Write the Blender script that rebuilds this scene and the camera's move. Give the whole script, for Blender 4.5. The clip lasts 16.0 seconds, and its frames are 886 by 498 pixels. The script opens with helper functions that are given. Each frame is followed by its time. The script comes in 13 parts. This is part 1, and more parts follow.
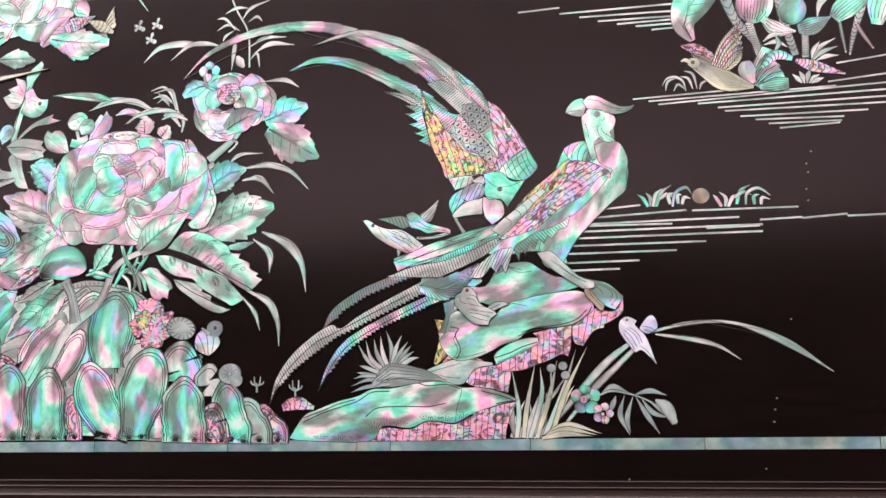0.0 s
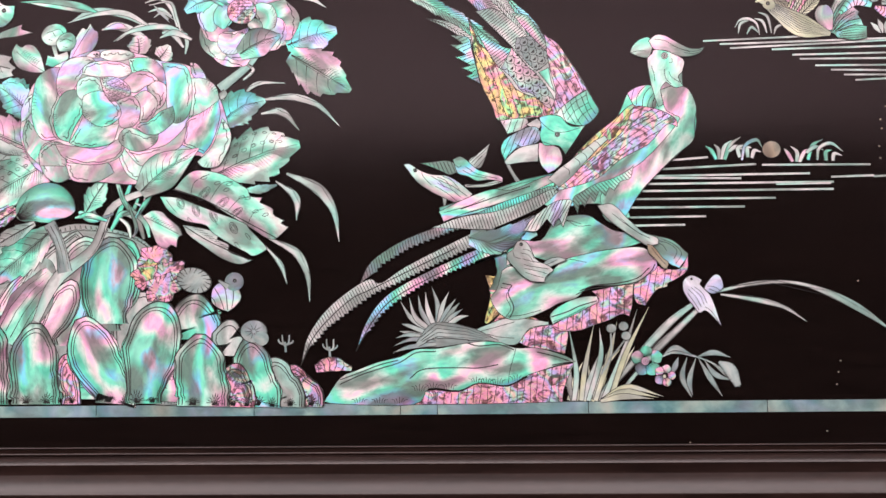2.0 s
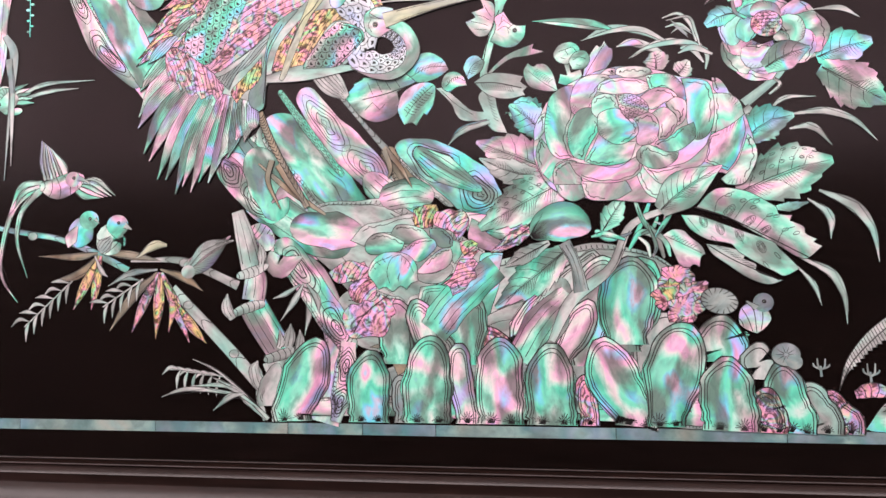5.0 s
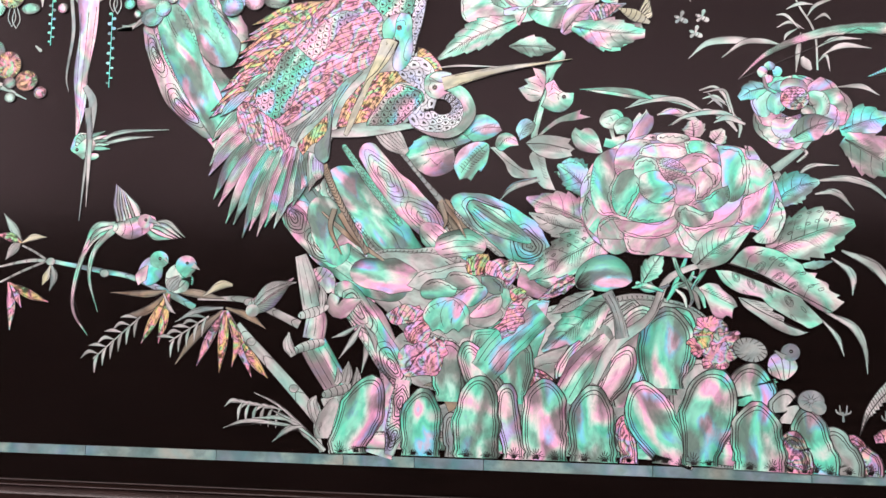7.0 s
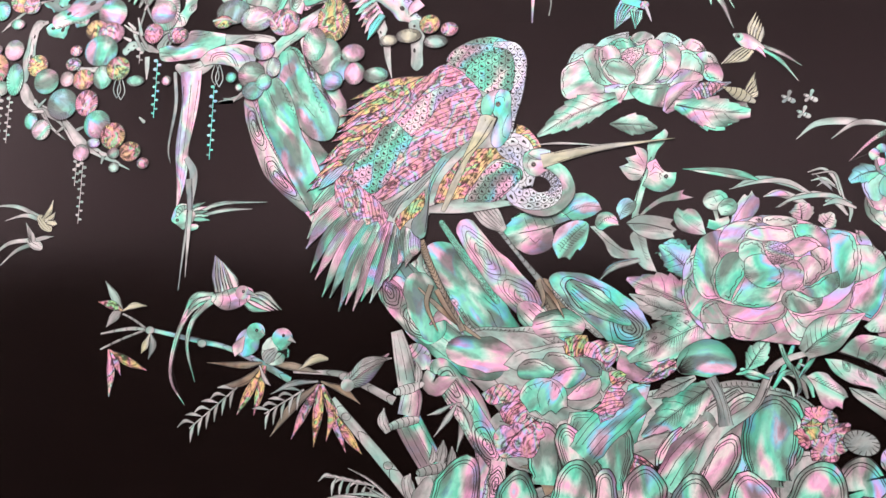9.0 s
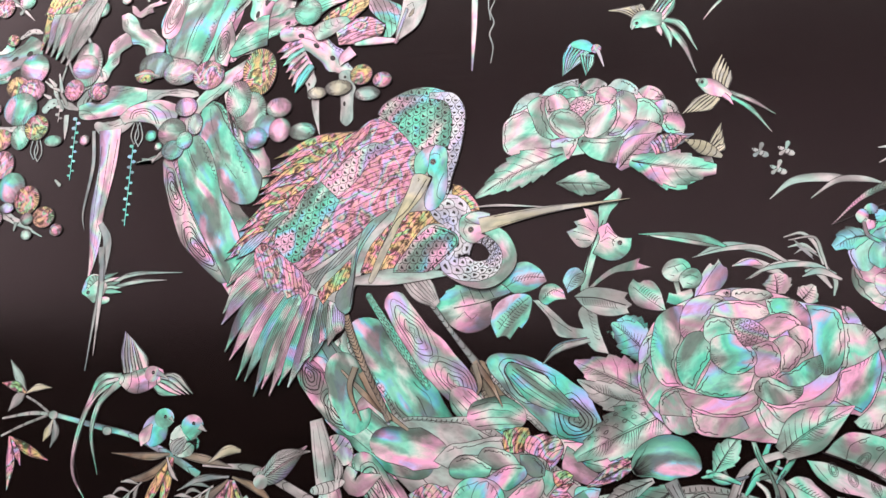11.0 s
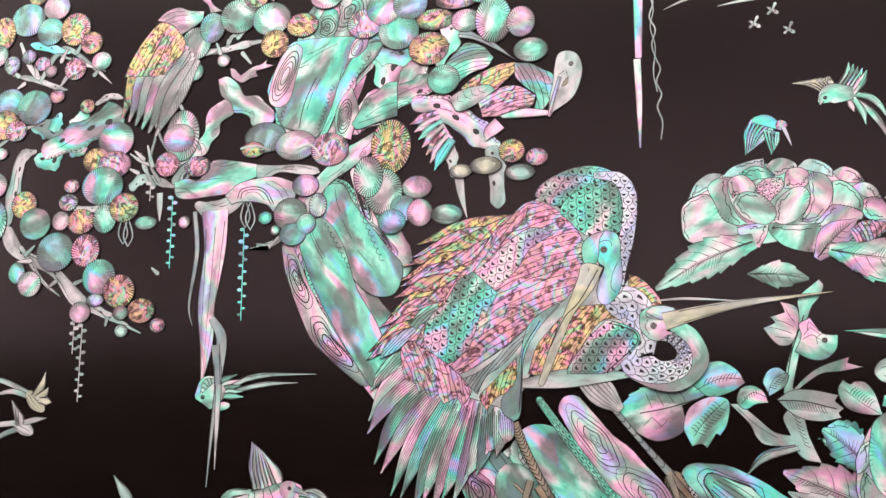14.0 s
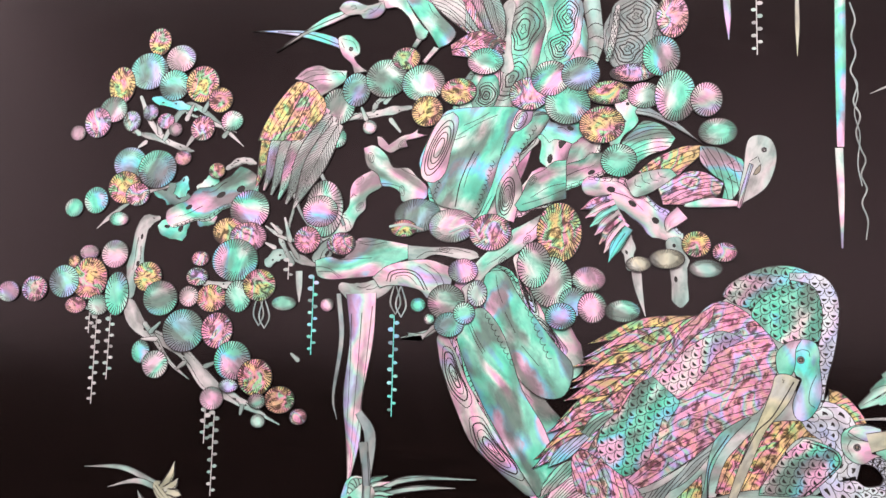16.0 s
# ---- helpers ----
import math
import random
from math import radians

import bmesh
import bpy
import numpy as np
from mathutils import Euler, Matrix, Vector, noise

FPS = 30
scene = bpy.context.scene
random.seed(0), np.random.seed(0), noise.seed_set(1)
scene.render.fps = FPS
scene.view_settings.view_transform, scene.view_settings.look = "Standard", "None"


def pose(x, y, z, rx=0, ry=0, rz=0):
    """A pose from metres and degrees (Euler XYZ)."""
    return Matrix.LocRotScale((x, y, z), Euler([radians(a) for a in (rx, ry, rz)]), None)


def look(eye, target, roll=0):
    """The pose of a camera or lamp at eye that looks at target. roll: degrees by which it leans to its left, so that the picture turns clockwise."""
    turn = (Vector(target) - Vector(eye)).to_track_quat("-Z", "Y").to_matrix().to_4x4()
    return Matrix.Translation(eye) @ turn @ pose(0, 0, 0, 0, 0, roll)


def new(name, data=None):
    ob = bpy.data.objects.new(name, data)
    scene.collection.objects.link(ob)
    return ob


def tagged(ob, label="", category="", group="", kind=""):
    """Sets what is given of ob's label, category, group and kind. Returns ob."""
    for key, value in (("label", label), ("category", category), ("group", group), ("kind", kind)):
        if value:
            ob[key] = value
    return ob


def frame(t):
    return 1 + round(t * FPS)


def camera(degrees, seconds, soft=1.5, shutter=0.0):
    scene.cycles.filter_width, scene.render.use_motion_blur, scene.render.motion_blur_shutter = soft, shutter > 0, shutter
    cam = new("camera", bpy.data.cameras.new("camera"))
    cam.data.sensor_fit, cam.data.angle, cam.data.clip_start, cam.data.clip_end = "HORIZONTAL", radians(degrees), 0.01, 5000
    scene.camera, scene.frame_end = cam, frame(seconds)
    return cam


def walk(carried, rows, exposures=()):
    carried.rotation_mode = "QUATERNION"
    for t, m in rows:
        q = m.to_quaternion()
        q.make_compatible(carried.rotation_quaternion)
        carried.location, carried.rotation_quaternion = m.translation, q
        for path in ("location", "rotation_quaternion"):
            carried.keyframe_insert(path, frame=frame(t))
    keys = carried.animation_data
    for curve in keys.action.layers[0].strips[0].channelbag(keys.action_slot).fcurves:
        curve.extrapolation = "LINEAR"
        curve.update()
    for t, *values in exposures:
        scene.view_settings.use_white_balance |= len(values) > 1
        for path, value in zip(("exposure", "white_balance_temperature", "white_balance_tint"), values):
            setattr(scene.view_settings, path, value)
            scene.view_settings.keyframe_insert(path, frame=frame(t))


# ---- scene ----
cam = camera(50.9, 16.0)
PATH = [
    (0, (0.217, -0.475, 1.22), (-0.181, 1.457, 1.551), -0.8),
    (0.5, (0.225, -0.449, 1.248), (-0.161, 1.496, 1.506), -1.8),
    (1, (0.205, -0.434, 1.255), (-0.113, 1.538, 1.355), -2.1),
    (1.5, (0.172, -0.433, 1.263), (-0.015, 1.558, 1.301), -1.7),
    (2, (0.119, -0.452, 1.263), (0.008, 1.544, 1.326), -0.9),
    (2.5, (0.057, -0.446, 1.25), (-0.075, 1.548, 1.336), -0.4),
    (3, (0.012, -0.44, 1.25), (-0.182, 1.549, 1.328), -0.8),
    (3.5, (-0.026, -0.439, 1.244), (-0.259, 1.545, 1.336), -0.6),
    (4, (-0.048, -0.441, 1.246), (-0.354, 1.533, 1.345), -0.1),
    (4.5, (-0.064, -0.445, 1.251), (-0.428, 1.517, 1.383), -0.1),
    (4.7, (-0.07, -0.452, 1.266), (-0.438, 1.511, 1.369), -0.6),
    (7, (-0.107, -0.507, 1.265), (-0.436, 1.456, 1.466), 0.9),
    (7.5, (-0.124, -0.514, 1.272), (-0.462, 1.447, 1.472), 0.9),
    (8, (-0.139, -0.517, 1.301), (-0.498, 1.444, 1.458), 0.9),
    (10.3, (-0.095, -0.483, 1.286), (-0.65, 1.401, 1.669), 3.3),
    (10.5, (-0.089, -0.475, 1.295), (-0.644, 1.41, 1.666), 3.0),
    (11, (-0.081, -0.434, 1.312), (-0.649, 1.446, 1.69), 2.6),
    (11.5, (-0.082, -0.394, 1.323), (-0.635, 1.495, 1.676), 2.4),
    (12, (-0.089, -0.38, 1.331), (-0.631, 1.512, 1.685), 2.4),
    (12.5, (-0.1, -0.386, 1.348), (-0.615, 1.513, 1.706), 1.7),
    (13, (-0.124, -0.4, 1.362), (-0.588, 1.512, 1.723), 0.8),
    (13.5, (-0.169, -0.417, 1.365), (-0.583, 1.505, 1.733), 0.2),
    (14, (-0.206, -0.431, 1.371), (-0.605, 1.499, 1.712), 0.1),
    (14.5, (-0.237, -0.439, 1.37), (-0.646, 1.488, 1.715), 0.4),
    (15, (-0.262, -0.44, 1.386), (-0.683, 1.488, 1.712), 0.2),
    (15.5, (-0.27, -0.435, 1.409), (-0.685, 1.494, 1.736), 0.6),
    (16, (-0.289, -0.42, 1.436), (-0.687, 1.523, 1.695), 1.4),
]
walk(cam, [(t, look(eye, target, roll)) for t, eye, target, roll in PATH], [(0.0, 0.2), (2.0, 0.24), (3.5, 0.0), (4.5, 0.08), (7.5, 0.09), (11.5, -0.18), (16.0, -0.13)])

# ---- light ----
world = bpy.data.worlds.new("world")
scene.world = world
world.use_nodes = True
world.node_tree.nodes["Background"].inputs[0].default_value = (0.8, 0.9, 1.0, 1)
world.node_tree.nodes["Background"].inputs[1].default_value = 0.3
scene.view_settings.exposure = 0.0


def area_lamp(name, m, w, h, watts, colour):
    data = bpy.data.lights.new(name, "AREA")
    data.shape, data.size, data.size_y, data.energy, data.color = "RECTANGLE", w, h, watts, colour
    ob = new(name, data)
    ob.matrix_world = m
    return ob


area_lamp("ceiling_light", pose(-0.4, -1.0, 2.66), 3.6, 1.2, 124, (1.0, 0.97, 0.96))


# ---- materials ----
def material(name):
    mat = bpy.data.materials.new(name)
    mat.use_nodes = True
    return mat, mat.node_tree.nodes, mat.node_tree.links, mat.node_tree.nodes["Principled BSDF"]


def mathn(nodes, links, op, a, b=None, clamp=False):
    n = nodes.new("ShaderNodeMath")
    n.operation, n.use_clamp = op, clamp
    for i, x in enumerate((a, b)):
        if x is None:
            continue
        if hasattr(x, "is_linked"):
            links.new(x, n.inputs[i])
        else:
            n.inputs[i].default_value = x
    return n.outputs[0]


def ramp(nodes, links, fac, stops, smooth="LINEAR"):
    n = nodes.new("ShaderNodeValToRGB")
    n.color_ramp.interpolation = smooth
    el = n.color_ramp.elements
    while len(el) < len(stops):
        el.new(0.5)
    for e, (p, c) in zip(el, stops):
        e.position, e.color = p, (*c, 1)
    links.new(fac, n.inputs[0])
    return n.outputs[0]


def mix(nodes, links, fac, a, b, mode="MIX"):
    n = nodes.new("ShaderNodeMix")
    n.data_type, n.blend_type = "RGBA", mode
    for i, x in ((0, fac), (6, a), (7, b)):
        if hasattr(x, "is_linked"):
            links.new(x, n.inputs[i])
        else:
            n.inputs[i].default_value = x if i == 0 else (*x, 1)
    return n.outputs[2]


def noise_tex(nodes, links, vec, scale, detail=2.0, rough=0.5, distort=0.0):
    n = nodes.new("ShaderNodeTexNoise")
    links.new(vec, n.inputs["Vector"])
    for key, x in (("Scale", scale), ("Detail", detail), ("Roughness", rough), ("Distortion", distort)):
        n.inputs[key].default_value = x
    return n.outputs["Fac"]


def shell(name, hues, along=24.0, across=15.0, turns=2.2, pale=0.17, shade=0.84, form_shade=0.7, smear=0.0, rough=0.3):
    """Mother-of-pearl: bands of colour that follow one another round the hues as they do in thin layers, drawn out
    along the sawn piece, with pale clouds, smoky folds and, in abalone, short brown smears. The shading of a domed
    piece is painted in as well, darker towards one edge and at the foot of petals. Lengths in millimetres."""
    mat, nodes, links, bsdf = material(name)
    uv = nodes.new("ShaderNodeUVMap")
    uv.uv_map = "Grain"

    def field(lx, ly, shift, detail=1.0, rgh=0.5, warp=0.0):
        m = nodes.new("ShaderNodeMapping")
        m.inputs["Scale"].default_value = (1 / lx, 1 / ly, 1)
        m.inputs["Location"].default_value = (shift, shift * 1.7, shift * 0.6)
        links.new(uv.outputs[0], m.inputs[0])
        return noise_tex(nodes, links, m.outputs[0], 1.0, detail, rgh, warp)

    def step(fac, mid, gain):
        return mathn(nodes, links, "ADD", mathn(nodes, links, "MULTIPLY", mathn(nodes, links, "SUBTRACT", fac, mid), gain), 0.5, True)
    broad = field(along, across, 0.0, 1.5 if smear else 0.6, 0.5, 1.4 if smear else 0.5)
    fine = field(along * 0.25, across * 0.2, 11.3, 3.0, 0.6, 0.4)
    phase = mathn(nodes, links, "ADD", mathn(nodes, links, "MULTIPLY", broad, turns), mathn(nodes, links, "MULTIPLY", fine, 0.3))
    phase = mathn(nodes, links, "FRACT", phase)
    n = len(hues)
    col = ramp(nodes, links, phase, [(i / n, h) for i, h in enumerate(hues)] + [(1.0, hues[0])])
    white = field(along * 0.55, across * 0.7, 23.9, 1.0, 0.5, 0.4)
    col = mix(nodes, links, mathn(nodes, links, "MULTIPLY", step(white, 0.52, 5.0), pale), col, (0.8, 0.8, 0.77))
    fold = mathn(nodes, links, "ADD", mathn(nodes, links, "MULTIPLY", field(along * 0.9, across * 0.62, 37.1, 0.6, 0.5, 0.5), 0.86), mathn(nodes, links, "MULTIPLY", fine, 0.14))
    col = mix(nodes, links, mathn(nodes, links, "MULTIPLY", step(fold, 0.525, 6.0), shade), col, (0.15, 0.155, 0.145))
    col = mix(nodes, links, mathn(nodes, links, "MULTIPLY", step(fine, 0.56, 4.0), 0.4), col, (0.45, 0.45, 0.45), "MULTIPLY")
    if smear > 0:
        spot = field(along * 0.5, across * 0.36, 51.7, 3.0, 0.62, 2.2)
        col = mix(nodes, links, mathn(nodes, links, "MULTIPLY", step(spot, 0.545, 9.0), smear), col, (0.06, 0.035, 0.025), "MULTIPLY")
    # Rounded-form shading put into the colour: darkens one edge and petal feet.
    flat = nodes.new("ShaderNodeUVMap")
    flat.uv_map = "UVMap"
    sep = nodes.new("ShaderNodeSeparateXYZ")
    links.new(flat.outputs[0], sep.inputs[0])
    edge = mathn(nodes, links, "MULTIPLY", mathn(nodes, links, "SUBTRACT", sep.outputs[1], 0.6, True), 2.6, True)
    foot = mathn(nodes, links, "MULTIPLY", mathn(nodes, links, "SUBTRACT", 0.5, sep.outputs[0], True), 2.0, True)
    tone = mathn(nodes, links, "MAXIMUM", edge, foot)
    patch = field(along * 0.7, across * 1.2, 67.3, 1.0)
    tone = mathn(nodes, links, "MULTIPLY", mathn(nodes, links, "MULTIPLY", tone, step(patch, 0.45, 6.0)), form_shade, True)
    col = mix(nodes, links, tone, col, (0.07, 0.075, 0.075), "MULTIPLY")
    links.new(col, bsdf.inputs["Base Color"])
    bsdf.inputs["Roughness"].default_value = rough
    bsdf.inputs["Metallic"].default_value = 0.15
    bsdf.inputs["Coat Weight"].default_value = 0.25
    bsdf.inputs["Coat Roughness"].default_value = 0.12
    bump = nodes.new("ShaderNodeBump")
    bump.inputs["Strength"].default_value, bump.inputs["Distance"].default_value = 0.25, 0.0005
    links.new(fine, bump.inputs["Height"])
    links.new(bump.outputs[0], bsdf.inputs["Normal"])
    return mat


MINT, PINK, LILAC, SKY = (0.17, 0.72, 0.51), (0.95, 0.42, 0.66), (0.58, 0.46, 0.9), (0.2, 0.66, 0.86)
CREAM, JADE, PALE = (0.82, 0.72, 0.7), (0.12, 0.58, 0.42), (0.47, 0.76, 0.65)
GOLD, LIME, ROSE, RUST = (0.88, 0.66, 0.24), (0.42, 0.74, 0.3), (0.95, 0.3, 0.52), (0.86, 0.42, 0.3)
MATS = {}
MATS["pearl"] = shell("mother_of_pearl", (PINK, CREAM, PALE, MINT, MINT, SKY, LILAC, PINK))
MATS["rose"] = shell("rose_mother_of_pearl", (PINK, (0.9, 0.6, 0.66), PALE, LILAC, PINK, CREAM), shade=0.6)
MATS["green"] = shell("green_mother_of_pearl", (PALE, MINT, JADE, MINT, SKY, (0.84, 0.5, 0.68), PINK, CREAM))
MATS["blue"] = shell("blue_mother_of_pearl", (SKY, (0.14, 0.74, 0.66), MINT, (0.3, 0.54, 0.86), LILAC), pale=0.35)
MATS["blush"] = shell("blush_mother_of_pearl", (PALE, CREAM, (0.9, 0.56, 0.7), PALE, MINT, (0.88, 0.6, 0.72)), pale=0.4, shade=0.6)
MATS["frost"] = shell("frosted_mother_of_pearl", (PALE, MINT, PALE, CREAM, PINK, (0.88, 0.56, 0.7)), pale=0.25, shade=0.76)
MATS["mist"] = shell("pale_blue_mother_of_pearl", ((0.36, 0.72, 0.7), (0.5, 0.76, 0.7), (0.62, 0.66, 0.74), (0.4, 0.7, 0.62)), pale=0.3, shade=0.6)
MATS["lilac"] = shell("lilac_shell", ((0.56, 0.72, 0.76), (0.74, 0.6, 0.8), (0.5, 0.55, 0.8), (0.7, 0.7, 0.78)), form_shade=0.3, pale=0.5, shade=0.3)
MATS["silver"] = shell("silver_shell", ((0.4, 0.56, 0.5), (0.62, 0.54, 0.55), (0.5, 0.52, 0.5), (0.3, 0.52, 0.47)), form_shade=0.5, shade=0.6)
MATS["sand"] = shell("sand_shell", ((0.46, 0.46, 0.32), (0.68, 0.62, 0.44), (0.52, 0.52, 0.48), (0.6, 0.56, 0.36)), form_shade=0.3, shade=0.45)
MATS["border"] = shell("border_shell", ((0.1, 0.22, 0.24), (0.2, 0.28, 0.36), (0.16, 0.3, 0.3), (0.3, 0.31, 0.27), (0.2, 0.32, 0.3)), along=22, across=26, turns=1.6, form_shade=0.0, pale=0.15, shade=0.4)
MATS["paua"] = shell("abalone_shell", (GOLD, LIME, (0.3, 0.7, 0.42), ROSE, RUST, (0.9, 0.6, 0.3)), along=13, across=13, turns=3.0, pale=0.05, shade=0.3, form_shade=0.3, smear=0.9)
MATS["coral"] = shell("coral_abalone", (PINK, ROSE, (0.9, 0.46, 0.42), (0.92, 0.4, 0.6), PINK, LILAC, (0.4, 0.72, 0.58), (0.9, 0.6, 0.5)), along=15, across=15, turns=2.8, pale=0.06, shade=0.3, form_shade=0.3, smear=0.85)
MATS["brown"] = shell("brown_shell", ((0.16, 0.1, 0.07), (0.36, 0.26, 0.18), (0.24, 0.2, 0.14), (0.3, 0.26, 0.2)), form_shade=0.2, pale=0.12, shade=0.4)
MATS["grey"] = shell("grey_shell", ((0.2, 0.28, 0.28), (0.36, 0.37, 0.36), (0.24, 0.34, 0.34), (0.3, 0.3, 0.33)), form_shade=0.3, pale=0.2, shade=0.5)


def lacquer(name, colour, rough, grain=0.5, gloss=0.5):
    mat, nodes, links, bsdf = material(name)
    co = nodes.new("ShaderNodeTexCoord")
    mapn = nodes.new("ShaderNodeMapping")
    mapn.inputs["Scale"].default_value = (1, 6, 14)
    links.new(co.outputs["Object"], mapn.inputs[0])
    fib = noise_tex(nodes, links, mapn.outputs[0], 22, 6, 0.65, 0.4)
    col = ramp(nodes, links, fib, [(0.3, tuple(x * (1 - grain) for x in colour)), (0.75, tuple(x * (1 + grain) for x in colour))])
    links.new(col, bsdf.inputs["Base Color"])
    cloud = noise_tex(nodes, links, co.outputs["Object"], 7, 4, 0.6)
    links.new(mathn(nodes, links, "ADD", mathn(nodes, links, "MULTIPLY", cloud, 0.12), rough - 0.06), bsdf.inputs["Roughness"])
    bsdf.inputs["Specular IOR Level"].default_value = gloss
    bsdf.inputs["Specular Tint"].default_value = (1.0, 0.88, 0.9, 1)
    bump = nodes.new("ShaderNodeBump")
    bump.inputs["Strength"].default_value, bump.inputs["Distance"].default_value = 0.05, 0.0003
    links.new(fib, bump.inputs["Height"])
    links.new(bump.outputs[0], bsdf.inputs["Normal"])
    return mat


BLACK = lacquer("black_lacquer", (0.004, 0.002, 0.0017), 0.17, gloss=0.65)
INK = lacquer("ink_groove", (0.012, 0.01, 0.01), 0.5)
RAIL = lacquer("dark_rosewood", (0.012, 0.0055, 0.0045), 0.33, gloss=0.24)


def plaster(name, colour, rough=0.7):
    mat, nodes, links, bsdf = material(name)
    co = nodes.new("ShaderNodeTexCoord")
    n = noise_tex(nodes, links, co.outputs["Object"], 3, 5, 0.6)
    links.new(ramp(nodes, links, n, [(0.3, tuple(x * 0.93 for x in colour)), (0.7, colour)]), bsdf.inputs["Base Color"])
    bsdf.inputs["Roughness"].default_value = rough
    return mat


WALL, CEIL = plaster("white_wall_paint", (0.82, 0.72, 0.75)), plaster("ceiling_paint", (0.82, 0.81, 0.8))
DARKSCREEN, FLOOR = plaster("screen_dark_brown", (0.03, 0.02, 0.016), 0.5), plaster("dark_floor_boards", (0.05, 0.03, 0.02), 0.4)


# ---- structure ----
def box(name, x0, x1, y0, y1, z0, z1, mat, parent=None, bevel=0.0):
    bm = bmesh.new()
    bmesh.ops.create_cube(bm, size=1)
    bmesh.ops.scale(bm, vec=(x1 - x0, y1 - y0, z1 - z0), verts=bm.verts)
    bmesh.ops.translate(bm, vec=((x0 + x1) / 2, (y0 + y1) / 2, (z0 + z1) / 2), verts=bm.verts)
    if bevel:
        bmesh.ops.bevel(bm, geom=bm.edges[:], offset=bevel, segments=2, affect="EDGES")
    me = bpy.data.meshes.new(name)
    bm.to_mesh(me)
    bm.free()
    me.materials.append(mat)
    ob = new(name, me)
    ob.parent = parent
    return ob


X0, X1, Y0 = -2.0, 2.0, -3.0
for nm, a in (("wall_north", (X0, X1, 0.05, 0.2, 0, 2.7)), ("wall_south", (X0, X1, Y0 - 0.15, Y0, 0, 2.7)), ("wall_west", (X0 - 0.15, X0, Y0, 0.05, 0, 2.7)), ("wall_east", (X1, X1 + 0.15, Y0, 0.05, 0, 2.7))):
    tagged(box(nm, *a, WALL), "plain off-white painted room wall", "wall", kind="structure")
tagged(box("floor", X0 - 0.15, X1 + 0.15, Y0 - 0.15, 0.2, -0.1, 0, FLOOR), "dark brown wooden floor of the room", "floor", kind="structure")
tagged(box("ceiling", X0 - 0.15, X1 + 0.15, Y0 - 0.15, 0.2, 2.7, 2.8, CEIL), "plain white painted ceiling", "ceiling", kind="structure")
# Added out of view, no real wall: its mirror image darkens the lower lacquer.
tagged(box("unseen_screen", X0, X1, -0.95, -0.85, 0, 1.46, DARKSCREEN), "unseen low dark brown screen, added to darken the lacquer's reflection", "wall", kind="structure")

Z0 = 1.2  # height of the top edge of the shell border


def empty(name, label, category, group=""):
    return tagged(new(name), label, category, group)


panel = empty("lacquer_panel", "glossy black lacquered wall panel in a moulded dark frame", "panel")
panel.location = (0, 0, Z0)
bpy.context.view_layer.update()


def under(ob, parent):
    ob.parent = parent
    ob.matrix_parent_inverse = parent.matrix_world.inverted()
    return ob


def in_panel(name, *a, mat=RAIL):
    return under(box(name, *a, mat), panel)


in_panel("board", -0.95, 0.75, 0.0, 0.03, Z0 - 0.0174, Z0 + 0.7, mat=BLACK)


def moulding(name, profile, x0, x1, mat):
    """A rail of one cross-section, given as (depth towards the room, height) in millimetres."""
    v, f = [], []
    for x in (x0, x1):
        v += [(x, -d / 1000, Z0 + h / 1000) for d, h in profile]
    n = len(profile)
    f = [(i, i + 1, n + i + 1, n + i) for i in range(n - 1)] + [(n - 1, 0, n, 2 * n - 1), tuple(range(n))[::-1], tuple(range(n, 2 * n))]
    me = bpy.data.meshes.new(name)
    me.from_pydata(v, [], f)
    me.materials.append(mat)
    me.polygons.foreach_set("use_smooth", [True] * (len(f) - 3) + [False] * 3)
    me.set_sharp_from_angle(angle=radians(25))
    return under(new(name, me), panel)


def bead(d, h, r, a0, a1, n=8):
    return [(d + r * math.cos(radians(a0 + (a1 - a0) * i / n)), h + r * math.sin(radians(a0 + (a1 - a0) * i / n))) for i in range(n + 1)]


PROFILE = [(-30, -17.6), (0.4, -17.6)] + bead(0.4, -18.2, 0.6, 85, -60, 6) + [(0.7, -20.4)] + bead(0.7, -21.2, 0.8, 85, -60, 6) + [(1.3, -22.8), (2.0, -23.2)] + bead(-0.9, -29.2, 6.6, 62, 34, 8) + [(4.4, -29.6), (4.6, -30.4)] + bead(-7.06, -49.06, 22.0, 58, 30, 12) + bead(10.27, -39.06, 2.0, 28, 0, 6) + [(12.3, -47.0), (12.5, -48.4)] + bead(12.4, -49.6, 1.2, 85, -40, 6) + [(13.0, -54.0)] + bead(13.0, -62.0, 8.0, 85, -85, 14) + [(13, -110), (-30, -110)]
moulding("bottom_rail", PROFILE, -0.95, 0.75, RAIL)
in_panel("top_rail", -1.03, 0.83, -0.012, 0.03, Z0 + 0.7, Z0 + 0.79)
in_panel("side_rail", -1.03, -0.95, -0.012, 0.03, Z0 - 0.11, Z0 + 0.7)
in_panel("side_rail", 0.75, 0.83, -0.012, 0.03, Z0 - 0.11, Z0 + 0.7)


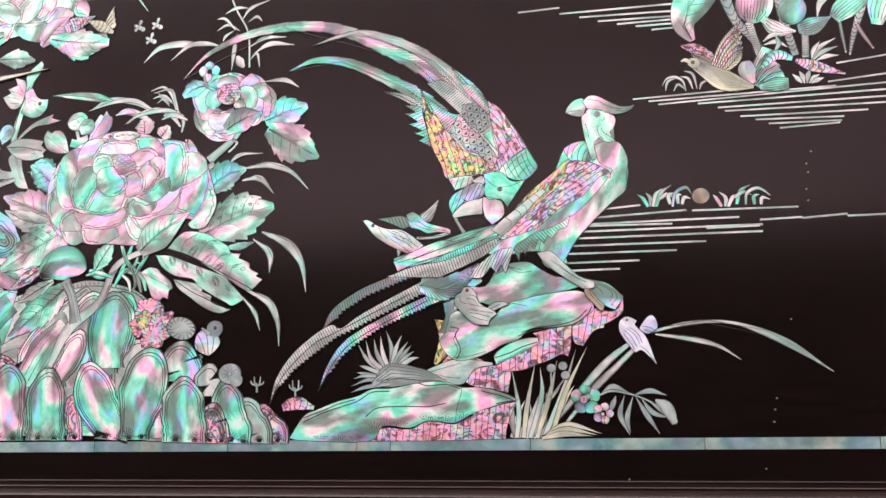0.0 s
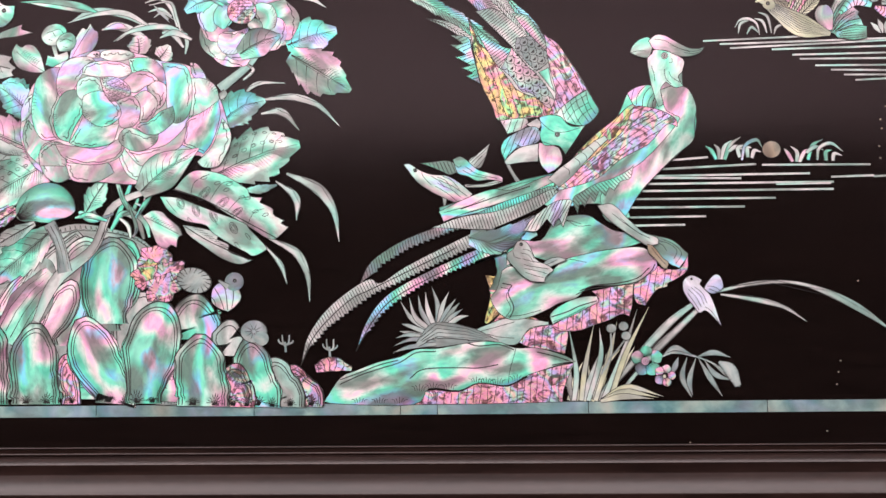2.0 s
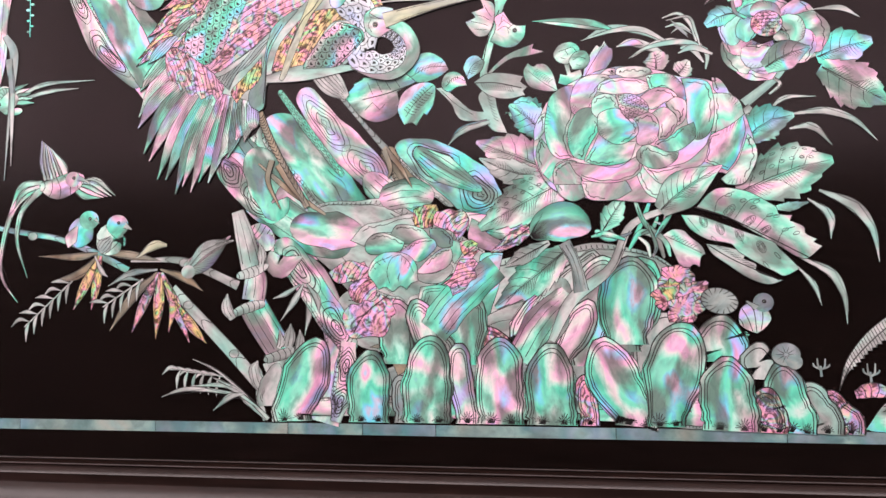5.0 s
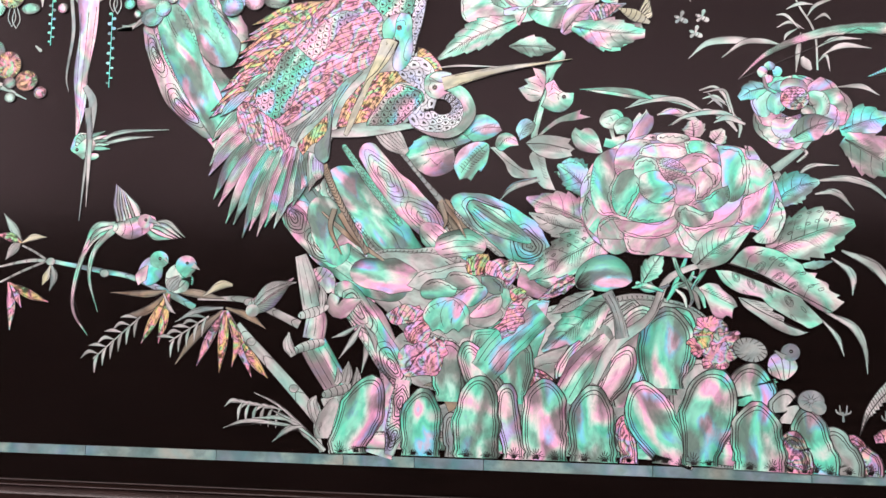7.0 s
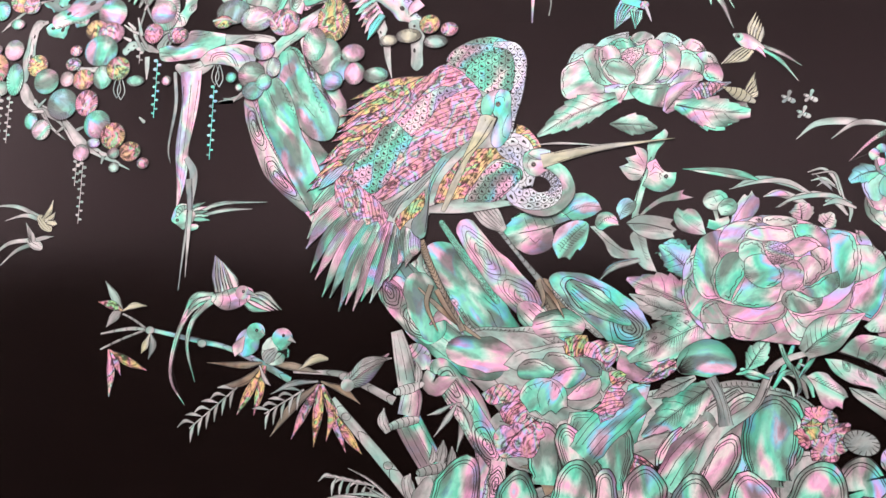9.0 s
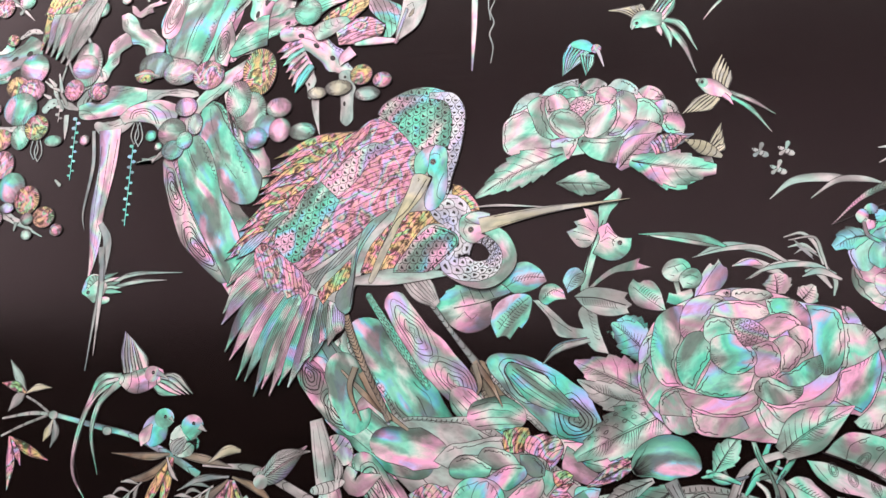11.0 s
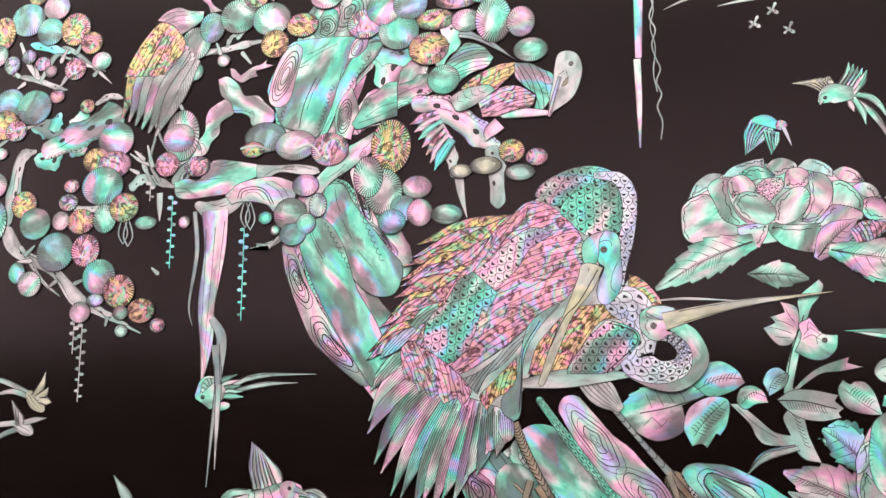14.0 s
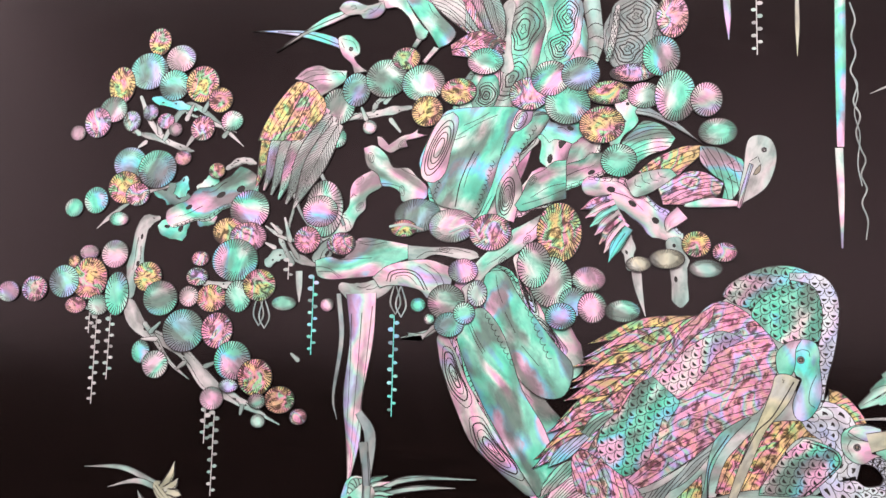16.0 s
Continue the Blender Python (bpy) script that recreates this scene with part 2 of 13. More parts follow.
# ---- shell work: every piece is a thin plate on the lacquer, sizes in millimetres from the border's corner ----
class Cut:
    def __init__(self):
        self.v, self.f, self.m, self.uv, self.grain, self.mats = [], [], [], [], [], []

    def slot(self, mat):
        if mat not in self.mats:
            self.mats.append(mat)
        return self.mats.index(mat)

    def put(self, p, h, uv=(0.5, 0.5), grain=(0.0, 0.0)):
        self.v.append((p[0] / 1000, -h / 1000, Z0 + p[1] / 1000))
        self.uv.append(uv)
        self.grain.append(grain)
        return len(self.v) - 1

    def face(self, idx, s):
        self.f.append(idx)
        self.m.append(s)

    def mesh(self, name):
        me = bpy.data.meshes.new(name)
        me.from_pydata(self.v, [], self.f)
        me.polygons.foreach_set("material_index", self.m)
        lay = me.uv_layers.new(name="UVMap")
        flat = [c for poly in self.f for i in poly for c in self.uv[i]]
        lay.data.foreach_set("uv", flat)
        lay = me.uv_layers.new(name="Grain")
        lay.data.foreach_set("uv", [c for poly in self.f for i in poly for c in self.grain[i]])
        for mat in self.mats:
            me.materials.append(mat)
        return me


now = {}
rng = random.Random(5)
shell_rng = random.Random(11)  # where in the shell each piece was sawn


def finish():
    if now.get("one"):
        ob = new(now["name"], now["cut"].mesh(now["name"]))
        tagged(ob, now["label"], now["category"], now["group"])
    now.clear()


def begin(name, label, category, level, one=False, group=""):
    """Starts a motif. one: all of it is a single plain mesh."""
    finish()
    now.update(name=name, label=label, category=category, level=level, one=one, group=group, cut=Cut(), count=0)
    if not one:
        now["root"] = tagged(new(name), label, category, group)


def start_piece():
    now["count"] += 1
    return (now["cut"] if now["one"] else Cut()), 0.1 + 0.25 * now["level"] + 0.004 * now["count"]


def end_piece(c, part, label=""):
    if not now["one"]:
        ob = new(part, c.mesh(part))
        ob.parent = now["root"]
        if label:
            ob["label"] = label


def curve_at(ctrl, t):
    """Catmull-Rom through the control rows, t from 0 to 1."""
    n = len(ctrl) - 1
    x = min(max(t, 0), 1) * n
    i = min(int(x), n - 1)
    f = x - i
    p1, p2 = ctrl[i], ctrl[i + 1]
    p0 = ctrl[i - 1] if i > 0 else 2 * p1 - p2
    p3 = ctrl[i + 2] if i + 2 <= n else 2 * p2 - p1
    return 0.5 * (2 * p1 + (p2 - p0) * f + (2 * p0 - 5 * p1 + 4 * p2 - p3) * f * f + (3 * p1 - p0 - 3 * p2 + p3) * f ** 3)


def ink_line(c, pts, w, h, taper=True):
    s = c.slot(INK)
    n, last = len(pts), None
    for i, p in enumerate(pts):
        a, b = pts[max(i - 1, 0)], pts[min(i + 1, n - 1)]
        d = np.array(b) - np.array(a)
        d = d / (np.hypot(*d) + 1e-9)
        k = w * 0.57 * ((1 - 0.7 * i / max(n - 1, 1)) if taper else 1)
        q = np.array((-d[1], d[0])) * k
        cur = (c.put(p + q, h), c.put(p - q, h))
        if last:
            c.face((last[0], last[1], cur[1], cur[0]), s)
        last = cur


def rib(part, pts, wid, mat="pearl", style="", k=6, rd=0, teeth=0, bite=0.24, wav=0.0, n=0, rim=0.3, ink=0.36, label=""):
    """A plate along a curve through pts (x, z, x, z, ...) with these full widths on the way. rd 1: round end, 2: both, 3: round start."""
    P = np.array(pts, float).reshape(-1, 2)
    W = np.array(wid, float) / 2
    if len(W) == 1:
        W = np.array([W[0], W[0]])
    c, h = start_piece()
    length = float(np.sum(np.hypot(*np.diff(P, axis=0).T))) + 1e-6
    run_ = np.concatenate(([0.0], np.cumsum(np.hypot(*np.diff(P, axis=0).T))))
    knots_ = np.linspace(0, 1, len(P))
    n = n or max(6 + 5 * (len(P) - 2), int(length / 4))
    n = min(n, 60)
    ce = min(0.5, float(W[-1]) / length) if rd in (1, 2) else 0
    cs = min(0.5, float(W[0]) / length) if rd in (2, 3) else 0
    ts = [i / n for i in range(n + 1)]
    if teeth:
        ts = sorted({0.0, 0.03, 0.985, 1.0, *[(i + f) / teeth for i in range(teeth) for f in (0.02, 0.5, 0.97) if 0.04 < (i + f) / teeth < 0.985]})
    if rd:
        extra = []
        if ce:
            extra += [1 - ce * x for x in (0.7, 0.4, 0.2, 0.08, 0.02)]
        if cs:
            extra += [cs * x for x in (0.7, 0.4, 0.2, 0.08, 0.02)]
        ts = sorted(set(ts + extra))

    def place(t, s=0.0):
        p = curve_at(P, t)
        d = curve_at(P, min(t + 0.02, 1)) - curve_at(P, max(t - 0.02, 0))
        d = d / (np.hypot(*d) + 1e-9)
        w = max(float(curve_at(W, t)), 0.02)
        if ce and t > 1 - ce:
            w *= math.sqrt(max(1 - ((t - 1 + ce) / ce) ** 2, 0.0004))
        if cs and t < cs:
            w *= math.sqrt(max(1 - ((cs - t) / cs) ** 2, 0.0004))
        if wav:
            w *= 1 + wav * math.sin(t * 15 + phase) + 0.6 * wav * math.sin(t * 27 + 2 * phase)
        if teeth and 0.06 < t < 0.99:
            w *= 1 - bite * (1 - ((t * teeth) % 1.0)) * (0.4 + 0.6 * t) if abs(s) > 0.5 else 1
        return p, np.array((-d[1], d[0])), w

    phase, flip = rng.random() * 6, rng.choice((-1, 1))
    ox, oz = shell_rng.uniform(0, 900), shell_rng.uniform(0, 900)
    sh, dk = c.slot(MATS[mat]), c.slot(INK)
    thin = float(W.max()) < 0.75
    last = None
    for t in ts:
        p, q, w = place(t, 1)
        r = 0 if thin else min(rim, 0.35 * w)
        cols = (-w, -(w - r), 0, w - r, w)
        row = [c.put(p + q * w, 0.0), *[c.put(p - q * x, h, (t if "h" in style else 0.5 + 0.5 * t, 0.5 + 0.5 * flip * x / w), (ox + float(np.interp(t, knots_, run_)), oz + x)) for x in cols], c.put(p - q * w, 0.0)]
        if last:
            for j in range(6):
                if thin and j in (1, 4):
                    continue
                c.face((last[j], row[j], row[j + 1], last[j + 1]), sh if j in (2, 3) else dk)
        last = row

    def at(t, s):
        p, q, w = place(t)
        return p + q * w * s
    hh = h + 0.002

    def draw(ts_, w=ink, taper=True):
        ink_line(c, [at(t, s) for t, s in ts_], w, hh, taper)
    if "v" in style:  # a leaf: midrib, fine shading on one side of it, open veins on the other
        draw([(0.02, 0.03), (0.3, 0.03), (0.6, 0.03), (0.97, 0)], ink * 1.4)
        if float(W.max()) > 4:
            draw([(0.02, -0.06), (0.3, -0.05), (0.6, -0.04), (0.9, 0)], ink * 0.8)
        m = max(6, int(length / 1.5))
        for i in range(m):
            t = 0.06 + 0.8 * i / m
            e = 0.42 + 0.24 * math.sin(i * 0.55 + phase)
            draw([(t, 0.04 * flip), (t + 0.03, e * 0.5 * flip), (min(t + 0.08, 0.98), e * flip)], ink * 0.75)
        for i in range(max(3, k // 2 + 1)):
            t = 0.1 + 0.7 * i / max(3, k // 2 + 1)
            draw([(t, -0.04 * flip), (t + 0.06, -0.4 * flip), (min(t + 0.16, 0.97), -0.82 * flip)], ink * 0.9)
    if "b" in style:  # feather: quill and close barbs
        draw([(0.0, 0), (0.35, 0), (0.7, 0), (0.97, 0)], ink * 1.3)
        m = max(k, int(length / 1.9))
        for i in range(m):
            t = 0.92 * i / m
            dt = 1.5 * float(curve_at(W, t)) / length
            for s in (-1, 1):
                draw([(t, 0.05 * s), (min(t + dt * 0.6, 0.98), 0.5 * s), (min(t + dt, 0.985), 0.92 * s)], ink * 0.75, False)
    if "l" in style:  # long lines
        for i in range(k):
            s = -0.75 + 1.5 * i / max(k - 1, 1)
            draw([(0.06 + 0.1 * rng.random(), s), (0.35, s * 0.95), (0.65, s * 0.9), (0.86 + 0.1 * rng.random(), s * 0.8)])
    if "x" in style:  # cross lines, bowed
        for i in range(k):
            t = 0.05 + 0.9 * i / k
            draw([(t, -0.9), (min(t + 0.03, 1), -0.4), (min(t + 0.04, 1), 0), (min(t + 0.03, 1), 0.4), (t, 0.9)], ink, False)
    if "i" in style:  # long lines that sweep across at a low angle
        dt = min(0.6, 5.0 * float(W.max()) / length)
        m = max(4, int(length * (1 + dt) / (2.1 * dt * length / (2.0 * float(W.max()))) / 1.6))
        for i in range(m):
            t = -dt + (1 + dt) * (i + 0.2 * rng.random()) / m
            row = [(t + dt * x / 6, -0.95 + 1.9 * (x / 6) ** 1.25) for x in range(7)]
            row = [p for p in row if 0.01 < p[0] < 0.99]
            if len(row) > 1:
                draw(row, ink * 0.8, False)
    if "s" in style:  # round scales, each with a dark dot where two meet
        wid_ = float(W.max()) * 2
        across = max(2, int(wid_ / 4.4))
        k = max(3, int(length / 3.7))
        for i in range(k + 1):
            t = 0.02 + 0.93 * i / k
            g = 0.9 / k
            for j in range(-1, across + 1):
                s = -1 + 2 * (j + 0.5 + 0.5 * (i % 2)) / across
                e = 1.0 / across
                arc = [(t + g * math.sin(a * math.pi / 8), s - e * math.cos(a * math.pi / 8)) for a in range(9)]
                arc = [p for p in arc if abs(p[1]) < 0.97 and p[0] < 0.99]
                if len(arc) > 2:
                    draw(arc, ink * 0.75, False)
                if abs(s) < 0.9 and t + g < 0.98:
                    draw([(t + 0.12 * g, s), (t + 0.36 * g, s + 0.1 * e), (t + 0.56 * g, s)], min(1.5, wid_ / across * 0.34), True)
    if "o" in style:  # knots of wood
        knots = 1 if length < 30 else 2
        for j in range(knots):
            tc = 0.5 if knots == 1 else 0.28 + 0.44 * j
            for q in range(5):
                a, b = 0.04 + (0.045 if knots == 2 else 0.075) * q, 0.1 + 0.17 * q
                draw([(min(max(tc + a * math.cos(x * 0.3) * (1 + 0.12 * math.sin(x * 0.6 + phase)), 0.02), 0.98), max(-0.93, min(0.93, b * math.sin(x * 0.3) * (1 + 0.2 * math.cos(x * 0.9 + phase)) + 0.05 * math.sin(1.2 * x + q)))) for x in range(22)], ink * (1.7 if q % 2 else 0.9), False)
    if "k" in style:  # holes of old wood
        for i in range(k):
            t, o = 0.12 + 0.76 * (i + 0.5 * rng.random()) / k, rng.uniform(-0.4, 0.4)
            w = float(curve_at(W, t))
            ring_ = [at(min(t + 0.3 * w / length * math.cos(x * 0.7), 1), o + 0.2 * math.sin(x * 0.7)) for x in range(9)]
            c.face([c.put(p, hh) for p in ring_], dk)
    if "w" in style:  # wood grain: broken wavering lines, a scalloped seam along one margin
        for i in range(max(2, k - 1)):
            s = rng.uniform(-0.7, 0.7)
            ph, t0 = rng.random() * 6, rng.uniform(0.03, 0.6)
            run = rng.uniform(0.15, 0.34)
            draw([(t0 + run * x / 8, max(-0.92, min(0.92, s + 0.07 * math.sin(x * 0.8 + ph)))) for x in range(9)], ink * 1.1)
        if float(W.max()) > 5 and length > 30:
            m = int(length / 2.6)
            for i in range(m):
                t = 0.04 + 0.9 * i / m
                e = 2.2 / float(W.max())
                draw([(t, 0.95 * flip), (t + 0.12 / m, (0.95 - e) * flip), (t + 0.78 / m, (0.95 - e) * flip), (t + 0.9 / m, 0.95 * flip)], ink * 0.7, False)
            draw([(0.04 + 0.9 * x / 14, (0.86 - 0.04 * math.sin(x + phase)) * flip) for x in range(15)], ink * 0.8, False)
    if "a" in style:  # contours of a stone, stepped and wavering, inside its edge
        lost = rng.randint(2, 5)
        for i in range(k):
            e = 0.95 - 1.15 * (i + 0.5 * (i > 0)) / max(float(W.max()), 4)
            top = 0.985 - 1.2 * (i + 0.5 * (i > 0)) / length
            jag = [0.024 * math.sin(1.3 * x + phase) + 0.016 * math.sin(2.9 * x + 2 * phase) for x in range(10)]
            left = [(0.02 + (top - 0.1) * x / 9, -e + 0.02 + max(-0.03, jag[x])) for x in range(10)]
            right = [(0.02 + (top - 0.1) * x / 9, e - 0.02 - max(-0.03, jag[9 - x])) for x in range(10)][::-1]
            if ce:  # round the head of the stone, one inset line inside another
                q_ = 1 - 1.2 * (i + 0.5 * (i > 0)) / max(float(W[-1]), 4)
                left = [(0.02 + (0.96 - ce) * x / 9, v) for x, (_, v) in enumerate(left)]
                right = [(0.02 + (0.96 - ce) * (9 - x) / 9, v) for x, (_, v) in enumerate(right)]
                crown = []
                for x in range(1, 14):
                    f = math.pi * x / 14
                    up = q_ * (math.sin(f) + 0.03 * math.sin(3.1 * f + phase + i))
                    crown.append((min(1 - ce + ce * up, 0.995), -q_ * math.cos(f) / math.sqrt(max(1 - up * up, 0.02))))
            else:
                crown = [(top, x / 3 * e * 0.9) for x in range(-3, 4)]
            line = (left if i != k - 1 or flip > 0 else left[lost:]) + crown + (right if i != k - 1 or flip < 0 else right[:-lost])
            draw(line, ink * (1.5 - 0.25 * i), False)
    if "h" in style:  # hatching at the foot
        for i in range(k):
            s = -0.8 + 1.6 * i / max(k - 1, 1)
            draw([(0.02, s * 0.8), (0.2 + 0.18 * rng.random(), s)], ink * 0.8)
    if "e" in style:  # scalloped line inside the far edge
        draw([(0.74 + 0.1 * math.cos(s * 1.5) + 0.025 * math.cos(s * 11), s) for s in np.linspace(-0.92, 0.92, 15)], ink, False)
    if "r" in style:  # short strokes in from both edges
        for i in range(k):
            t = 0.06 + 0.88 * i / k
            for s in (-1, 1):
                draw([(t, 0.95 * s), (min(t + 0.03, 1), 0.62 * s)], ink * 0.9)
    if "z" in style:  # scalloped line inside one edge, a little hatching at the fold
        draw([(x, flip * (0.66 + 0.13 * abs(math.sin(x * 11 + phase)))) for x in np.linspace(0.06, 0.94, 29)], ink * 0.95, False)
        x0 = rng.uniform(0.15, 0.7)
        for i in range(7):
            x = x0 + 0.9 * i / length
            draw([(min(x, 0.96), -0.92 * flip), (min(x + 0.7 / length, 0.97), (-0.5 - 0.16 * math.sin(i * 0.5)) * flip)], ink * 0.6)
    if "t" in style:  # ovals and eye-shaped curls on a leaf
        wm = float(W.max())
        for i in range(7):
            t = 0.16 + 0.1 * i
            for q_ in range(2 if i % 2 else 1):
                r = 1.05 - 0.4 * q_
                draw([(t + (2.0 + 0.3 * q_) * r * math.cos(x * 0.7) / length * 0.6, -0.36 * flip + r * 0.8 * math.sin(x * 0.7) / wm) for x in range(10)], ink * 0.55, False)
            draw([(t + 0.05 + 1.1 * math.cos(x * 0.8) / length, -0.72 * flip + 0.5 * math.sin(x * 0.8) / wm) for x in range(9)], ink * 0.7, False)
    if "g" in style:  # grass tufts engraved at the foot
        w0 = float(W[0])
        for c0 in ((-0.45, 0.4) if w0 > 8 else (0.0,)):
            hi = rng.uniform(3.6, 6.2)
            for i in range(9):
                a = -1.15 + 0.29 * i

                def up(mm):
                    return float(np.interp(0.4 + mm, run_, knots_))
                tip = (up(hi * (0.55 + 0.45 * math.cos(a)) * math.cos(a)), c0 + hi * 0.85 * math.sin(a) / w0)
                mid_ = (up(hi * 0.5 * math.cos(a * 0.7)), c0 + hi * 0.3 * math.sin(a) / w0)
                if abs(tip[1]) < 0.9:
                    draw([(up(0), c0 + 0.12 * (i - 4) / 4), (mid_[0], mid_[1] - 0.4 / w0), tip], ink)
                    draw([tip, (mid_[0], mid_[1] + 0.45 / w0), (up(0), c0 + 0.12 * (i - 3) / 4)], ink * 0.9)
    end_piece(c, part, label)


def disc(part, x, z, rx, ry=0, turn=0, mat="pearl", style="y", k=26, rim=0.3, ink=0.36, wob=0.0, label=""):
    ry = ry or rx
    c, h = start_piece()
    sh, dk = c.slot(MATS[mat]), c.slot(INK)
    n, ph = 28, rng.random() * 6
    ca, sa = math.cos(radians(turn)), math.sin(radians(turn))

    def at(a, r):
        r = r * (1 + wob * math.sin(5 * a + ph) + wob * 0.6 * math.sin(9 * a + 2 * ph))
        u, v = rx * r * math.cos(a), ry * r * math.sin(a)
        return np.array((x + u * ca - v * sa, z + u * sa + v * ca))
    ox, oz = shell_rng.uniform(0, 900), shell_rng.uniform(0, 900)
    ga = shell_rng.uniform(0, 3.1)

    def grain(p):
        u, v = p[0] - x, p[1] - z
        return ox + u * math.cos(ga) + v * math.sin(ga), oz - u * math.sin(ga) + v * math.cos(ga)
    mid = c.put(at(0, 0), h, (0.6, 0.5), grain(at(0, 0)))
    ri = 1 - min(rim / min(rx, ry), 0.3)
    rows = []
    for i in range(n):
        a = 2 * math.pi * i / n
        rows.append((c.put(at(a, ri), h, (0.6, 0.5 + 0.42 * math.sin(a + ph)), grain(at(a, ri))), c.put(at(a, 1), h), c.put(at(a, 1), 0.0)))
    for i in range(n):
        p, q = rows[i], rows[(i + 1) % n]
        c.face((mid, p[0], q[0]), sh)
        c.face((p[0], p[1], q[1], q[0]), dk)
        c.face((p[1], p[2], q[2], q[1]), dk)
    if "y" in style:  # needles ruled in from the rim
        for i in range(k):
            a = 2 * math.pi * i / k
            ink_line(c, [at(a, 0.98), at(a + 0.05, 0.8), at(a + 0.2, 0.5 + 0.14 * rng.random())], ink * 1.5, h + 0.002)
    if "m" in style:  # hatched shade along part of the rim
        for i in range(k):
            a = ph + 2.4 * i / k
            ink_line(c, [at(a, 0.95), at(a + 0.04, 0.8 - 0.14 * rng.random())], ink * 0.75, h + 0.002)
    if "d" in style:  # lines from the middle
        for i in range(k):
            a = 2 * math.pi * i / k
            ink_line(c, [at(a, 0.15), at(a, 0.7)], ink, h + 0.002)
    if "q" in style:  # eye ring
        for r0 in (0.55,):
            ink_line(c, [at(0.4 * i, r0) for i in range(17)], ink, h + 0.002, False)
        ink_line(c, [at(0, 0.22), at(math.pi, 0.22)], min(rx, ry) * 0.5, h + 0.002, False)
    if "n" in style:  # net of small seeds
        for i in range(-3, 4):
            for j in range(-3, 4):
                if i * i + j * j < 11:
                    a, r = math.atan2(j, i + 0.5 * (j % 2)), math.hypot(i + 0.5 * (j % 2), j) / 4
                    o = at(a, r)
                    ink_line(c, [o + np.array((math.cos(b), math.sin(b))) * min(rx, ry) * 0.12 for b in (0.2, 1.1, 2.0, 2.9)], ink, h + 0.002, False)
    end_piece(c, part, label)


def smooth_line(pts, closed=False, sub=4):
    """A curve through the points; a sharp turn stays a corner."""
    P = [np.array(p, float) for p in np.array(pts, float).reshape(-1, 2)]
    n = len(P)

    def corner(i):
        if not closed and i in (0, n - 1):
            return True
        a, b = P[i] - P[i - 1], P[(i + 1) % n] - P[i]
        return float(a @ b) < 0.3 * np.hypot(*a) * np.hypot(*b)
    out = []
    for i in range(n if closed else n - 1):
        p1, p2 = P[i], P[(i + 1) % n]
        p0 = 2 * p1 - p2 if corner(i) else P[i - 1]
        p3 = 2 * p2 - p1 if corner((i + 1) % n) else P[(i + 2) % n]
        for j in range(sub):
            f = j / sub
            out.append(0.5 * (2 * p1 + (p2 - p0) * f + (2 * p0 - 5 * p1 + 4 * p2 - p3) * f * f + (3 * p1 - p0 - 3 * p2 + p3) * f ** 3))
    return out if closed else out + [P[-1]]


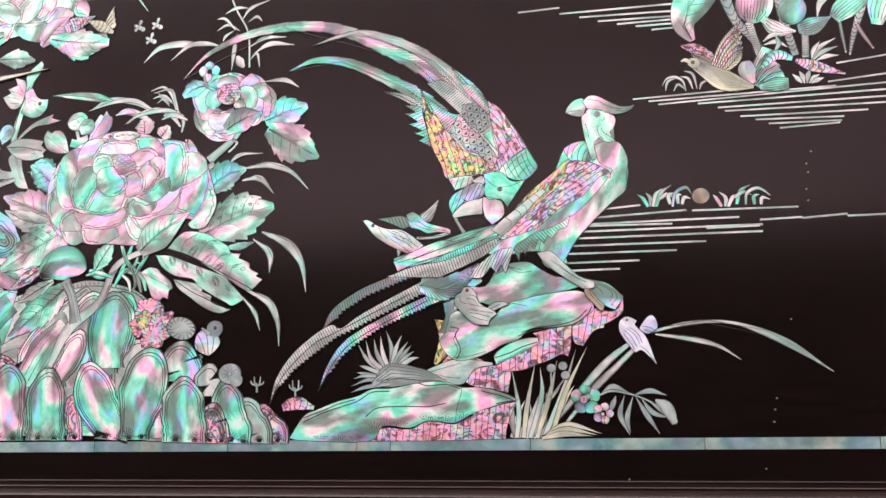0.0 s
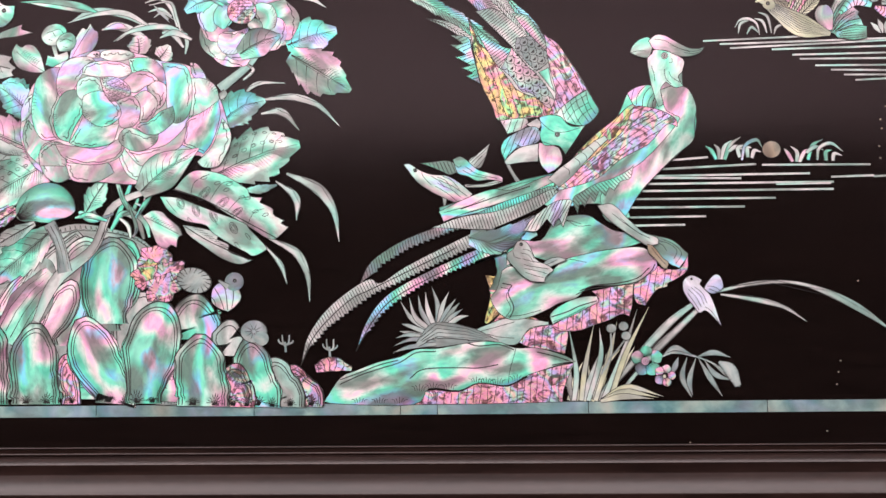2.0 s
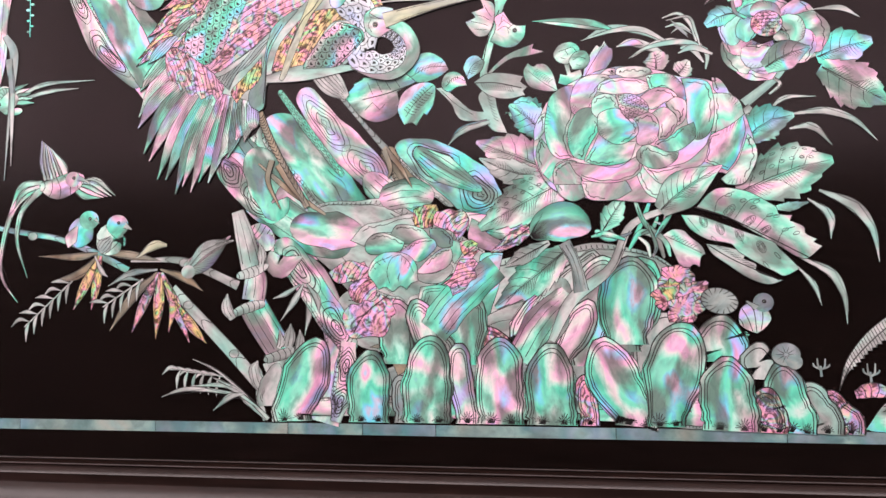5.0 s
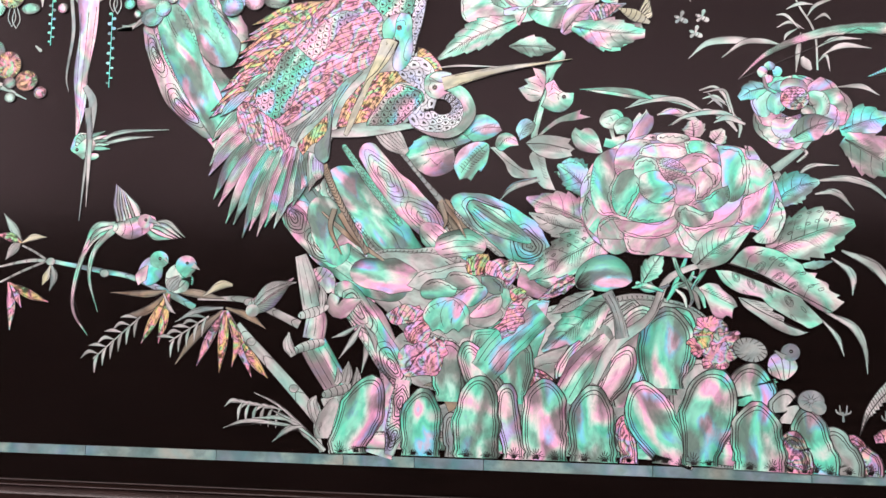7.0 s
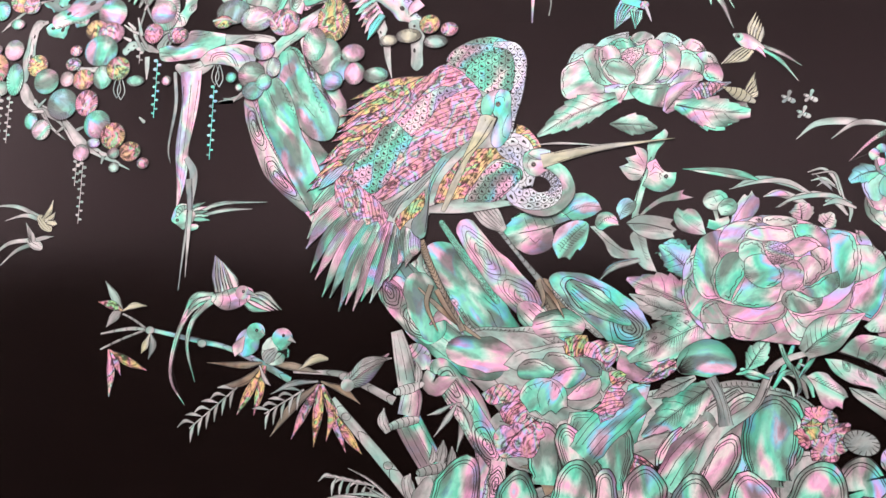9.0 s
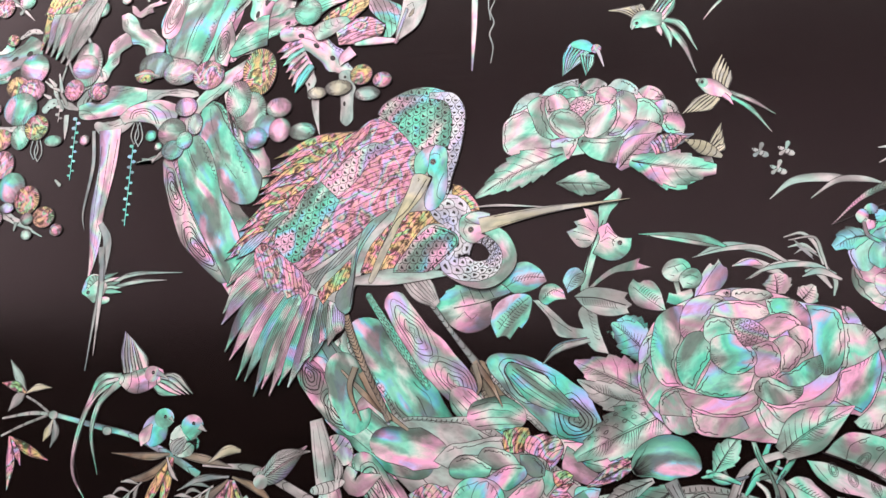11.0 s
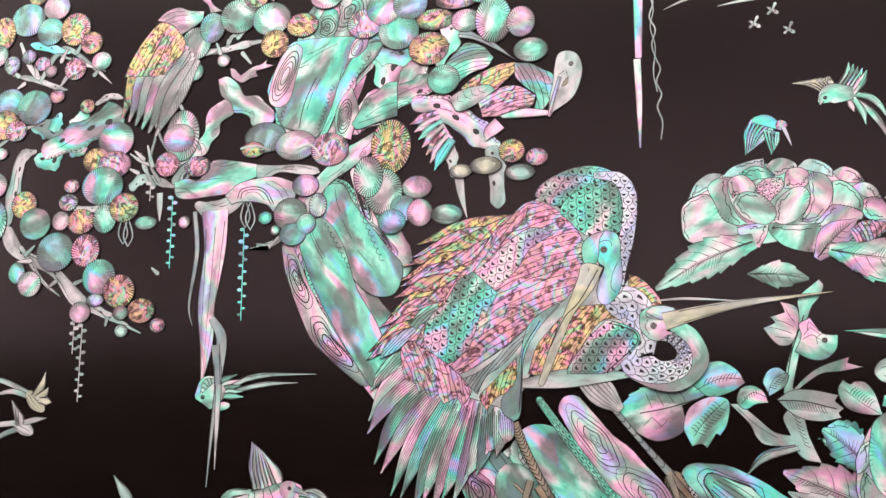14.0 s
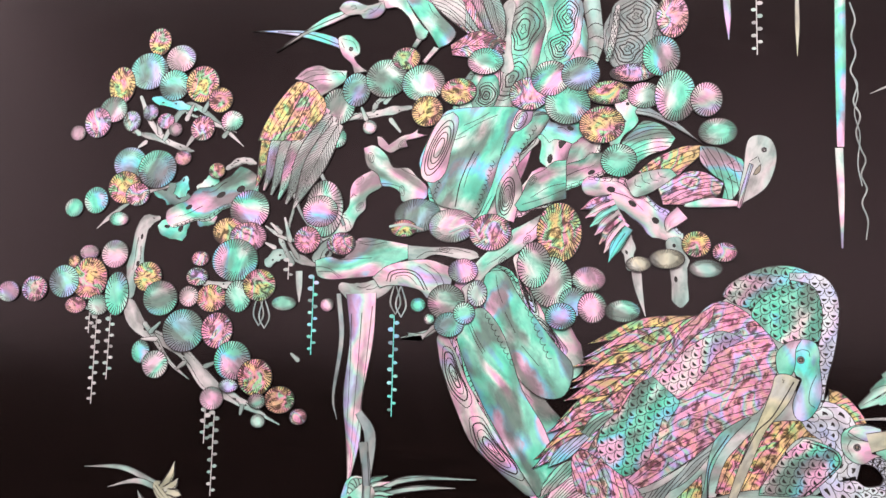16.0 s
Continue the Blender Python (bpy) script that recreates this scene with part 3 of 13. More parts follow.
def plate(part, pts, mat="pearl", lines=(), turn=0.0, rule=None, scales=None, barbs=None, edge=None, fold=None, ink=0.4, rim=0.3, label=""):
    """A plate of any outline. turn: the grain's direction in degrees. lines: engraved curves. rule: (angle, spacing, bow) of
    parallel lines; scales: (angle, size); barbs: (angle, spacing, lean) of short slanting strokes in columns;
    edge: (from, to, inset) of a scalloped line along that stretch of the outline; fold: where on it hatching runs inwards."""
    out = smooth_line(pts, True)
    c, h = start_piece()
    sh, dk = c.slot(MATS[mat]), c.slot(INK)
    O = np.array(out)
    n = len(out)
    if sum(O[i - 1][0] * O[i][1] - O[i][0] * O[i - 1][1] for i in range(n)) > 0:
        O = O[::-1]
    mid, ga = O.mean(axis=0), radians(turn)
    ux, uy = np.array((math.cos(ga), math.sin(ga))), np.array((-math.sin(ga), math.cos(ga)))
    half = max(1.0, float(np.abs((O - mid) @ uy).max()))
    ox, oz = shell_rng.uniform(0, 900), shell_rng.uniform(0, 900)

    def put(p, z):
        d = p - mid
        return c.put(p, z, (0.75, 0.5 - 0.45 * float(d @ uy) / half), (ox + float(d @ ux), oz + float(d @ uy)))
    rows = []
    for i in range(n):
        d = O[(i + 1) % n] - O[i - 1]
        d = d / (np.hypot(*d) + 1e-9)
        q = O[i] + np.array((d[1], -d[0])) * rim
        rows.append((put(q, h), c.put(O[i], h), c.put(O[i], 0.0)))
    c.face(tuple(r[0] for r in rows)[::-1], sh)
    for i in range(n):
        p, q = rows[i], rows[(i + 1) % n]
        c.face((p[0], p[1], q[1], q[0])[::-1], dk)
        c.face((p[1], p[2], q[2], q[1])[::-1], dk)

    def inside(p):
        x, y = p
        a, b = O, np.roll(O, -1, axis=0)
        m = (a[:, 1] > y) != (b[:, 1] > y)
        if not m.any():
            return False
        a, b = a[m], b[m]
        return int((x < (b[:, 0] - a[:, 0]) * (y - a[:, 1]) / (b[:, 1] - a[:, 1]) + a[:, 0]).sum()) % 2 == 1

    def clipped(row, w, taper=False):
        run = []
        for p in row:
            if inside(p):
                run.append(p)
            else:
                if len(run) > 1:
                    ink_line(c, run, w, h + 0.002, taper)
                run = []
        if len(run) > 1:
            ink_line(c, run, w, h + 0.002, taper)

    def span(u, v):
        return (O - mid) @ u, (O - mid) @ v
    if rule:
        a = radians(rule[0])
        u, v = np.array((math.cos(a), math.sin(a))), np.array((-math.sin(a), math.cos(a)))
        pu, pv = span(u, v)
        lo, hi = float(pu.min()), float(pu.max())
        y = float(pv.min()) - abs(rule[2])
        while y < float(pv.max()) + abs(rule[2]):
            y += rule[1] * rng.uniform(0.8, 1.2)
            m = max(8, int((hi - lo) / 0.9))
            clipped([mid + u * (lo + (hi - lo) * i / m) + v * (y + rule[2] * (1 - (2 * i / m - 1) ** 2) + 0.25 * math.sin(0.35 * i + y)) for i in range(m + 1)], ink * 0.72)
    if barbs:
        a = radians(barbs[0])
        u, v = np.array((math.cos(a), math.sin(a))), np.array((-math.sin(a), math.cos(a)))
        pu, pv = span(u, v)
        x = float(pu.min())
        while x < float(pu.max()):
            x += barbs[1]
            m = max(6, int(float(np.ptp(pv)) / 0.6))
            clipped([mid + u * (x + barbs[2] * i / m) + v * (float(pv.min()) + float(np.ptp(pv)) * i / m) for i in range(m + 1)], ink * 0.75)
    if scales:
        a, size = radians(scales[0]), scales[1]
        u, v = np.array((math.cos(a), math.sin(a))), np.array((-math.sin(a), math.cos(a)))
        pu, pv = span(u, v)
        for i in range(int(float(np.ptp(pu)) / (size * 0.78)) + 2):
            for j in range(int(float(np.ptp(pv)) / size) + 3):
                o = mid + u * (float(pu.min()) + (i - 1) * size * 0.78) + v * (float(pv.min()) + (j - 0.5 + 0.5 * (i % 2)) * size)
                clipped([o + u * 0.74 * size * math.sin(b * 0.3927) - v * 0.5 * size * math.cos(b * 0.3927) for b in range(9)], ink * 0.6)
                if inside(o + u * size * 0.5) and inside(o):
                    ink_line(c, [o + u * size * 0.2, o + u * size * 0.34, o + u * size * 0.46], size * 0.5, h + 0.002)
    if edge:
        m = 40
        run = []
        for i in range(m + 1):
            k = int((edge[0] + (edge[1] - edge[0]) * i / m) * n) % n
            d = O[(k + 1) % n] - O[k - 1]
            d = d / (np.hypot(*d) + 1e-9)
            run.append(O[k] + np.array((d[1], -d[0])) * edge[2] * (0.75 + 0.5 * abs(math.sin(i * 0.42 + mid[0]))))
        clipped(run, ink * 0.8)
    if fold is not None:
        for i in range(9):
            k = int(fold * n + i * n / 60) % n
            d = mid - O[k]
            w = 0.18 + 0.16 * math.sin(0.35 * i)
            clipped([O[k] + d * 0.05, O[k] + d * w * 0.6, O[k] + d * w], ink * 0.6, True)
    for row in lines:
        run = smooth_line(row, False, 5)
        far = sum(float(np.hypot(*(q - p))) for p, q in zip(run, run[1:]))
        ink_line(c, run, ink * (1.15 if far > 22 else 0.6), h + 0.002, False)
    end_piece(c, part, label)


def fan(part, a, b, wid, n, mat="pearl", style="", k=6, jit=0.0, **o):
    """n plates that pass from the curve a to the curve b. mat may name several, taken in turn."""
    a, b = np.array(a, float), np.array(b, float)
    kinds = mat.split()
    for i in range(n):
        f = i / max(n - 1, 1)
        p = a * (1 - f) + b * f
        p[2:] += [rng.uniform(-jit, jit) for _ in p[2:]]
        rib(part, list(p), wid, kinds[i % len(kinds)], style, k, **{"rim": 0.45 if max(wid) > 3.5 else 0.3, **o})


def ring(part, x, z, rx, ry, a0, a1, n, length, width, mat="pearl", style="he", k=7, **o):
    """Rounded petals set round an ellipse, from angle a0 to a1 in degrees."""
    kinds = mat.split()
    for i in range(n):
        a = radians(a0 + (a1 - a0) * i / max(n - 1, 1) + rng.uniform(-4, 4))
        f = rng.uniform(0.9, 1.1)
        bx, bz = x + rx * math.cos(a), z + ry * math.sin(a)
        ux, uz = math.cos(a), math.sin(a) * (0.75 + 0.25 * ry / max(rx, 0.1))
        L = length * f
        rib(part, [bx, bz, bx + ux * L * 0.5, bz + uz * L * 0.5, bx + ux * L, bz + uz * L], [width * 0.7, width * f, width * 0.85 * f], kinds[i % len(kinds)], style, k, rd=1, **o)


def beads(part, x, z, drop, n, mat="blue", size=1.5, sway=1.2):
    """A string of small round leaves hanging down."""
    c, h = start_piece()
    s = c.slot(MATS[mat])
    for i in range(n):
        cx = x + sway * (1 if i % 2 else -1) + rng.uniform(-0.2, 0.2)
        cz = z - drop * i / n
        r = size * (1 - 0.35 * i / n) * rng.uniform(0.85, 1.1)
        m = [c.put((cx + r * math.cos(a * 0.785), cz + 0.7 * r * math.sin(a * 0.785)), h, (0.6, 0.5), (cx, cz)) for a in range(8)]
        e = [c.put((cx + r * math.cos(a * 0.785), cz + 0.7 * r * math.sin(a * 0.785)), 0.0) for a in range(8)]
        c.face(tuple(m), s)
        for a in range(8):
            c.face((m[a], e[a], e[(a + 1) % 8], m[(a + 1) % 8]), s)
    for i in range(n):
        p = c.put((x - 0.25, z - drop * i / n), h), c.put((x + 0.25, z - drop * i / n), h), c.put((x + 0.25, z - drop * (i + 1) / n), h), c.put((x - 0.25, z - drop * (i + 1) / n), h)
        c.face(p, s)
    end_piece(c, part)



begin('shell_border', "narrow strip of blue-grey shell slips along the panel's foot", 'border', 0.15)
rib('shell_slip', [-699.85, 0, -640.15, 0], [5.9, 5.9], 'border', '', 0, rim=0.2)
rib('shell_slip', [-639.85, 0, -560.15, 0], [5.9, 5.9], 'border', '', 0, rim=0.2)
rib('shell_slip', [-559.85, 0, -470.15, 0], [5.9, 5.9], 'border', '', 0, rim=0.2)
rib('shell_slip', [-469.85, 0, -400.15, 0], [5.9, 5.9], 'border', '', 0, rim=0.2)
rib('shell_slip', [-399.85, 0, -320.15, 0], [5.9, 5.9], 'border', '', 0, rim=0.2)
rib('shell_slip', [-319.85, 0, -246.15, 0], [5.9, 5.9], 'border', '', 0, rim=0.2)
rib('shell_slip', [-245.85, 0, -206.15, 0], [5.9, 5.9], 'border', '', 0, rim=0.2)
rib('shell_slip', [-205.85, 0, -168.15, 0], [5.9, 5.9], 'border', '', 0, rim=0.2)
rib('shell_slip', [-167.85, 0, -79.15, 0], [5.9, 5.9], 'border', '', 0, rim=0.2)
rib('shell_slip', [-78.85, 0, -0.15, 0], [5.9, 5.9], 'border', '', 0, rim=0.2)
rib('shell_slip', [0.15, 0, 71.85, 0], [5.9, 5.9], 'border', '', 0, rim=0.2)
rib('shell_slip', [72.15, 0, 89.85, 0], [5.9, 5.9], 'border', '', 0, rim=0.2)
rib('shell_slip', [90.15, 0, 162.35, 0], [5.9, 5.9], 'border', '', 0, rim=0.2)
rib('shell_slip', [162.65, 0, 246.85, 0], [5.9, 5.9], 'border', '', 0, rim=0.2)
rib('shell_slip', [247.15, 0, 325.85, 0], [5.9, 5.9], 'border', '', 0, rim=0.2)
rib('shell_slip', [326.15, 0, 409.85, 0], [5.9, 5.9], 'border', '', 0, rim=0.2)
rib('shell_slip', [410.15, 0, 499.85, 0], [5.9, 5.9], 'border', '', 0, rim=0.2)
rib('shell_slip', [500.15, 0, 589.85, 0], [5.9, 5.9], 'border', '', 0, rim=0.2)
rib('shell_slip', [590.15, 0, 679.85, 0], [5.9, 5.9], 'border', '', 0, rim=0.2)

begin('water_lines', 'thin silver shell lines of still water on black lacquer', 'water lines', 0.12)
rib('line', [192.6, 117.4, 222, 119.2], [1, 1], 'silver', '', 0)
rib('line', [191.3, 113.6, 244.7, 115.3], [1, 1], 'silver', '', 0)
rib('line', [247.4, 114.9, 298.1, 114], [1, 1], 'silver', '', 0)
rib('line', [189.4, 110.7, 269.8, 110.4], [1, 1], 'silver', '', 0)
rib('line', [188.8, 109.9, 237.4, 108.7], [1, 1], 'silver', '', 0)
rib('line', [279.6, 108.5, 299.5, 108.8], [1, 1], 'silver', '', 0)
rib('line', [299.5, 108.2, 320.4, 109.3], [1, 1], 'silver', '', 0)
rib('line', [320.3, 108.2, 337.7, 108.1], [1, 1], 'silver', '', 0)
rib('line', [188.1, 106.9, 280.8, 106.1], [1, 1], 'silver', '', 0)
rib('line', [253.8, 105.6, 279.4, 105.6], [1, 1], 'silver', '', 0)
rib('line', [186.8, 103.5, 280.6, 102.7], [1, 1], 'silver', '', 0)
rib('line', [185.6, 99.7, 253.4, 99], [1, 1], 'silver', '', 0)
rib('line', [184.8, 95.6, 238.9, 95.1], [1, 1], 'silver', '', 0)
rib('line', [184.1, 90.9, 220.4, 90.8], [1, 1], 'silver', '', 0)
rib('line', [183.4, 86.9, 210.4, 86.9], [1, 1], 'silver', '', 0)

begin('water_lines', 'thin silver shell lines of still water on black lacquer', 'water lines', 0.12)
rib('line', [162.5, 229.1, 184.8, 229.6], [1, 1], 'silver', '', 0)
rib('line', [184.7, 226.1, 250.8, 225.6], [1, 1], 'silver', '', 0)
rib('line', [195.1, 223.1, 253.4, 221.5], [1, 1], 'silver', '', 0)
rib('line', [204.8, 219.9, 254.7, 218.6], [1, 1], 'silver', '', 0)
rib('line', [214.7, 217.3, 248.9, 217], [1, 1], 'silver', '', 0)
rib('line', [224.3, 215.1, 248.8, 214.8], [1, 1], 'silver', '', 0)
rib('line', [232.3, 212.4, 250.1, 212.5], [1, 1], 'silver', '', 0)
rib('line', [221, 175.4, 269, 176.3], [0.9, 0.9], 'silver', '', 0)
rib('line', [228.9, 173.6, 320.3, 174.3], [0.9, 0.9], 'silver', '', 0)
rib('line', [233.7, 171.6, 343.4, 174.1], [0.9, 0.9], 'silver', '', 0)
rib('line', [253.4, 170.4, 343.1, 170.6], [0.9, 0.9], 'silver', '', 0)
rib('line', [263, 167.5, 342.8, 167.1], [0.9, 0.9], 'silver', '', 0)
rib('line', [266.4, 165.4, 342.5, 164], [0.9, 0.9], 'silver', '', 0)
rib('line', [273.7, 162.1, 334.2, 160.9], [0.9, 0.9], 'silver', '', 0)
rib('line', [280.9, 159.8, 322.8, 158.3], [0.9, 0.9], 'silver', '', 0)
rib('line', [287, 157.3, 321.6, 156.4], [0.9, 0.9], 'silver', '', 0)
rib('line', [292.2, 154.5, 320.7, 155.3], [0.9, 0.9], 'silver', '', 0)
rib('line', [316.6, 176.7, 343.8, 178.7], [0.9, 0.9], 'silver', '', 0)
rib('line', [321.3, 186, 344.6, 188.3], [0.9, 0.9], 'silver', '', 0)

begin('rock_ledge', 'layered green and pink shell rock ledge with engraved edges', 'rock', 0.3)
rib('stone', [114.1, 41, 121.8, 53.9, 123.4, 62.7], [1.8, 11.8, 17.8], 'paua', 'w', 4, wav=0.05)
rib('stone', [107, 79.6, 120.6, 79.1, 138.8, 85.8], [3, 13.8, 6], 'blue', 'r', 8, wav=0.05)
rib('stone', [122.1, 73.1, 123.5, 65.6, 123.3, 56.8], [7.1, 7.7, 14.9], 'pearl', '', 3, wav=0.05)
plate('stone', [116.0, 39.0, 120.0, 44.5, 123.9, 47.1, 127.5, 42.4, 136.0, 43.9, 145.1, 39.1, 144.1, 37.1, 117.7, 34.3], 'paua', turn=30, rule=(70, 3, 0))
plate('stone', [105.1, 36.1, 114.7, 40.4, 127.0, 43.7, 144.5, 41.3, 144.5, 39.7, 135.2, 38.0, 129.3, 30.8, 122.8, 30.6, 114.5, 33.1], 'silver', lines=[[114.6, 35.8, 120.1, 34.3, 127.6, 33.6], [110.8, 36.9, 118.4, 38.9, 127.9, 41.4]], turn=20)
plate('stone', [129.8, 31.5, 135.1, 37.8, 144.5, 39.8, 149.0, 39.4, 153.7, 36.3, 151.9, 25.5, 143.1, 27.9, 134.8, 29.0], 'coral', turn=0, rule=(84, 3.2, 0))
plate('stone', [165.2, 55.8, 174.4, 57.7, 185.3, 59.1, 184.5, 48.7, 182.9, 43.3, 179.3, 44.4, 173.7, 41.8, 166.3, 39.3, 158.9, 36.8, 149.7, 36.6, 145.1, 39.1, 157.4, 46.0, 168.7, 52.0], 'coral', turn=0, rule=(86, 3.4, 0))
plate('stone', [207.2, 66.0, 211.5, 72.6, 210.9, 64.9, 205.2, 60.6, 201.7, 59.0, 201.1, 57.2, 196.0, 55.6, 190.5, 48.3, 185.9, 50.5, 185.8, 59.6, 192.8, 63.8, 196.5, 67.3, 200.1, 66.3], 'coral', turn=10, rule=(80, 3.4, 0))
plate('stone', [119.1, 47.3, 116.5, 52.9, 119.5, 57.5, 121.6, 63.9, 122.7, 66.7, 128.4, 68.3, 141.3, 62.2, 153.8, 72.8, 167.8, 74.9, 182.4, 76.6, 190.6, 76.2, 195.8, 71.9, 196.5, 66.4, 190.9, 62.1, 185.3, 58.7, 174.4, 58.2, 164.3, 57.7, 157.7, 52.4, 149.2, 49.9, 144.5, 47.3, 136.0, 43.8, 127.5, 42.2, 122.8, 43.9], 'pearl', lines=[[122.4, 60.2, 127.1, 59.1, 125.1, 55.4, 127.7, 48.4, 125.6, 43.4], [121.4, 58.3, 126.1, 57.2, 124.1, 53.6, 126.3, 48.0, 123.7, 43.9], [157.7, 54.2, 164.3, 56.7, 174.4, 58.0, 186.3, 59.7, 193.2, 64.3, 195.7, 68.3], [159.6, 56.0, 167.1, 58.5, 178.1, 59.4, 187.3, 61.8, 192.9, 66.6], [123.8, 44.3, 131.3, 44.6, 140.8, 47.0]], turn=14)
plate('stone', [124.6, 68.5, 124.9, 75.4, 128.9, 81.3, 141.1, 80.8, 148.9, 90.6, 163.0, 92.7, 170.2, 88.6, 177.3, 84.6, 186.4, 83.3, 189.8, 78.5, 182.4, 76.6, 169.6, 74.9, 158.5, 72.6, 146.3, 70.3, 135.2, 72.7], 'green', lines=[[148.8, 87.3, 154.5, 89.9, 160.9, 88.2], [153.6, 90.4, 159.0, 87.3, 165.5, 87.5], [141.6, 69.6, 152.9, 71.4, 163.0, 69.6]], turn=16)
plate('stone', [188.2, 84.1, 197.1, 81.8, 204.2, 79.7, 209.8, 74.7, 211.5, 72.1, 207.2, 66.0, 202.8, 68.0, 197.6, 71.8, 195.9, 74.6, 192.6, 80.2], 'green', lines=[[197.0, 79.6, 202.4, 78.0, 206.2, 74.6, 204.7, 70.6], [198.9, 80.4, 205.0, 77.4, 208.4, 73.2, 205.5, 68.3], [195.2, 79.2, 199.6, 77.2, 201.3, 74.4]], turn=-30)
plate('stone', [145.3, 45.3, 153.0, 50.7, 161.4, 53.2, 167.8, 53.4, 168.8, 50.2, 163.0, 47.6, 156.4, 44.2, 149.8, 41.7, 146.1, 39.8], 'frost', lines=[[145.7, 43.6, 153.7, 46.1, 159.4, 48.7, 167.7, 51.1], [146.6, 41.3, 154.6, 44.3, 162.1, 48.1]], turn=25)
plate('stone', [78.3, 1.9, 85.2, 8.9, 100.4, 8.2, 110.0, 12.1, 122.1, 10.5, 126.8, 11.6, 133.4, 14.8, 132.5, 17.1, 138.1, 17.4, 149.2, 20.3, 156.6, 21.5, 151.6, 10.4, 150.2, 2.6, 115.2, 2.0], 'coral', turn=0, rule=(84, 3.3, 0))
plate('stone', [42.6, 15.3, 50.6, 18.9, 61.5, 22.9, 72.2, 25.4, 80.1, 28.9, 89.7, 29.1, 99.3, 30.7, 106.9, 32.4, 120.0, 32.0, 128.3, 29.0, 138.5, 28.9, 151.2, 25.3, 157.2, 22.0, 147.4, 19.9, 138.1, 17.0, 133.4, 15.3, 126.8, 11.8, 122.1, 10.8, 110.0, 12.1, 100.4, 8.5, 86.2, 9.6, 78.3, 1.9, 42.3, 2.5, 34.6, 3.9], 'pearl', lines=[[42.5, 12.1, 52.5, 16.5, 62.4, 19.6, 72.2, 22.6, 80.0, 27.1, 89.6, 27.6], [42.6, 14.4, 51.6, 17.5, 62.4, 21.5, 71.2, 23.6], [76.7, 14.6, 83.6, 19.1, 100.8, 19.6, 110.2, 19.4, 119.7, 21.0], [128.3, 28.9, 127.5, 25.4, 125.3, 18.2, 124.4, 11.8], [105.0, 31.5, 110.6, 30.0, 120.0, 30.6, 127.4, 28.1], [138.4, 26.9, 147.5, 24.5, 154.8, 22.0, 145.6, 20.4], [79.3, 8.6, 78.9, 10.3, 77.5, 11.0], [80.3, 8.6, 80.1, 10.3, 79.5, 11.5], [81.4, 8.5, 81.4, 10.3, 81.5, 12.0], [82.4, 8.5, 82.7, 10.3, 83.4, 11.4], [83.4, 8.5, 83.9, 10.2, 85.3, 10.9], [86.0, 9.6, 85.6, 11.2, 84.3, 11.7], [87.1, 9.6, 86.9, 11.2, 86.2, 12.2], [88.1, 9.6, 88.1, 11.2, 88.2, 12.7], [89.1, 9.6, 89.4, 11.1, 90.1, 12.1], [90.1, 9.6, 90.7, 11.1, 92.0, 11.6], [93.6, 9.2, 93.2, 10.9, 91.9, 11.5], [94.7, 9.2, 94.5, 10.9, 93.8, 12.0], [95.7, 9.2, 95.7, 10.8, 95.8, 12.5], [96.7, 9.2, 97.0, 10.8, 97.7, 11.9], [97.7, 9.1, 98.2, 10.8, 99.6, 11.3], [107.0, 12.6, 106.6, 14.0, 105.3, 14.3], [108.0, 12.6, 107.8, 14.0, 107.2, 14.8], [109.0, 12.6, 109.1, 14.0, 109.1, 15.3], [110.1, 12.6, 110.3, 13.9, 111.0, 14.7], [111.1, 12.5, 111.6, 13.9, 112.9, 14.2], [111.7, 12.1, 111.3, 13.6, 110.0, 14.1], [112.7, 12.1, 112.5, 13.6, 111.9, 14.6], [113.7, 12.0, 113.8, 13.6, 113.8, 15.1], [114.7, 12.0, 115.0, 13.6, 115.7, 14.6], [115.7, 12.0, 116.2, 13.5, 117.6, 14.0], [117.3, 11.8, 116.9, 13.3, 115.6, 13.8], [118.3, 11.8, 118.1, 13.3, 117.5, 14.3], [119.3, 11.7, 119.4, 13.3, 119.4, 14.8], [120.3, 11.7, 120.6, 13.3, 121.3, 14.3], [121.3, 11.7, 121.8, 13.2, 123.2, 13.7], [126.7, 13.1, 126.3, 14.7, 125.0, 15.2], [127.7, 13.1, 127.5, 14.7, 126.9, 15.7], [128.7, 13.1, 128.7, 14.6, 128.8, 16.2], [129.7, 13.1, 130.0, 14.6, 130.7, 15.6], [130.7, 13.1, 131.2, 14.6, 132.5, 15.0], [50.0, 3.2, 49.6, 4.6, 48.2, 4.8], [51.1, 3.2, 50.9, 4.5, 50.2, 5.3], [52.1, 3.2, 52.2, 4.5, 52.2, 5.8], [53.2, 3.2, 53.5, 4.5, 54.2, 5.2], [54.2, 3.2, 54.7, 4.5, 56.2, 4.6], [59.8, 3.1, 59.3, 4.5, 58.0, 4.8], [60.8, 3.1, 60.6, 4.5, 60.0, 5.3], [61.9, 3.0, 61.9, 4.4, 62.0, 5.8], [62.9, 3.0, 63.2, 4.4, 63.9, 5.2], [64.0, 3.0, 64.5, 4.4, 65.9, 4.6], [69.5, 2.9, 69.0, 4.3, 67.7, 4.6], [70.5, 2.9, 70.3, 4.3, 69.7, 5.1], [71.6, 2.9, 71.6, 4.3, 71.6, 5.7], [72.6, 2.9, 72.9, 4.3, 73.6, 5.1], [73.6, 2.9, 74.1, 4.2, 75.5, 4.5]], turn=9)
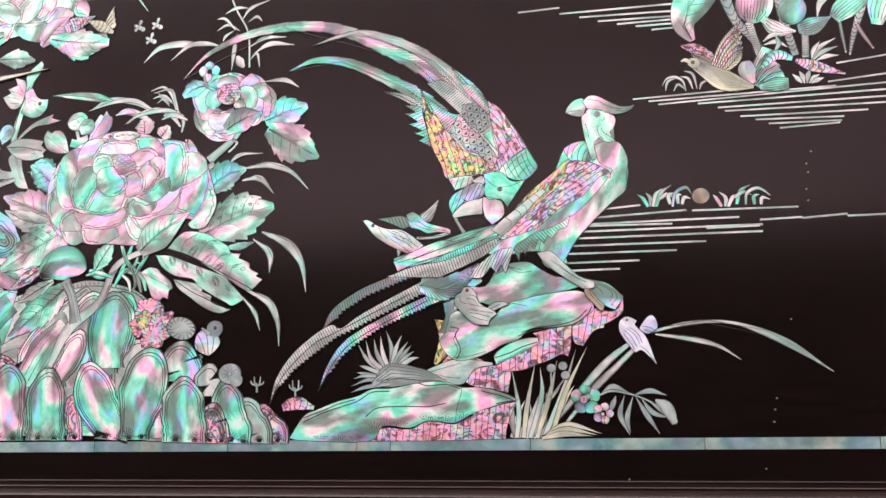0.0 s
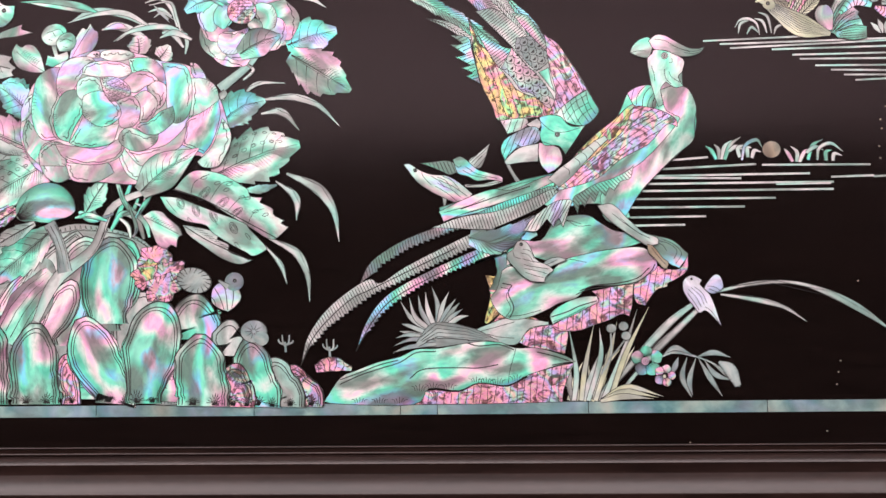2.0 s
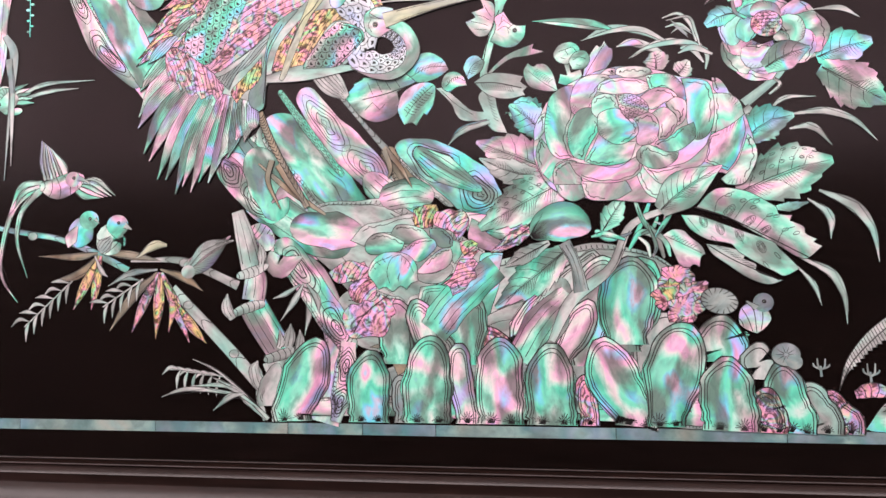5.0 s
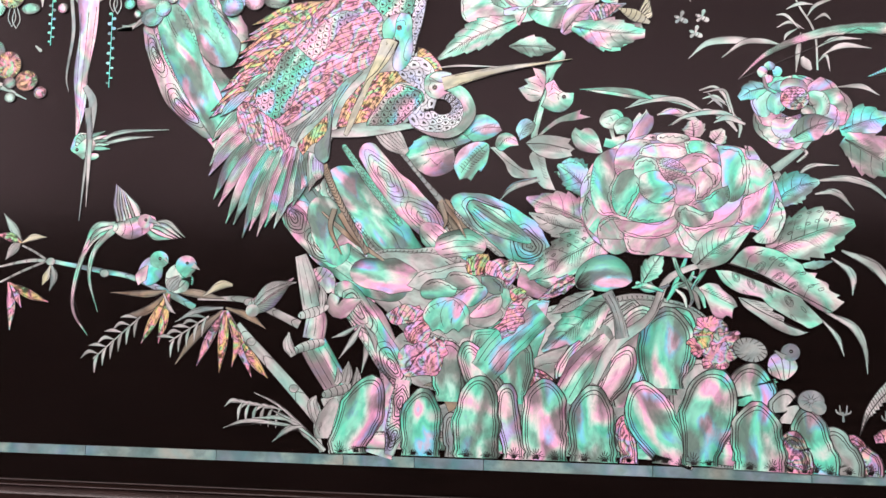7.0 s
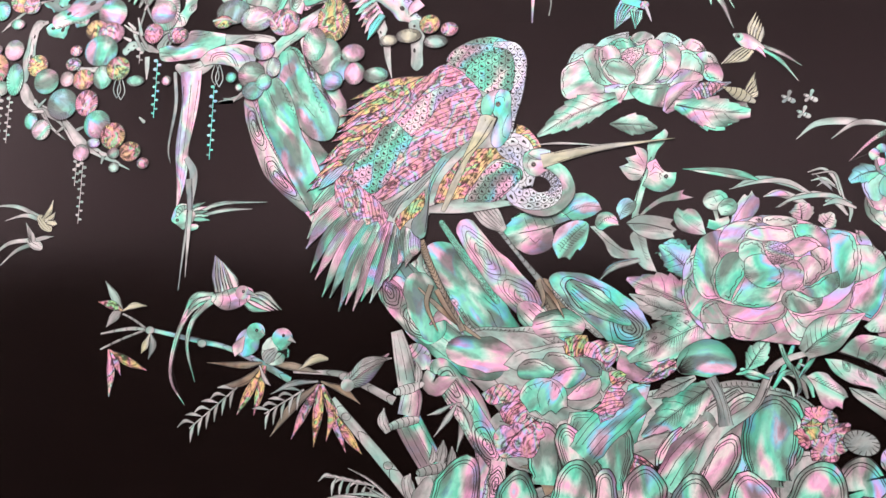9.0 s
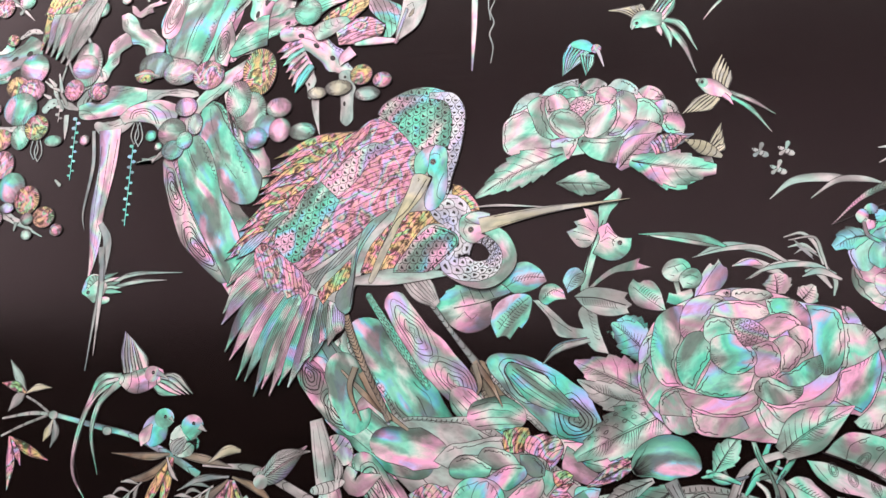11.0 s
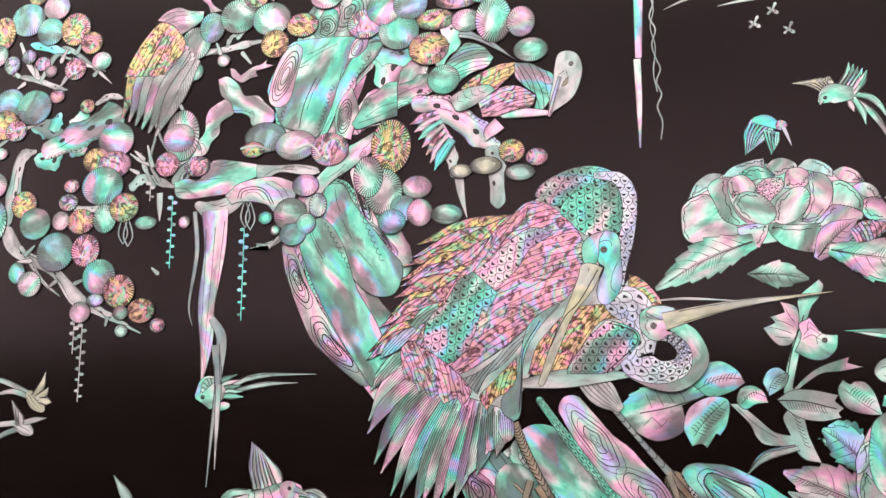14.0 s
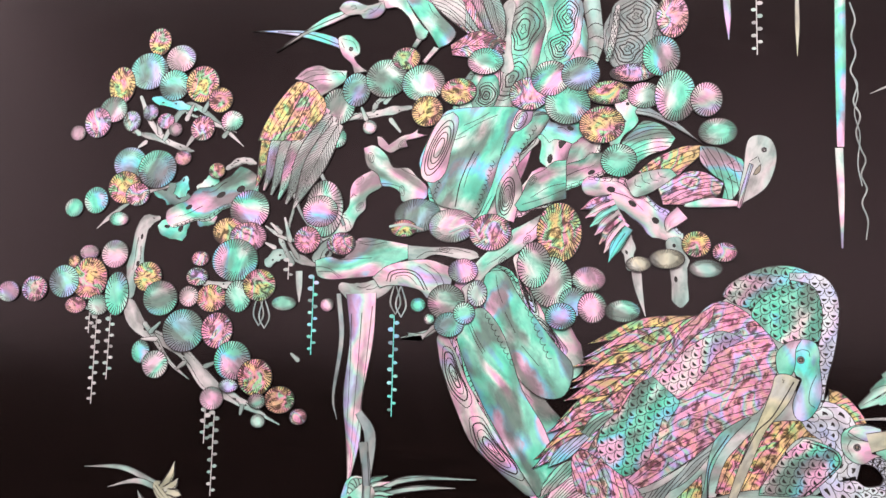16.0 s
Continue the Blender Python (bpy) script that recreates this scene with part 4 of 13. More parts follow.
plate('stone', [81.1, 30.3, 85.1, 34.8, 88.1, 38.9, 96.7, 39.1, 104.3, 38.4, 108.9, 35.1, 115.4, 32.6, 103.1, 31.1, 89.7, 29.4], 'grey', lines=[[83.0, 30.2, 87.0, 34.8, 89.5, 37.5, 97.6, 37.7, 103.3, 37.1, 108.8, 33.2], [85.9, 30.2, 89.9, 35.1, 97.5, 36.1, 102.3, 35.3, 105.9, 32.4]], turn=0)

begin('grass_tuft', 'spiky grey-green shell grass tuft on the rock', 'grass', 0.9)
fan('blade', [89.9, 36.5, 77.6, 43.3, 72.6, 52.9], [90.5, 37.1, 89.9, 48.9, 88.7, 58.4], [2.4, 2.7, 0], 5, 'grey silver', '', 0, jit=1)
fan('blade', [90.5, 37.1, 93, 48.8, 96.7, 57], [91.7, 37.1, 100.6, 42.8, 105.7, 45], [2.4, 2.7, 0], 5, 'silver grey', '', 0, jit=1)
fan('blade', [89.8, 34.8, 77.6, 38.9, 72, 41], [89.8, 31.3, 77.6, 30.9, 67.7, 27.6], [2.1, 2.4, 0], 5, 'grey', '', 0, jit=1)
rib('stone', [80.7, 30.9, 89.9, 37.7, 105, 36.2, 120, 32.2], [2.4, 7.7, 6.5, 1.2], 'grey', 'l', 4, wav=0.05)

begin('twig_tree', 'tiny bare grey shell twig on a mound', 'twig', 0.3, group='twigs')
rib('stem', [16.1, 28.1, 15.7, 33.2], [1.2, 0.9], 'grey', '', 0)
rib('twig', [16, 31.5, 13.1, 32.8, 12.4, 34.5], [0.9, 0.9, 0.6], 'grey', '', 0)
rib('twig', [16, 31.5, 14.7, 32.8, 14.3, 36.6], [0.9, 0.9, 0.6], 'grey', '', 0)
rib('twig', [16, 31.5, 17.5, 32.7, 17.9, 36.5], [0.9, 0.9, 0.6], 'grey', '', 0)
rib('twig', [16, 31.5, 19.1, 32.7, 19.8, 33.9], [0.9, 0.9, 0.6], 'grey', '', 0)

begin('twig_tree', 'tiny bare grey shell twig on a mound', 'twig', 0.3, group='twigs')
rib('stem', [37.9, 24.8, 37.5, 30.5], [1.2, 0.9], 'grey', '', 0)
rib('twig', [37.9, 28.6, 35, 30.1, 34.3, 32], [0.9, 0.9, 0.6], 'grey', '', 0)
rib('twig', [37.9, 28.6, 36.6, 30, 36.2, 34.3], [0.9, 0.9, 0.6], 'grey', '', 0)
rib('twig', [37.9, 28.6, 39.4, 30, 39.7, 34.3], [0.9, 0.9, 0.6], 'grey', '', 0)
rib('twig', [37.9, 28.6, 40.9, 30, 41.6, 31.4], [0.9, 0.9, 0.6], 'grey', '', 0)

begin('red_mound', 'small mound of coral abalone shell', 'mound', 0.3)
rib('stone', [30.7, 19.8, 38.6, 22.1, 48.4, 19.6], [4.3, 7.4, 2.5], 'coral', 'x', 5, wav=0.05)

begin('bird_inlay', 'long-tailed pheasant in shell with wings raised', 'bird motif', 1.6, one=True, group='birds')
rib('f', [-33, 208, -17.5, 222, 6.7, 231.4, 34.1, 233.8, 61.1, 229.4, 87.4, 216.2, 113, 199.8, 134.5, 178.1, 147.1, 162.1], [0.3, 3, 5.3, 6.6, 7.3, 8.6, 10, 10, 6.6], 'pearl', 'b', 46, teeth=22, bite=0.25)
rib('f', [46.1, 221.1, 61.1, 225.1, 77.6, 225.4, 103.5, 214.7, 125.5, 196.4, 140.7, 176], [0.3, 2.6, 4.6, 5.9, 7.2, 5.2], 'silver', 'b', 26, teeth=9)
rib('f', [31.8, 207.3, 47.9, 212.3, 67.8, 208.8, 87.4, 198.8, 109.6, 184.9, 128.2, 167.6], [0.3, 3.9, 5.9, 7.2, 8.5, 6.5], 'green', 'b', 30, teeth=12)
rib('f', [87.3, 190.7, 100.1, 185.7, 114.2, 175], [0.3, 3.8, 2.6], 'silver', 'b', 10)
rib('f', [125.6, 201.3, 137.8, 185.8, 146.6, 169.3], [0.3, 6.9, 6.3], 'green', 'b', 12, teeth=5)
plate('f', [129.3, 174.7, 138.5, 177.2, 146.8, 178.3, 157.2, 167.5, 168.9, 146.9, 170.5, 142.3, 157.8, 136.0, 152.0, 140.6, 129.2, 139.3, 128.4, 149.7, 117.0, 165.2], 'silver', turn=-50)
plate('f', [107.8, 180.6, 98.9, 182.0, 105.3, 177.3, 98.8, 177.2, 106.5, 171.9, 101.2, 171.0, 108.7, 166.7, 104.0, 165.7, 110.0, 162.9, 106.5, 161.4, 113.5, 157.4, 111.5, 166.5, 109.4, 174.9], 'green', turn=20, rule=(20, 1.6, 0))
plate('f', [107.7, 190.9, 108.8, 183.3, 110.6, 172.1, 113.5, 158.1, 118.8, 146.7, 121.6, 139.4, 129.3, 139.8, 136.9, 140.5, 146.3, 140.3, 152.1, 145.3, 149.2, 147.3, 133.1, 153.0, 127.8, 158.9, 123.4, 164.7, 117.7, 172.9, 112.8, 178.3, 109.6, 187.8], 'paua', turn=-65, rule=(-70, 3.0, 2))
plate('f', [108.1, 188.9, 110.3, 186.8, 117.5, 180.7, 124.7, 175.5, 129.3, 174.3, 126.4, 169.9, 122.5, 164.7, 117.3, 172.9, 112.9, 181.1], 'green', turn=-45, barbs=(-45, 1.4, 2))
plate('f', [128.9, 174.8, 135.4, 166.9, 141.6, 160.6, 148.9, 150.1, 148.2, 145.6, 145.5, 144.9, 138.5, 151.7, 133.1, 153.5, 128.8, 159.7, 123.4, 164.7, 126.4, 169.9], 'rose', turn=-50, scales=(-50, 4.2))
plate('f', [111.5, 193.2, 120.8, 194.2, 131.6, 186.0, 139.5, 177.1, 147.3, 168.3, 141.7, 163.3, 137.2, 164.5, 129.3, 174.7, 120.4, 184.1], 'silver', turn=-45, barbs=(-40, 1.3, 3))
plate('f', [131.3, 179.6, 139.6, 179.8, 147.0, 171.9, 146.8, 167.4, 140.7, 162.9, 135.5, 167.8, 130.7, 174.2], 'grey', turn=-45, scales=(-48, 4.0))
plate('f', [141.6, 162.4, 146.7, 164.7, 147.8, 158.3, 149.8, 151.8, 146.0, 156.6], 'green', turn=-50)
plate('f', [129.0, 191.7, 136.0, 182.9, 143.0, 175.0, 147.4, 170.6, 146.6, 173.8, 144.5, 178.5, 138.1, 189.1, 134.5, 191.2], 'pearl', turn=-45, barbs=(-40, 1.4, 2))
plate('f', [144.8, 180.8, 151.7, 175.7, 158.0, 165.6, 165.1, 153.4, 158.3, 149.4, 150.4, 142.3, 146.3, 141.7, 149.8, 151.8, 146.7, 165.6], 'coral', turn=-55, rule=(-58, 2.7, 1.5))
plate('f', [165.1, 153.4, 168.0, 147.8, 170.5, 142.3, 164.5, 136.2, 157.8, 136.3, 152.5, 139.0, 149.9, 141.0, 151.8, 144.5, 158.3, 149.4], 'green', lines=[[153.5, 141.6, 158.2, 146.7, 164.6, 150.7], [155.2, 138.8, 158.9, 143.1, 165.8, 147.1], [159.6, 137.2, 162.4, 141.0, 167.0, 144.3]], turn=60, rule=(115, 3.0, 1))
plate('f', [122.6, 139.3, 129.3, 140.1, 135.4, 140.0, 136.8, 136.9, 132.9, 134.4, 126.1, 132.5], 'frost', turn=20, rule=(70, 3.0, 0))
plate('f', [134.9, 137.1, 140.6, 140.0, 142.9, 137.5, 141.6, 134.6, 137.2, 135.8], 'silver')
plate('f', [124.1, 129.3, 129.0, 132.7, 136.7, 136.0, 141.4, 134.8, 142.1, 129.5, 136.4, 126.2, 130.6, 125.6, 124.7, 119.8, 122.7, 124.6], 'blue', lines=[[129.8, 128.0, 134.4, 125.8, 140.2, 129.2], [130.7, 127.0, 134.9, 124.6, 141.1, 127.7]], turn=30, rule=(65, 2.4, 0))
plate('f', [124.7, 119.8, 131.6, 125.8, 141.1, 127.7, 140.8, 118.8, 132.3, 118.4, 125.6, 117.4], 'silver', turn=20)
plate('f', [141.2, 128.2, 147.7, 126.9, 151.3, 124.8, 152.5, 119.1, 150.1, 115.5, 145.7, 112.9, 142.1, 116.9, 140.8, 122.6], 'rose', turn=80)
plate('f', [141.6, 140.4, 146.4, 141.5, 152.0, 140.6, 155.5, 136.6, 159.2, 135.5, 163.9, 136.1, 159.0, 128.9, 154.0, 121.8, 150.5, 126.2, 143.9, 126.6, 141.7, 131.4, 142.4, 135.6], 'green', lines=[[142.0, 138.5, 147.9, 133.4, 154.5, 133.0, 161.1, 134.9], [141.2, 129.1, 145.8, 127.4, 151.4, 125.2]], turn=-10)
disc('f', 150.2, 131.8, 1.3, 1.3, 0, 'silver', 'q', 26)
plate('f', [125.1, 117.4, 127.0, 118.0, 129.7, 112.9, 133.8, 107.5, 130.9, 106.8, 128.2, 111.6], 'grey')
plate('f', [126.2, 107.5, 131.9, 107.7, 135.6, 105.1, 126.6, 105.1], 'grey')

begin('bird_inlay', 'large crested pheasant in green and pink shell on a rock', 'bird motif', 2.0, one=True, group='birds')
plate('f', [52.8, 60.7, 58.4, 71.4, 71.8, 80.5, 87.7, 86.9, 111.3, 94.3, 111.2, 90.9, 111.0, 89.4, 108.9, 90.1, 108.7, 88.6, 106.6, 89.2, 106.4, 87.7, 104.2, 88.4, 104.1, 86.9, 101.9, 87.5, 101.7, 86.1, 99.6, 86.7, 99.4, 85.2, 97.2, 85.9, 97.1, 84.4, 94.9, 85.0, 94.7, 83.6, 92.5, 84.2, 92.4, 82.7, 90.2, 83.3, 90.0, 81.8, 87.6, 82.3, 87.4, 80.8, 84.9, 81.3, 84.7, 79.8, 82.3, 80.3, 82.1, 78.8, 79.6, 79.3, 79.4, 77.8, 77.0, 78.3, 77.1, 76.8, 74.8, 77.0, 74.9, 75.5, 72.5, 75.7, 72.6, 74.2, 70.3, 74.4, 70.4, 72.9, 68.1, 73.1, 68.2, 71.6, 65.8, 71.8, 65.9, 70.3, 63.6, 70.5, 64.1, 69.0, 61.6, 68.1, 62.1, 66.6, 59.6, 65.7], 'green', turn=25, barbs=(28, 1.5, 3))
plate('f', [23.5, 21.5, 27.0, 35.5, 36.6, 48.8, 50.1, 59.4, 58.2, 63.3, 63.4, 61.3, 76.8, 69.7, 113.7, 87.6, 114.9, 81.7, 114.8, 80.2, 112.5, 80.7, 112.5, 79.2, 110.3, 79.6, 110.2, 78.1, 108.0, 78.5, 107.9, 77.1, 105.7, 77.5, 105.6, 76.0, 103.4, 76.4, 103.3, 74.9, 101.1, 75.4, 101.0, 73.9, 98.8, 74.3, 98.7, 72.8, 96.5, 73.2, 96.4, 71.7, 94.2, 72.2, 94.1, 70.7, 91.9, 71.1, 91.8, 69.6, 89.6, 70.0, 89.5, 68.5, 87.2, 68.9, 87.2, 67.5, 84.9, 67.9, 84.8, 66.4, 82.5, 66.8, 82.5, 65.3, 80.2, 65.7, 80.1, 64.2, 77.8, 64.6, 77.8, 63.1, 75.5, 63.5, 75.4, 62.0, 73.1, 62.4, 73.1, 60.9, 70.8, 61.3, 70.7, 59.8, 68.4, 60.2, 68.3, 58.8, 66.0, 59.1, 65.8, 57.6, 63.4, 58.1, 63.2, 56.6, 60.7, 57.1, 60.9, 55.6, 58.5, 55.6, 58.6, 54.1, 56.2, 54.0, 56.4, 52.5, 54.0, 52.5, 54.2, 51.0, 51.7, 51.0, 51.9, 49.5, 49.5, 49.4, 49.7, 47.9, 47.3, 47.9, 47.5, 46.4, 45.1, 46.3, 45.3, 44.8, 42.9, 44.7, 43.2, 43.2, 40.8, 43.1, 41.0, 41.7, 38.6, 41.5, 38.9, 40.1, 36.5, 40.0, 37.0, 38.6, 34.8, 38.1, 35.4, 36.7, 33.2, 36.2, 33.8, 34.9, 31.5, 34.4, 32.1, 33.0, 29.9, 32.5, 30.5, 31.2, 28.3, 30.6], 'silver', lines=[[23.5, 21.5, 31.0, 36.8, 47.4, 52.7, 60.7, 59.2, 100.5, 77.8]], turn=28, barbs=(35, 1.5, 3))
plate('f', [50.8, 28.3, 55.0, 40.5, 63.2, 52.5, 76.6, 61.6, 105.6, 75.0, 126.5, 82.0, 125.0, 76.2, 124.8, 74.7, 122.8, 75.4, 122.6, 74.0, 120.6, 74.7, 120.4, 73.2, 118.4, 73.9, 118.2, 72.5, 116.2, 73.2, 116.0, 71.7, 114.0, 72.4, 113.8, 71.0, 111.7, 71.7, 111.6, 70.2, 109.5, 70.9, 109.4, 69.5, 107.3, 70.2, 107.1, 68.7, 105.1, 69.4, 104.9, 68.0, 102.9, 68.7, 102.8, 67.2, 100.6, 67.7, 100.5, 66.2, 98.3, 66.7, 98.2, 65.3, 96.0, 65.8, 95.9, 64.3, 93.7, 64.8, 93.6, 63.4, 91.3, 63.9, 91.3, 62.4, 89.1, 62.9, 89.0, 61.4, 86.8, 62.0, 86.6, 60.5, 84.4, 61.0, 84.6, 59.5, 82.2, 59.6, 82.3, 58.2, 80.0, 58.3, 80.1, 56.8, 77.8, 56.9, 77.9, 55.5, 75.6, 55.6, 75.7, 54.1, 73.4, 54.3, 73.5, 52.8, 71.1, 52.9, 71.4, 51.5, 69.1, 51.3, 69.4, 49.8, 67.1, 49.6, 67.4, 48.2, 65.1, 48.0, 65.4, 46.5, 63.1, 46.3, 63.7, 45.0, 61.4, 44.0, 62.0, 42.7, 59.7, 41.7, 60.3, 40.3, 58.0, 39.4, 58.6, 38.0, 56.3, 37.0], 'pearl', lines=[[50.8, 28.3, 60.4, 44.5, 73.8, 56.3, 110.8, 74.4]], turn=30, barbs=(35, 1.5, 3))
rib('f', [107, 82.6, 120.7, 80.6, 138.9, 91.8], [7.8, 13.8, 3], 'blue', 'b', 8, teeth=4)
rib('f', [93.2, 94.4, 111.8, 99, 133.2, 105.5, 151.3, 110.6], [6.7, 8.5, 9.1, 6.1], 'green', 'l', 5)
plate('f', [194.4, 167.3, 195.7, 156.5, 197.5, 147.5, 188.6, 153.0, 184.1, 150.7, 177.0, 136.7, 157.3, 118.8, 147.7, 105.7, 138.7, 100.7, 148.2, 96.1, 168.7, 97.7, 180.5, 91.2, 196.0, 109.8, 214.7, 128.0, 216.4, 143.5, 211.2, 152.7, 210.8, 164.2], 'green', turn=50)
plate('f', [92.1, 95.6, 105.9, 102.0, 118.5, 106.0, 128.0, 105.5, 145.2, 112.0, 148.9, 109.0, 135.5, 103.2, 120.2, 98.4, 105.6, 94.5, 94.4, 90.3], 'green', lines=[[94.6, 95.0, 105.8, 97.8, 114.5, 101.5], [102.8, 96.5, 120.3, 102.2, 136.6, 106.9]], turn=25)
plate('f', [106.5, 92.5, 120.2, 98.4, 145.0, 106.5, 150.6, 105.2, 131.4, 95.0, 112.2, 88.5], 'blue', turn=28, barbs=(28, 1.4, 3))
plate('f', [88.5, 87.6, 102.7, 92.7, 120.0, 95.2, 135.4, 100.4, 146.9, 105.4, 150.6, 104.3, 140.9, 96.4, 119.8, 87.2, 114.0, 86.3], 'silver', turn=28, barbs=(28, 1.5, 3))
plate('f', [139.5, 85.1, 133.0, 85.4, 136.9, 91.0, 147.5, 98.9, 155.1, 100.3, 156.9, 99.3, 154.8, 93.9, 152.2, 86.6, 150.1, 91.3, 147.6, 86.8, 144.4, 90.7], 'rose', turn=60, rule=(62, 1.5, 0))
plate('f', [171.5, 101.7, 181.0, 102.5, 184.5, 91.0, 176.3, 88.2, 171.1, 92.2], 'green', turn=60)
plate('f', [199.9, 152.2, 205.2, 154.0, 211.2, 153.6, 214.5, 150.7, 217.0, 143.5, 216.0, 135.6, 215.2, 127.4, 207.0, 120.4, 196.0, 109.8, 189.0, 102.1, 181.8, 90.3, 175.2, 93.3, 170.1, 99.0, 174.5, 108.3, 191.0, 118.1, 207.9, 136.2, 206.3, 139.8, 202.1, 142.7], 'pearl', turn=65)
plate('f', [156.9, 100.2, 162.6, 104.6, 169.2, 107.9, 176.7, 110.2, 183.3, 113.5, 186.5, 116.1, 184.9, 109.8, 180.3, 108.2, 176.9, 103.8, 174.7, 105.7, 172.7, 101.2, 170.0, 104.2, 167.5, 98.3, 165.3, 101.6, 162.8, 96.2, 160.6, 99.1, 159.4, 92.7], 'green', turn=25, barbs=(25, 1.5, -3))
plate('f', [186.3, 145.6, 177.1, 138.0, 167.3, 130.5, 157.3, 120.2, 147.7, 106.5, 159.7, 111.0, 172.4, 122.5, 183.6, 132.7, 194.7, 142.8], 'paua', turn=50, rule=(48, 2.6, 1))
plate('f', [184.1, 151.1, 188.6, 153.9, 194.8, 154.8, 197.3, 151.9, 198.0, 145.7, 196.9, 143.5, 188.2, 144.4, 185.7, 147.4], 'pearl', turn=70, rule=(65, 2.6, 2))
plate('f', [186.9, 143.8, 193.5, 144.2, 201.2, 141.9, 207.1, 138.0, 207.9, 134.0, 202.4, 135.0, 194.0, 126.1, 180.3, 118.8, 169.1, 109.9, 154.0, 105.3, 148.5, 104.3, 159.8, 114.6, 172.5, 124.7, 182.3, 133.6], 'coral', turn=38, rule=(36, 2.8, 2.5))
plate('f', [145.2, 110.2, 150.0, 114.6, 155.8, 118.9, 162.5, 124.1, 168.2, 128.4, 172.9, 130.8, 174.7, 128.9, 168.0, 122.8, 162.2, 116.6, 156.4, 110.5, 150.6, 106.1], 'silver', lines=[[157.7, 120.6, 160.4, 118.6, 160.8, 116.7], [161.1, 123.2, 163.8, 121.2, 164.1, 118.4], [164.4, 126.3, 166.7, 124.3, 168.0, 121.9], [167.8, 128.4, 170.0, 126.8, 171.3, 124.9], [152.9, 116.3, 155.6, 114.2, 155.5, 111.9]], turn=40)
plate('f', [197.7, 171.9, 203.3, 171.0, 208.4, 168.8, 211.8, 165.9, 210.7, 160.7, 208.8, 158.2, 211.2, 153.6, 206.9, 153.0, 202.7, 156.0, 200.3, 152.2, 201.3, 145.4, 198.7, 143.9, 197.5, 147.5, 195.3, 156.5, 194.0, 167.3, 196.3, 169.8], 'frost', lines=[[204.2, 161.2, 205.4, 158.4, 209.6, 155.5], [202.1, 162.2, 202.7, 157.8, 205.2, 154.9], [196.0, 164.0, 197.2, 160.0, 197.5, 156.4], [205.8, 167.3, 206.1, 165.5, 204.4, 165.2]], turn=70)
disc('f', 202.4, 168.7, 1.7, 1.7, 0, 'silver', 'q', 26)
plate('f', [185.8, 170.5, 187.0, 173.7, 190.5, 177.0, 194.9, 178.0, 196.7, 175.1, 196.5, 171.6, 194.5, 168.0, 190.1, 168.5, 187.1, 169.9], 'frost', lines=[[186.0, 170.4, 189.3, 171.3, 193.7, 171.3], [195.3, 177.0, 196.0, 174.3, 196.8, 172.4]], turn=30)
plate('f', [194.8, 176.2, 198.4, 179.0, 202.8, 178.6, 207.9, 175.6, 213.8, 172.4, 218.5, 171.8, 221.7, 172.6, 219.7, 169.7, 214.4, 167.9, 208.4, 168.4, 203.3, 171.0, 197.3, 172.0], 'green', lines=[[197.5, 176.9, 202.7, 176.0, 207.7, 172.9, 214.5, 170.1], [212.0, 171.2, 216.3, 170.4, 220.6, 171.4], [211.9, 169.9, 216.2, 169.3, 219.7, 170.2]], turn=-15)
plate('f', [168.7, 97.0, 170.4, 94.1, 173.9, 89.8, 181.0, 84.4, 188.0, 79.5, 192.4, 77.0, 197.4, 77.7, 197.1, 80.9, 190.0, 84.0, 183.0, 90.7, 176.0, 97.5], 'silver', lines=[[175.8, 92.9, 182.9, 87.1, 189.9, 82.2], [179.4, 90.9, 186.4, 84.6, 193.5, 80.6]], turn=-38)
plate('f', [192.0, 78.0, 195.1, 76.9, 199.4, 71.3, 202.1, 69.1, 201.4, 65.8, 199.3, 66.1, 195.7, 70.5, 192.5, 74.0], 'brown', lines=[[194.2, 76.1, 197.6, 71.4, 200.6, 68.1]], turn=-45)

begin('bird_inlay', 'small rose shell bird with striped back', 'bird motif', 1.5, one=True, group='birds')
plate('f', [93.8, 102.6, 96.4, 102.0, 95.3, 97.3, 94.5, 97.4], 'grey')
plate('f', [75.1, 118.9, 78.2, 119.2, 83.0, 116.1, 88.8, 113.8, 96.6, 112.9, 103.2, 108.8, 108.9, 103.7, 105.9, 101.1, 101.0, 99.4, 93.3, 102.7, 87.6, 105.8, 81.9, 109.9, 77.6, 115.4], 'rose', lines=[[91.7, 112.3, 95.6, 110.6, 98.3, 107.1], [94.2, 112.8, 98.9, 110.4, 102.2, 106.0], [88.8, 112.9, 92.6, 110.3, 95.0, 107.3], [91.6, 109.4, 98.3, 106.2, 103.0, 102.2], [90.6, 108.0, 96.3, 104.4, 101.0, 100.4], [92.6, 110.8, 99.3, 107.6, 105.9, 102.9], [84.0, 115.6, 84.9, 112.6, 88.7, 108.6]], turn=-25)
disc('f', 80.9, 115.9, 1.0, 1.0, 0, 'silver', 'q', 26)

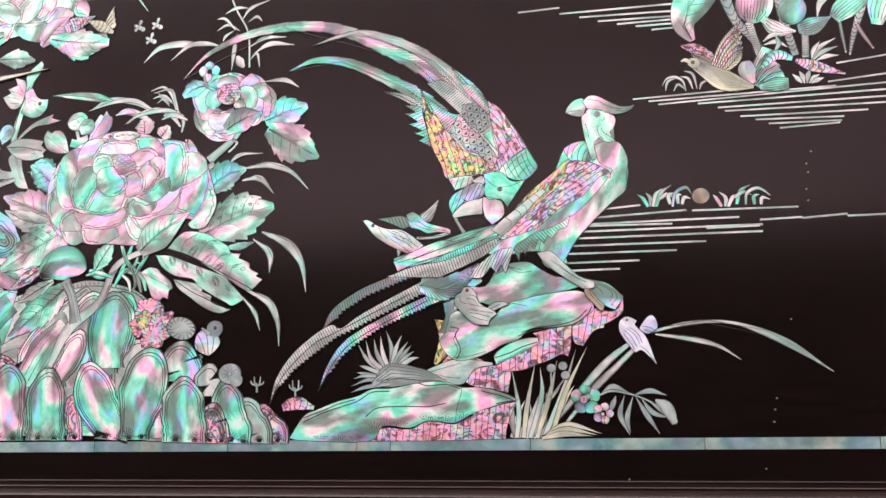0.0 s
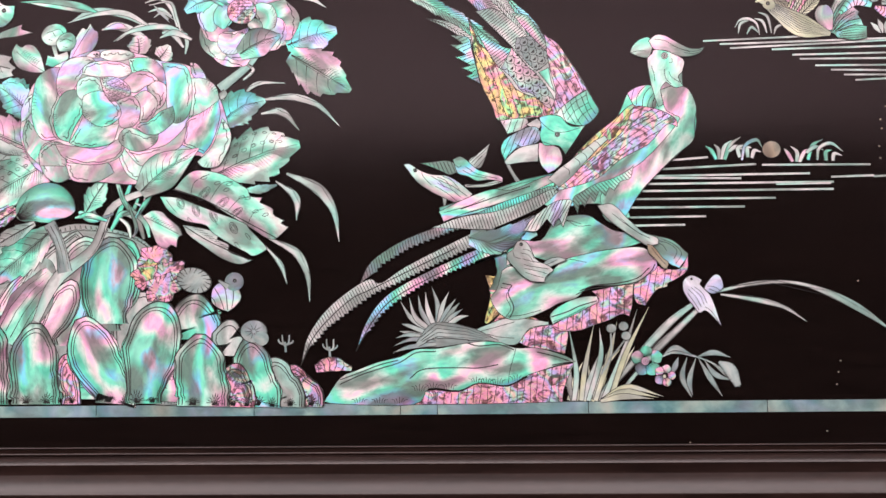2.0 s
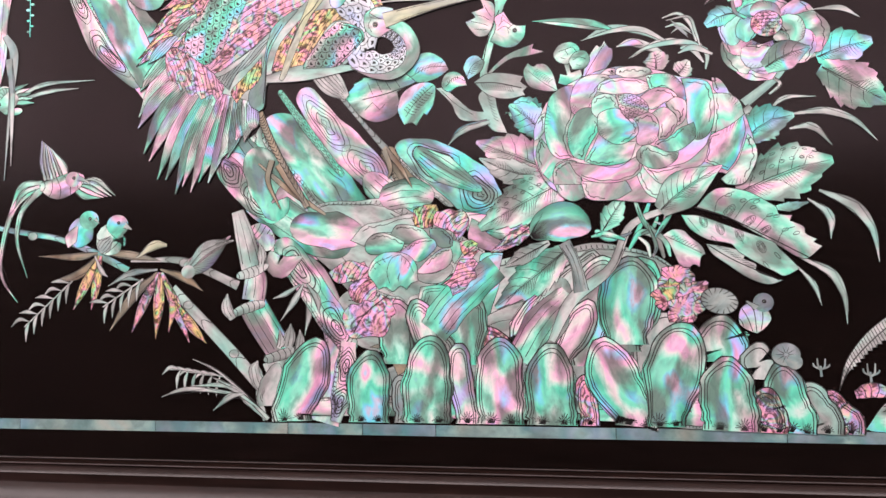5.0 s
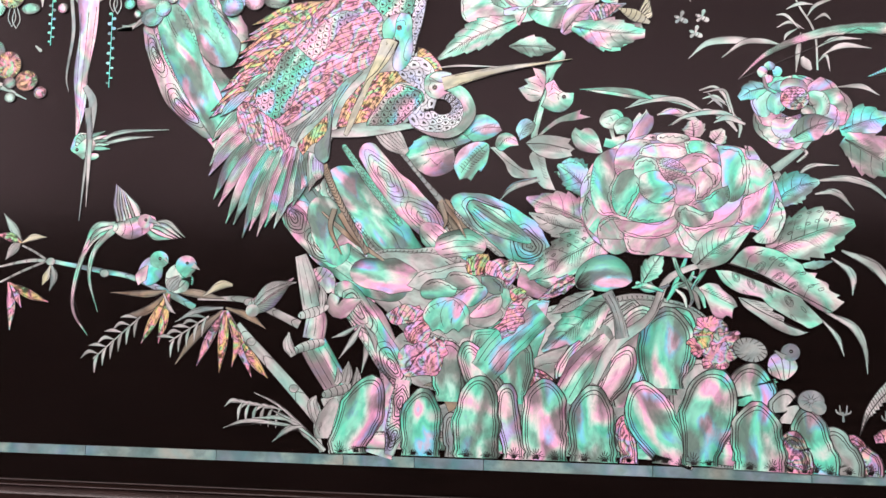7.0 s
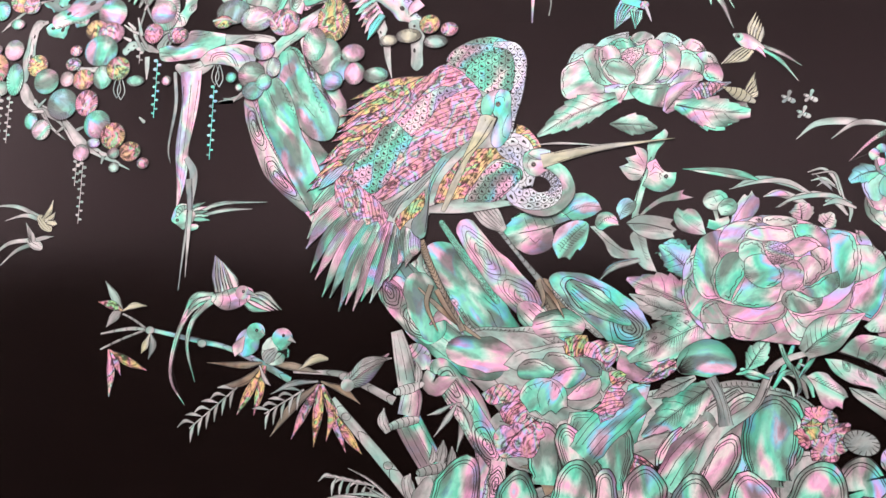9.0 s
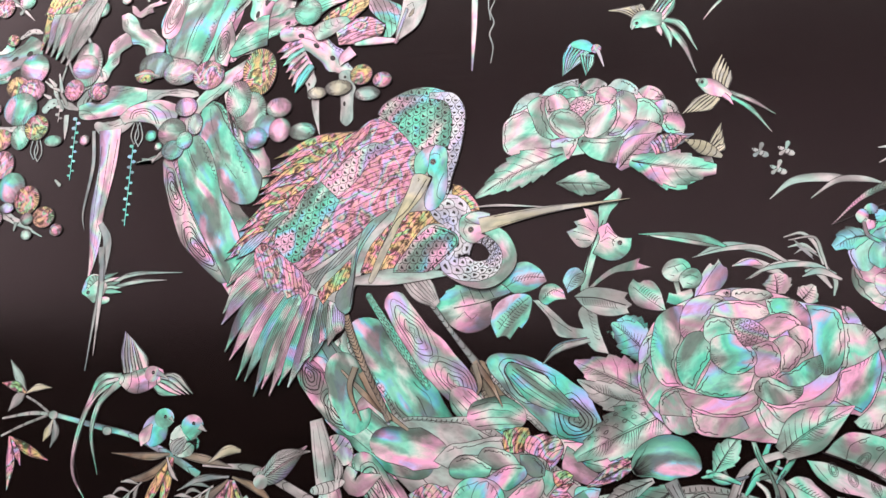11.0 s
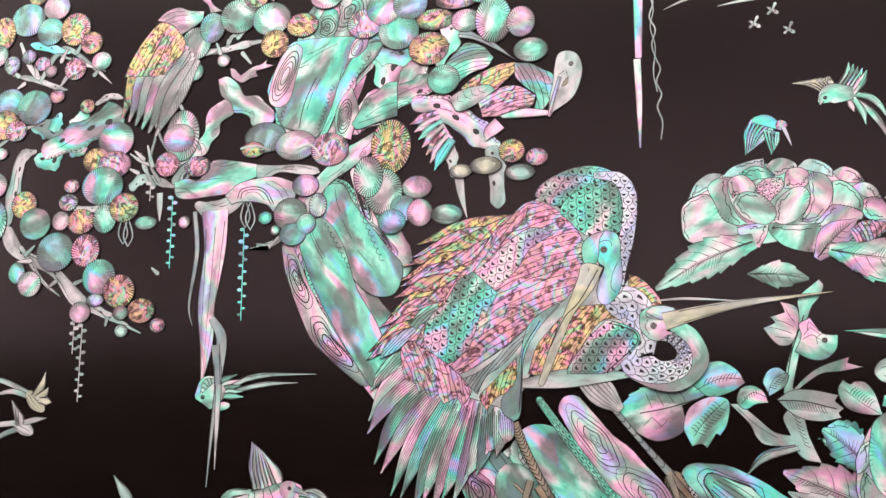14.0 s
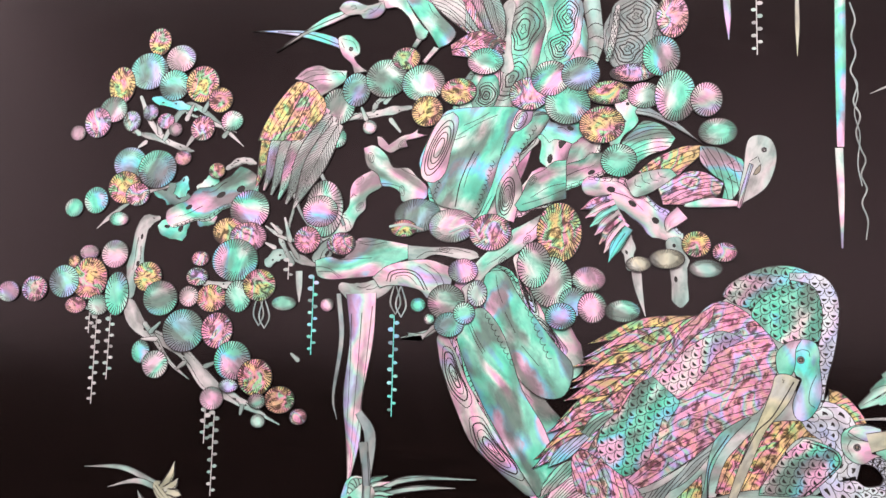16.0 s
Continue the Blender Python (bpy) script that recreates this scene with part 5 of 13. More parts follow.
begin('bird_inlay', 'tiny green shell bird flying with open wings', 'bird motif', 1.5, one=True, group='birds')
plate('f', [104.7, 108.7, 112.9, 108.7, 122.5, 110.5, 123.4, 109.1, 115.7, 107.1, 106.1, 106.9], 'silver', turn=5, rule=(6, 1.5, 0))
plate('f', [83.1, 119.4, 90.0, 120.0, 95.9, 120.4, 100.2, 118.9, 101.5, 114.5, 97.6, 113.3, 93.8, 115.0, 88.9, 117.2], 'green', turn=0, barbs=(0, 1.8, -3))
plate('f', [107.5, 120.8, 111.5, 123.4, 117.4, 128.3, 115.7, 122.2, 113.1, 116.7, 110.3, 116.4, 107.4, 118.9], 'silver', turn=45, rule=(45, 1.6, 0))
plate('f', [99.3, 120.8, 102.7, 122.3, 105.6, 120.9, 107.0, 119.7, 111.2, 115.9, 115.9, 114.2, 123.0, 111.9, 123.4, 109.1, 116.8, 110.4, 111.0, 110.0, 106.3, 112.4, 101.5, 114.1], 'green', lines=[[105.5, 117.2, 111.1, 113.5, 120.6, 111.1], [104.4, 115.3, 109.2, 112.7, 115.8, 111.4], [100.2, 118.4, 102.1, 116.9, 103.5, 117.7]], turn=-20)

begin('bird_inlay', 'speckled grey shell bird resting on the ledge', 'bird motif', 2.4, one=True, group='birds')
plate('f', [136.6, 61.5, 143.0, 70.5, 149.6, 72.5, 153.8, 70.9, 144.3, 66.7, 142.3, 62.2], 'grey', lines=[[143.4, 68.6, 149.1, 71.1]], turn=20)
plate('f', [129.8, 80.3, 133.6, 80.6, 136.3, 77.3, 138.9, 71.6, 144.4, 68.6, 147.5, 66.1, 143.7, 63.1, 142.8, 60.3, 136.6, 60.8, 132.0, 63.5, 128.4, 67.4, 125.2, 71.2, 124.8, 74.5, 127.8, 76.7], 'silver', lines=[[132.5, 76.5, 136.2, 75.4, 137.9, 71.6], [131.5, 74.7, 135.2, 73.6, 137.9, 69.8], [132.3, 71.9, 136.0, 70.8, 141.6, 69.6], [133.1, 69.0, 137.8, 67.9, 145.2, 66.7], [133.1, 67.2, 138.7, 66.0, 144.2, 64.4], [133.5, 65.3, 137.6, 63.8, 142.3, 62.6], [127.7, 75.8, 128.6, 72.9, 131.4, 71.9]], turn=-40)
disc('f', 131.8, 78.9, 0.91, 0.91, 0, 'silver', 'q', 26)

begin('reed_clump', 'sand-coloured shell reeds with long arching leaves', 'reeds', 0.3)
rib('leaf', [168.6, 4.1, 189.1, 26.7, 202.2, 40.4, 214.6, 50], [2.2, 3.9, 3.9, 2.2], 'silver', 'l', 2)
rib('leaf', [180.1, 9.6, 194.7, 26.6, 206.3, 37.5, 217.8, 48.5], [1.7, 3.9, 3.3, 2.2], 'silver', 'l', 2)
rib('leaf', [222.2, 54, 242.9, 58.4, 264.3, 57.7, 287.3, 48, 308.2, 33.2], [1.6, 2.2, 1.9, 4, 0.3], 'silver', 'l', 2)
rib('leaf', [226.3, 53.3, 242.5, 50.6, 255.7, 46.9, 266.4, 39.8], [1.1, 3, 2.2, 0.3], 'silver', 'l', 2)
fan('blade', [153.8, 3.4, 153.1, 9, 151.9, 17.4], [170, 3.3, 177.6, 18.5, 183.7, 31.8], [3.4, 3.4, 0], 9, 'sand silver sand', '', 0, jit=3)
fan('blade', [155.8, 3.4, 158.3, 20.2, 156.7, 35.8], [172.8, 3.2, 183.4, 24, 190.5, 49.2], [2.6, 2.8, 0], 6, 'silver sand', '', 0, jit=3)
fan('blade', [168.6, 3.3, 181.5, 9.5, 198.2, 5], [168.6, 3, 179.9, 5.1, 193.8, 3.9], [1.9, 3.3, 0], 3, 'sand', '', 0)

begin('bird_inlay', 'pair of pale shell birds on a reed leaf', 'bird motif', 1.5, one=True, group='birds')
plate('f', [218.8, 57.2, 222.0, 61.6, 224.7, 63.0, 226.9, 61.1, 227.5, 56.2, 222.6, 53.5, 219.1, 55.4], 'lilac', lines=[[220.1, 57.4, 223.6, 56.8, 226.1, 55.3], [220.9, 56.0, 224.4, 54.5]], turn=10)
plate('f', [208.9, 60.3, 211.9, 62.6, 215.0, 62.1, 217.8, 60.3, 216.6, 58.4, 219.1, 55.6, 221.2, 53.3, 223.4, 48.3, 226.4, 38.2, 219.5, 45.3, 216.0, 44.5, 212.6, 48.7, 210.1, 52.3, 208.5, 56.0], 'lilac', lines=[[211.2, 55.9, 214.6, 52.2, 217.0, 47.6], [212.5, 56.7, 216.4, 53.0, 218.4, 48.5], [213.9, 57.1, 217.7, 53.9, 219.7, 49.3], [210.7, 54.1, 213.6, 50.0, 216.0, 45.9], [218.8, 47.5, 222.1, 44.8, 225.4, 39.7]], turn=-55)
disc('f', 212.7, 60.8, 0.6, 0.6, 0, 'silver', 'q', 26)

begin('shell_flower', 'small green shell blossom beside a pink one', 'flower', 1.2)
ring('petal', 190.6, 22.2, 2.2, 2.2, 20, 308, 5, 5.3, 6.7, 'green pearl', 'h', 5)
disc('core', 190, 21.9, 2, 2, 0, 'green', 'q', 26)
ring('petal', 199.2, 14.9, 1.4, 1.4, 0, 288, 5, 3.9, 4.7, 'coral rose', 'h', 4)
disc('core', 198.9, 14.6, 1.1, 1.1, 0, 'sand', '', 26)
disc('bud', 174.2, 37.7, 2.6, 2.3, 0, 'grey', '', 0)
disc('bud', 180, 38.7, 2.5, 2.3, 0, 'grey', '', 0)
disc('bud', 181.2, 34.1, 2.5, 2.3, 0, 'grey', '', 0)
rib('stem', [173.9, 35.4, 173.5, 24.1, 169, 15.8], [0.8, 0.8, 0.8], 'grey', '', 0)
rib('stem', [180.3, 31.9, 176.4, 26.9, 172.6, 22.8], [0.8, 0.8, 0.8], 'grey', '', 0)

begin('bamboo_sprig', 'thin grey-blue shell sprig with narrow leaves', 'sprig', 0.3)
rib('stem', [197.4, 23.8, 204.4, 25.9, 216.6, 22.9, 225.9, 17.9, 232.3, 11], [0.8, 1.1, 0.8, 0.8, 0.5], 'grey', '', 0)
rib('leaf', [198.8, 25.1, 204.5, 28.1, 212.6, 24.4], [0.3, 3, 0.3], 'grey', '', 0)
rib('leaf', [209.8, 23.6, 207.4, 14, 211.6, 4.4], [0.3, 3, 0.3], 'grey', '', 0)
rib('leaf', [213.9, 23, 210.7, 12.6, 212, 5.4], [0.3, 3, 0.3], 'grey', '', 0)
rib('leaf', [215.2, 22.9, 220.3, 13.8, 226, 4.8], [0.3, 3, 0.3], 'grey', '', 0)
rib('leaf', [217.9, 22.1, 223, 15.2, 231, 12.3], [0.3, 3, 0.3], 'grey', '', 0)
rib('leaf', [213.9, 23.5, 222.2, 25.6, 230.2, 23.3], [0.3, 3, 0.3], 'grey', '', 0)
rib('leaf', [221.9, 20.1, 227.2, 16.5, 234.3, 9.1], [0.3, 3, 0.3], 'grey', '', 0)
rib('leaf', [205.7, 23.6, 204.1, 19.5, 201, 12.7], [0.3, 3, 0.3], 'grey', '', 0)
rib('leaf', [224.7, 21.2, 229.9, 17.3, 233.5, 9.6], [1.6, 6.5, 3.3], 'grey', 'r', 9)

begin('grass_islet', 'short curved shell grass on the waterline', 'grass', 0.25, group='islets')
rib('blade', [225.9, 118.1, 223.6, 122.4, 220.9, 124.6], [2, 2.3, 0.3], 'green', '', 0)
rib('blade', [227.3, 118.1, 227, 122.8, 224.9, 125.3], [2, 2.3, 0.3], 'silver', '', 0)
rib('blade', [228.4, 118, 229.9, 124.1, 233.4, 127.1], [2, 2.3, 0.3], 'silver', '', 0)
rib('blade', [229.8, 117.9, 232.7, 124.8, 237.7, 128.6], [2, 2.3, 0.3], 'green', '', 0)
rib('blade', [232, 121.9, 235.5, 124, 238.7, 122.1], [2, 2.3, 0.3], 'silver', '', 0)
rib('blade', [236.9, 118.7, 236.3, 123.4, 240.2, 124.6], [2, 2.3, 0.3], 'silver', '', 0)
rib('blade', [237.9, 117.4, 239.7, 124.4, 245.1, 127, 247.6, 123.3], [1.4, 2, 2, 0.3], 'green', '', 0)
rib('blade', [240.8, 118.7, 240.7, 123.1, 242.7, 123.3], [2, 2.3, 0.3], 'silver', '', 0)
rib('blade', [242.7, 118.3, 244, 121.8, 247.2, 121], [2, 2.3, 0.3], 'silver', '', 0)

begin('grass_islet', 'short curved shell grass on the waterline', 'grass', 0.25, group='islets')
rib('blade', [261.8, 116.1, 259.6, 120.3, 258, 122.4], [2, 2.2, 0.3], 'green', '', 0)
rib('blade', [263.7, 116, 263.9, 120.6, 260.9, 123.7], [2, 2.2, 0.3], 'silver', '', 0)
rib('blade', [265, 115.9, 267.2, 120.4, 268.9, 122], [2, 2.2, 0.3], 'rose', '', 0)
rib('blade', [269.1, 116.8, 271.2, 123.6, 276.2, 126.5], [2, 2.2, 0.3], 'green', '', 0)
rib('blade', [268.3, 120.3, 272.5, 123, 276.4, 121.3], [2, 2.2, 0.3], 'silver', '', 0)
rib('blade', [273.4, 116.6, 274.4, 122.3, 279.9, 124.5, 285.5, 120.4], [1.4, 1.9, 1.9, 0.3], 'silver', '', 0)
rib('blade', [277.5, 116.3, 277.5, 120.4, 280.2, 121.3], [1.9, 2.2, 0.3], 'green', '', 0)
rib('blade', [280.7, 116.1, 281.4, 119.5, 285.1, 118.5], [1.9, 2.2, 0.3], 'silver', '', 0)

begin('shell_disc', 'round brown shell moon disc between grasses', 'disc', 0.2)
disc('disc', 252, 122.2, 4.5, 4.2, 0, 'brown', '', 0)

begin('lotus_islet', 'lotus leaves and stems in green and pink shell', 'lotus', 0.3)
rib('stem', [267.6, 234.7, 274.2, 213.8, 281.9, 203.9, 286.7, 193.4], [6.4, 4.7, 4.7, 3.5], 'grey', 'x', 14)
rib('stem', [281, 211.6, 283.1, 202.2, 285.3, 193.5], [4.1, 4.1, 4.1], 'silver', 'x', 14)
rib('stem', [295.4, 231.6, 298.2, 209.9, 302.4, 191.9], [5.8, 4.6, 3.7], 'grey', 'x', 14)
rib('stem', [307.8, 205.9, 307.5, 198.4, 307.1, 190.3], [3.7, 3.7, 3.7], 'silver', 'x', 14)
rib('stem', [339, 223.8, 331.1, 202.1, 327.9, 189.6], [5.1, 3.1, 1.1], 'grey', 'x', 14)
rib('stem', [324.3, 210.8, 325.1, 201.1, 326.2, 190.9], [1.7, 1.7, 1.1], 'silver', 'x', 14)
rib('stem', [331.9, 206.5, 335.5, 198.6, 339.2, 192], [2.2, 2, 1.1], 'rose', 'x', 14)
rib('stem', [347.6, 222.8, 345.5, 211, 344, 205.2], [3.9, 3.9, 3.4], 'grey', 'x', 14)
rib('leaf', [252.5, 204.3, 248.8, 214.2, 253.4, 225.6, 263.1, 236.5], [3.6, 12.5, 19.6, 17.8], 'green', 'v', 6)
rib('leaf', [322, 209.3, 327.8, 214.7, 338.5, 221.4], [6.2, 11.9, 7.4], 'green', 'l', 6)
rib('leaf', [341.8, 204.3, 344.3, 214.8, 348.8, 223.9], [5.6, 12.9, 11.2], 'green', 'l', 5)
rib('leaf', [318.7, 221.7, 315.7, 217.8, 314.1, 211.3], [4.6, 3.4, 0.6], 'silver', '', 6)
rib('bud', [282.3, 210.8, 284, 219.3, 285.9, 230.8], [9.9, 18.7, 16.4], 'pearl', 'l', 9, rd=3)
rib('petal', [288, 212.7, 294.2, 206.6, 303.3, 204.5], [3.5, 8.1, 1.2], 'rose', 'l', 4)
rib('leaf', [298.2, 209.2, 301.9, 215, 305.8, 223.1], [8.6, 14.4, 10.4], 'green', 'h', 10, rd=2)
rib('leaf', [304.5, 205.6, 311.6, 206.7, 320.5, 210.6], [5.1, 9.7, 0.9], 'blue', 'l', 6)
rib('blade', [287.2, 200.6, 292.3, 203.8, 298.9, 203.7], [0.6, 2.9, 0.3], 'silver', '', 0)
rib('blade', [287.6, 198.8, 293.7, 200, 298.9, 196.5], [0.6, 2.9, 0.3], 'silver', '', 0)
rib('blade', [292.3, 194.7, 294.7, 198.7, 293.4, 203.6], [0.6, 2.9, 0.3], 'silver', '', 0)
rib('blade', [310.3, 188.8, 314, 195, 321.8, 199.1], [0.6, 2.8, 0.3], 'silver', '', 0)
rib('blade', [310.8, 188.8, 315.4, 192.5, 322.5, 194.8], [0.6, 2.8, 0.3], 'silver', '', 0)
rib('blade', [309.8, 189.4, 311.2, 194.1, 314.2, 198], [0.6, 2.8, 0.3], 'silver', '', 0)
rib('blade', [311.8, 188.1, 316.8, 190, 322.7, 190], [0.6, 2.8, 0.3], 'silver', '', 0)
rib('blade', [304.5, 176.8, 302.6, 179.4, 300.1, 182], [0.6, 2.8, 0.3], 'silver', '', 0)
rib('blade', [305.6, 176.7, 304.8, 180.4, 303.4, 183.5], [0.6, 2.8, 0.3], 'silver', '', 0)
rib('blade', [306.7, 176.6, 307.5, 180.7, 308.8, 184.2], [0.6, 2.8, 0.3], 'silver', '', 0)
rib('blade', [307.7, 176.5, 310.1, 179.3, 312.9, 180.8], [0.6, 2.8, 0.3], 'silver', '', 0)
rib('blade', [308.8, 176.5, 311.6, 178, 314.9, 178.9], [0.6, 2.8, 0.3], 'silver', '', 0)
rib('blade', [237.7, 178.3, 239.1, 183.4, 244.3, 185.1], [0.3, 1.8, 0.6], 'silver', '', 0)
rib('blade', [236.2, 181.5, 238.6, 184.9, 242.7, 185.5, 246.5, 183, 247.9, 177.5], [0.3, 1.8, 0.6], 'silver', '', 0)
rib('blade', [241.7, 178, 244.1, 181.4, 247.4, 178.7], [0.3, 1.8, 0.6], 'silver', '', 0)
rib('blade', [245.5, 185.6, 249.4, 184, 251.3, 178.4], [0.3, 1.8, 0.6], 'silver', '', 0)
rib('blade', [247.3, 188.5, 251.7, 186.2, 253.5, 178.2], [0.3, 1.8, 0.6], 'silver', '', 0)
rib('blade', [254.6, 177.5, 255.9, 181, 259.4, 182.5], [0.3, 1.7, 0.6], 'silver', '', 0)
rib('leaf', [302.2, 189.2, 310.5, 185.5, 325, 180.1], [2.3, 6.2, 1.1], 'coral', 'x', 9)

begin('bird_inlay', 'duck in sand and green shell with raised wing', 'bird motif', 1.0, one=True, group='birds')
fan('f', [281.5, 177.6, 284.6, 186.9, 289.1, 196.8], [284.2, 176.5, 291.6, 177.3, 298.1, 177.4], [3.4, 7.5, 6.3], 6, 'green blue green', 'l', 5)
rib('f', [279.6, 191, 278.5, 186, 280.8, 178.9], [5.2, 9.2, 3.4], 'rose', '', 0, rd=3)
rib('f', [285.7, 186.8, 292.7, 192.8, 300.7, 190.3], [2.3, 5.7, 2.9], 'green', 'x', 7)
rib('f', [246.4, 202.1, 254.2, 199.5, 263.9, 193.1], [1.2, 6.5, 3.5], 'coral', 'b', 10, teeth=7)
rib('f', [251.8, 197.2, 257.2, 193.7, 263.8, 190], [1.8, 4.1, 2.3], 'brown', 'b', 7)
fan('f', [262.6, 190.1, 268.9, 201.1, 277, 213.8], [267.5, 186.7, 273.4, 192.8, 277.1, 198.5], [3.5, 5.8, 0.3], 6, 'sand coral sand', 'b', 9)
rib('f', [249.9, 193.7, 257.2, 188.2, 268, 181.2, 281.2, 177], [2.9, 7, 11, 2.3], 'sand', 'l', 8)
disc('f', 252.4, 192.3, 3.2, 2.6, -25, 'sand', '', 0, rim=0.03)
rib('f', [250.4, 193.1, 248.2, 194.2, 246.2, 193.5], [2.6, 2.4, 0.9], 'sand', '', 6)
disc('f', 252.1, 192.6, 1, 1, 0, 'silver', 'q', 26)

begin('wear_specks', 'tiny worn pits in the black lacquer', 'specks', 0.02)
disc('speck', 305.9, 141.6, 0.6, 0.5, 0, 'brown', '', 0)
disc('speck', 303.3, 135.4, 0.6, 0.5, 0, 'brown', '', 0)
disc('speck', 303.8, 131.1, 0.6, 0.5, 0, 'brown', '', 0)
disc('speck', 302.4, 122.6, 0.6, 0.5, 0, 'brown', '', 0)
disc('speck', 302.8, 116.9, 0.6, 0.5, 0, 'brown', '', 0)
disc('speck', 281.5, 21.1, 0.6, 0.5, 0, 'brown', '', 0)
disc('speck', 280.4, 15.8, 0.6, 0.5, 0, 'brown', '', 0)
disc('speck', 279.5, 10, 0.6, 0.5, 0, 'brown', '', 0)
disc('speck', 290.7, 58.8, 0.6, 0.5, 0, 'brown', '', 0)
disc('speck', 274.4, -11.9, 0.6, 0.5, 0, 'brown', '', 0)
disc('speck', 210.4, -17, 0.6, 0.5, 0, 'brown', '', 0)

begin('bee_inlay', 'three tiny pale shell insects flying', 'insect motif', 0.2, one=True, group='insects')
rib('f', [-65.8, 244.8, -58.7, 240.9], [1.8, 3.6], 'grey', 'x', 3, rd=2)
rib('f', [-62.5, 243.4, -61.2, 247.6], [1.1, 3.3], 'grey', '', 0, rd=1)
rib('f', [-62.5, 243.4, -65.3, 240.9], [1.1, 2.9], 'grey', '', 0, rd=1)
rib('f', [-54.5, 245.1, -47.5, 241.2], [1.8, 3.6], 'silver', 'x', 3, rd=2)
rib('f', [-51.2, 243.7, -49.9, 247.8], [1.1, 3.2], 'silver', '', 0, rd=1)
rib('f', [-51.2, 243.7, -54, 241.2], [1.1, 2.9], 'silver', '', 0, rd=1)
rib('f', [-58.1, 236.3, -51.1, 232.5], [1.8, 3.6], 'silver', 'x', 3, rd=2)
rib('f', [-54.8, 234.9, -53.5, 239], [1.1, 3.2], 'silver', '', 0, rd=1)
rib('f', [-54.8, 234.9, -57.6, 232.4], [1.1, 2.9], 'silver', '', 0, rd=1)

begin('peony_flower', 'smaller peony of pink and green shell on a stem', 'flower', 1.4, group='peonies')
rib('stem', [18, 180.9, 6.2, 177.8, -2.1, 169.1, -15.6, 158.5], [2.7, 3.4, 4.1, 5.4], 'silver', 'wk', 2)
rib('stem', [-2.2, 170.8, 1.3, 167.2, -3.7, 162.6], [1.3, 2, 1.3], 'silver', 'wk', 2)
rib('stem', [-12.1, 156.6, -22.2, 147.4, -25.2, 134.5], [4.7, 4.7, 3.4], 'silver', 'wk', 2)
rib('leaf', [18.1, 179.2, 29.8, 183.2, 43.1, 186.1], [6.7, 21.4, 4], 'blue', 'vf', 6, teeth=5)
rib('leaf', [19.8, 174.8, 35.1, 164.8, 49.7, 155.7], [8.6, 25.1, 2.6], 'pearl', 'vf', 6, teeth=6)
rib('petal', [-6, 186.1, -10.7, 178.6, -15.3, 171.1], [18.9, 25.2, 21.5], 'rose', 'he', 13, rd=1, wav=0.035)
rib('petal', [-11.2, 186.5, -17.9, 183.3, -24.6, 180.1], [16.5, 22, 18.7], 'pearl', 'he', 13, rd=1, wav=0.035)
rib('petal', [-11.4, 192.6, -18.4, 192.1, -25.3, 191.7], [15.5, 20.7, 17.6], 'rose', 'he', 13, rd=1, wav=0.035)
rib('petal', [-10.5, 198.2, -15.5, 201.5, -20.5, 204.8], [13.5, 18, 15.3], 'pearl', 'he', 13, rd=1, wav=0.035)
rib('petal', [-6.4, 201.3, -7.2, 205, -8, 208.9], [14.5, 19.3, 16.4], 'pearl', 'he', 13, rd=1, wav=0.035)
rib('petal', [0.5, 200.7, 2.5, 204, 4.5, 207.4], [14.4, 19.2, 16.3], 'green', 'he', 13, rd=1, wav=0.035)
rib('petal', [4.1, 196, 10.9, 199.1, 17.6, 202.2], [13.8, 18.4, 15.6], 'pearl', 'he', 13, rd=1, wav=0.035)
rib('petal', [5.9, 190.1, 15.3, 191.5, 24.6, 192.9], [15.7, 21, 17.8], 'pearl', 'he', 13, rd=1, wav=0.035)
rib('petal', [6, 186.8, 12, 185, 18, 183.2], [13.2, 17.6, 14.9], 'rose', 'he', 13, rd=1, wav=0.035)
rib('petal', [-4.3, 187.6, -1.9, 180.2, 0.5, 172.9], [17.8, 23.8, 20.2], 'rose', 'he', 13, rd=1, wav=0.035)
rib('petal', [-19.3, 187.1, -20.9, 195.7, -15.1, 201], [6.9, 11.7, 7.6], 'blue', 'z', 6, rd=2, wav=0.04)
rib('petal', [-11.7, 202.7, -4.8, 203.5, 2.2, 200.5], [6.2, 9.6, 6.2], 'rose', 'z', 6, rd=2, wav=0.04)
rib('petal', [2.3, 199.5, 8.2, 194.3, 7, 186.7], [6.1, 10.9, 7.5], 'frost', 'z', 6, rd=2, wav=0.04)
rib('petal', [-15.7, 185.2, -9.4, 181.3, -1.8, 184.1], [7.5, 12.3, 7.5], 'rose', 'z', 6, rd=2, wav=0.04)
rib('petal', [-13.7, 188.4, -13.2, 195.1, -9.1, 198.1], [6.9, 11, 6.9], 'blue', 'z', 6, rd=2, wav=0.04)
rib('petal', [-1, 190.7, 2.5, 188.7, 0.9, 183.9], [5.4, 8.2, 5.4], 'frost', 'z', 6, rd=2, wav=0.04)
disc('core', -4.2, 197, 7.5, 6.5, 0, 'coral', 'n', 26)
rib('leaf', [-5.7, 175.4, 4.4, 181.3, 15.3, 184.4], [6.8, 14.9, 1.4], 'green', 'vf', 7, teeth=0)
ring('petal', -16.5, 211.3, 1.4, 1.4, 10, 250, 4, 4.9, 6.3, 'pearl', 'h', 3)
rib('leaf', [-17.6, 203.2, -25.7, 201.9, -32.6, 197.7], [2.8, 11.8, 3.5], 'green', 'vf', 5, teeth=4)
rib('stem', [-19.9, 209.2, -18.4, 203.3, -13.4, 200.2], [1.7, 2.1, 1.7], 'green', '', 0)

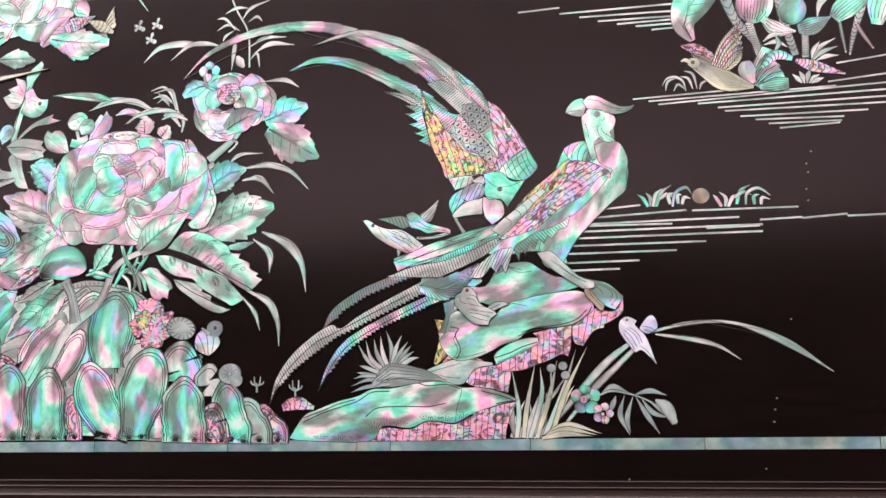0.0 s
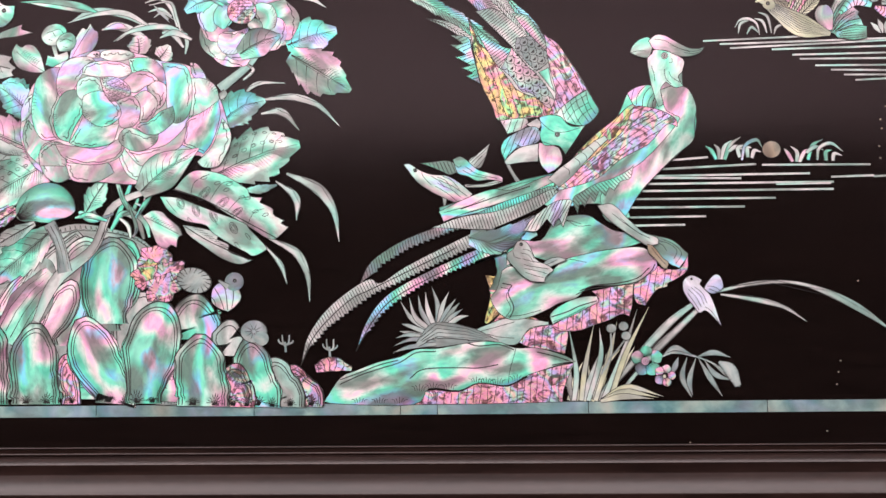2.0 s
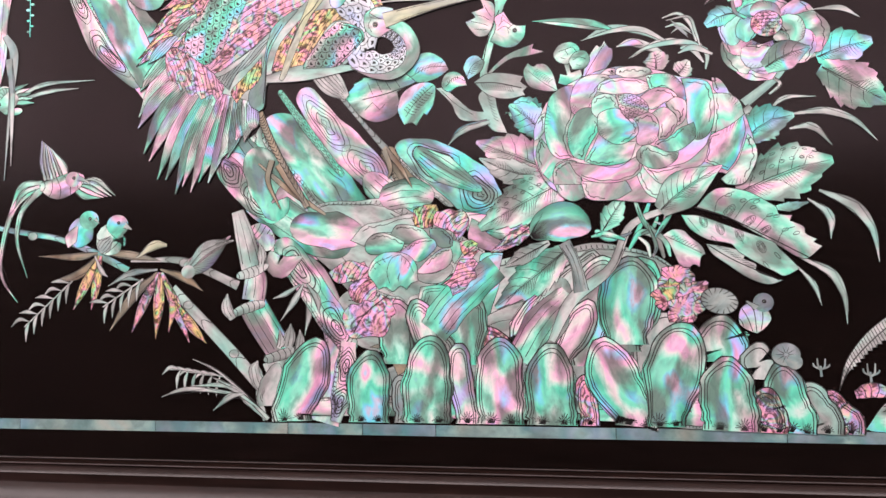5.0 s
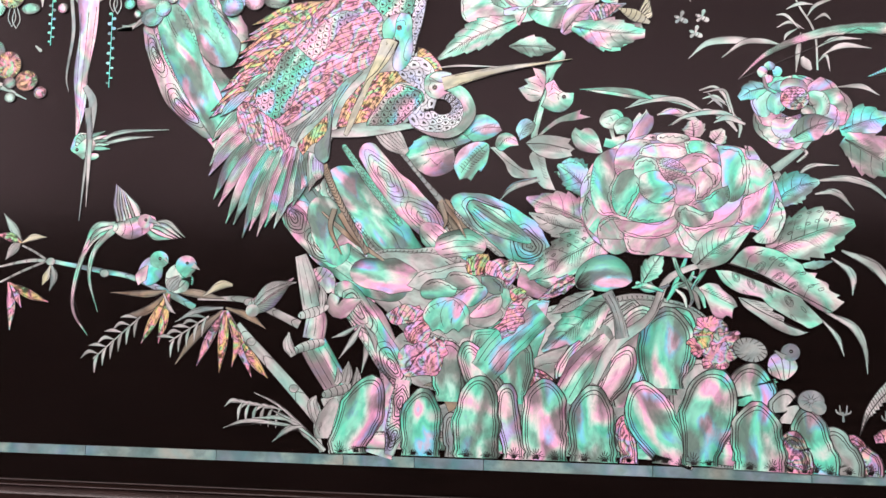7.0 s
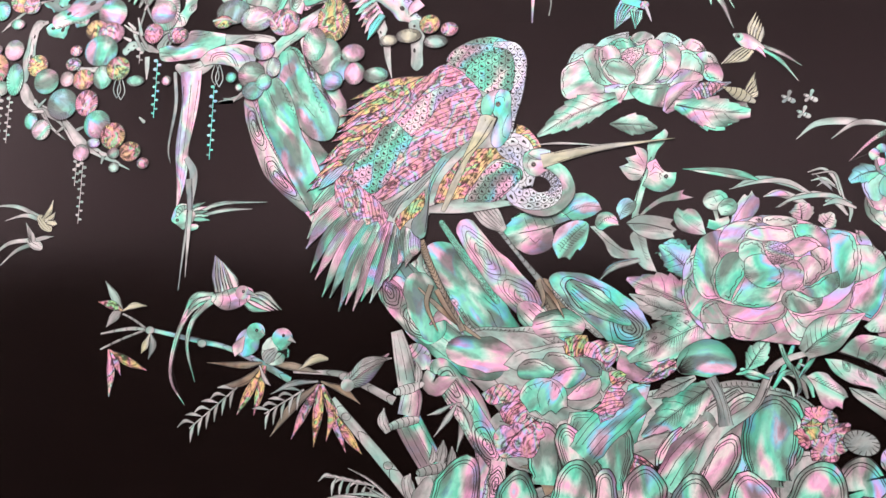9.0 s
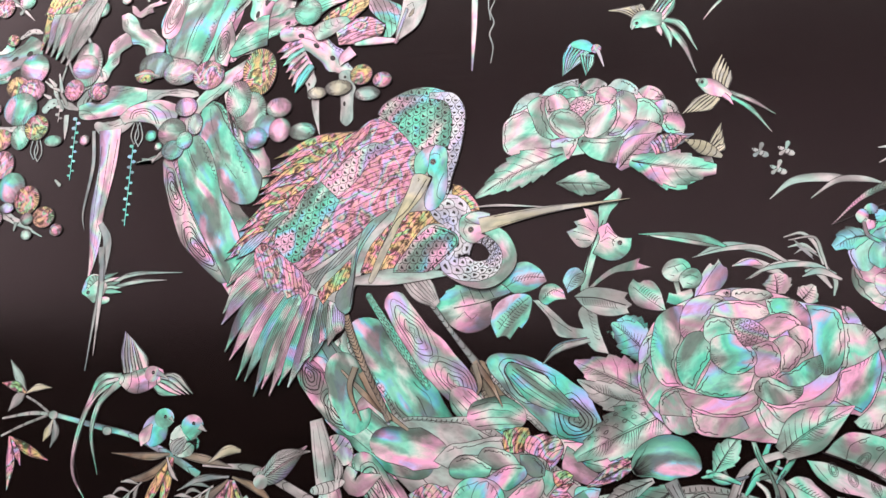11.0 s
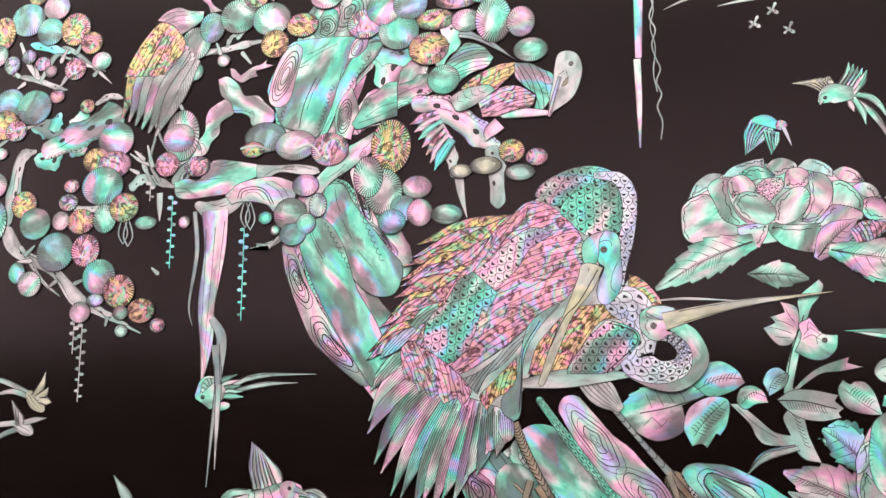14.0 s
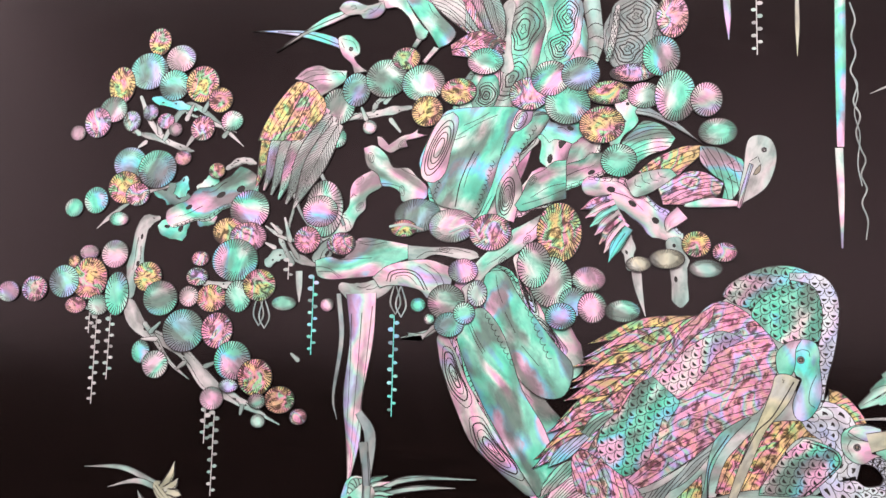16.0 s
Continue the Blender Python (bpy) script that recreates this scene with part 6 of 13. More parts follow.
begin('grass_wisps', 'slender silver shell grass blades', 'grass', 0.5)
rib('blade', [-58.6, 220.6, -48.1, 229, -31.9, 229.9, -23, 227.7], [0.4, 3.6, 4.3, 0.7], 'silver', '', 0)
rib('blade', [-41.3, 220.4, -30.1, 228.4, -19.5, 228.8, -10.6, 226.5], [0.4, 2.8, 3.2, 0.7], 'silver', '', 0)
rib('blade', [-113.1, 204.4, -96.3, 204.4, -79.4, 198.8, -77.5, 198], [0.4, 2.5, 3.3, 0.4], 'silver', '', 0)
rib('blade', [-92, 193.9, -79.5, 199.5, -63, 196.8, -50.1, 189.6], [0.4, 3.2, 3.6, 1.1], 'silver', '', 0)
rib('blade', [-75.3, 189.8, -68.1, 191.7, -59, 188.6, -51.6, 184.6], [0.7, 4.2, 4.2, 0.7], 'silver', '', 0)
rib('blade', [-67.8, 184.1, -57.3, 190.1, -46.5, 190.7, -37.5, 186.9], [0.4, 2.8, 3.5, 1.1], 'silver', '', 0)
rib('blade', [-53.1, 202.8, -45.3, 204.6, -39.7, 199, -36.9, 190.2], [0.7, 1.8, 2.1, 1.1], 'silver', '', 0)
rib('blade', [-51.5, 198.2, -45.1, 199.4, -39.6, 195.5], [0.4, 1.4, 0.7], 'silver', '', 0)
rib('blade', [-48.8, 201.4, -45, 197.7, -41.3, 194], [0.4, 1.4, 0.7], 'silver', '', 0)
rib('blade', [-44.6, 187.4, -39.3, 187, -33.7, 179.8], [1.4, 3.5, 1.4], 'silver', '', 0)
rib('blade', [-35.9, 190.1, -32.1, 183.1, -32.9, 176.4], [1, 2.4, 1], 'silver', '', 0)
rib('blade', [-0.3, 233.1, -1.8, 222.9, -3.2, 211.1], [0.3, 3.1, 0.3], 'silver', '', 0)
rib('blade', [0, 219.4, 1.9, 215.8, 4.4, 212.2], [2.1, 5.5, 2.1], 'silver', '', 0)
rib('blade', [7.1, 215.3, 12.1, 219.9, 14, 211.3], [0.3, 2.1, 0.3], 'silver', '', 0)
rib('blade', [10.4, 220.1, 20.6, 224.9, 35, 222.9], [0.3, 3.4, 0.3], 'silver', '', 0)
rib('blade', [6.9, 223.8, 17.1, 228.7, 30.1, 228.1], [0.3, 2.7, 0.3], 'silver', '', 0)
rib('blade', [17.6, 202.6, 29.5, 202.5, 38, 197.5], [0.7, 3, 0.3], 'silver', '', 0)
rib('blade', [-4.4, 256.1, -0.6, 247, 6.7, 232.4, 7.8, 211.9], [0.7, 1, 1, 1], 'silver', '', 0)
rib('blade', [-7.6, 245.9, -0.7, 248.7, 6.3, 248], [0.4, 2.5, 0.4], 'silver', '', 0)
rib('blade', [3, 241.4, 8.1, 247.8, 20.2, 251.7], [0.3, 2.4, 0.3], 'silver', '', 0)
rib('blade', [-12.6, 236, -5.7, 238.8, 1.4, 234.6], [0.3, 2.1, 0.3], 'silver', '', 0)
rib('blade', [-8.9, 228.8, -7.3, 232.1, -2.1, 235], [0.3, 2.1, 0.3], 'silver', '', 0)
rib('blade', [-12.8, 243, -7.5, 242.5, -1, 234.9], [0.4, 2.1, 0.4], 'silver', '', 0)
rib('blade', [6.5, 239.3, 11.7, 242.2, 15.2, 239.1], [0.3, 2.1, 0.3], 'silver', '', 0)

begin('peony_leaves', 'broad toothed shell leaves with engraved veins', 'leaves', 1.5)
rib('blade', [5.1, 152.5, 20.7, 153.5, 33.6, 149, 44.1, 138.3], [1, 3.9, 2.9, 0.3], 'silver', 'l', 2)
rib('blade', [5, 145.6, 15.4, 146.2, 24, 136.9], [1.1, 3.9, 0.3], 'silver', 'l', 2)
rib('blade', [-6.7, 151.4, 2.6, 160.4, 17.2, 160.6], [0.8, 2.6, 0.3], 'silver', 'l', 2)
rib('blade', [17.4, 115.8, 32.7, 108, 40.6, 96.7, 43.1, 81.5], [1.3, 5.7, 3.6, 0.3], 'silver', 'l', 2)
rib('blade', [12.1, 112, 21.8, 103.8, 22.1, 92.5], [0.8, 4.2, 0.3], 'silver', 'l', 2)
rib('blade', [7.7, 84.3, 21.7, 76.7, 27.2, 65.6, 28.2, 52.5], [1, 4.4, 2.9, 0.3], 'silver', 'l', 2)
rib('blade', [6.3, 80.4, 13.9, 71.1, 17.1, 61.3], [0.8, 2.9, 0.3], 'silver', 'l', 2)
rib('blade', [-160.9, 143.5, -152.9, 151, -138.7, 155.2], [0.3, 3.4, 2.2], 'silver', 'l', 2)
rib('leaf', [-3.6, 108, 4.3, 108.3, 12.6, 110.2], [1.6, 5.3, 1.1], 'blue', '', 0, teeth=4)
rib('leaf', [-19.2, 115.6, 4.6, 125.6, 24.1, 130.2], [10.5, 29.5, 4.2], 'frost', 'vft', 8, teeth=6)
rib('leaf', [-15.6, 141, -5.4, 149.2, 7.2, 152.2], [8, 19.6, 2.7], 'blue', 'vf', 7, teeth=6)
rib('leaf', [-112.2, 148.7, -120.5, 157.3, -128.9, 163.2], [11.1, 17.3, 2.2], 'blue', 'vf', 6, teeth=5)
rib('leaf', [-110.9, 130.7, -127.6, 138.2, -145.8, 145.2], [13.9, 23.4, 2.2], 'rose', 'vf', 7, teeth=6)
rib('leaf', [-116.5, 126.8, -130.4, 130, -144.4, 136.8], [8.3, 13.9, 1.1], 'silver', 'vf', 6, teeth=4)
rib('leaf', [-102.7, 123.6, -122.1, 114, -144.6, 101.4], [16.6, 25.4, 4.4], 'frost', 'vft', 9, teeth=8)
rib('leaf', [-119.4, 100.8, -127.8, 95.5, -139, 88.9], [5.5, 8.3, 1.1], 'coral', 'vf', 5, teeth=4)
rib('leaf', [-100.2, 90.8, -116.8, 77.5, -136.9, 61.5], [6.6, 20.9, 2.2], 'green', 'vf', 10, teeth=8)
rib('leaf', [-109.8, 93.7, -122.3, 87.2, -132.1, 81.9], [2.8, 9.4, 1.1], 'silver', 'vf', 6, teeth=3)
rib('leaf', [-83.7, 98.5, -78.7, 106.5, -72.1, 116.4], [2.7, 12.5, 0.8], 'frost', 'vf', 6, teeth=5)
rib('stem', [-51.2, 109.3, -70.1, 100.9, -79.8, 80.8, -99, 65, -109.3, 44.8], [3.2, 4.1, 4.9, 6.5, 3.8], 'silver', 'w', 2)
rib('stem', [-68.6, 115.7, -63.4, 102.1, -54.1, 93.7, -51.5, 85.6], [2.2, 2.7, 3.2, 1.6], 'green', 'w', 2)
rib('stem', [-59.4, 93.9, -54, 101.8, -49.9, 107.1], [1.1, 2.7, 1.1], 'green', 'w', 2)
rib('stem', [-89.2, 95.9, -82.4, 97.1, -72.9, 94.2], [1.1, 3.3, 1.6], 'green', 'w', 2)
rib('stem', [-62, 102, -58.1, 91.1, -59.5, 85.8], [1.1, 2.2, 1.1], 'green', 'w', 2)
rib('mushroom_stalk', [-102.4, 93.5, -97, 82.5, -94.4, 68.9], [6.5, 5.5, 7.6], 'grey', 'l', 3)
rib('mushroom_cap', [-118.7, 96.3, -111.1, 101.8, -100.6, 103.7, -89.3, 99.5], [6, 16.9, 19.9, 7.2], 'green', 'h', 22, rd=2)
plate('leaf', [-34.8, 91.5, -27.7, 90.3, -19.5, 88.1, -16.8, 86.0, -17.5, 84.0, -11.8, 81.3, -11.5, 77.8, -3.5, 74.6, 0.8, 73.5, -6.6, 71.4, -15.7, 74.6, -24.7, 80.9, -32.0, 86.4], 'silver', lines=[[-33.8, 90.7, -21.6, 83.1, -1.5, 73.5], [-29.7, 89.9, -28.2, 90.0, -26.6, 90.0], [-28.6, 89.1, -27.0, 89.2, -25.5, 89.2], [-27.4, 88.3, -25.9, 88.4, -24.3, 88.4], [-26.2, 87.5, -24.7, 87.6, -23.2, 87.6], [-25.1, 86.7, -23.6, 86.8, -22.0, 86.8], [-23.9, 85.9, -22.4, 86.0, -20.9, 86.1], [-22.8, 85.1, -21.2, 85.2, -19.7, 85.3], [-21.6, 84.3, -20.1, 84.5, -18.6, 84.5], [-20.5, 83.6, -18.9, 83.7, -17.4, 83.7], [-19.3, 82.8, -17.8, 82.9, -16.3, 82.9], [-18.2, 82.0, -16.6, 82.1, -15.1, 82.1], [-17.0, 81.2, -15.5, 81.3, -14.0, 81.3], [-15.9, 80.4, -14.3, 80.5, -12.8, 80.5], [-14.7, 79.6, -13.2, 79.7, -11.7, 79.8]], turn=-30)
plate('leaf', [-55.1, 96.1, -50.2, 98.8, -45.0, 98.1, -42.3, 95.3, -36.7, 90.5, -34.9, 86.4, -37.0, 84.9, -37.8, 80.1, -40.6, 81.4, -43.2, 79.7, -47.3, 81.4, -49.8, 86.7, -52.0, 91.9], 'frost', lines=[[-53.8, 95.6, -46.1, 91.8, -36.9, 87.0], [-51.3, 94.5, -50.1, 95.5, -49.0, 95.9], [-50.0, 93.8, -48.9, 94.8, -47.7, 95.2], [-48.7, 93.2, -47.6, 94.1, -46.5, 94.5], [-47.5, 92.5, -46.3, 93.5, -45.2, 93.9], [-46.2, 91.9, -45.1, 92.8, -44.0, 93.2], [-45.0, 91.2, -43.8, 92.2, -42.7, 92.6], [-43.7, 90.5, -42.6, 91.5, -41.5, 91.9], [-42.5, 89.9, -41.3, 90.9, -40.2, 91.3], [-41.2, 89.2, -40.1, 90.2, -39.0, 90.6]], turn=-35)
plate('leaf', [-38.9, 109.1, -33.5, 115.3, -27.3, 118.4, -15.0, 116.3, -4.9, 110.4, -1.9, 108.3, -0.5, 105.0, 5.3, 104.3, 4.0, 101.8, 10.2, 98.8, 11.0, 95.5, 16.2, 92.6, 14.4, 91.4, 18.3, 89.3, 11.8, 83.7, 6.8, 84.3, -1.2, 89.5, -13.3, 96.9, -25.4, 104.4], 'frost', lines=[[-39.7, 109.1, -25.4, 104.4, -11.2, 96.9, 11.8, 84.2], [-30.5, 106.6, -28.4, 112.7, -21.1, 116.3], [-21.3, 103.0, -15.1, 111.3, -9.0, 112.5], [-12.3, 97.6, -6.1, 103.9, -1.0, 104.2], [-2.2, 90.8, 0.9, 96.8, 6.0, 98.7], [-22.3, 115.1, -22.8, 115.4, -23.7, 115.4, -24.7, 114.9, -25.2, 114.4, -25.0, 113.9, -24.2, 113.8, -23.2, 114.0, -22.5, 114.5, -22.3, 115.1], [-15.7, 112.2, -16.2, 112.6, -17.1, 112.5, -18.1, 112.1, -18.6, 111.5, -18.4, 111.1, -17.6, 110.9, -16.6, 111.2, -15.9, 111.7, -15.7, 112.2], [-9.6, 111.7, -10.1, 112.0, -11.0, 111.9, -11.9, 111.5, -12.5, 111.0, -12.3, 110.5, -11.5, 110.3, -10.5, 110.6, -9.8, 111.1, -9.6, 111.7], [-11.2, 108.8, -11.6, 109.2, -12.6, 109.1, -13.5, 108.7, -14.0, 108.1, -13.9, 107.7, -13.1, 107.5, -12.1, 107.8, -11.3, 108.3, -11.2, 108.8], [-3.6, 104.9, -4.1, 105.2, -5.0, 105.1, -6.0, 104.7, -6.5, 104.2, -6.3, 103.7, -5.6, 103.6, -4.6, 103.8, -3.8, 104.3, -3.6, 104.9], [-0.6, 104.5, -1.1, 104.8, -2.0, 104.7, -2.9, 104.3, -3.4, 103.8, -3.3, 103.3, -2.5, 103.2, -1.5, 103.4, -0.8, 103.9, -0.6, 104.5], [3.2, 97.9, 2.7, 98.2, 1.8, 98.1, 0.8, 97.7, 0.3, 97.2, 0.5, 96.7, 1.2, 96.6, 2.2, 96.8, 3.0, 97.3, 3.2, 97.9], [8.2, 96.1, 7.7, 96.4, 6.8, 96.4, 5.8, 96.0, 5.3, 95.4, 5.5, 95.0, 6.2, 94.8, 7.2, 95.1, 8.0, 95.6, 8.2, 96.1], [-21.2, 109.7, -22.0, 109.9, -23.3, 109.5, -24.6, 108.5, -25.8, 107.1, -26.6, 105.7, -26.9, 104.4, -26.5, 103.5, -25.6, 103.3, -24.4, 103.7, -23.1, 104.7, -21.9, 106.1, -21.1, 107.6, -20.8, 108.8, -21.2, 109.7], [-21.9, 108.8, -22.6, 109.0, -23.4, 108.7, -24.4, 108.0, -25.2, 107.0, -25.8, 105.9, -26.0, 105.0, -25.8, 104.4, -25.1, 104.3, -24.3, 104.6, -23.3, 105.3, -22.4, 106.2, -21.9, 107.3, -21.7, 108.2, -21.9, 108.8], [-22.7, 107.9, -23.1, 108.0, -23.6, 107.9, -24.2, 107.4, -24.7, 106.8, -25.0, 106.2, -25.2, 105.6, -25.0, 105.3, -24.6, 105.2, -24.1, 105.4, -23.5, 105.8, -23.0, 106.4, -22.7, 107.0, -22.5, 107.6, -22.7, 107.9], [-11.7, 104.2, -12.5, 104.5, -13.7, 104.3, -15.1, 103.6, -16.5, 102.6, -17.5, 101.3, -17.9, 100.2, -17.7, 99.4, -17.0, 99.0, -15.7, 99.2, -14.3, 99.9, -13.0, 101.0, -12.0, 102.2, -11.6, 103.4, -11.7, 104.2], [-12.6, 103.5, -13.1, 103.8, -14.0, 103.6, -15.0, 103.1, -16.0, 102.3, -16.7, 101.5, -17.0, 100.6, -16.9, 100.0, -16.3, 99.8, -15.5, 99.9, -14.4, 100.4, -13.5, 101.2, -12.8, 102.1, -12.5, 102.9, -12.6, 103.5], [-13.4, 102.8, -13.8, 103.0, -14.3, 102.9, -14.9, 102.6, -15.5, 102.1, -15.9, 101.6, -16.1, 101.1, -16.0, 100.7, -15.7, 100.6, -15.2, 100.7, -14.6, 101.0, -14.0, 101.4, -13.6, 102.0, -13.4, 102.5, -13.4, 102.8], [-4.8, 99.1, -5.5, 99.5, -6.5, 99.3, -7.8, 98.8, -9.1, 97.9, -10.1, 96.9, -10.6, 96.0, -10.5, 95.3, -9.9, 95.0, -8.8, 95.1, -7.5, 95.6, -6.3, 96.5, -5.3, 97.5, -4.8, 98.4, -4.8, 99.1], [-5.6, 98.6, -6.1, 98.8, -6.9, 98.7, -7.8, 98.3, -8.7, 97.7, -9.4, 97.0, -9.8, 96.3, -9.7, 95.8, -9.3, 95.6, -8.5, 95.7, -7.6, 96.1, -6.7, 96.7, -6.0, 97.4, -5.6, 98.1, -5.6, 98.6], [-6.5, 98.0, -6.7, 98.2, -7.2, 98.1, -7.7, 97.9, -8.3, 97.5, -8.7, 97.1, -9.0, 96.7, -8.9, 96.4, -8.7, 96.2, -8.2, 96.3, -7.6, 96.5, -7.1, 96.9, -6.6, 97.3, -6.4, 97.7, -6.5, 98.0]], turn=-30)
plate('leaf', [-46.2, 105.7, -37.7, 105.1, -27.5, 101.3, -19.4, 98.0, -4.2, 92.0, -1.2, 88.7, 7.0, 79.9, 6.1, 77.7, 0.6, 75.3, -3.5, 77.4, -9.5, 80.6, -19.5, 86.9, -23.6, 91.1, -33.8, 93.3, -42.1, 98.7], 'frost', lines=[[-42.9, 104.0, -39.8, 99.8, -37.8, 97.7], [-20.4, 97.3, -17.4, 91.1], [-36.7, 105.2, -37.3, 104.7, -37.6, 103.7, -37.5, 102.4, -37.1, 101.1, -36.4, 100.1, -35.5, 99.4, -34.7, 99.4, -34.1, 99.9, -33.8, 100.9, -33.9, 102.2, -34.3, 103.5, -35.0, 104.6, -35.9, 105.2, -36.7, 105.2], [-36.4, 104.4, -36.9, 104.0, -37.1, 103.3, -37.0, 102.4, -36.7, 101.5, -36.2, 100.7, -35.6, 100.3, -35.0, 100.2, -34.5, 100.6, -34.3, 101.3, -34.4, 102.2, -34.7, 103.2, -35.2, 103.9, -35.8, 104.4, -36.4, 104.4], [-36.1, 103.6, -36.4, 103.3, -36.5, 102.9, -36.5, 102.4, -36.3, 101.8, -36.0, 101.3, -35.6, 101.1, -35.3, 101.0, -35.0, 101.3, -34.9, 101.7, -34.9, 102.3, -35.1, 102.8, -35.4, 103.3, -35.8, 103.6, -36.1, 103.6], [-29.1, 101.4, -29.7, 100.9, -30.0, 99.9, -29.9, 98.6, -29.4, 97.3, -28.7, 96.3, -27.9, 95.7, -27.0, 95.6, -26.4, 96.2, -26.1, 97.2, -26.2, 98.4, -26.7, 99.7, -27.4, 100.8, -28.3, 101.4, -29.1, 101.4], [-28.8, 100.6, -29.2, 100.2, -29.4, 99.5, -29.4, 98.6, -29.0, 97.7, -28.5, 96.9, -27.9, 96.5, -27.3, 96.4, -26.9, 96.8, -26.7, 97.5, -26.7, 98.5, -27.1, 99.4, -27.6, 100.1, -28.2, 100.6, -28.8, 100.6], [-28.5, 99.8, -28.8, 99.6, -28.9, 99.1, -28.8, 98.6, -28.7, 98.0, -28.3, 97.6, -28.0, 97.3, -27.6, 97.3, -27.4, 97.5, -27.2, 97.9, -27.3, 98.5, -27.5, 99.0, -27.8, 99.5, -28.1, 99.8, -28.5, 99.8], [-20.5, 98.3, -21.0, 97.7, -21.2, 96.7, -21.0, 95.4, -20.5, 94.2, -19.7, 93.2, -18.8, 92.6, -18.0, 92.7, -17.4, 93.2, -17.2, 94.3, -17.4, 95.5, -17.9, 96.8, -18.8, 97.7, -19.7, 98.3, -20.5, 98.3], [-20.1, 97.5, -20.5, 97.1, -20.7, 96.3, -20.5, 95.4, -20.1, 94.5, -19.5, 93.8, -18.9, 93.4, -18.3, 93.4, -17.9, 93.9, -17.8, 94.6, -17.9, 95.5, -18.3, 96.4, -18.9, 97.1, -19.5, 97.5, -20.1, 97.5], [-19.8, 96.7, -20.0, 96.4, -20.1, 96.0, -20.0, 95.4, -19.8, 94.9, -19.4, 94.5, -19.0, 94.2, -18.7, 94.2, -18.4, 94.5, -18.3, 94.9, -18.4, 95.5, -18.7, 96.0, -19.0, 96.4, -19.4, 96.7, -19.8, 96.7], [-10.8, 92.1, -11.3, 91.5, -11.4, 90.4, -11.1, 89.2, -10.5, 88.0, -9.6, 87.1, -8.7, 86.6, -7.9, 86.7, -7.3, 87.4, -7.2, 88.4, -7.5, 89.6, -8.2, 90.8, -9.1, 91.7, -10.0, 92.2, -10.8, 92.1], [-10.4, 91.3, -10.8, 90.9, -10.8, 90.1, -10.6, 89.3, -10.2, 88.4, -9.5, 87.8, -8.8, 87.4, -8.3, 87.5, -7.9, 87.9, -7.8, 88.7, -8.0, 89.6, -8.5, 90.4, -9.2, 91.1, -9.8, 91.4, -10.4, 91.3], [-10.0, 90.6, -10.2, 90.3, -10.2, 89.9, -10.1, 89.3, -9.8, 88.8, -9.4, 88.4, -9.0, 88.2, -8.7, 88.3, -8.5, 88.5, -8.4, 89.0, -8.6, 89.5, -8.8, 90.0, -9.2, 90.4, -9.6, 90.6, -10.0, 90.6], [-32.2, 94.9, -32.2, 94.3, -31.6, 93.2, -30.7, 92.2, -29.8, 91.6, -29.5, 91.9, -29.8, 92.8, -30.6, 93.9, -31.6, 94.8, -32.2, 94.9], [-8.7, 82.3, -8.7, 81.7, -8.1, 80.6, -7.2, 79.6, -6.4, 79.1, -6.1, 79.4, -6.4, 80.3, -7.2, 81.4, -8.1, 82.2, -8.7, 82.3], [-3.4, 86.8, -3.4, 86.2, -2.8, 85.1, -1.9, 84.1, -1.1, 83.6, -0.8, 83.8, -1.1, 84.7, -1.9, 85.8, -2.8, 86.6, -3.4, 86.8]], turn=-30)

begin('peony_flower', 'large peony of overlapping pink and green shell petals', 'flower', 3.0, group='peonies')
plate('petal', [-116.6, 144.4, -110.5, 163.2, -96.6, 173.6, -76.0, 180.0, -56.8, 177.4, -45.5, 173.4, -32.4, 171.2, -22.3, 164.8, -15.6, 154.8, -10.1, 132.5, -16.7, 119.8, -30.4, 125.5, -52.1, 112.7, -75.8, 113.3, -104.9, 118.1, -115.7, 132.4], 'rose', turn=30)
plate('petal', [-83.3, 176.9, -79.9, 179.2, -76.0, 179.0, -76.1, 175.5, -81.9, 175.6], 'blush', turn=20, edge=(0.24, 0.68, 1.7), fold=0.74)
plate('petal', [-76.1, 176.0, -75.0, 178.9, -68.3, 179.8, -60.6, 178.6, -57.8, 176.0, -61.6, 174.2, -70.3, 173.7], 'blush', turn=20, edge=(0.09, 0.47, 2.1), fold=0.59)
plate('petal', [-30.5, 172.1, -26.8, 171.4, -23.2, 166.8, -21.8, 162.9, -28.8, 164.7], 'rose', turn=20, edge=(0.8, 1.14, 1.7), fold=0.3)
plate('petal', [-116.6, 144.4, -116.6, 150.4, -114.0, 156.3, -110.5, 158.7, -110.8, 150.2, -113.6, 145.8], 'rose', turn=60, edge=(0.28, 0.74, 1.5), fold=0.78)
plate('petal', [-14.4, 144.2, -10.8, 139.2, -9.9, 132.5, -13.0, 125.0, -16.7, 119.8, -24.1, 119.6, -27.2, 122.5, -20.2, 129.5, -16.8, 137.1], 'blush', turn=20, edge=(0.94, 1.41, 2.0), fold=0.44)
plate('petal', [-113.4, 146.5, -109.7, 141.6, -104.3, 135.9, -98.4, 135.2, -105.8, 131.8, -107.3, 122.6, -113.7, 129.3, -115.8, 138.4], 'blush', turn=60, edge=(0.8, 1.13, 1.5), fold=0.3)
plate('petal', [-107.6, 128.1, -101.9, 131.9, -93.1, 124.7, -91.1, 115.7, -98.1, 113.5, -104.9, 117.9], 'blush', turn=110, edge=(0.87, 1.18, 1.8), fold=0.37)
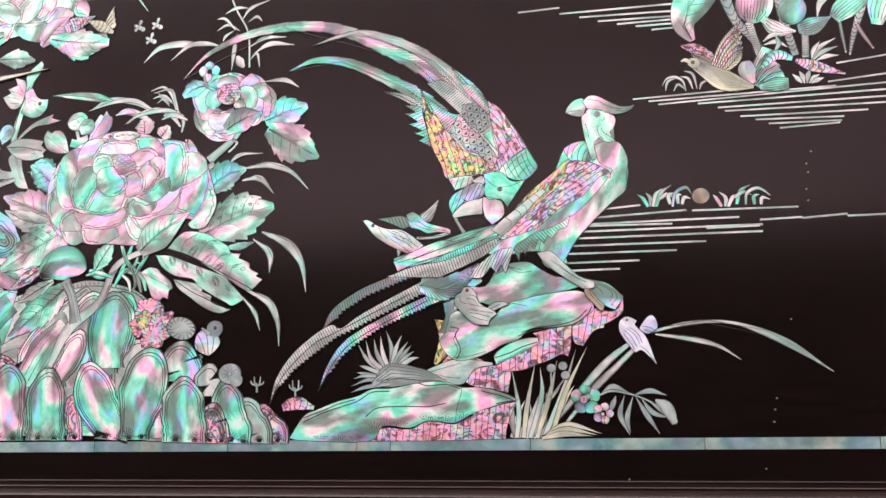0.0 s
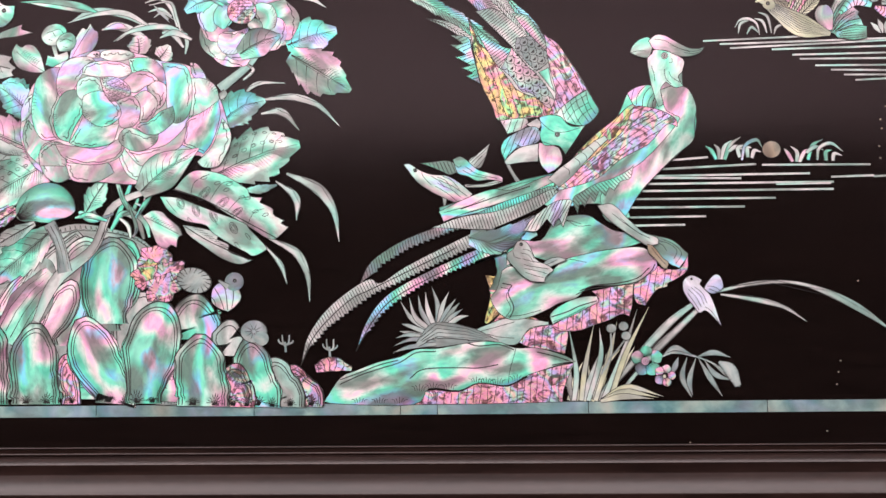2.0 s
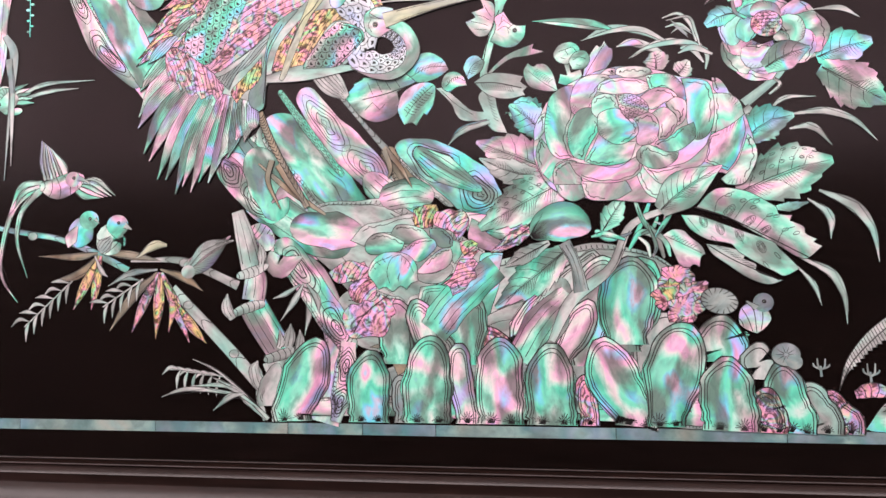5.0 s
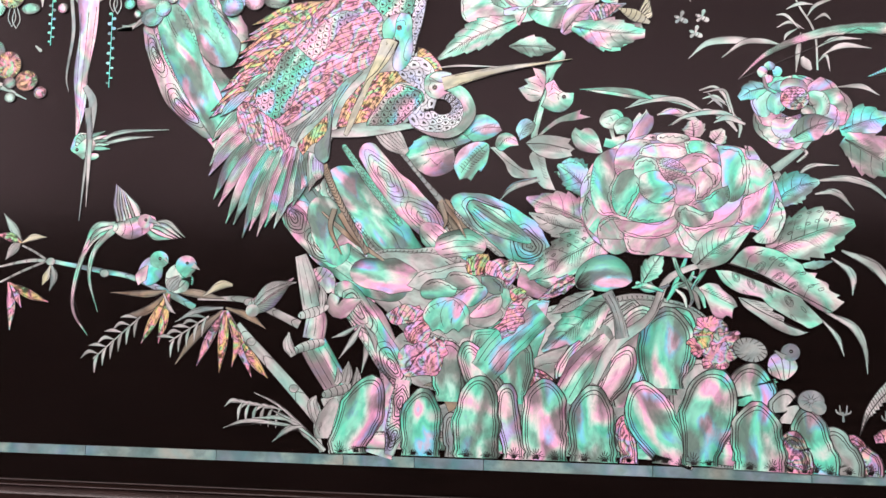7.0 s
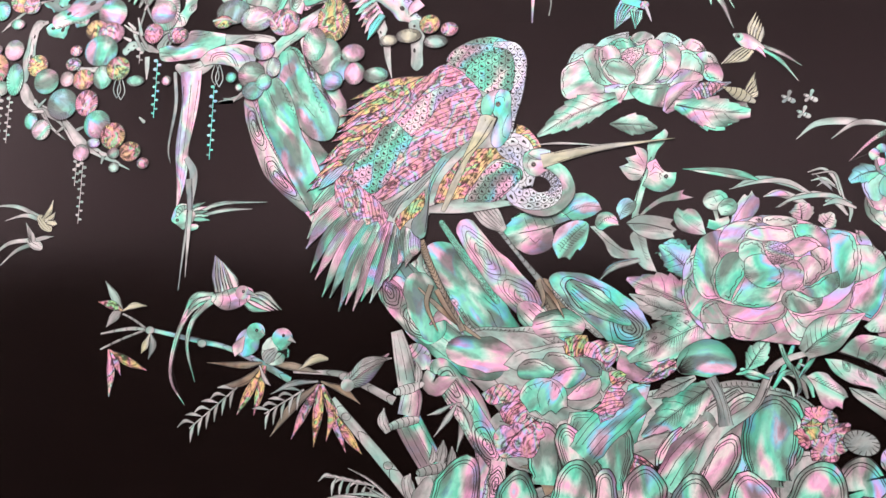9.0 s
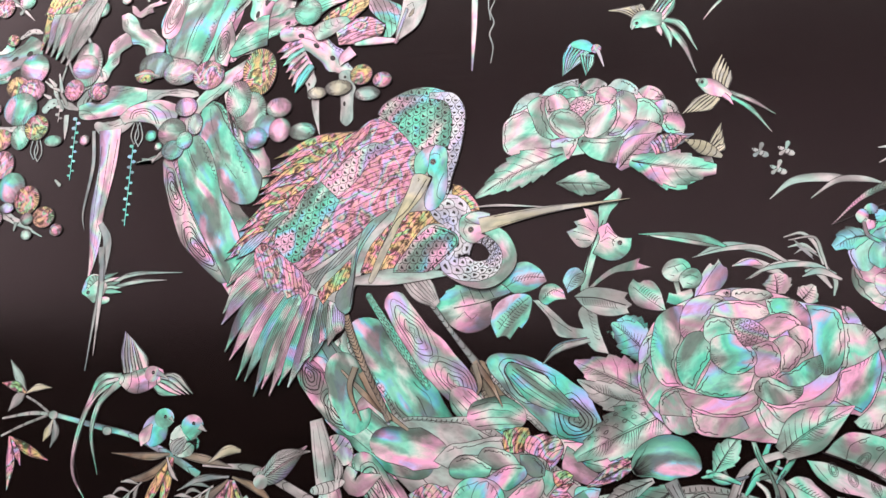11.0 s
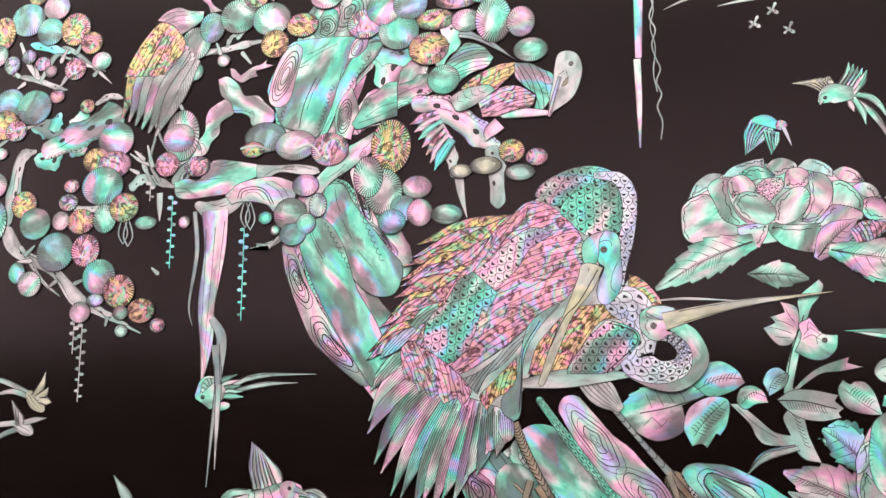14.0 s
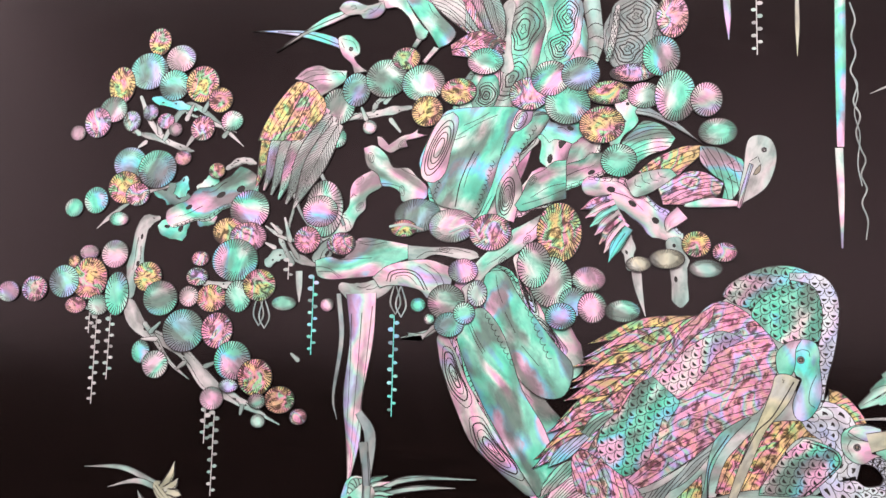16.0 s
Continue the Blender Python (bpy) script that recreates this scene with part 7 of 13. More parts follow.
plate('petal', [-93.9, 123.7, -83.4, 122.9, -72.8, 123.5, -68.9, 118.0, -76.8, 113.8, -87.4, 113.6, -91.7, 116.1], 'rose', turn=60, edge=(0.67, 1.01, 1.7), fold=0.17)
plate('petal', [-107.3, 123.6, -106.8, 130.1, -99.9, 134.3, -94.5, 132.1, -93.1, 121.7, -106.9, 122.1], 'blush', turn=110, edge=(0.09, 0.39, 1.5), fold=0.59)
plate('petal', [-66.8, 126.3, -65.1, 131.1, -59.4, 127.0, -50.8, 120.1, -54.4, 112.2, -62.4, 116.7], 'blush', turn=110, edge=(0.7, 1.17, 1.7), fold=0.2)
plate('petal', [-110.5, 158.2, -108.5, 166.1, -102.5, 170.9, -96.6, 171.8, -97.7, 163.6, -96.2, 157.5, -99.3, 149.7, -100.3, 143.8, -96.9, 135.2, -104.8, 135.0, -109.7, 140.6, -111.4, 150.2], 'pearl', turn=110, edge=(0.41, 0.8, 1.4), fold=0.91)
plate('petal', [-98.4, 165.4, -95.6, 172.5, -89.7, 176.2, -80.9, 176.3, -78.0, 173.6, -84.9, 167.5, -88.9, 160.7, -94.8, 156.0, -97.9, 158.4], 'rose', turn=20, edge=(0.31, 0.62, 1.7), fold=0.81)
plate('petal', [-85.4, 167.5, -83.9, 171.9, -77.0, 174.1, -66.4, 173.5, -59.6, 170.7, -60.6, 167.3, -66.5, 165.1, -76.2, 165.8], 'rose', turn=150, edge=(1.0, 1.44, 1.3), fold=0.5)
plate('petal', [-61.6, 174.7, -55.9, 175.4, -49.2, 174.6, -45.1, 170.9, -41.4, 165.8, -41.5, 160.9, -47.5, 162.7, -52.2, 167.3, -58.9, 167.2, -60.7, 170.7], 'pearl', turn=20, edge=(0.67, 1.06, 1.4), fold=0.17)
plate('petal', [-30.4, 164.3, -23.2, 163.9, -17.7, 160.3, -15.8, 154.8, -16.3, 152.5, -23.5, 147.0, -28.2, 144.3, -32.0, 142.5, -30.2, 149.7, -29.5, 158.4], 'blush', turn=110, edge=(0.63, 0.97, 1.6), fold=0.13)
plate('petal', [-31.9, 143.5, -23.5, 147.7, -16.2, 152.9, -15.1, 146.1, -17.1, 137.6, -20.0, 130.9, -23.8, 126.1, -30.4, 129.2, -34.8, 131.0, -33.5, 137.2], 'pearl', turn=60, edge=(0.59, 1.07, 1.3), fold=0.09)
plate('petal', [-45.0, 172.4, -38.9, 172.0, -32.4, 170.2, -30.0, 165.2, -29.2, 158.4, -29.8, 149.7, -32.7, 143.8, -37.6, 141.7, -40.8, 144.8, -42.5, 152.2, -42.4, 160.0, -43.2, 166.9], 'green', turn=60, edge=(0.06, 0.42, 1.8), fold=0.56)
plate('petal', [-64.6, 131.1, -57.5, 128.4, -50.0, 129.6, -42.4, 131.7, -34.8, 138.2, -31.3, 143.7, -34.6, 131.0, -42.5, 126.7, -48.2, 122.1, -55.7, 121.0, -61.3, 126.4], 'rose', turn=20, edge=(0.86, 1.23, 1.4), fold=0.36)
plate('petal', [-99.7, 134.3, -94.0, 132.6, -85.3, 131.3, -75.6, 130.0, -66.9, 134.8, -63.9, 132.0, -65.4, 126.5, -72.8, 122.8, -84.4, 122.2, -94.1, 125.5, -97.5, 129.5], 'rose', turn=20, edge=(0.46, 0.83, 1.3), fold=0.96)
plate('petal', [-66.9, 134.6, -65.5, 138.4, -61.1, 140.7, -53.6, 137.5, -46.4, 137.2, -47.4, 132.7, -52.8, 129.0, -58.5, 128.2, -64.3, 130.8], 'pearl', turn=110, edge=(0.96, 1.41, 2.2), fold=0.46)
plate('petal', [-57.8, 139.9, -56.6, 142.2, -49.7, 144.7, -45.9, 147.9, -39.1, 150.6, -38.0, 146.1, -39.1, 142.1, -46.1, 136.9, -52.7, 136.6], 'green', turn=110, edge=(0.02, 0.38, 1.4), fold=0.52)
plate('petal', [-87.6, 140.8, -84.6, 147.3, -78.4, 142.4, -66.4, 142.4, -69.4, 133.5, -77.5, 130.8, -86.2, 131.1, -92.1, 133.3], 'pearl', turn=20, edge=(0.65, 1.01, 1.4), fold=0.15)
plate('petal', [-100.0, 145.5, -99.4, 150.7, -94.8, 158.7, -87.9, 159.9, -84.8, 155.0, -84.3, 149.1, -88.9, 141.1, -91.9, 133.7, -96.9, 135.5, -99.5, 140.5], 'green', turn=60, edge=(0.44, 0.79, 1.8), fold=0.94)
plate('petal', [-65.1, 163.8, -58.9, 167.9, -52.2, 168.3, -46.8, 164.6, -47.4, 161.7, -52.3, 160.9, -57.1, 157.7, -60.9, 158.4], 'rose', turn=20, edge=(0.16, 0.53, 1.7), fold=0.66)
plate('petal', [-52.5, 160.5, -47.5, 163.4, -42.7, 161.2, -42.2, 156.1, -43.8, 151.1, -48.0, 148.0, -47.5, 154.3, -51.4, 157.7], 'rose', turn=110, edge=(0.37, 0.86, 1.8), fold=0.87)
plate('petal', [-59.2, 155.7, -55.2, 158.3, -51.4, 158.2, -46.9, 153.3, -47.6, 148.3, -51.6, 143.0, -56.2, 142.7, -55.6, 148.8, -56.4, 152.8], 'rose', turn=60, edge=(0.44, 0.82, 1.4), fold=0.94)
plate('petal', [-88.2, 160.0, -87.1, 164.6, -82.0, 166.7, -77.0, 165.3, -74.3, 160.5, -75.8, 158.1, -83.1, 156.4, -85.0, 154.1, -87.7, 157.0], 'blush', turn=20, edge=(0.06, 0.51, 1.8), fold=0.56)
plate('petal', [-68.1, 153.1, -64.8, 155.3, -59.0, 156.0, -55.5, 150.8, -56.1, 144.7, -59.2, 140.8, -65.0, 140.1, -66.8, 143.2, -66.1, 148.3], 'rose', turn=20, edge=(0.97, 1.38, 1.8), fold=0.47)
plate('petal', [-85.3, 151.9, -84.2, 157.0, -76.2, 159.3, -70.5, 155.6, -66.0, 151.2, -65.6, 146.1, -70.7, 141.8, -76.5, 141.0, -81.5, 143.7, -84.9, 147.4], 'green', turn=20, edge=(0.32, 0.65, 1.7), fold=0.82)
plate('core', [-76.4, 166.1, -69.4, 166.2, -64.6, 164.2, -60.7, 160.4, -60.2, 156.7, -64.8, 154.8, -70.5, 153.6, -74.3, 158.5], 'rose', scales=(110, 2.6))
rib('leaf', [-56, 107.8, -44.4, 118.2, -26.4, 129], [8, 18.8, 0.8], 'frost', 'vf', 12, teeth=0)

begin('stone_row', 'row of upright green and pink shell stones with engraved contours', 'rock', 1.0)
rib('stone', [-213, 16.9, -161.7, 24.9, -100.7, 27.3, -47.1, 19, -18.2, 13.7], [13.5, 29.8, 32.5, 32.5, 10.8], 'grey', 'w', 5, wav=0.05)
rib('stone', [-175.8, 49.7, -139.1, 62.9, -100.4, 70.4, -67.7, 75.2, -46.4, 66.8], [19.1, 40.9, 40.9, 30, 13.6], 'silver', 'w', 6, wav=0.05)
rib('stone', [-248.7, 11, -169.9, 12.3, -95, 12.4, -37.7, 10.9, -4.4, 9.2], [8.8, 11.8, 13, 13, 10], 'pearl', 'w', 4, wav=0.05)
rib('stone', [-55.1, 11.1, -55, 16.9, -55.9, 35, -54.5, 58.9], [23.9, 23.9, 29.2, 23.9], 'silver', 'a', 2, rd=1, wav=0.05)
rib('stone', [-124.6, 36.7, -118.6, 54.8, -106.1, 68.5], [15, 19.2, 13.2], 'rose', 'a', 3, wav=0.05)
rib('stone', [-109.6, 53.5, -97.1, 71.1, -82.9, 85.3], [17.9, 22.7, 14.9], 'silver', 'a', 3, wav=0.05)
rib('stone', [-78.8, 39.3, -78.8, 45.8, -72.1, 62.3, -63, 85.5], [26.4, 26.4, 30.5, 24.7], 'green', 'a', 3, rd=1, wav=0.05)
rib('stone', [-95.2, 32.6, -95.2, 38.5, -89.3, 59.4, -81.1, 86.3], [16.2, 16.2, 24.4, 18.9], 'pearl', 'a', 3, rd=1, wav=0.05)
rib('stone', [-73.5, 43.1, -73.4, 49, -72.3, 64.5, -68.9, 86], [21.5, 21.5, 30.1, 21.5], 'green', 'a', 3, rd=1, wav=0.05)
rib('stone', [-103.4, 32.7, -103.4, 38.6, -97.5, 48.7, -89.5, 64.8], [10.8, 10.8, 16.3, 10.8], 'rose', 'a', 3, rd=1, wav=0.05)
rib('stone', [-117.1, 32.8, -117.1, 38.7, -111.2, 54.3, -103.1, 75.9], [10.9, 10.9, 19.1, 13.6], 'silver', 'w', 4, rd=1, wav=0.05)
disc('stone', -49, 74.9, 9.1, 6.9, 20, 'coral', 'y', 18, wob=0.12)
disc('stone', -51.7, 66.9, 9.1, 6.9, 20, 'paua', 'y', 18, wob=0.12)
disc('stone', -41.1, 66.7, 9, 6.9, 20, 'coral', 'y', 18, wob=0.12)
disc('stone', -45.2, 60.1, 9, 6.9, 20, 'coral', 'y', 18, wob=0.12)
rib('stone', [-27.4, 34.8, -27.3, 41.1, -29.1, 46, -28.5, 57.4], [24, 24, 25.2, 17.2], 'pearl', 'a', 3, rd=1, wav=0.05)
rib('stone', [-10.9, 26.6, -10.7, 32.9, -12.2, 35.5, -11.3, 44.4], [15.8, 15.8, 17, 12.4], 'silver', 'a', 2, rd=1, wav=0.05)
rib('stone', [-139.3, 32.9, -139.2, 38.9, -140.3, 42.4, -139.2, 52], [27.5, 27.5, 30.3, 22], 'coral', 'a', 3, rd=1, wav=0.05)
rib('stone', [-187.2, 33.3, -187.2, 39.3, -188.3, 49.8, -187.2, 66.4], [16.8, 16.8, 19.7, 16.8], 'pearl', 'a', 2, rd=1, wav=0.05)
rib('stone', [-153.2, 33, -153.2, 39, -152.9, 52.1, -150.3, 71.3], [16.6, 16.6, 24.9, 11.1], 'green', 'a', 4, rd=1, wav=0.05)
rib('stone', [-164.5, 33.1, -164.5, 39.1, -172.7, 49.6, -178.6, 66.2], [16.7, 16.7, 16.7, 11.2], 'pearl', 'a', 4, rd=1, wav=0.05)
rib('stone', [-168.7, 49.6, -156, 65.9, -136.3, 82], [16.7, 18.3, 13.9], 'green', 'l', 5, wav=0.05)
rib('stone', [-125.4, 35.5, -114.2, 54.4, -100.4, 67.7], [13.6, 16.4, 10.9], 'pearl', 'l', 4, wav=0.05)
rib('stone', [-256.7, 11.4, -256.8, 17.6, -255.1, 22.6, -251, 33.7], [11.5, 11.5, 11.5, 5.7], 'silver', 'w', 3, rd=1, wav=0.05)
rib('stone', [-220.2, 3.7, -215.9, 22.4, -213.1, 44.5], [5.7, 12.4, 8.5], 'rose', 'wo', 4, wav=0.05)
rib('stone', [-243.5, 3.7, -243.5, 9.8, -237, 25, -228.2, 46.4], [21.7, 21.7, 25.7, 17.1], 'pearl', 'ag', 3, rd=1, wav=0.05)
rib('stone', [-202.6, 3.7, -202.6, 9.7, -202.9, 22.1, -200.9, 40.5], [21.9, 21.9, 23.6, 16.9], 'green', 'ag', 3, rd=1, wav=0.05)
rib('stone', [-184.3, 3.7, -184.3, 9.7, -186, 15.7, -185.5, 27.8], [10, 10, 10, 8.4], 'grey', 'ag', 3, rd=1, wav=0.05)
rib('stone', [-151.9, 3.7, -151.9, 9.6, -155.1, 23.8, -156, 44], [12.1, 12.1, 13.8, 11], 'rose', 'ag', 3, rd=1, wav=0.05)
rib('stone', [-172.4, 3.7, -172.4, 9.7, -172.1, 25.8, -169.5, 47.9], [25.6, 25.6, 25.6, 17.2], 'pearl', 'ag', 3, rd=1, wav=0.05)
rib('stone', [-135.2, 3.7, -135.2, 9.6, -135.8, 25.3, -134.2, 47], [23.6, 23.6, 25.2, 18.1], 'pearl', 'ag', 3, rd=1, wav=0.05)
rib('stone', [-109.6, 3.7, -109.6, 9.6, -110.6, 23.8, -109.3, 44], [25.5, 25.5, 25, 18.4], 'green', 'ag', 3, rd=1, wav=0.05)
rib('stone', [-91.4, 3.7, -91.4, 9.6, -93.3, 16.1, -93.1, 28.6], [9.7, 9.7, 11.8, 8.1], 'coral', 'ag', 3, rd=1, wav=0.05)
rib('stone', [-69.1, 3.7, -69, 9.5, -78.8, 25, -86.4, 46.5], [20.9, 20.9, 26.2, 18.7], 'pearl', 'ag', 3, rd=1, wav=0.05)
rib('stone', [-54.7, 3.7, -54.6, 9.5, -51, 28.8, -45.3, 54], [18.6, 18.6, 29.2, 24.4], 'green', 'ag', 3, rd=1, wav=0.05)
rib('stone', [28, 1.6, 28.2, 7.8, 21.8, 11.6, 17.8, 21.8], [12.7, 12.7, 14.9, 9.9], 'coral', 'ag', 3, rd=1, wav=0.05)
rib('stone', [17.8, 1.5, 18, 7.7, 12.7, 13.6, 9.7, 25.8], [15.5, 15.5, 17.2, 11.6], 'silver', 'ag', 3, rd=1, wav=0.05)
rib('stone', [5, 1.6, 5.2, 7.8, 0.2, 18.4, -2.4, 35.4], [17.3, 17.3, 19.5, 14.5], 'green', 'ag', 3, rd=1, wav=0.05)
rib('stone', [-7.3, 1.7, -7.1, 7.9, -9.2, 12.4, -9, 23.2], [16.8, 16.8, 16.8, 12.3], 'coral', 'ag', 3, rd=1, wav=0.05)
rib('stone', [-25.2, 2.2, -25.1, 8.4, -26.7, 19.8, -26, 37.7], [26.6, 26.6, 26.6, 18.7], 'pearl', 'ag', 3, rd=1, wav=0.05)

begin('bird_inlay', 'pair of plump grey and lilac shell birds on stones', 'bird motif', 2.6, one=True, group='birds')
disc('f', -29.2, 63.9, 9, 6.3, -15, 'grey', 'y', 16)
disc('f', 0.4, 38.4, 6.8, 5.7, 0, 'grey', 'd', 10)
disc('f', 4.2, 35, 3.6, 3.6, 0, 'grey', '', 0, rim=0.03)
rib('f', [-20.2, 53.1, -13.6, 55.7, -5.8, 55.6], [7.9, 15.2, 7.9], 'rose', 'x', 4, rd=2)
disc('f', -9.1, 63, 4.7, 4.5, 0, 'blue', '', 0, rim=0.03)
disc('f', -8.8, 63.5, 1, 1, 0, 'silver', 'q', 26)
rib('f', [-16.9, 63.7, -12.2, 60.4], [1.1, 3.2], 'grey', '', 6)

begin('tendril', 'curling green shell tendrils below the peony', 'tendril', 1.75)
rib('tendril_arm', [-60.7, 112.5, -64.3, 103.5, -70.5, 90.5], [2.1, 2.7, 1.8], 'green', '', 0, rd=2)
rib('tendril_arm', [-71.1, 89.3, -65.2, 97.5, -57.7, 94.5, -54.3, 84.7], [1.8, 3.2, 3.2, 1.8], 'green', '', 0, rd=2)
rib('tendril_arm', [-57, 105, -60, 99, -65.2, 96.6], [1.8, 2.4, 1.5], 'green', '', 0, rd=2)
rib('tendril_arm', [-53.5, 105.6, -54.7, 101.4, -58.8, 102.6], [1.2, 1.8, 0.9], 'rose', '', 0, rd=2)
rib('tendril_arm', [-66.7, 95.4, -62.4, 91.5, -61, 85.5], [1.5, 2.4, 1.5], 'green', '', 0, rd=2)
rib('tendril_arm', [-87.3, 98.9, -81.4, 95.3, -75.5, 95.3], [3, 4.2, 2.4], 'blue', '', 0, rd=2)
rib('tendril_arm', [-79.9, 99.5, -77, 95.3, -69.6, 97.5], [1.5, 2.4, 1.2], 'blue', '', 0, rd=2)

begin('rockwork', 'tangled shell roots, blossoms and rocks under the tree', 'rock', 0.9)
rib('root', [-238.2, 107.7, -205.6, 95.2, -167.6, 79.9, -136.8, 80.3], [18.8, 47, 47, 18.8], 'silver', 'w', 7, rd=2, wav=0.05)
rib('root', [-217.9, 66.9, -198.5, 54.8, -173.5, 52.2], [18.7, 31.2, 18.7], 'silver', 'w', 5, rd=2, wav=0.05)
rib('root', [-279.1, 143.4, -261.6, 120.5, -238.1, 104.5, -212, 92], [13, 19.5, 22.7, 16.2], 'green', 'l', 3, rd=2, wav=0.05)
rib('root', [-287.7, 146.8, -271.8, 127, -251.3, 107.7], [8.6, 15.2, 9.9], 'pearl', 'o', 4, rd=2, wav=0.05)
rib('root', [-265.8, 146.5, -255.1, 123.7, -251.3, 107.7], [19.7, 21.6, 9.8], 'green', '', 3, rd=2, wav=0.05)
rib('root', [-251.1, 98.1, -237.5, 79.2, -220.8, 54.4, -210.9, 39.1], [12.7, 15.9, 14.6, 9.5], 'pearl', 'ow', 4, rd=2, wav=0.05)
rib('root', [-244.7, 104.5, -218.6, 101.4, -205.7, 98.3], [16, 19.2, 9.6], 'pearl', '', 3, rd=2, wav=0.05)
rib('root', [-254.9, 117.3, -245.2, 123.7, -235.1, 112.5], [1.3, 7.8, 1.3], 'rose', '', 6, rd=2, wav=0.05)
rib('root', [-262.2, 138.4, -245.2, 123.7, -225.2, 110.3], [1.3, 3.3, 2], 'brown', '', 6, rd=2, wav=0.05)
rib('root', [-237.7, 88.7, -250.7, 83.8, -255.8, 91.7], [1.3, 12.9, 3.2], 'rose', '', 2, rd=2, wav=0.05)
rib('branch', [-187.3, 145.7, -174.5, 132.9, -155.5, 114.1], [6.3, 12.6, 12.6], 'silver', 'w', 4, rd=2, wav=0.15)
rib('root', [-196.4, 117.2, -180.6, 120.4, -168, 117.2], [12.6, 15.8, 9.5], 'pearl', 'l', 4, rd=2, wav=0.05)
rib('root', [-155.4, 107.9, -136.9, 107.9, -121.7, 98.7], [18.4, 24.6, 12.3], 'pearl', 'l', 3, rd=2, wav=0.05)
rib('root', [-187.3, 145.7, -165, 134.4, -146.2, 120.3, -133.9, 111], [9.4, 22.5, 23.8, 9.4], 'blue', 'o', 4, rd=2, wav=0.05)
rib('root', [-177.7, 142.4, -161.9, 131.3, -143.2, 120.3], [6.3, 13.8, 3.1], 'green', 'l', 5, rd=2, wav=0.05)
rib('root', [-185.8, 46.5, -164.3, 61.6, -139.9, 80.2], [18.4, 24.6, 15.4], 'green', 'a', 3, ink=0.45, rd=2, wav=0.05)
rib('root', [-182.8, 49, -176.7, 61.3, -179.9, 67.4], [12.4, 15.5, 9.3], 'silver', 'l', 3, rd=2, wav=0.05)
plate('stone', [-150.6, 99.6, -148.6, 106.8, -144.5, 104.2, -139.5, 98.1, -130.0, 93.6, -134.0, 89.0, -144.6, 91.2, -150.1, 95.3], 'pearl', turn=-20)
plate('stone', [-194.2, 44.3, -190.8, 53.5, -181.2, 59.7, -177.6, 55.5, -177.1, 44.3, -182.2, 33.3, -187.6, 40.3], 'frost', lines=[[-193.5, 45.7, -189.5, 52.5, -181.2, 58.9], [-190.5, 44.3, -188.3, 50.3, -182.1, 56.3], [-192.4, 44.3, -189.0, 51.5, -181.7, 57.5]], turn=60)
plate('stone', [-179.5, 57.1, -176.4, 67.1, -175.4, 72.3, -163.9, 73.2, -156.2, 68.4, -161.3, 64.8, -168.8, 62.8, -169.8, 57.0], 'green', lines=[[-178.1, 58.1, -174.7, 66.1, -173.1, 70.6, -164.9, 71.5], [-176.7, 58.1, -173.3, 65.1, -171.9, 69.3, -164.9, 70.2], [-175.2, 57.6, -172.1, 64.0, -170.6, 68.0]], turn=60)
plate('stone', [-169.4, 56.8, -167.2, 63.0, -152.7, 68.9, -145.4, 75.8, -144.6, 87.7, -138.5, 89.3, -132.7, 88.7, -135.2, 77.6, -134.2, 75.4, -138.4, 62.6, -143.1, 56.7], 'green', lines=[[-167.0, 59.0, -164.9, 64.8, -152.7, 67.7, -144.6, 74.6, -142.6, 79.5, -136.0, 81.6], [-165.4, 57.8, -162.9, 63.8, -150.7, 66.7, -142.6, 73.6, -140.6, 78.5, -136.0, 80.1], [-164.1, 57.5, -161.3, 62.8, -149.7, 65.4, -141.4, 72.3, -139.4, 77.2], [-144.6, 84.5, -138.5, 87.9, -133.5, 87.5]], turn=45)
plate('stone', [-202.2, 41.8, -195.7, 43.7, -187.2, 40.7, -182.4, 34.5, -184.0, 29.3, -187.3, 27.3, -190.7, 34.3, -195.9, 40.3], 'brown', turn=-40)
plate('petal', [-212.1, 96.5, -204.7, 104.3, -196.2, 106.1, -179.5, 109.8, -176.1, 104.2, -187.8, 100.4, -199.4, 99.6, -204.6, 93.3], 'silver', turn=20, edge=(0.1, 0.5, 2.0))
plate('petal', [-190.4, 99.9, -187.8, 103.9, -182.6, 104.3, -174.2, 102.1, -169.6, 97.0, -176.3, 95.8, -183.6, 93.9, -189.9, 98.1], 'frost', turn=-10, edge=(0.1, 0.4, 1.6))
plate('petal', [-204.0, 91.2, -203.8, 95.8, -200.4, 99.0, -195.1, 100.3, -189.9, 98.9, -183.3, 95.4, -185.1, 90.9, -191.9, 89.7, -200.4, 88.8], 'pearl', turn=0, edge=(0.2, 0.6, 1.6))
plate('petal', [-159.5, 96.2, -154.2, 94.1, -153.7, 88.7, -157.6, 83.4, -159.8, 87.8], 'frost', turn=70)
plate('petal', [-170.5, 101.8, -163.9, 101.8, -158.5, 97.2, -158.4, 92.6, -163.9, 91.7, -169.5, 95.8], 'blue', turn=-40, edge=(0.2, 0.5, 1.5))
plate('petal', [-186.1, 90.1, -181.5, 93.6, -176.3, 96.5, -168.9, 96.9, -166.6, 92.9, -169.9, 88.7, -176.3, 84.8, -184.0, 88.0], 'pearl', turn=30, edge=(0.1, 0.4, 1.5))
plate('petal', [-177.1, 79.0, -167.0, 79.5, -159.6, 84.1, -158.2, 80.7, -163.7, 74.6, -171.1, 73.7, -176.5, 75.7], 'silver', turn=25)
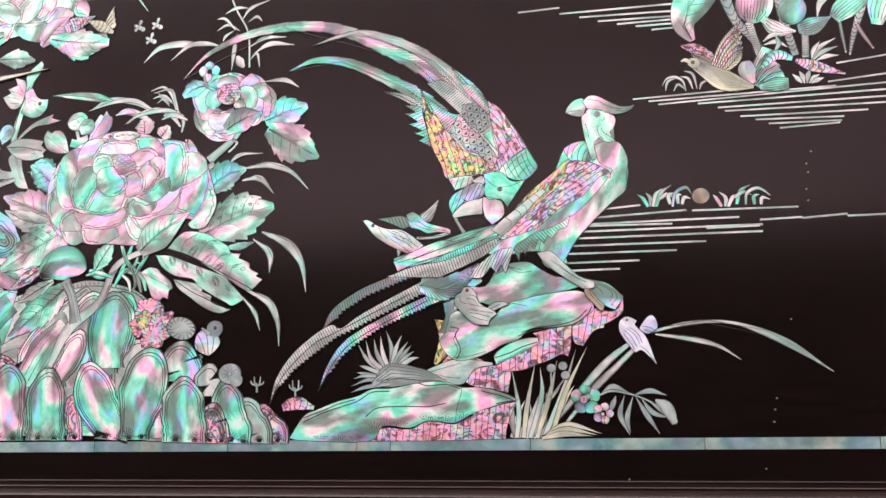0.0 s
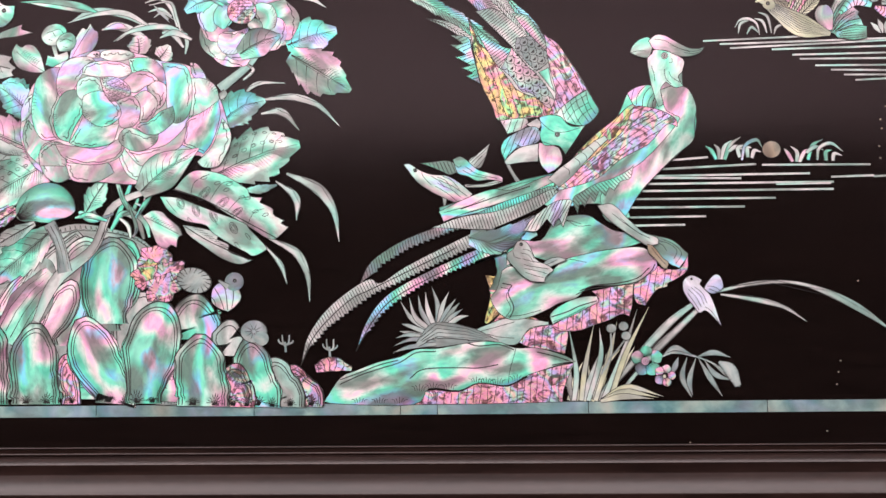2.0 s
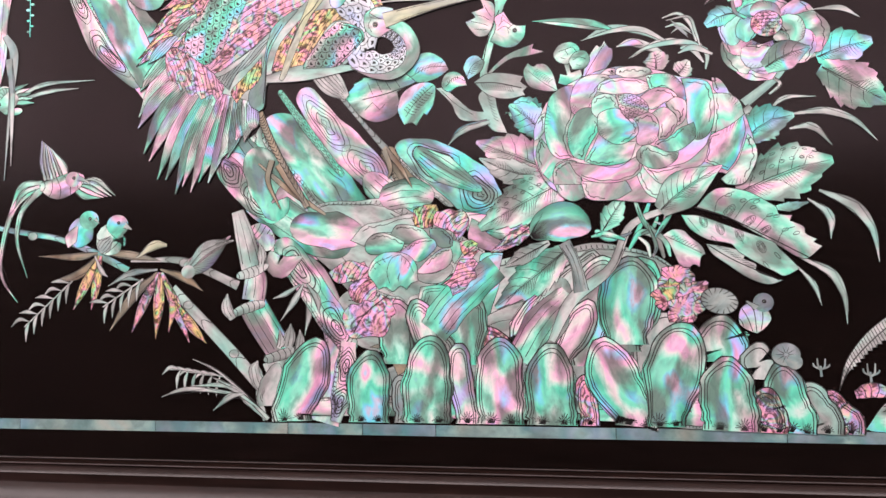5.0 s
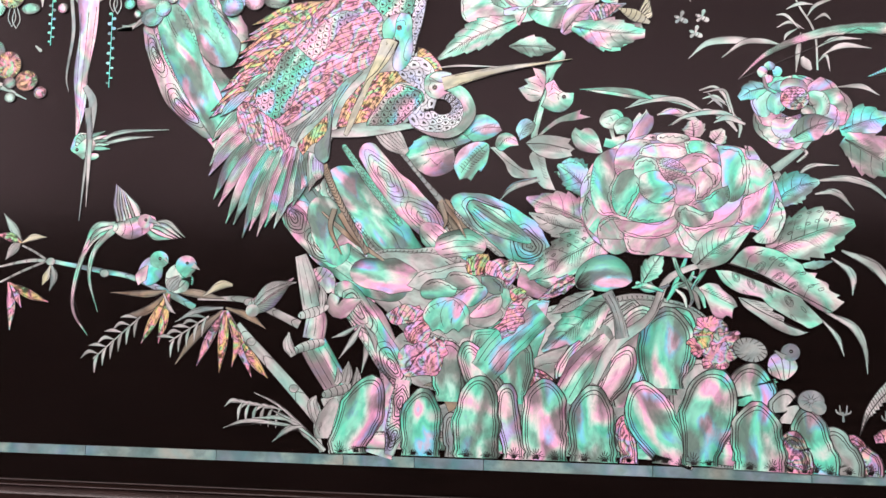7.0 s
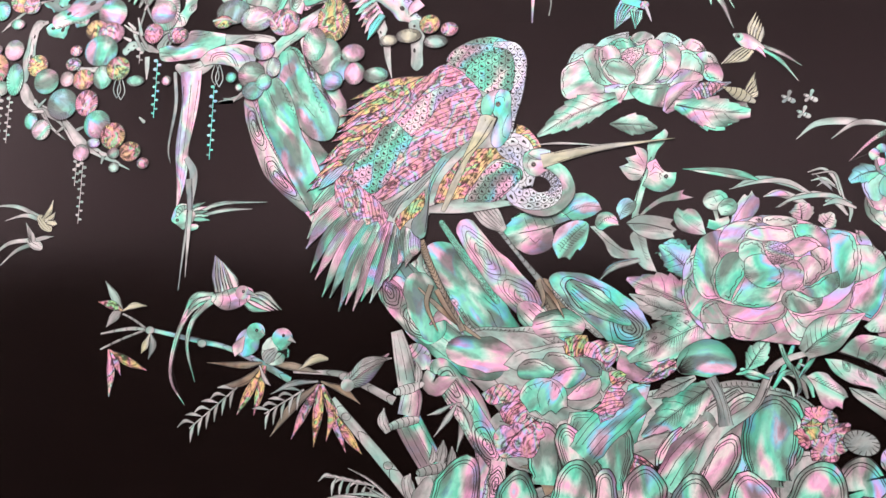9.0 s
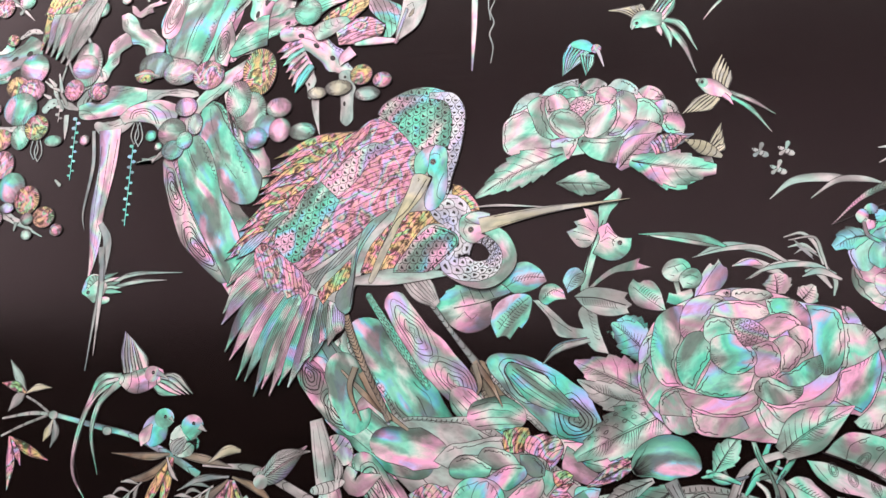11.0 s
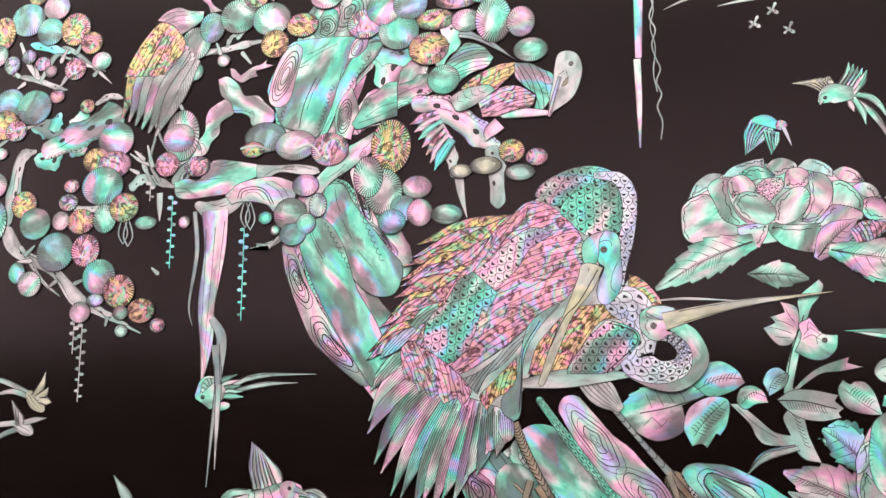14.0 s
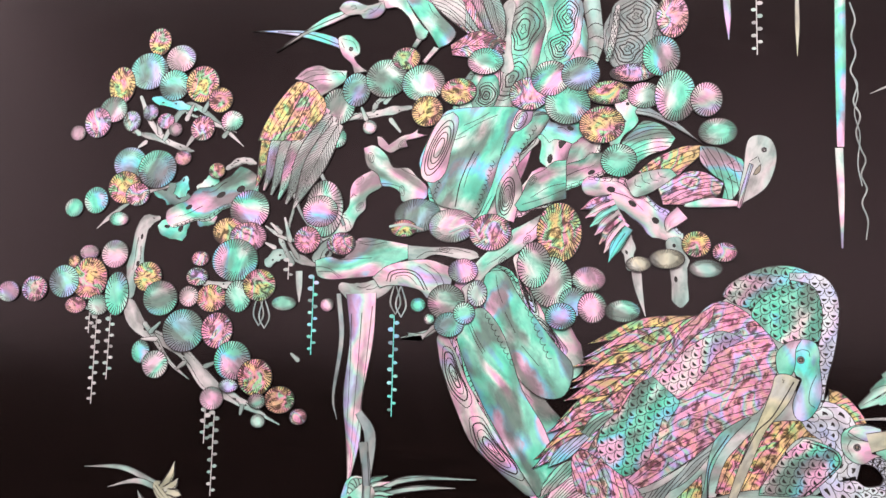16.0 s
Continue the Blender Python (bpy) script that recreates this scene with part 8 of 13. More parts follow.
plate('petal', [-177.7, 79.8, -171.3, 86.3, -164.9, 91.3, -159.5, 92.2, -158.4, 87.7, -160.6, 82.6, -167.0, 79.6, -174.2, 78.7], 'rose', turn=40, edge=(0.1, 0.4, 1.5))
plate('blossom', [-212.0, 82.5, -204.6, 85.8, -202.0, 80.5, -200.8, 72.9, -207.7, 74.0, -211.9, 76.0], 'coral', turn=40, rule=(30, 2.2, 2))
plate('blossom', [-224.0, 80.4, -212.9, 86.4, -200.7, 82.0, -203.1, 77.5, -210.7, 75.6, -219.2, 74.6], 'coral', turn=20, rule=(60, 2.4, 1))
plate('blossom', [-212.2, 73.7, -204.4, 77.3, -198.6, 73.8, -199.6, 66.5, -208.5, 64.3, -212.8, 68.7], 'coral', lines=[[-209.6, 65.8, -207.5, 70.8, -202.2, 73.8]], turn=60, rule=(50, 2.4, 2))
plate('blossom', [-216.3, 58.5, -213.8, 62.2, -211.7, 64.0, -207.4, 63.7, -204.3, 66.0, -200.1, 65.2, -195.9, 69.0, -192.2, 66.7, -188.1, 66.8, -189.6, 63.6, -187.9, 59.4, -190.6, 56.6, -191.2, 52.3, -194.7, 47.0, -202.1, 47.3, -211.5, 46.1, -215.6, 52.4], 'coral', lines=[[-210.5, 49.0, -206.3, 56.4, -200.0, 62.5, -191.7, 68.5], [-206.3, 55.6, -204.2, 51.6, -200.0, 49.5]], turn=45)
plate('blossom', [-178.8, 112.1, -175.3, 113.2, -171.7, 114.3, -166.6, 114.1, -165.6, 110.3, -167.8, 103.8, -173.2, 101.9, -178.2, 104.1], 'paua', lines=[[-174.2, 103.4, -172.7, 108.4, -169.1, 112.9]], turn=60, rule=(70, 2.2, 2))
plate('blossom', [-166.9, 110.3, -163.9, 110.7, -159.8, 111.9, -156.7, 110.8, -153.5, 111.3, -149.8, 106.3, -151.4, 100.6, -155.7, 94.9, -158.8, 99.8, -167.2, 102.8, -168.5, 106.3], 'coral', lines=[[-161.9, 102.1, -160.8, 107.1, -154.7, 110.0]], turn=40, rule=(45, 2.4, 3))
plate('blossom', [-154.9, 94.9, -149.4, 96.0, -145.2, 93.7, -147.4, 90.6, -152.7, 88.0, -154.4, 90.7], 'paua', turn=20, rule=(40, 2.0, 1))
plate('blossom', [-155.1, 85.7, -150.6, 89.0, -144.2, 90.9, -148.2, 86.8, -145.2, 83.7, -147.1, 80.8, -146.2, 76.6, -149.4, 74.6, -152.3, 70.7, -158.8, 67.5, -160.2, 71.7, -163.3, 73.8, -158.8, 77.9], 'coral', turn=50, rule=(14, 2.0, 2))
plate('leaf', [-202.8, 79.3, -200.5, 85.6, -195.1, 89.8, -187.7, 90.3, -181.3, 88.5, -176.9, 83.2, -176.4, 74.9, -179.4, 74.2, -182.5, 70.8, -185.6, 72.7, -189.7, 69.8, -193.4, 72.3, -197.1, 70.9, -199.4, 74.4], 'green', lines=[[-201.4, 81.0, -198.2, 85.0, -193.0, 87.0, -189.8, 88.5], [-191.3, 74.3, -192.7, 80.4, -190.3, 86.9, -185.6, 88.9], [-185.6, 88.9, -181.5, 85.5, -178.9, 79.7], [-187.2, 76.3, -186.1, 79.3, -186.8, 75.2], [-200.3, 83.5, -198.7, 81.5], [-198.2, 85.5, -196.1, 83.5], [-195.1, 87.3, -193.5, 85.0], [-184.6, 88.2, -185.1, 85.3], [-182.5, 86.5, -183.3, 83.8], [-180.4, 84.3, -181.7, 81.7]], turn=60)

begin('bamboo_stump', 'pale shell bamboo stump with ringed joints', 'bamboo', 1.2)
rib('leaf', [-256.8, 13.2, -263.8, 28.5, -262.4, 34.8], [3.2, 7.6, 0.6], 'silver', 'l', 3)
rib('culm', [-248.4, 3.6, -249, 22.7, -252.6, 35.1], [12.7, 13.3, 15.2], 'silver', 'l', 3)
rib('culm', [-249.4, 38.2, -261.4, 56.8, -266.6, 66.2], [14.8, 16.1, 15.4], 'pearl', 'l', 4)
rib('culm', [-265, 66.2, -263.6, 75.7, -264.4, 80.5], [12.9, 12.9, 11], 'rose', 'l', 3)
rib('culm', [-265.4, 80.5, -269.3, 98, -273.8, 113.4], [11.8, 11.1, 7.2], 'silver', 'l', 3)
rib('joint', [-259.1, 34.9, -247.8, 38.3, -239.1, 41], [4.5, 5.7, 3.8], 'silver', 'x', 6, rd=2)
rib('joint', [-278.9, 58.1, -268.1, 62.4, -258.3, 64.7], [3.2, 5.8, 3.9], 'silver', 'x', 6, rd=2)
rib('joint', [-274.3, 78.8, -265.4, 81.1, -256.6, 84.7], [3.9, 5.8, 3.2], 'silver', 'x', 6, rd=2)
rib('sheath', [-246.2, 41.4, -244.8, 47.7, -244.3, 54], [5.1, 6.4, 0.6], 'silver', 'l', 3)
rib('sheath', [-241.3, 38.4, -239.2, 44.7, -239.4, 50.9], [3.2, 5.1, 0.6], 'silver', 'l', 3)
rib('sheath', [-251.1, 41.3, -249.6, 44.5, -250.4, 50.7], [2.6, 4.5, 0.6], 'silver', 'l', 3)
rib('sheath', [-276.2, 56.5, -279.8, 62.8, -279.3, 69.8], [3.9, 6.5, 0.6], 'silver', 'l', 3)
rib('sheath', [-260.5, 83.7, -260.1, 90.1, -261.6, 96.4], [2.6, 5.2, 0.6], 'silver', 'l', 3)

begin('bamboo_branch', 'slender jointed shell bamboo branch with narrow leaves', 'bamboo', 0.4)
rib('culm', [-255.9, 16.3, -275.6, 37.6, -303.3, 65.6, -310.4, 73.6], [7.1, 7.1, 5.8, 4.5], 'silver', 'x', 4)
rib('culm', [-273.5, 74, -290.5, 81.8, -307.6, 88.1, -335, 87.9], [5.3, 4.6, 4, 1.3], 'silver', 'x', 4)
rib('culm', [-336.5, 83, -356.1, 92.7, -377.7, 100.8, -395.8, 104.1, -428.9, 110.1], [4.1, 4.1, 3.4, 3.4, 2.8], 'blue', 'x', 4)
rib('culm', [-428.9, 110.1, -443.6, 110.1, -462, 106.6], [2.1, 2.5, 1.4], 'silver', 'x', 4)
rib('culm', [-430.7, 110.1, -446.9, 103.9, -461.4, 97.1], [1.4, 1.4, 1.1], 'silver', 'x', 4)
rib('culm', [-430.7, 110.1, -440.3, 115.8, -448, 119.2], [1.4, 1.4, 1.1], 'silver', 'x', 4)
rib('culm', [-258.2, 3.9, -261.8, 16.2, -260.4, 25.5], [3.2, 3.8, 3.2], 'silver', 'x', 4)
disc('node', -275.6, 38.3, 2.9, 2.3, 0, 'silver', '', 0)
disc('node', -301.6, 64.1, 3, 2.3, 0, 'silver', '', 0)
disc('node', -393.9, 102.7, 3.1, 2.4, 0, 'silver', '', 0)
disc('node', -428.9, 109.7, 3.2, 2.5, 0, 'silver', '', 0)
disc('node', -304.1, 86.5, 3, 2.3, 0, 'silver', '', 0)
rib('leaf', [-354.4, 92.7, -366.6, 90.9, -389.7, 91.5], [1.4, 4.4, 0.3], 'brown', 'l', 2)
rib('leaf', [-354.3, 91, -366.1, 81.1, -381.8, 77.6], [1.4, 5.1, 0.3], 'brown', 'l', 2)
rib('leaf', [-353.3, 91, -362.3, 74.6, -368.6, 62.1], [2, 5.8, 0.3], 'paua', 'l', 2)
rib('leaf', [-352.6, 91, -355.3, 74.6, -358.1, 62.2], [2, 5.4, 0.3], 'paua', 'l', 2)
rib('leaf', [-356.1, 91, -352.2, 82.9, -348.5, 79.6], [1, 3.4, 0.3], 'silver', 'l', 2)
rib('leaf', [-319.3, 83.2, -334.7, 81.4, -348.3, 74.7], [1.3, 4, 0.3], 'grey', 'l', 2)
rib('leaf', [-319.3, 81.5, -334.1, 68.4, -347.1, 50.4], [2, 5.7, 0.3], 'brown', 'l', 2)
rib('leaf', [-318.2, 81.5, -327.1, 65.3, -334, 49.7], [2, 5.7, 0.3], 'coral', 'l', 2)
rib('leaf', [-317.6, 81.6, -318.6, 65.4, -320.2, 46.1], [2, 6.6, 0.3], 'paua', 'l', 2)
rib('leaf', [-316.9, 81.6, -308.3, 62.4, -300.8, 44], [2, 6.6, 0.3], 'coral', 'l', 2)
rib('leaf', [-308.4, 65.6, -299.5, 52.9, -291.1, 43.6], [1.3, 5.9, 0.3], 'paua', 'l', 2)
rib('leaf', [-315.7, 78.3, -310.1, 65.5, -312.8, 49.5], [1.3, 5.3, 0.3], 'paua', 'l', 2)
rib('leaf', [-317.6, 83.2, -303.8, 78.5, -293.4, 71.5], [1.3, 4.6, 0.3], 'brown', 'l', 2)
rib('leaf', [-352.6, 92.7, -335.2, 91.2, -317.8, 88], [1.3, 5, 0.3], 'brown', 'l', 2)
rib('leaf', [-331.6, 89.6, -321.6, 96.1, -314, 96.2], [1, 5.4, 2], 'sand', 'l', 2)
rib('leaf', [-455.8, 97.1, -442.3, 90.4, -428.8, 85.5], [1.1, 5.7, 0.4], 'paua', 'l', 2)
rib('leaf', [-455.8, 97.1, -453, 83.6, -453.1, 68.5], [1.1, 5.7, 0.4], 'coral', 'l', 2)
rib('leaf', [-453.8, 95.4, -449.6, 88.7, -446.2, 82], [1.1, 4.3, 0.4], 'coral', 'l', 2)
rib('leaf', [-448.1, 121, -440.9, 124.3, -432, 124.3], [1.1, 4.3, 0.4], 'sand', 'l', 2)
rib('leaf', [-448.1, 121, -454.3, 129.5, -461.3, 138.9], [1.1, 5.7, 0.4], 'silver', 'l', 2)
rib('leaf', [-448.2, 122.7, -453.4, 117.5, -458.6, 110.7], [1.1, 6.4, 0.4], 'silver', 'l', 2)
rib('leaf', [-448.1, 121, -455.8, 124.4, -465.3, 126.1], [1.1, 5.7, 0.4], 'paua', 'l', 2)
rib('leaf', [-428.7, 107.4, -431.2, 100.6, -433.5, 95.5], [1.1, 4.9, 0.4], 'sand', 'l', 2)
rib('leaf', [-428, 107.4, -426.1, 100.6, -428.5, 92.2], [1.1, 4.9, 0.4], 'grey', 'l', 2)
rib('leaf', [-237.4, 74.5, -233.9, 63.5, -236.7, 47.9], [1, 4.5, 0.3], 'silver', 'l', 2)
rib('leaf', [-237.4, 74.5, -242, 66.5, -249.9, 55.4], [1, 3.8, 0.3], 'silver', 'l', 2)
rib('leaf', [-239, 74.4, -247, 69.6, -254.1, 67], [1, 3.2, 0.3], 'silver', 'l', 2)
rib('leaf', [-235.7, 74.5, -230.1, 66.7, -228.9, 58.9], [1, 3.8, 0.3], 'silver', 'l', 2)
rib('stem', [-369.4, 77.8, -398.2, 52.7], [1, 0.7], 'silver', '', 0)
rib('leaf', [-370.9, 76.5, -377.3, 77.8, -382.2, 77], [0.3, 2.4, 0.3], 'silver', '', 0)
rib('leaf', [-370.9, 76.5, -372.8, 71.9, -373.1, 65.3], [0.3, 2.4, 0.3], 'silver', '', 0)
rib('leaf', [-375.7, 72.4, -382.1, 73.6, -386.9, 69.6], [0.3, 2.4, 0.3], 'silver', '', 0)
rib('leaf', [-375.7, 72.4, -377.5, 67.7, -377.9, 61.2], [0.3, 2.4, 0.3], 'silver', '', 0)
rib('leaf', [-380.5, 68.2, -386.9, 69.4, -391.9, 68.7], [0.3, 2.4, 0.3], 'silver', '', 0)
rib('leaf', [-380.5, 68.2, -382.3, 63.6, -382.7, 57], [0.3, 2.4, 0.3], 'silver', '', 0)
rib('leaf', [-385.3, 64, -391.7, 65.2, -396.5, 61.2], [0.3, 2.4, 0.3], 'silver', '', 0)
rib('leaf', [-385.3, 64, -387.1, 59.4, -387.5, 52.8], [0.3, 2.4, 0.3], 'silver', '', 0)
rib('leaf', [-390.1, 59.8, -396.6, 61.1, -401.5, 60.3], [0.3, 2.4, 0.3], 'silver', '', 0)
rib('leaf', [-390.1, 59.8, -391.9, 55.2, -392.3, 48.7], [0.3, 2.4, 0.3], 'silver', '', 0)
rib('leaf', [-394.9, 55.7, -401.4, 56.9, -406.2, 52.8], [0.3, 2.4, 0.3], 'silver', '', 0)
rib('leaf', [-394.9, 55.7, -396.7, 51, -397.1, 44.5], [0.3, 2.4, 0.3], 'silver', '', 0)
rib('stem', [-327.7, 78.2, -351.2, 63.3], [1, 0.7], 'silver', '', 0)
rib('leaf', [-329.1, 77.3, -335.4, 78.6, -340.2, 77.8], [0.3, 2.3, 0.3], 'silver', '', 0)
rib('leaf', [-329.1, 77.3, -331, 72.8, -331.4, 66.3], [0.3, 2.3, 0.3], 'silver', '', 0)
rib('leaf', [-333.8, 74.3, -340.1, 75.6, -344.7, 71.6], [0.3, 2.3, 0.3], 'silver', '', 0)
rib('leaf', [-333.8, 74.3, -335.7, 69.8, -336.1, 63.3], [0.3, 2.3, 0.3], 'silver', '', 0)
rib('leaf', [-338.5, 71.4, -344.8, 72.6, -349.6, 71.9], [0.3, 2.4, 0.3], 'silver', '', 0)
rib('leaf', [-338.5, 71.4, -340.4, 66.8, -340.7, 60.3], [0.3, 2.3, 0.3], 'silver', '', 0)
rib('leaf', [-343.2, 68.4, -349.5, 69.6, -354.2, 65.6], [0.3, 2.4, 0.3], 'silver', '', 0)
rib('leaf', [-343.2, 68.4, -345.1, 63.8, -345.5, 57.3], [0.3, 2.3, 0.3], 'silver', '', 0)
rib('leaf', [-347.9, 65.4, -354.2, 66.6, -359.1, 65.9], [0.3, 2.4, 0.3], 'silver', '', 0)
rib('leaf', [-347.9, 65.4, -349.8, 60.8, -350.2, 54.3], [0.3, 2.3, 0.3], 'silver', '', 0)
rib('stem', [-281.8, 26.5, -308.7, 30.5], [1, 0.6], 'silver', '', 0)
rib('leaf', [-283.2, 26.7, -289.2, 27.8, -293.8, 27], [0.3, 2.3, 0.3], 'silver', '', 0)
rib('leaf', [-283.2, 26.7, -285, 22.3, -285.4, 16], [0.3, 2.3, 0.3], 'silver', '', 0)
rib('leaf', [-287.6, 27.4, -293.6, 28.5, -298.2, 24.6], [0.3, 2.3, 0.3], 'silver', '', 0)
rib('leaf', [-287.6, 27.4, -289.5, 22.9, -289.9, 16.6], [0.3, 2.3, 0.3], 'silver', '', 0)
rib('leaf', [-292.1, 28, -298.1, 29.1, -302.8, 28.4], [0.3, 2.3, 0.3], 'silver', '', 0)
rib('leaf', [-292.1, 28, -293.9, 23.6, -294.3, 17.3], [0.3, 2.3, 0.3], 'silver', '', 0)
rib('leaf', [-296.6, 28.7, -302.6, 29.8, -307.2, 25.9], [0.3, 2.3, 0.3], 'silver', '', 0)
rib('leaf', [-296.6, 28.7, -298.4, 24.2, -298.8, 17.9], [0.3, 2.3, 0.3], 'silver', '', 0)
rib('leaf', [-301, 29.4, -307.1, 30.5, -311.8, 29.7], [0.3, 2.3, 0.3], 'silver', '', 0)
rib('leaf', [-301, 29.4, -302.9, 24.9, -303.3, 18.6], [0.3, 2.3, 0.3], 'silver', '', 0)
rib('leaf', [-305.5, 30, -311.6, 31.1, -316.2, 27.2], [0.3, 2.3, 0.3], 'silver', '', 0)
rib('leaf', [-305.5, 30, -307.4, 25.6, -307.8, 19.2], [0.3, 2.3, 0.3], 'silver', '', 0)
rib('leaf', [-256.6, 4.6, -271.7, 19, -285.3, 29.5, -298.8, 35.5], [2.6, 1.9, 1.6, 0.3], 'silver', 'l', 2)
rib('leaf', [-258.2, 4.5, -268.2, 12.9, -274.9, 17.3, -301.6, 19.7, -316.5, 15.4], [1, 2.6, 1.9, 2.6, 0.3], 'silver', 'l', 2)
rib('leaf', [-261.6, 10, -270, 15.9, -280, 21.8, -299.9, 21.3], [1, 2.6, 3.2, 0.3], 'silver', 'l', 2)
rib('leaf', [-270, 17.5, -278.2, 15.7, -287.2, 8.5], [1, 3.8, 0.3], 'silver', 'l', 2)
rib('leaf', [-275, 20.4, -281.7, 23.4, -288.5, 26.3], [0.6, 1.9, 0.3], 'silver', 'l', 2)

begin('bird_inlay', 'pair of green and pink shell birds on bamboo', 'bird motif', 1.2, one=True, group='birds')
rib('f', [-358.7, 110.1, -364.4, 104.2, -366.8, 95.9], [10.3, 15.7, 10.3], 'blue', '', 0, rd=2)
disc('f', -359.8, 110.8, 5.8, 5.1, 0, 'green', '', 0, rim=0.03)
rib('f', [-356.3, 111.5, -353.8, 108.8], [2.7, 0.3], 'silver', '', 6)
rib('f', [-366.7, 107.5, -370.6, 100.8, -372.2, 95.9], [1.4, 7.5, 0.7], 'rose', '', 6)
rib('f', [-341, 105.9, -346.7, 99.3, -342.2, 92.7], [10.2, 18.3, 6.8], 'green', 'x', 4, rd=2)
disc('f', -342.9, 107.5, 6.4, 5.8, 0, 'green', '', 0, rim=0.03)
rib('f', [-338.7, 107.5, -334.4, 104.9], [4.1, 0.3], 'silver', '', 6)
rib('f', [-346, 100.9, -351, 96, -352.6, 92.7], [2.7, 8.8, 2], 'grey', 'l', 4)
disc('f', -359.2, 111.5, 1, 1, 0, 'silver', 'q', 26)
disc('f', -342.2, 108.8, 1, 1, 0, 'silver', 'q', 26)

begin('bird_inlay', 'flying shell bird with long trailing tail', 'bird motif', 1.2, one=True, group='birds')
rib('f', [-388.3, 130.9, -404, 120.9, -411.9, 100.7, -412.5, 80.6, -402.6, 66.2], [4.2, 3.8, 2.8, 2.1, 0.3], 'frost', 'l', 2)
rib('f', [-388.2, 129.2, -400.2, 117.5, -403.5, 100.7, -396.9, 79.8], [4.2, 3.5, 2.4, 0.3], 'frost', 'l', 2)
rib('f', [-388.4, 132.3, -400.9, 130.3, -408.1, 117.5], [2.8, 4.2, 0.3], 'frost', 'l', 2)
rib('f', [-390.1, 130.2, -400, 126.9, -405.3, 118.8], [2.1, 3.5, 0.3], 'frost', 'l', 2)
fan('f', [-385.9, 133.6, -388, 144.4, -389, 155.9], [-373.8, 134.9, -376.3, 141.6, -383.3, 151.1], [3.8, 4.9, 0.3], 7, 'rose silver', 'l', 2)
fan('f', [-365.8, 131.5, -355.2, 132.1, -344.3, 123.7], [-368.5, 128.1, -362.6, 124.1, -353.4, 122.7], [3.1, 4.1, 0.3], 5, 'frost rose', 'l', 2)
rib('f', [-389.3, 130.2, -379.2, 128.8, -368, 132.8, -363.1, 134.8], [4.9, 12.5, 10.4, 2.8], 'pearl', 'x', 6)
disc('f', -369.8, 133.5, 4.5, 4.2, 0, 'rose', '', 0, rim=0.03)
disc('f', -369.2, 134.2, 1, 1, 0, 'silver', 'q', 26)
rib('f', [-366.7, 134.1, -363, 132.8, -358.7, 130.7], [3.4, 2.1, 0.3], 'rose', '', 6)

begin('bird_inlay', 'rose shell bird perched beside bamboo joint', 'bird motif', 1.1, one=True, group='birds')
rib('f', [-304, 82.3, -292.4, 88.2, -277.7, 100.5], [6.6, 11.2, 0.7], 'rose', 'b', 8, rd=3)
rib('f', [-300.7, 84.9, -290.9, 94.7, -275.9, 98], [3.3, 6.6, 0.7], 'silver', 'b', 8)
disc('f', -301.6, 81.7, 4, 3.6, 0, 'silver', '', 0, rim=0.03)
rib('f', [-266.2, 105.1, -259.4, 99.7, -254.9, 93.3], [7.8, 11.7, 6.5], 'rose', 'x', 6, rd=2)
disc('f', -257.6, 96.5, 4.5, 4.5, 0, 'rose', '', 0, rim=0.03)

begin('pine_tree', 'old shell pine with gnarled trunk and needle pads', 'tree', 0.3)
rib('trunk', [-265.9, 153.1, -238.5, 120.5, -212, 92], [42.1, 48.6, 35.7], 'pearl', 'w', 4, rd=2, wav=0.05)
rib('root', [-254.3, 96.5, -234.2, 79.2, -220.8, 54.4, -220.9, 29.7, -227.6, 3.4], [9.5, 15.8, 14.6, 12.7, 19], 'rose', 'w', 5, rd=3, wav=0.05)
rib('trunk', [-281.1, 143.5, -269.5, 131.7, -252.8, 115.7], [15.2, 22.8, 22.8], 'green', 'w', 3, rd=2, wav=0.05)
rib('trunk', [-260.5, 158.8, -243.7, 139.8, -224.9, 119.4], [24.9, 29.9, 29.9], 'pearl', 'w', 4, rd=2, wav=0.05)
rib('trunk', [-361.9, 283, -347.9, 258.1, -326.3, 228.6], [29.8, 40.7, 40.7], 'pearl', 'w', 4, rd=2, wav=0.05)
rib('trunk', [-367.7, 299.9, -360.9, 322.3, -352.6, 350.7, -345.6, 379.5, -337.1, 402.6], [34.5, 40.2, 43.1, 31.6, 34.5], 'pearl', 'w', 5, rd=2, wav=0.05)
rib('trunk', [-323.2, 354.7, -324.5, 378, -328.6, 410.8], [20.1, 34.4, 37.3], 'green', 'w', 4, rd=2, wav=0.05)
rib('trunk', [-290.2, 372.7, -287.2, 389.8, -286.9, 407.3], [25.3, 30.9, 30.9], 'grey', 'wo', 4, rd=2, wav=0.05)
rib('branch', [-337.1, 348.3, -323.2, 350.4, -306.8, 343.8], [11.2, 15.7, 16.9], 'pearl', 'w', 3, rd=2, wav=0.15)
rib('branch', [-304.1, 343.7, -316.4, 329.4, -330.2, 317.6, -345.4, 310.4], [13.9, 13.9, 12.2, 13.9], 'frost', 'w', 4, rd=2, wav=0.15)
rib('bark', [-371.4, 257.6, -359.2, 229.3, -343.8, 204.8, -321.4, 173.8], [7, 10.5, 11.9, 9.1], 'pearl', 'o', 4, rd=2, wav=0.05)
rib('trunk', [-336.1, 273.5, -324.6, 252.1, -313.3, 234.5], [17.5, 21, 14], 'pearl', 'w', 4, rd=2, wav=0.05)
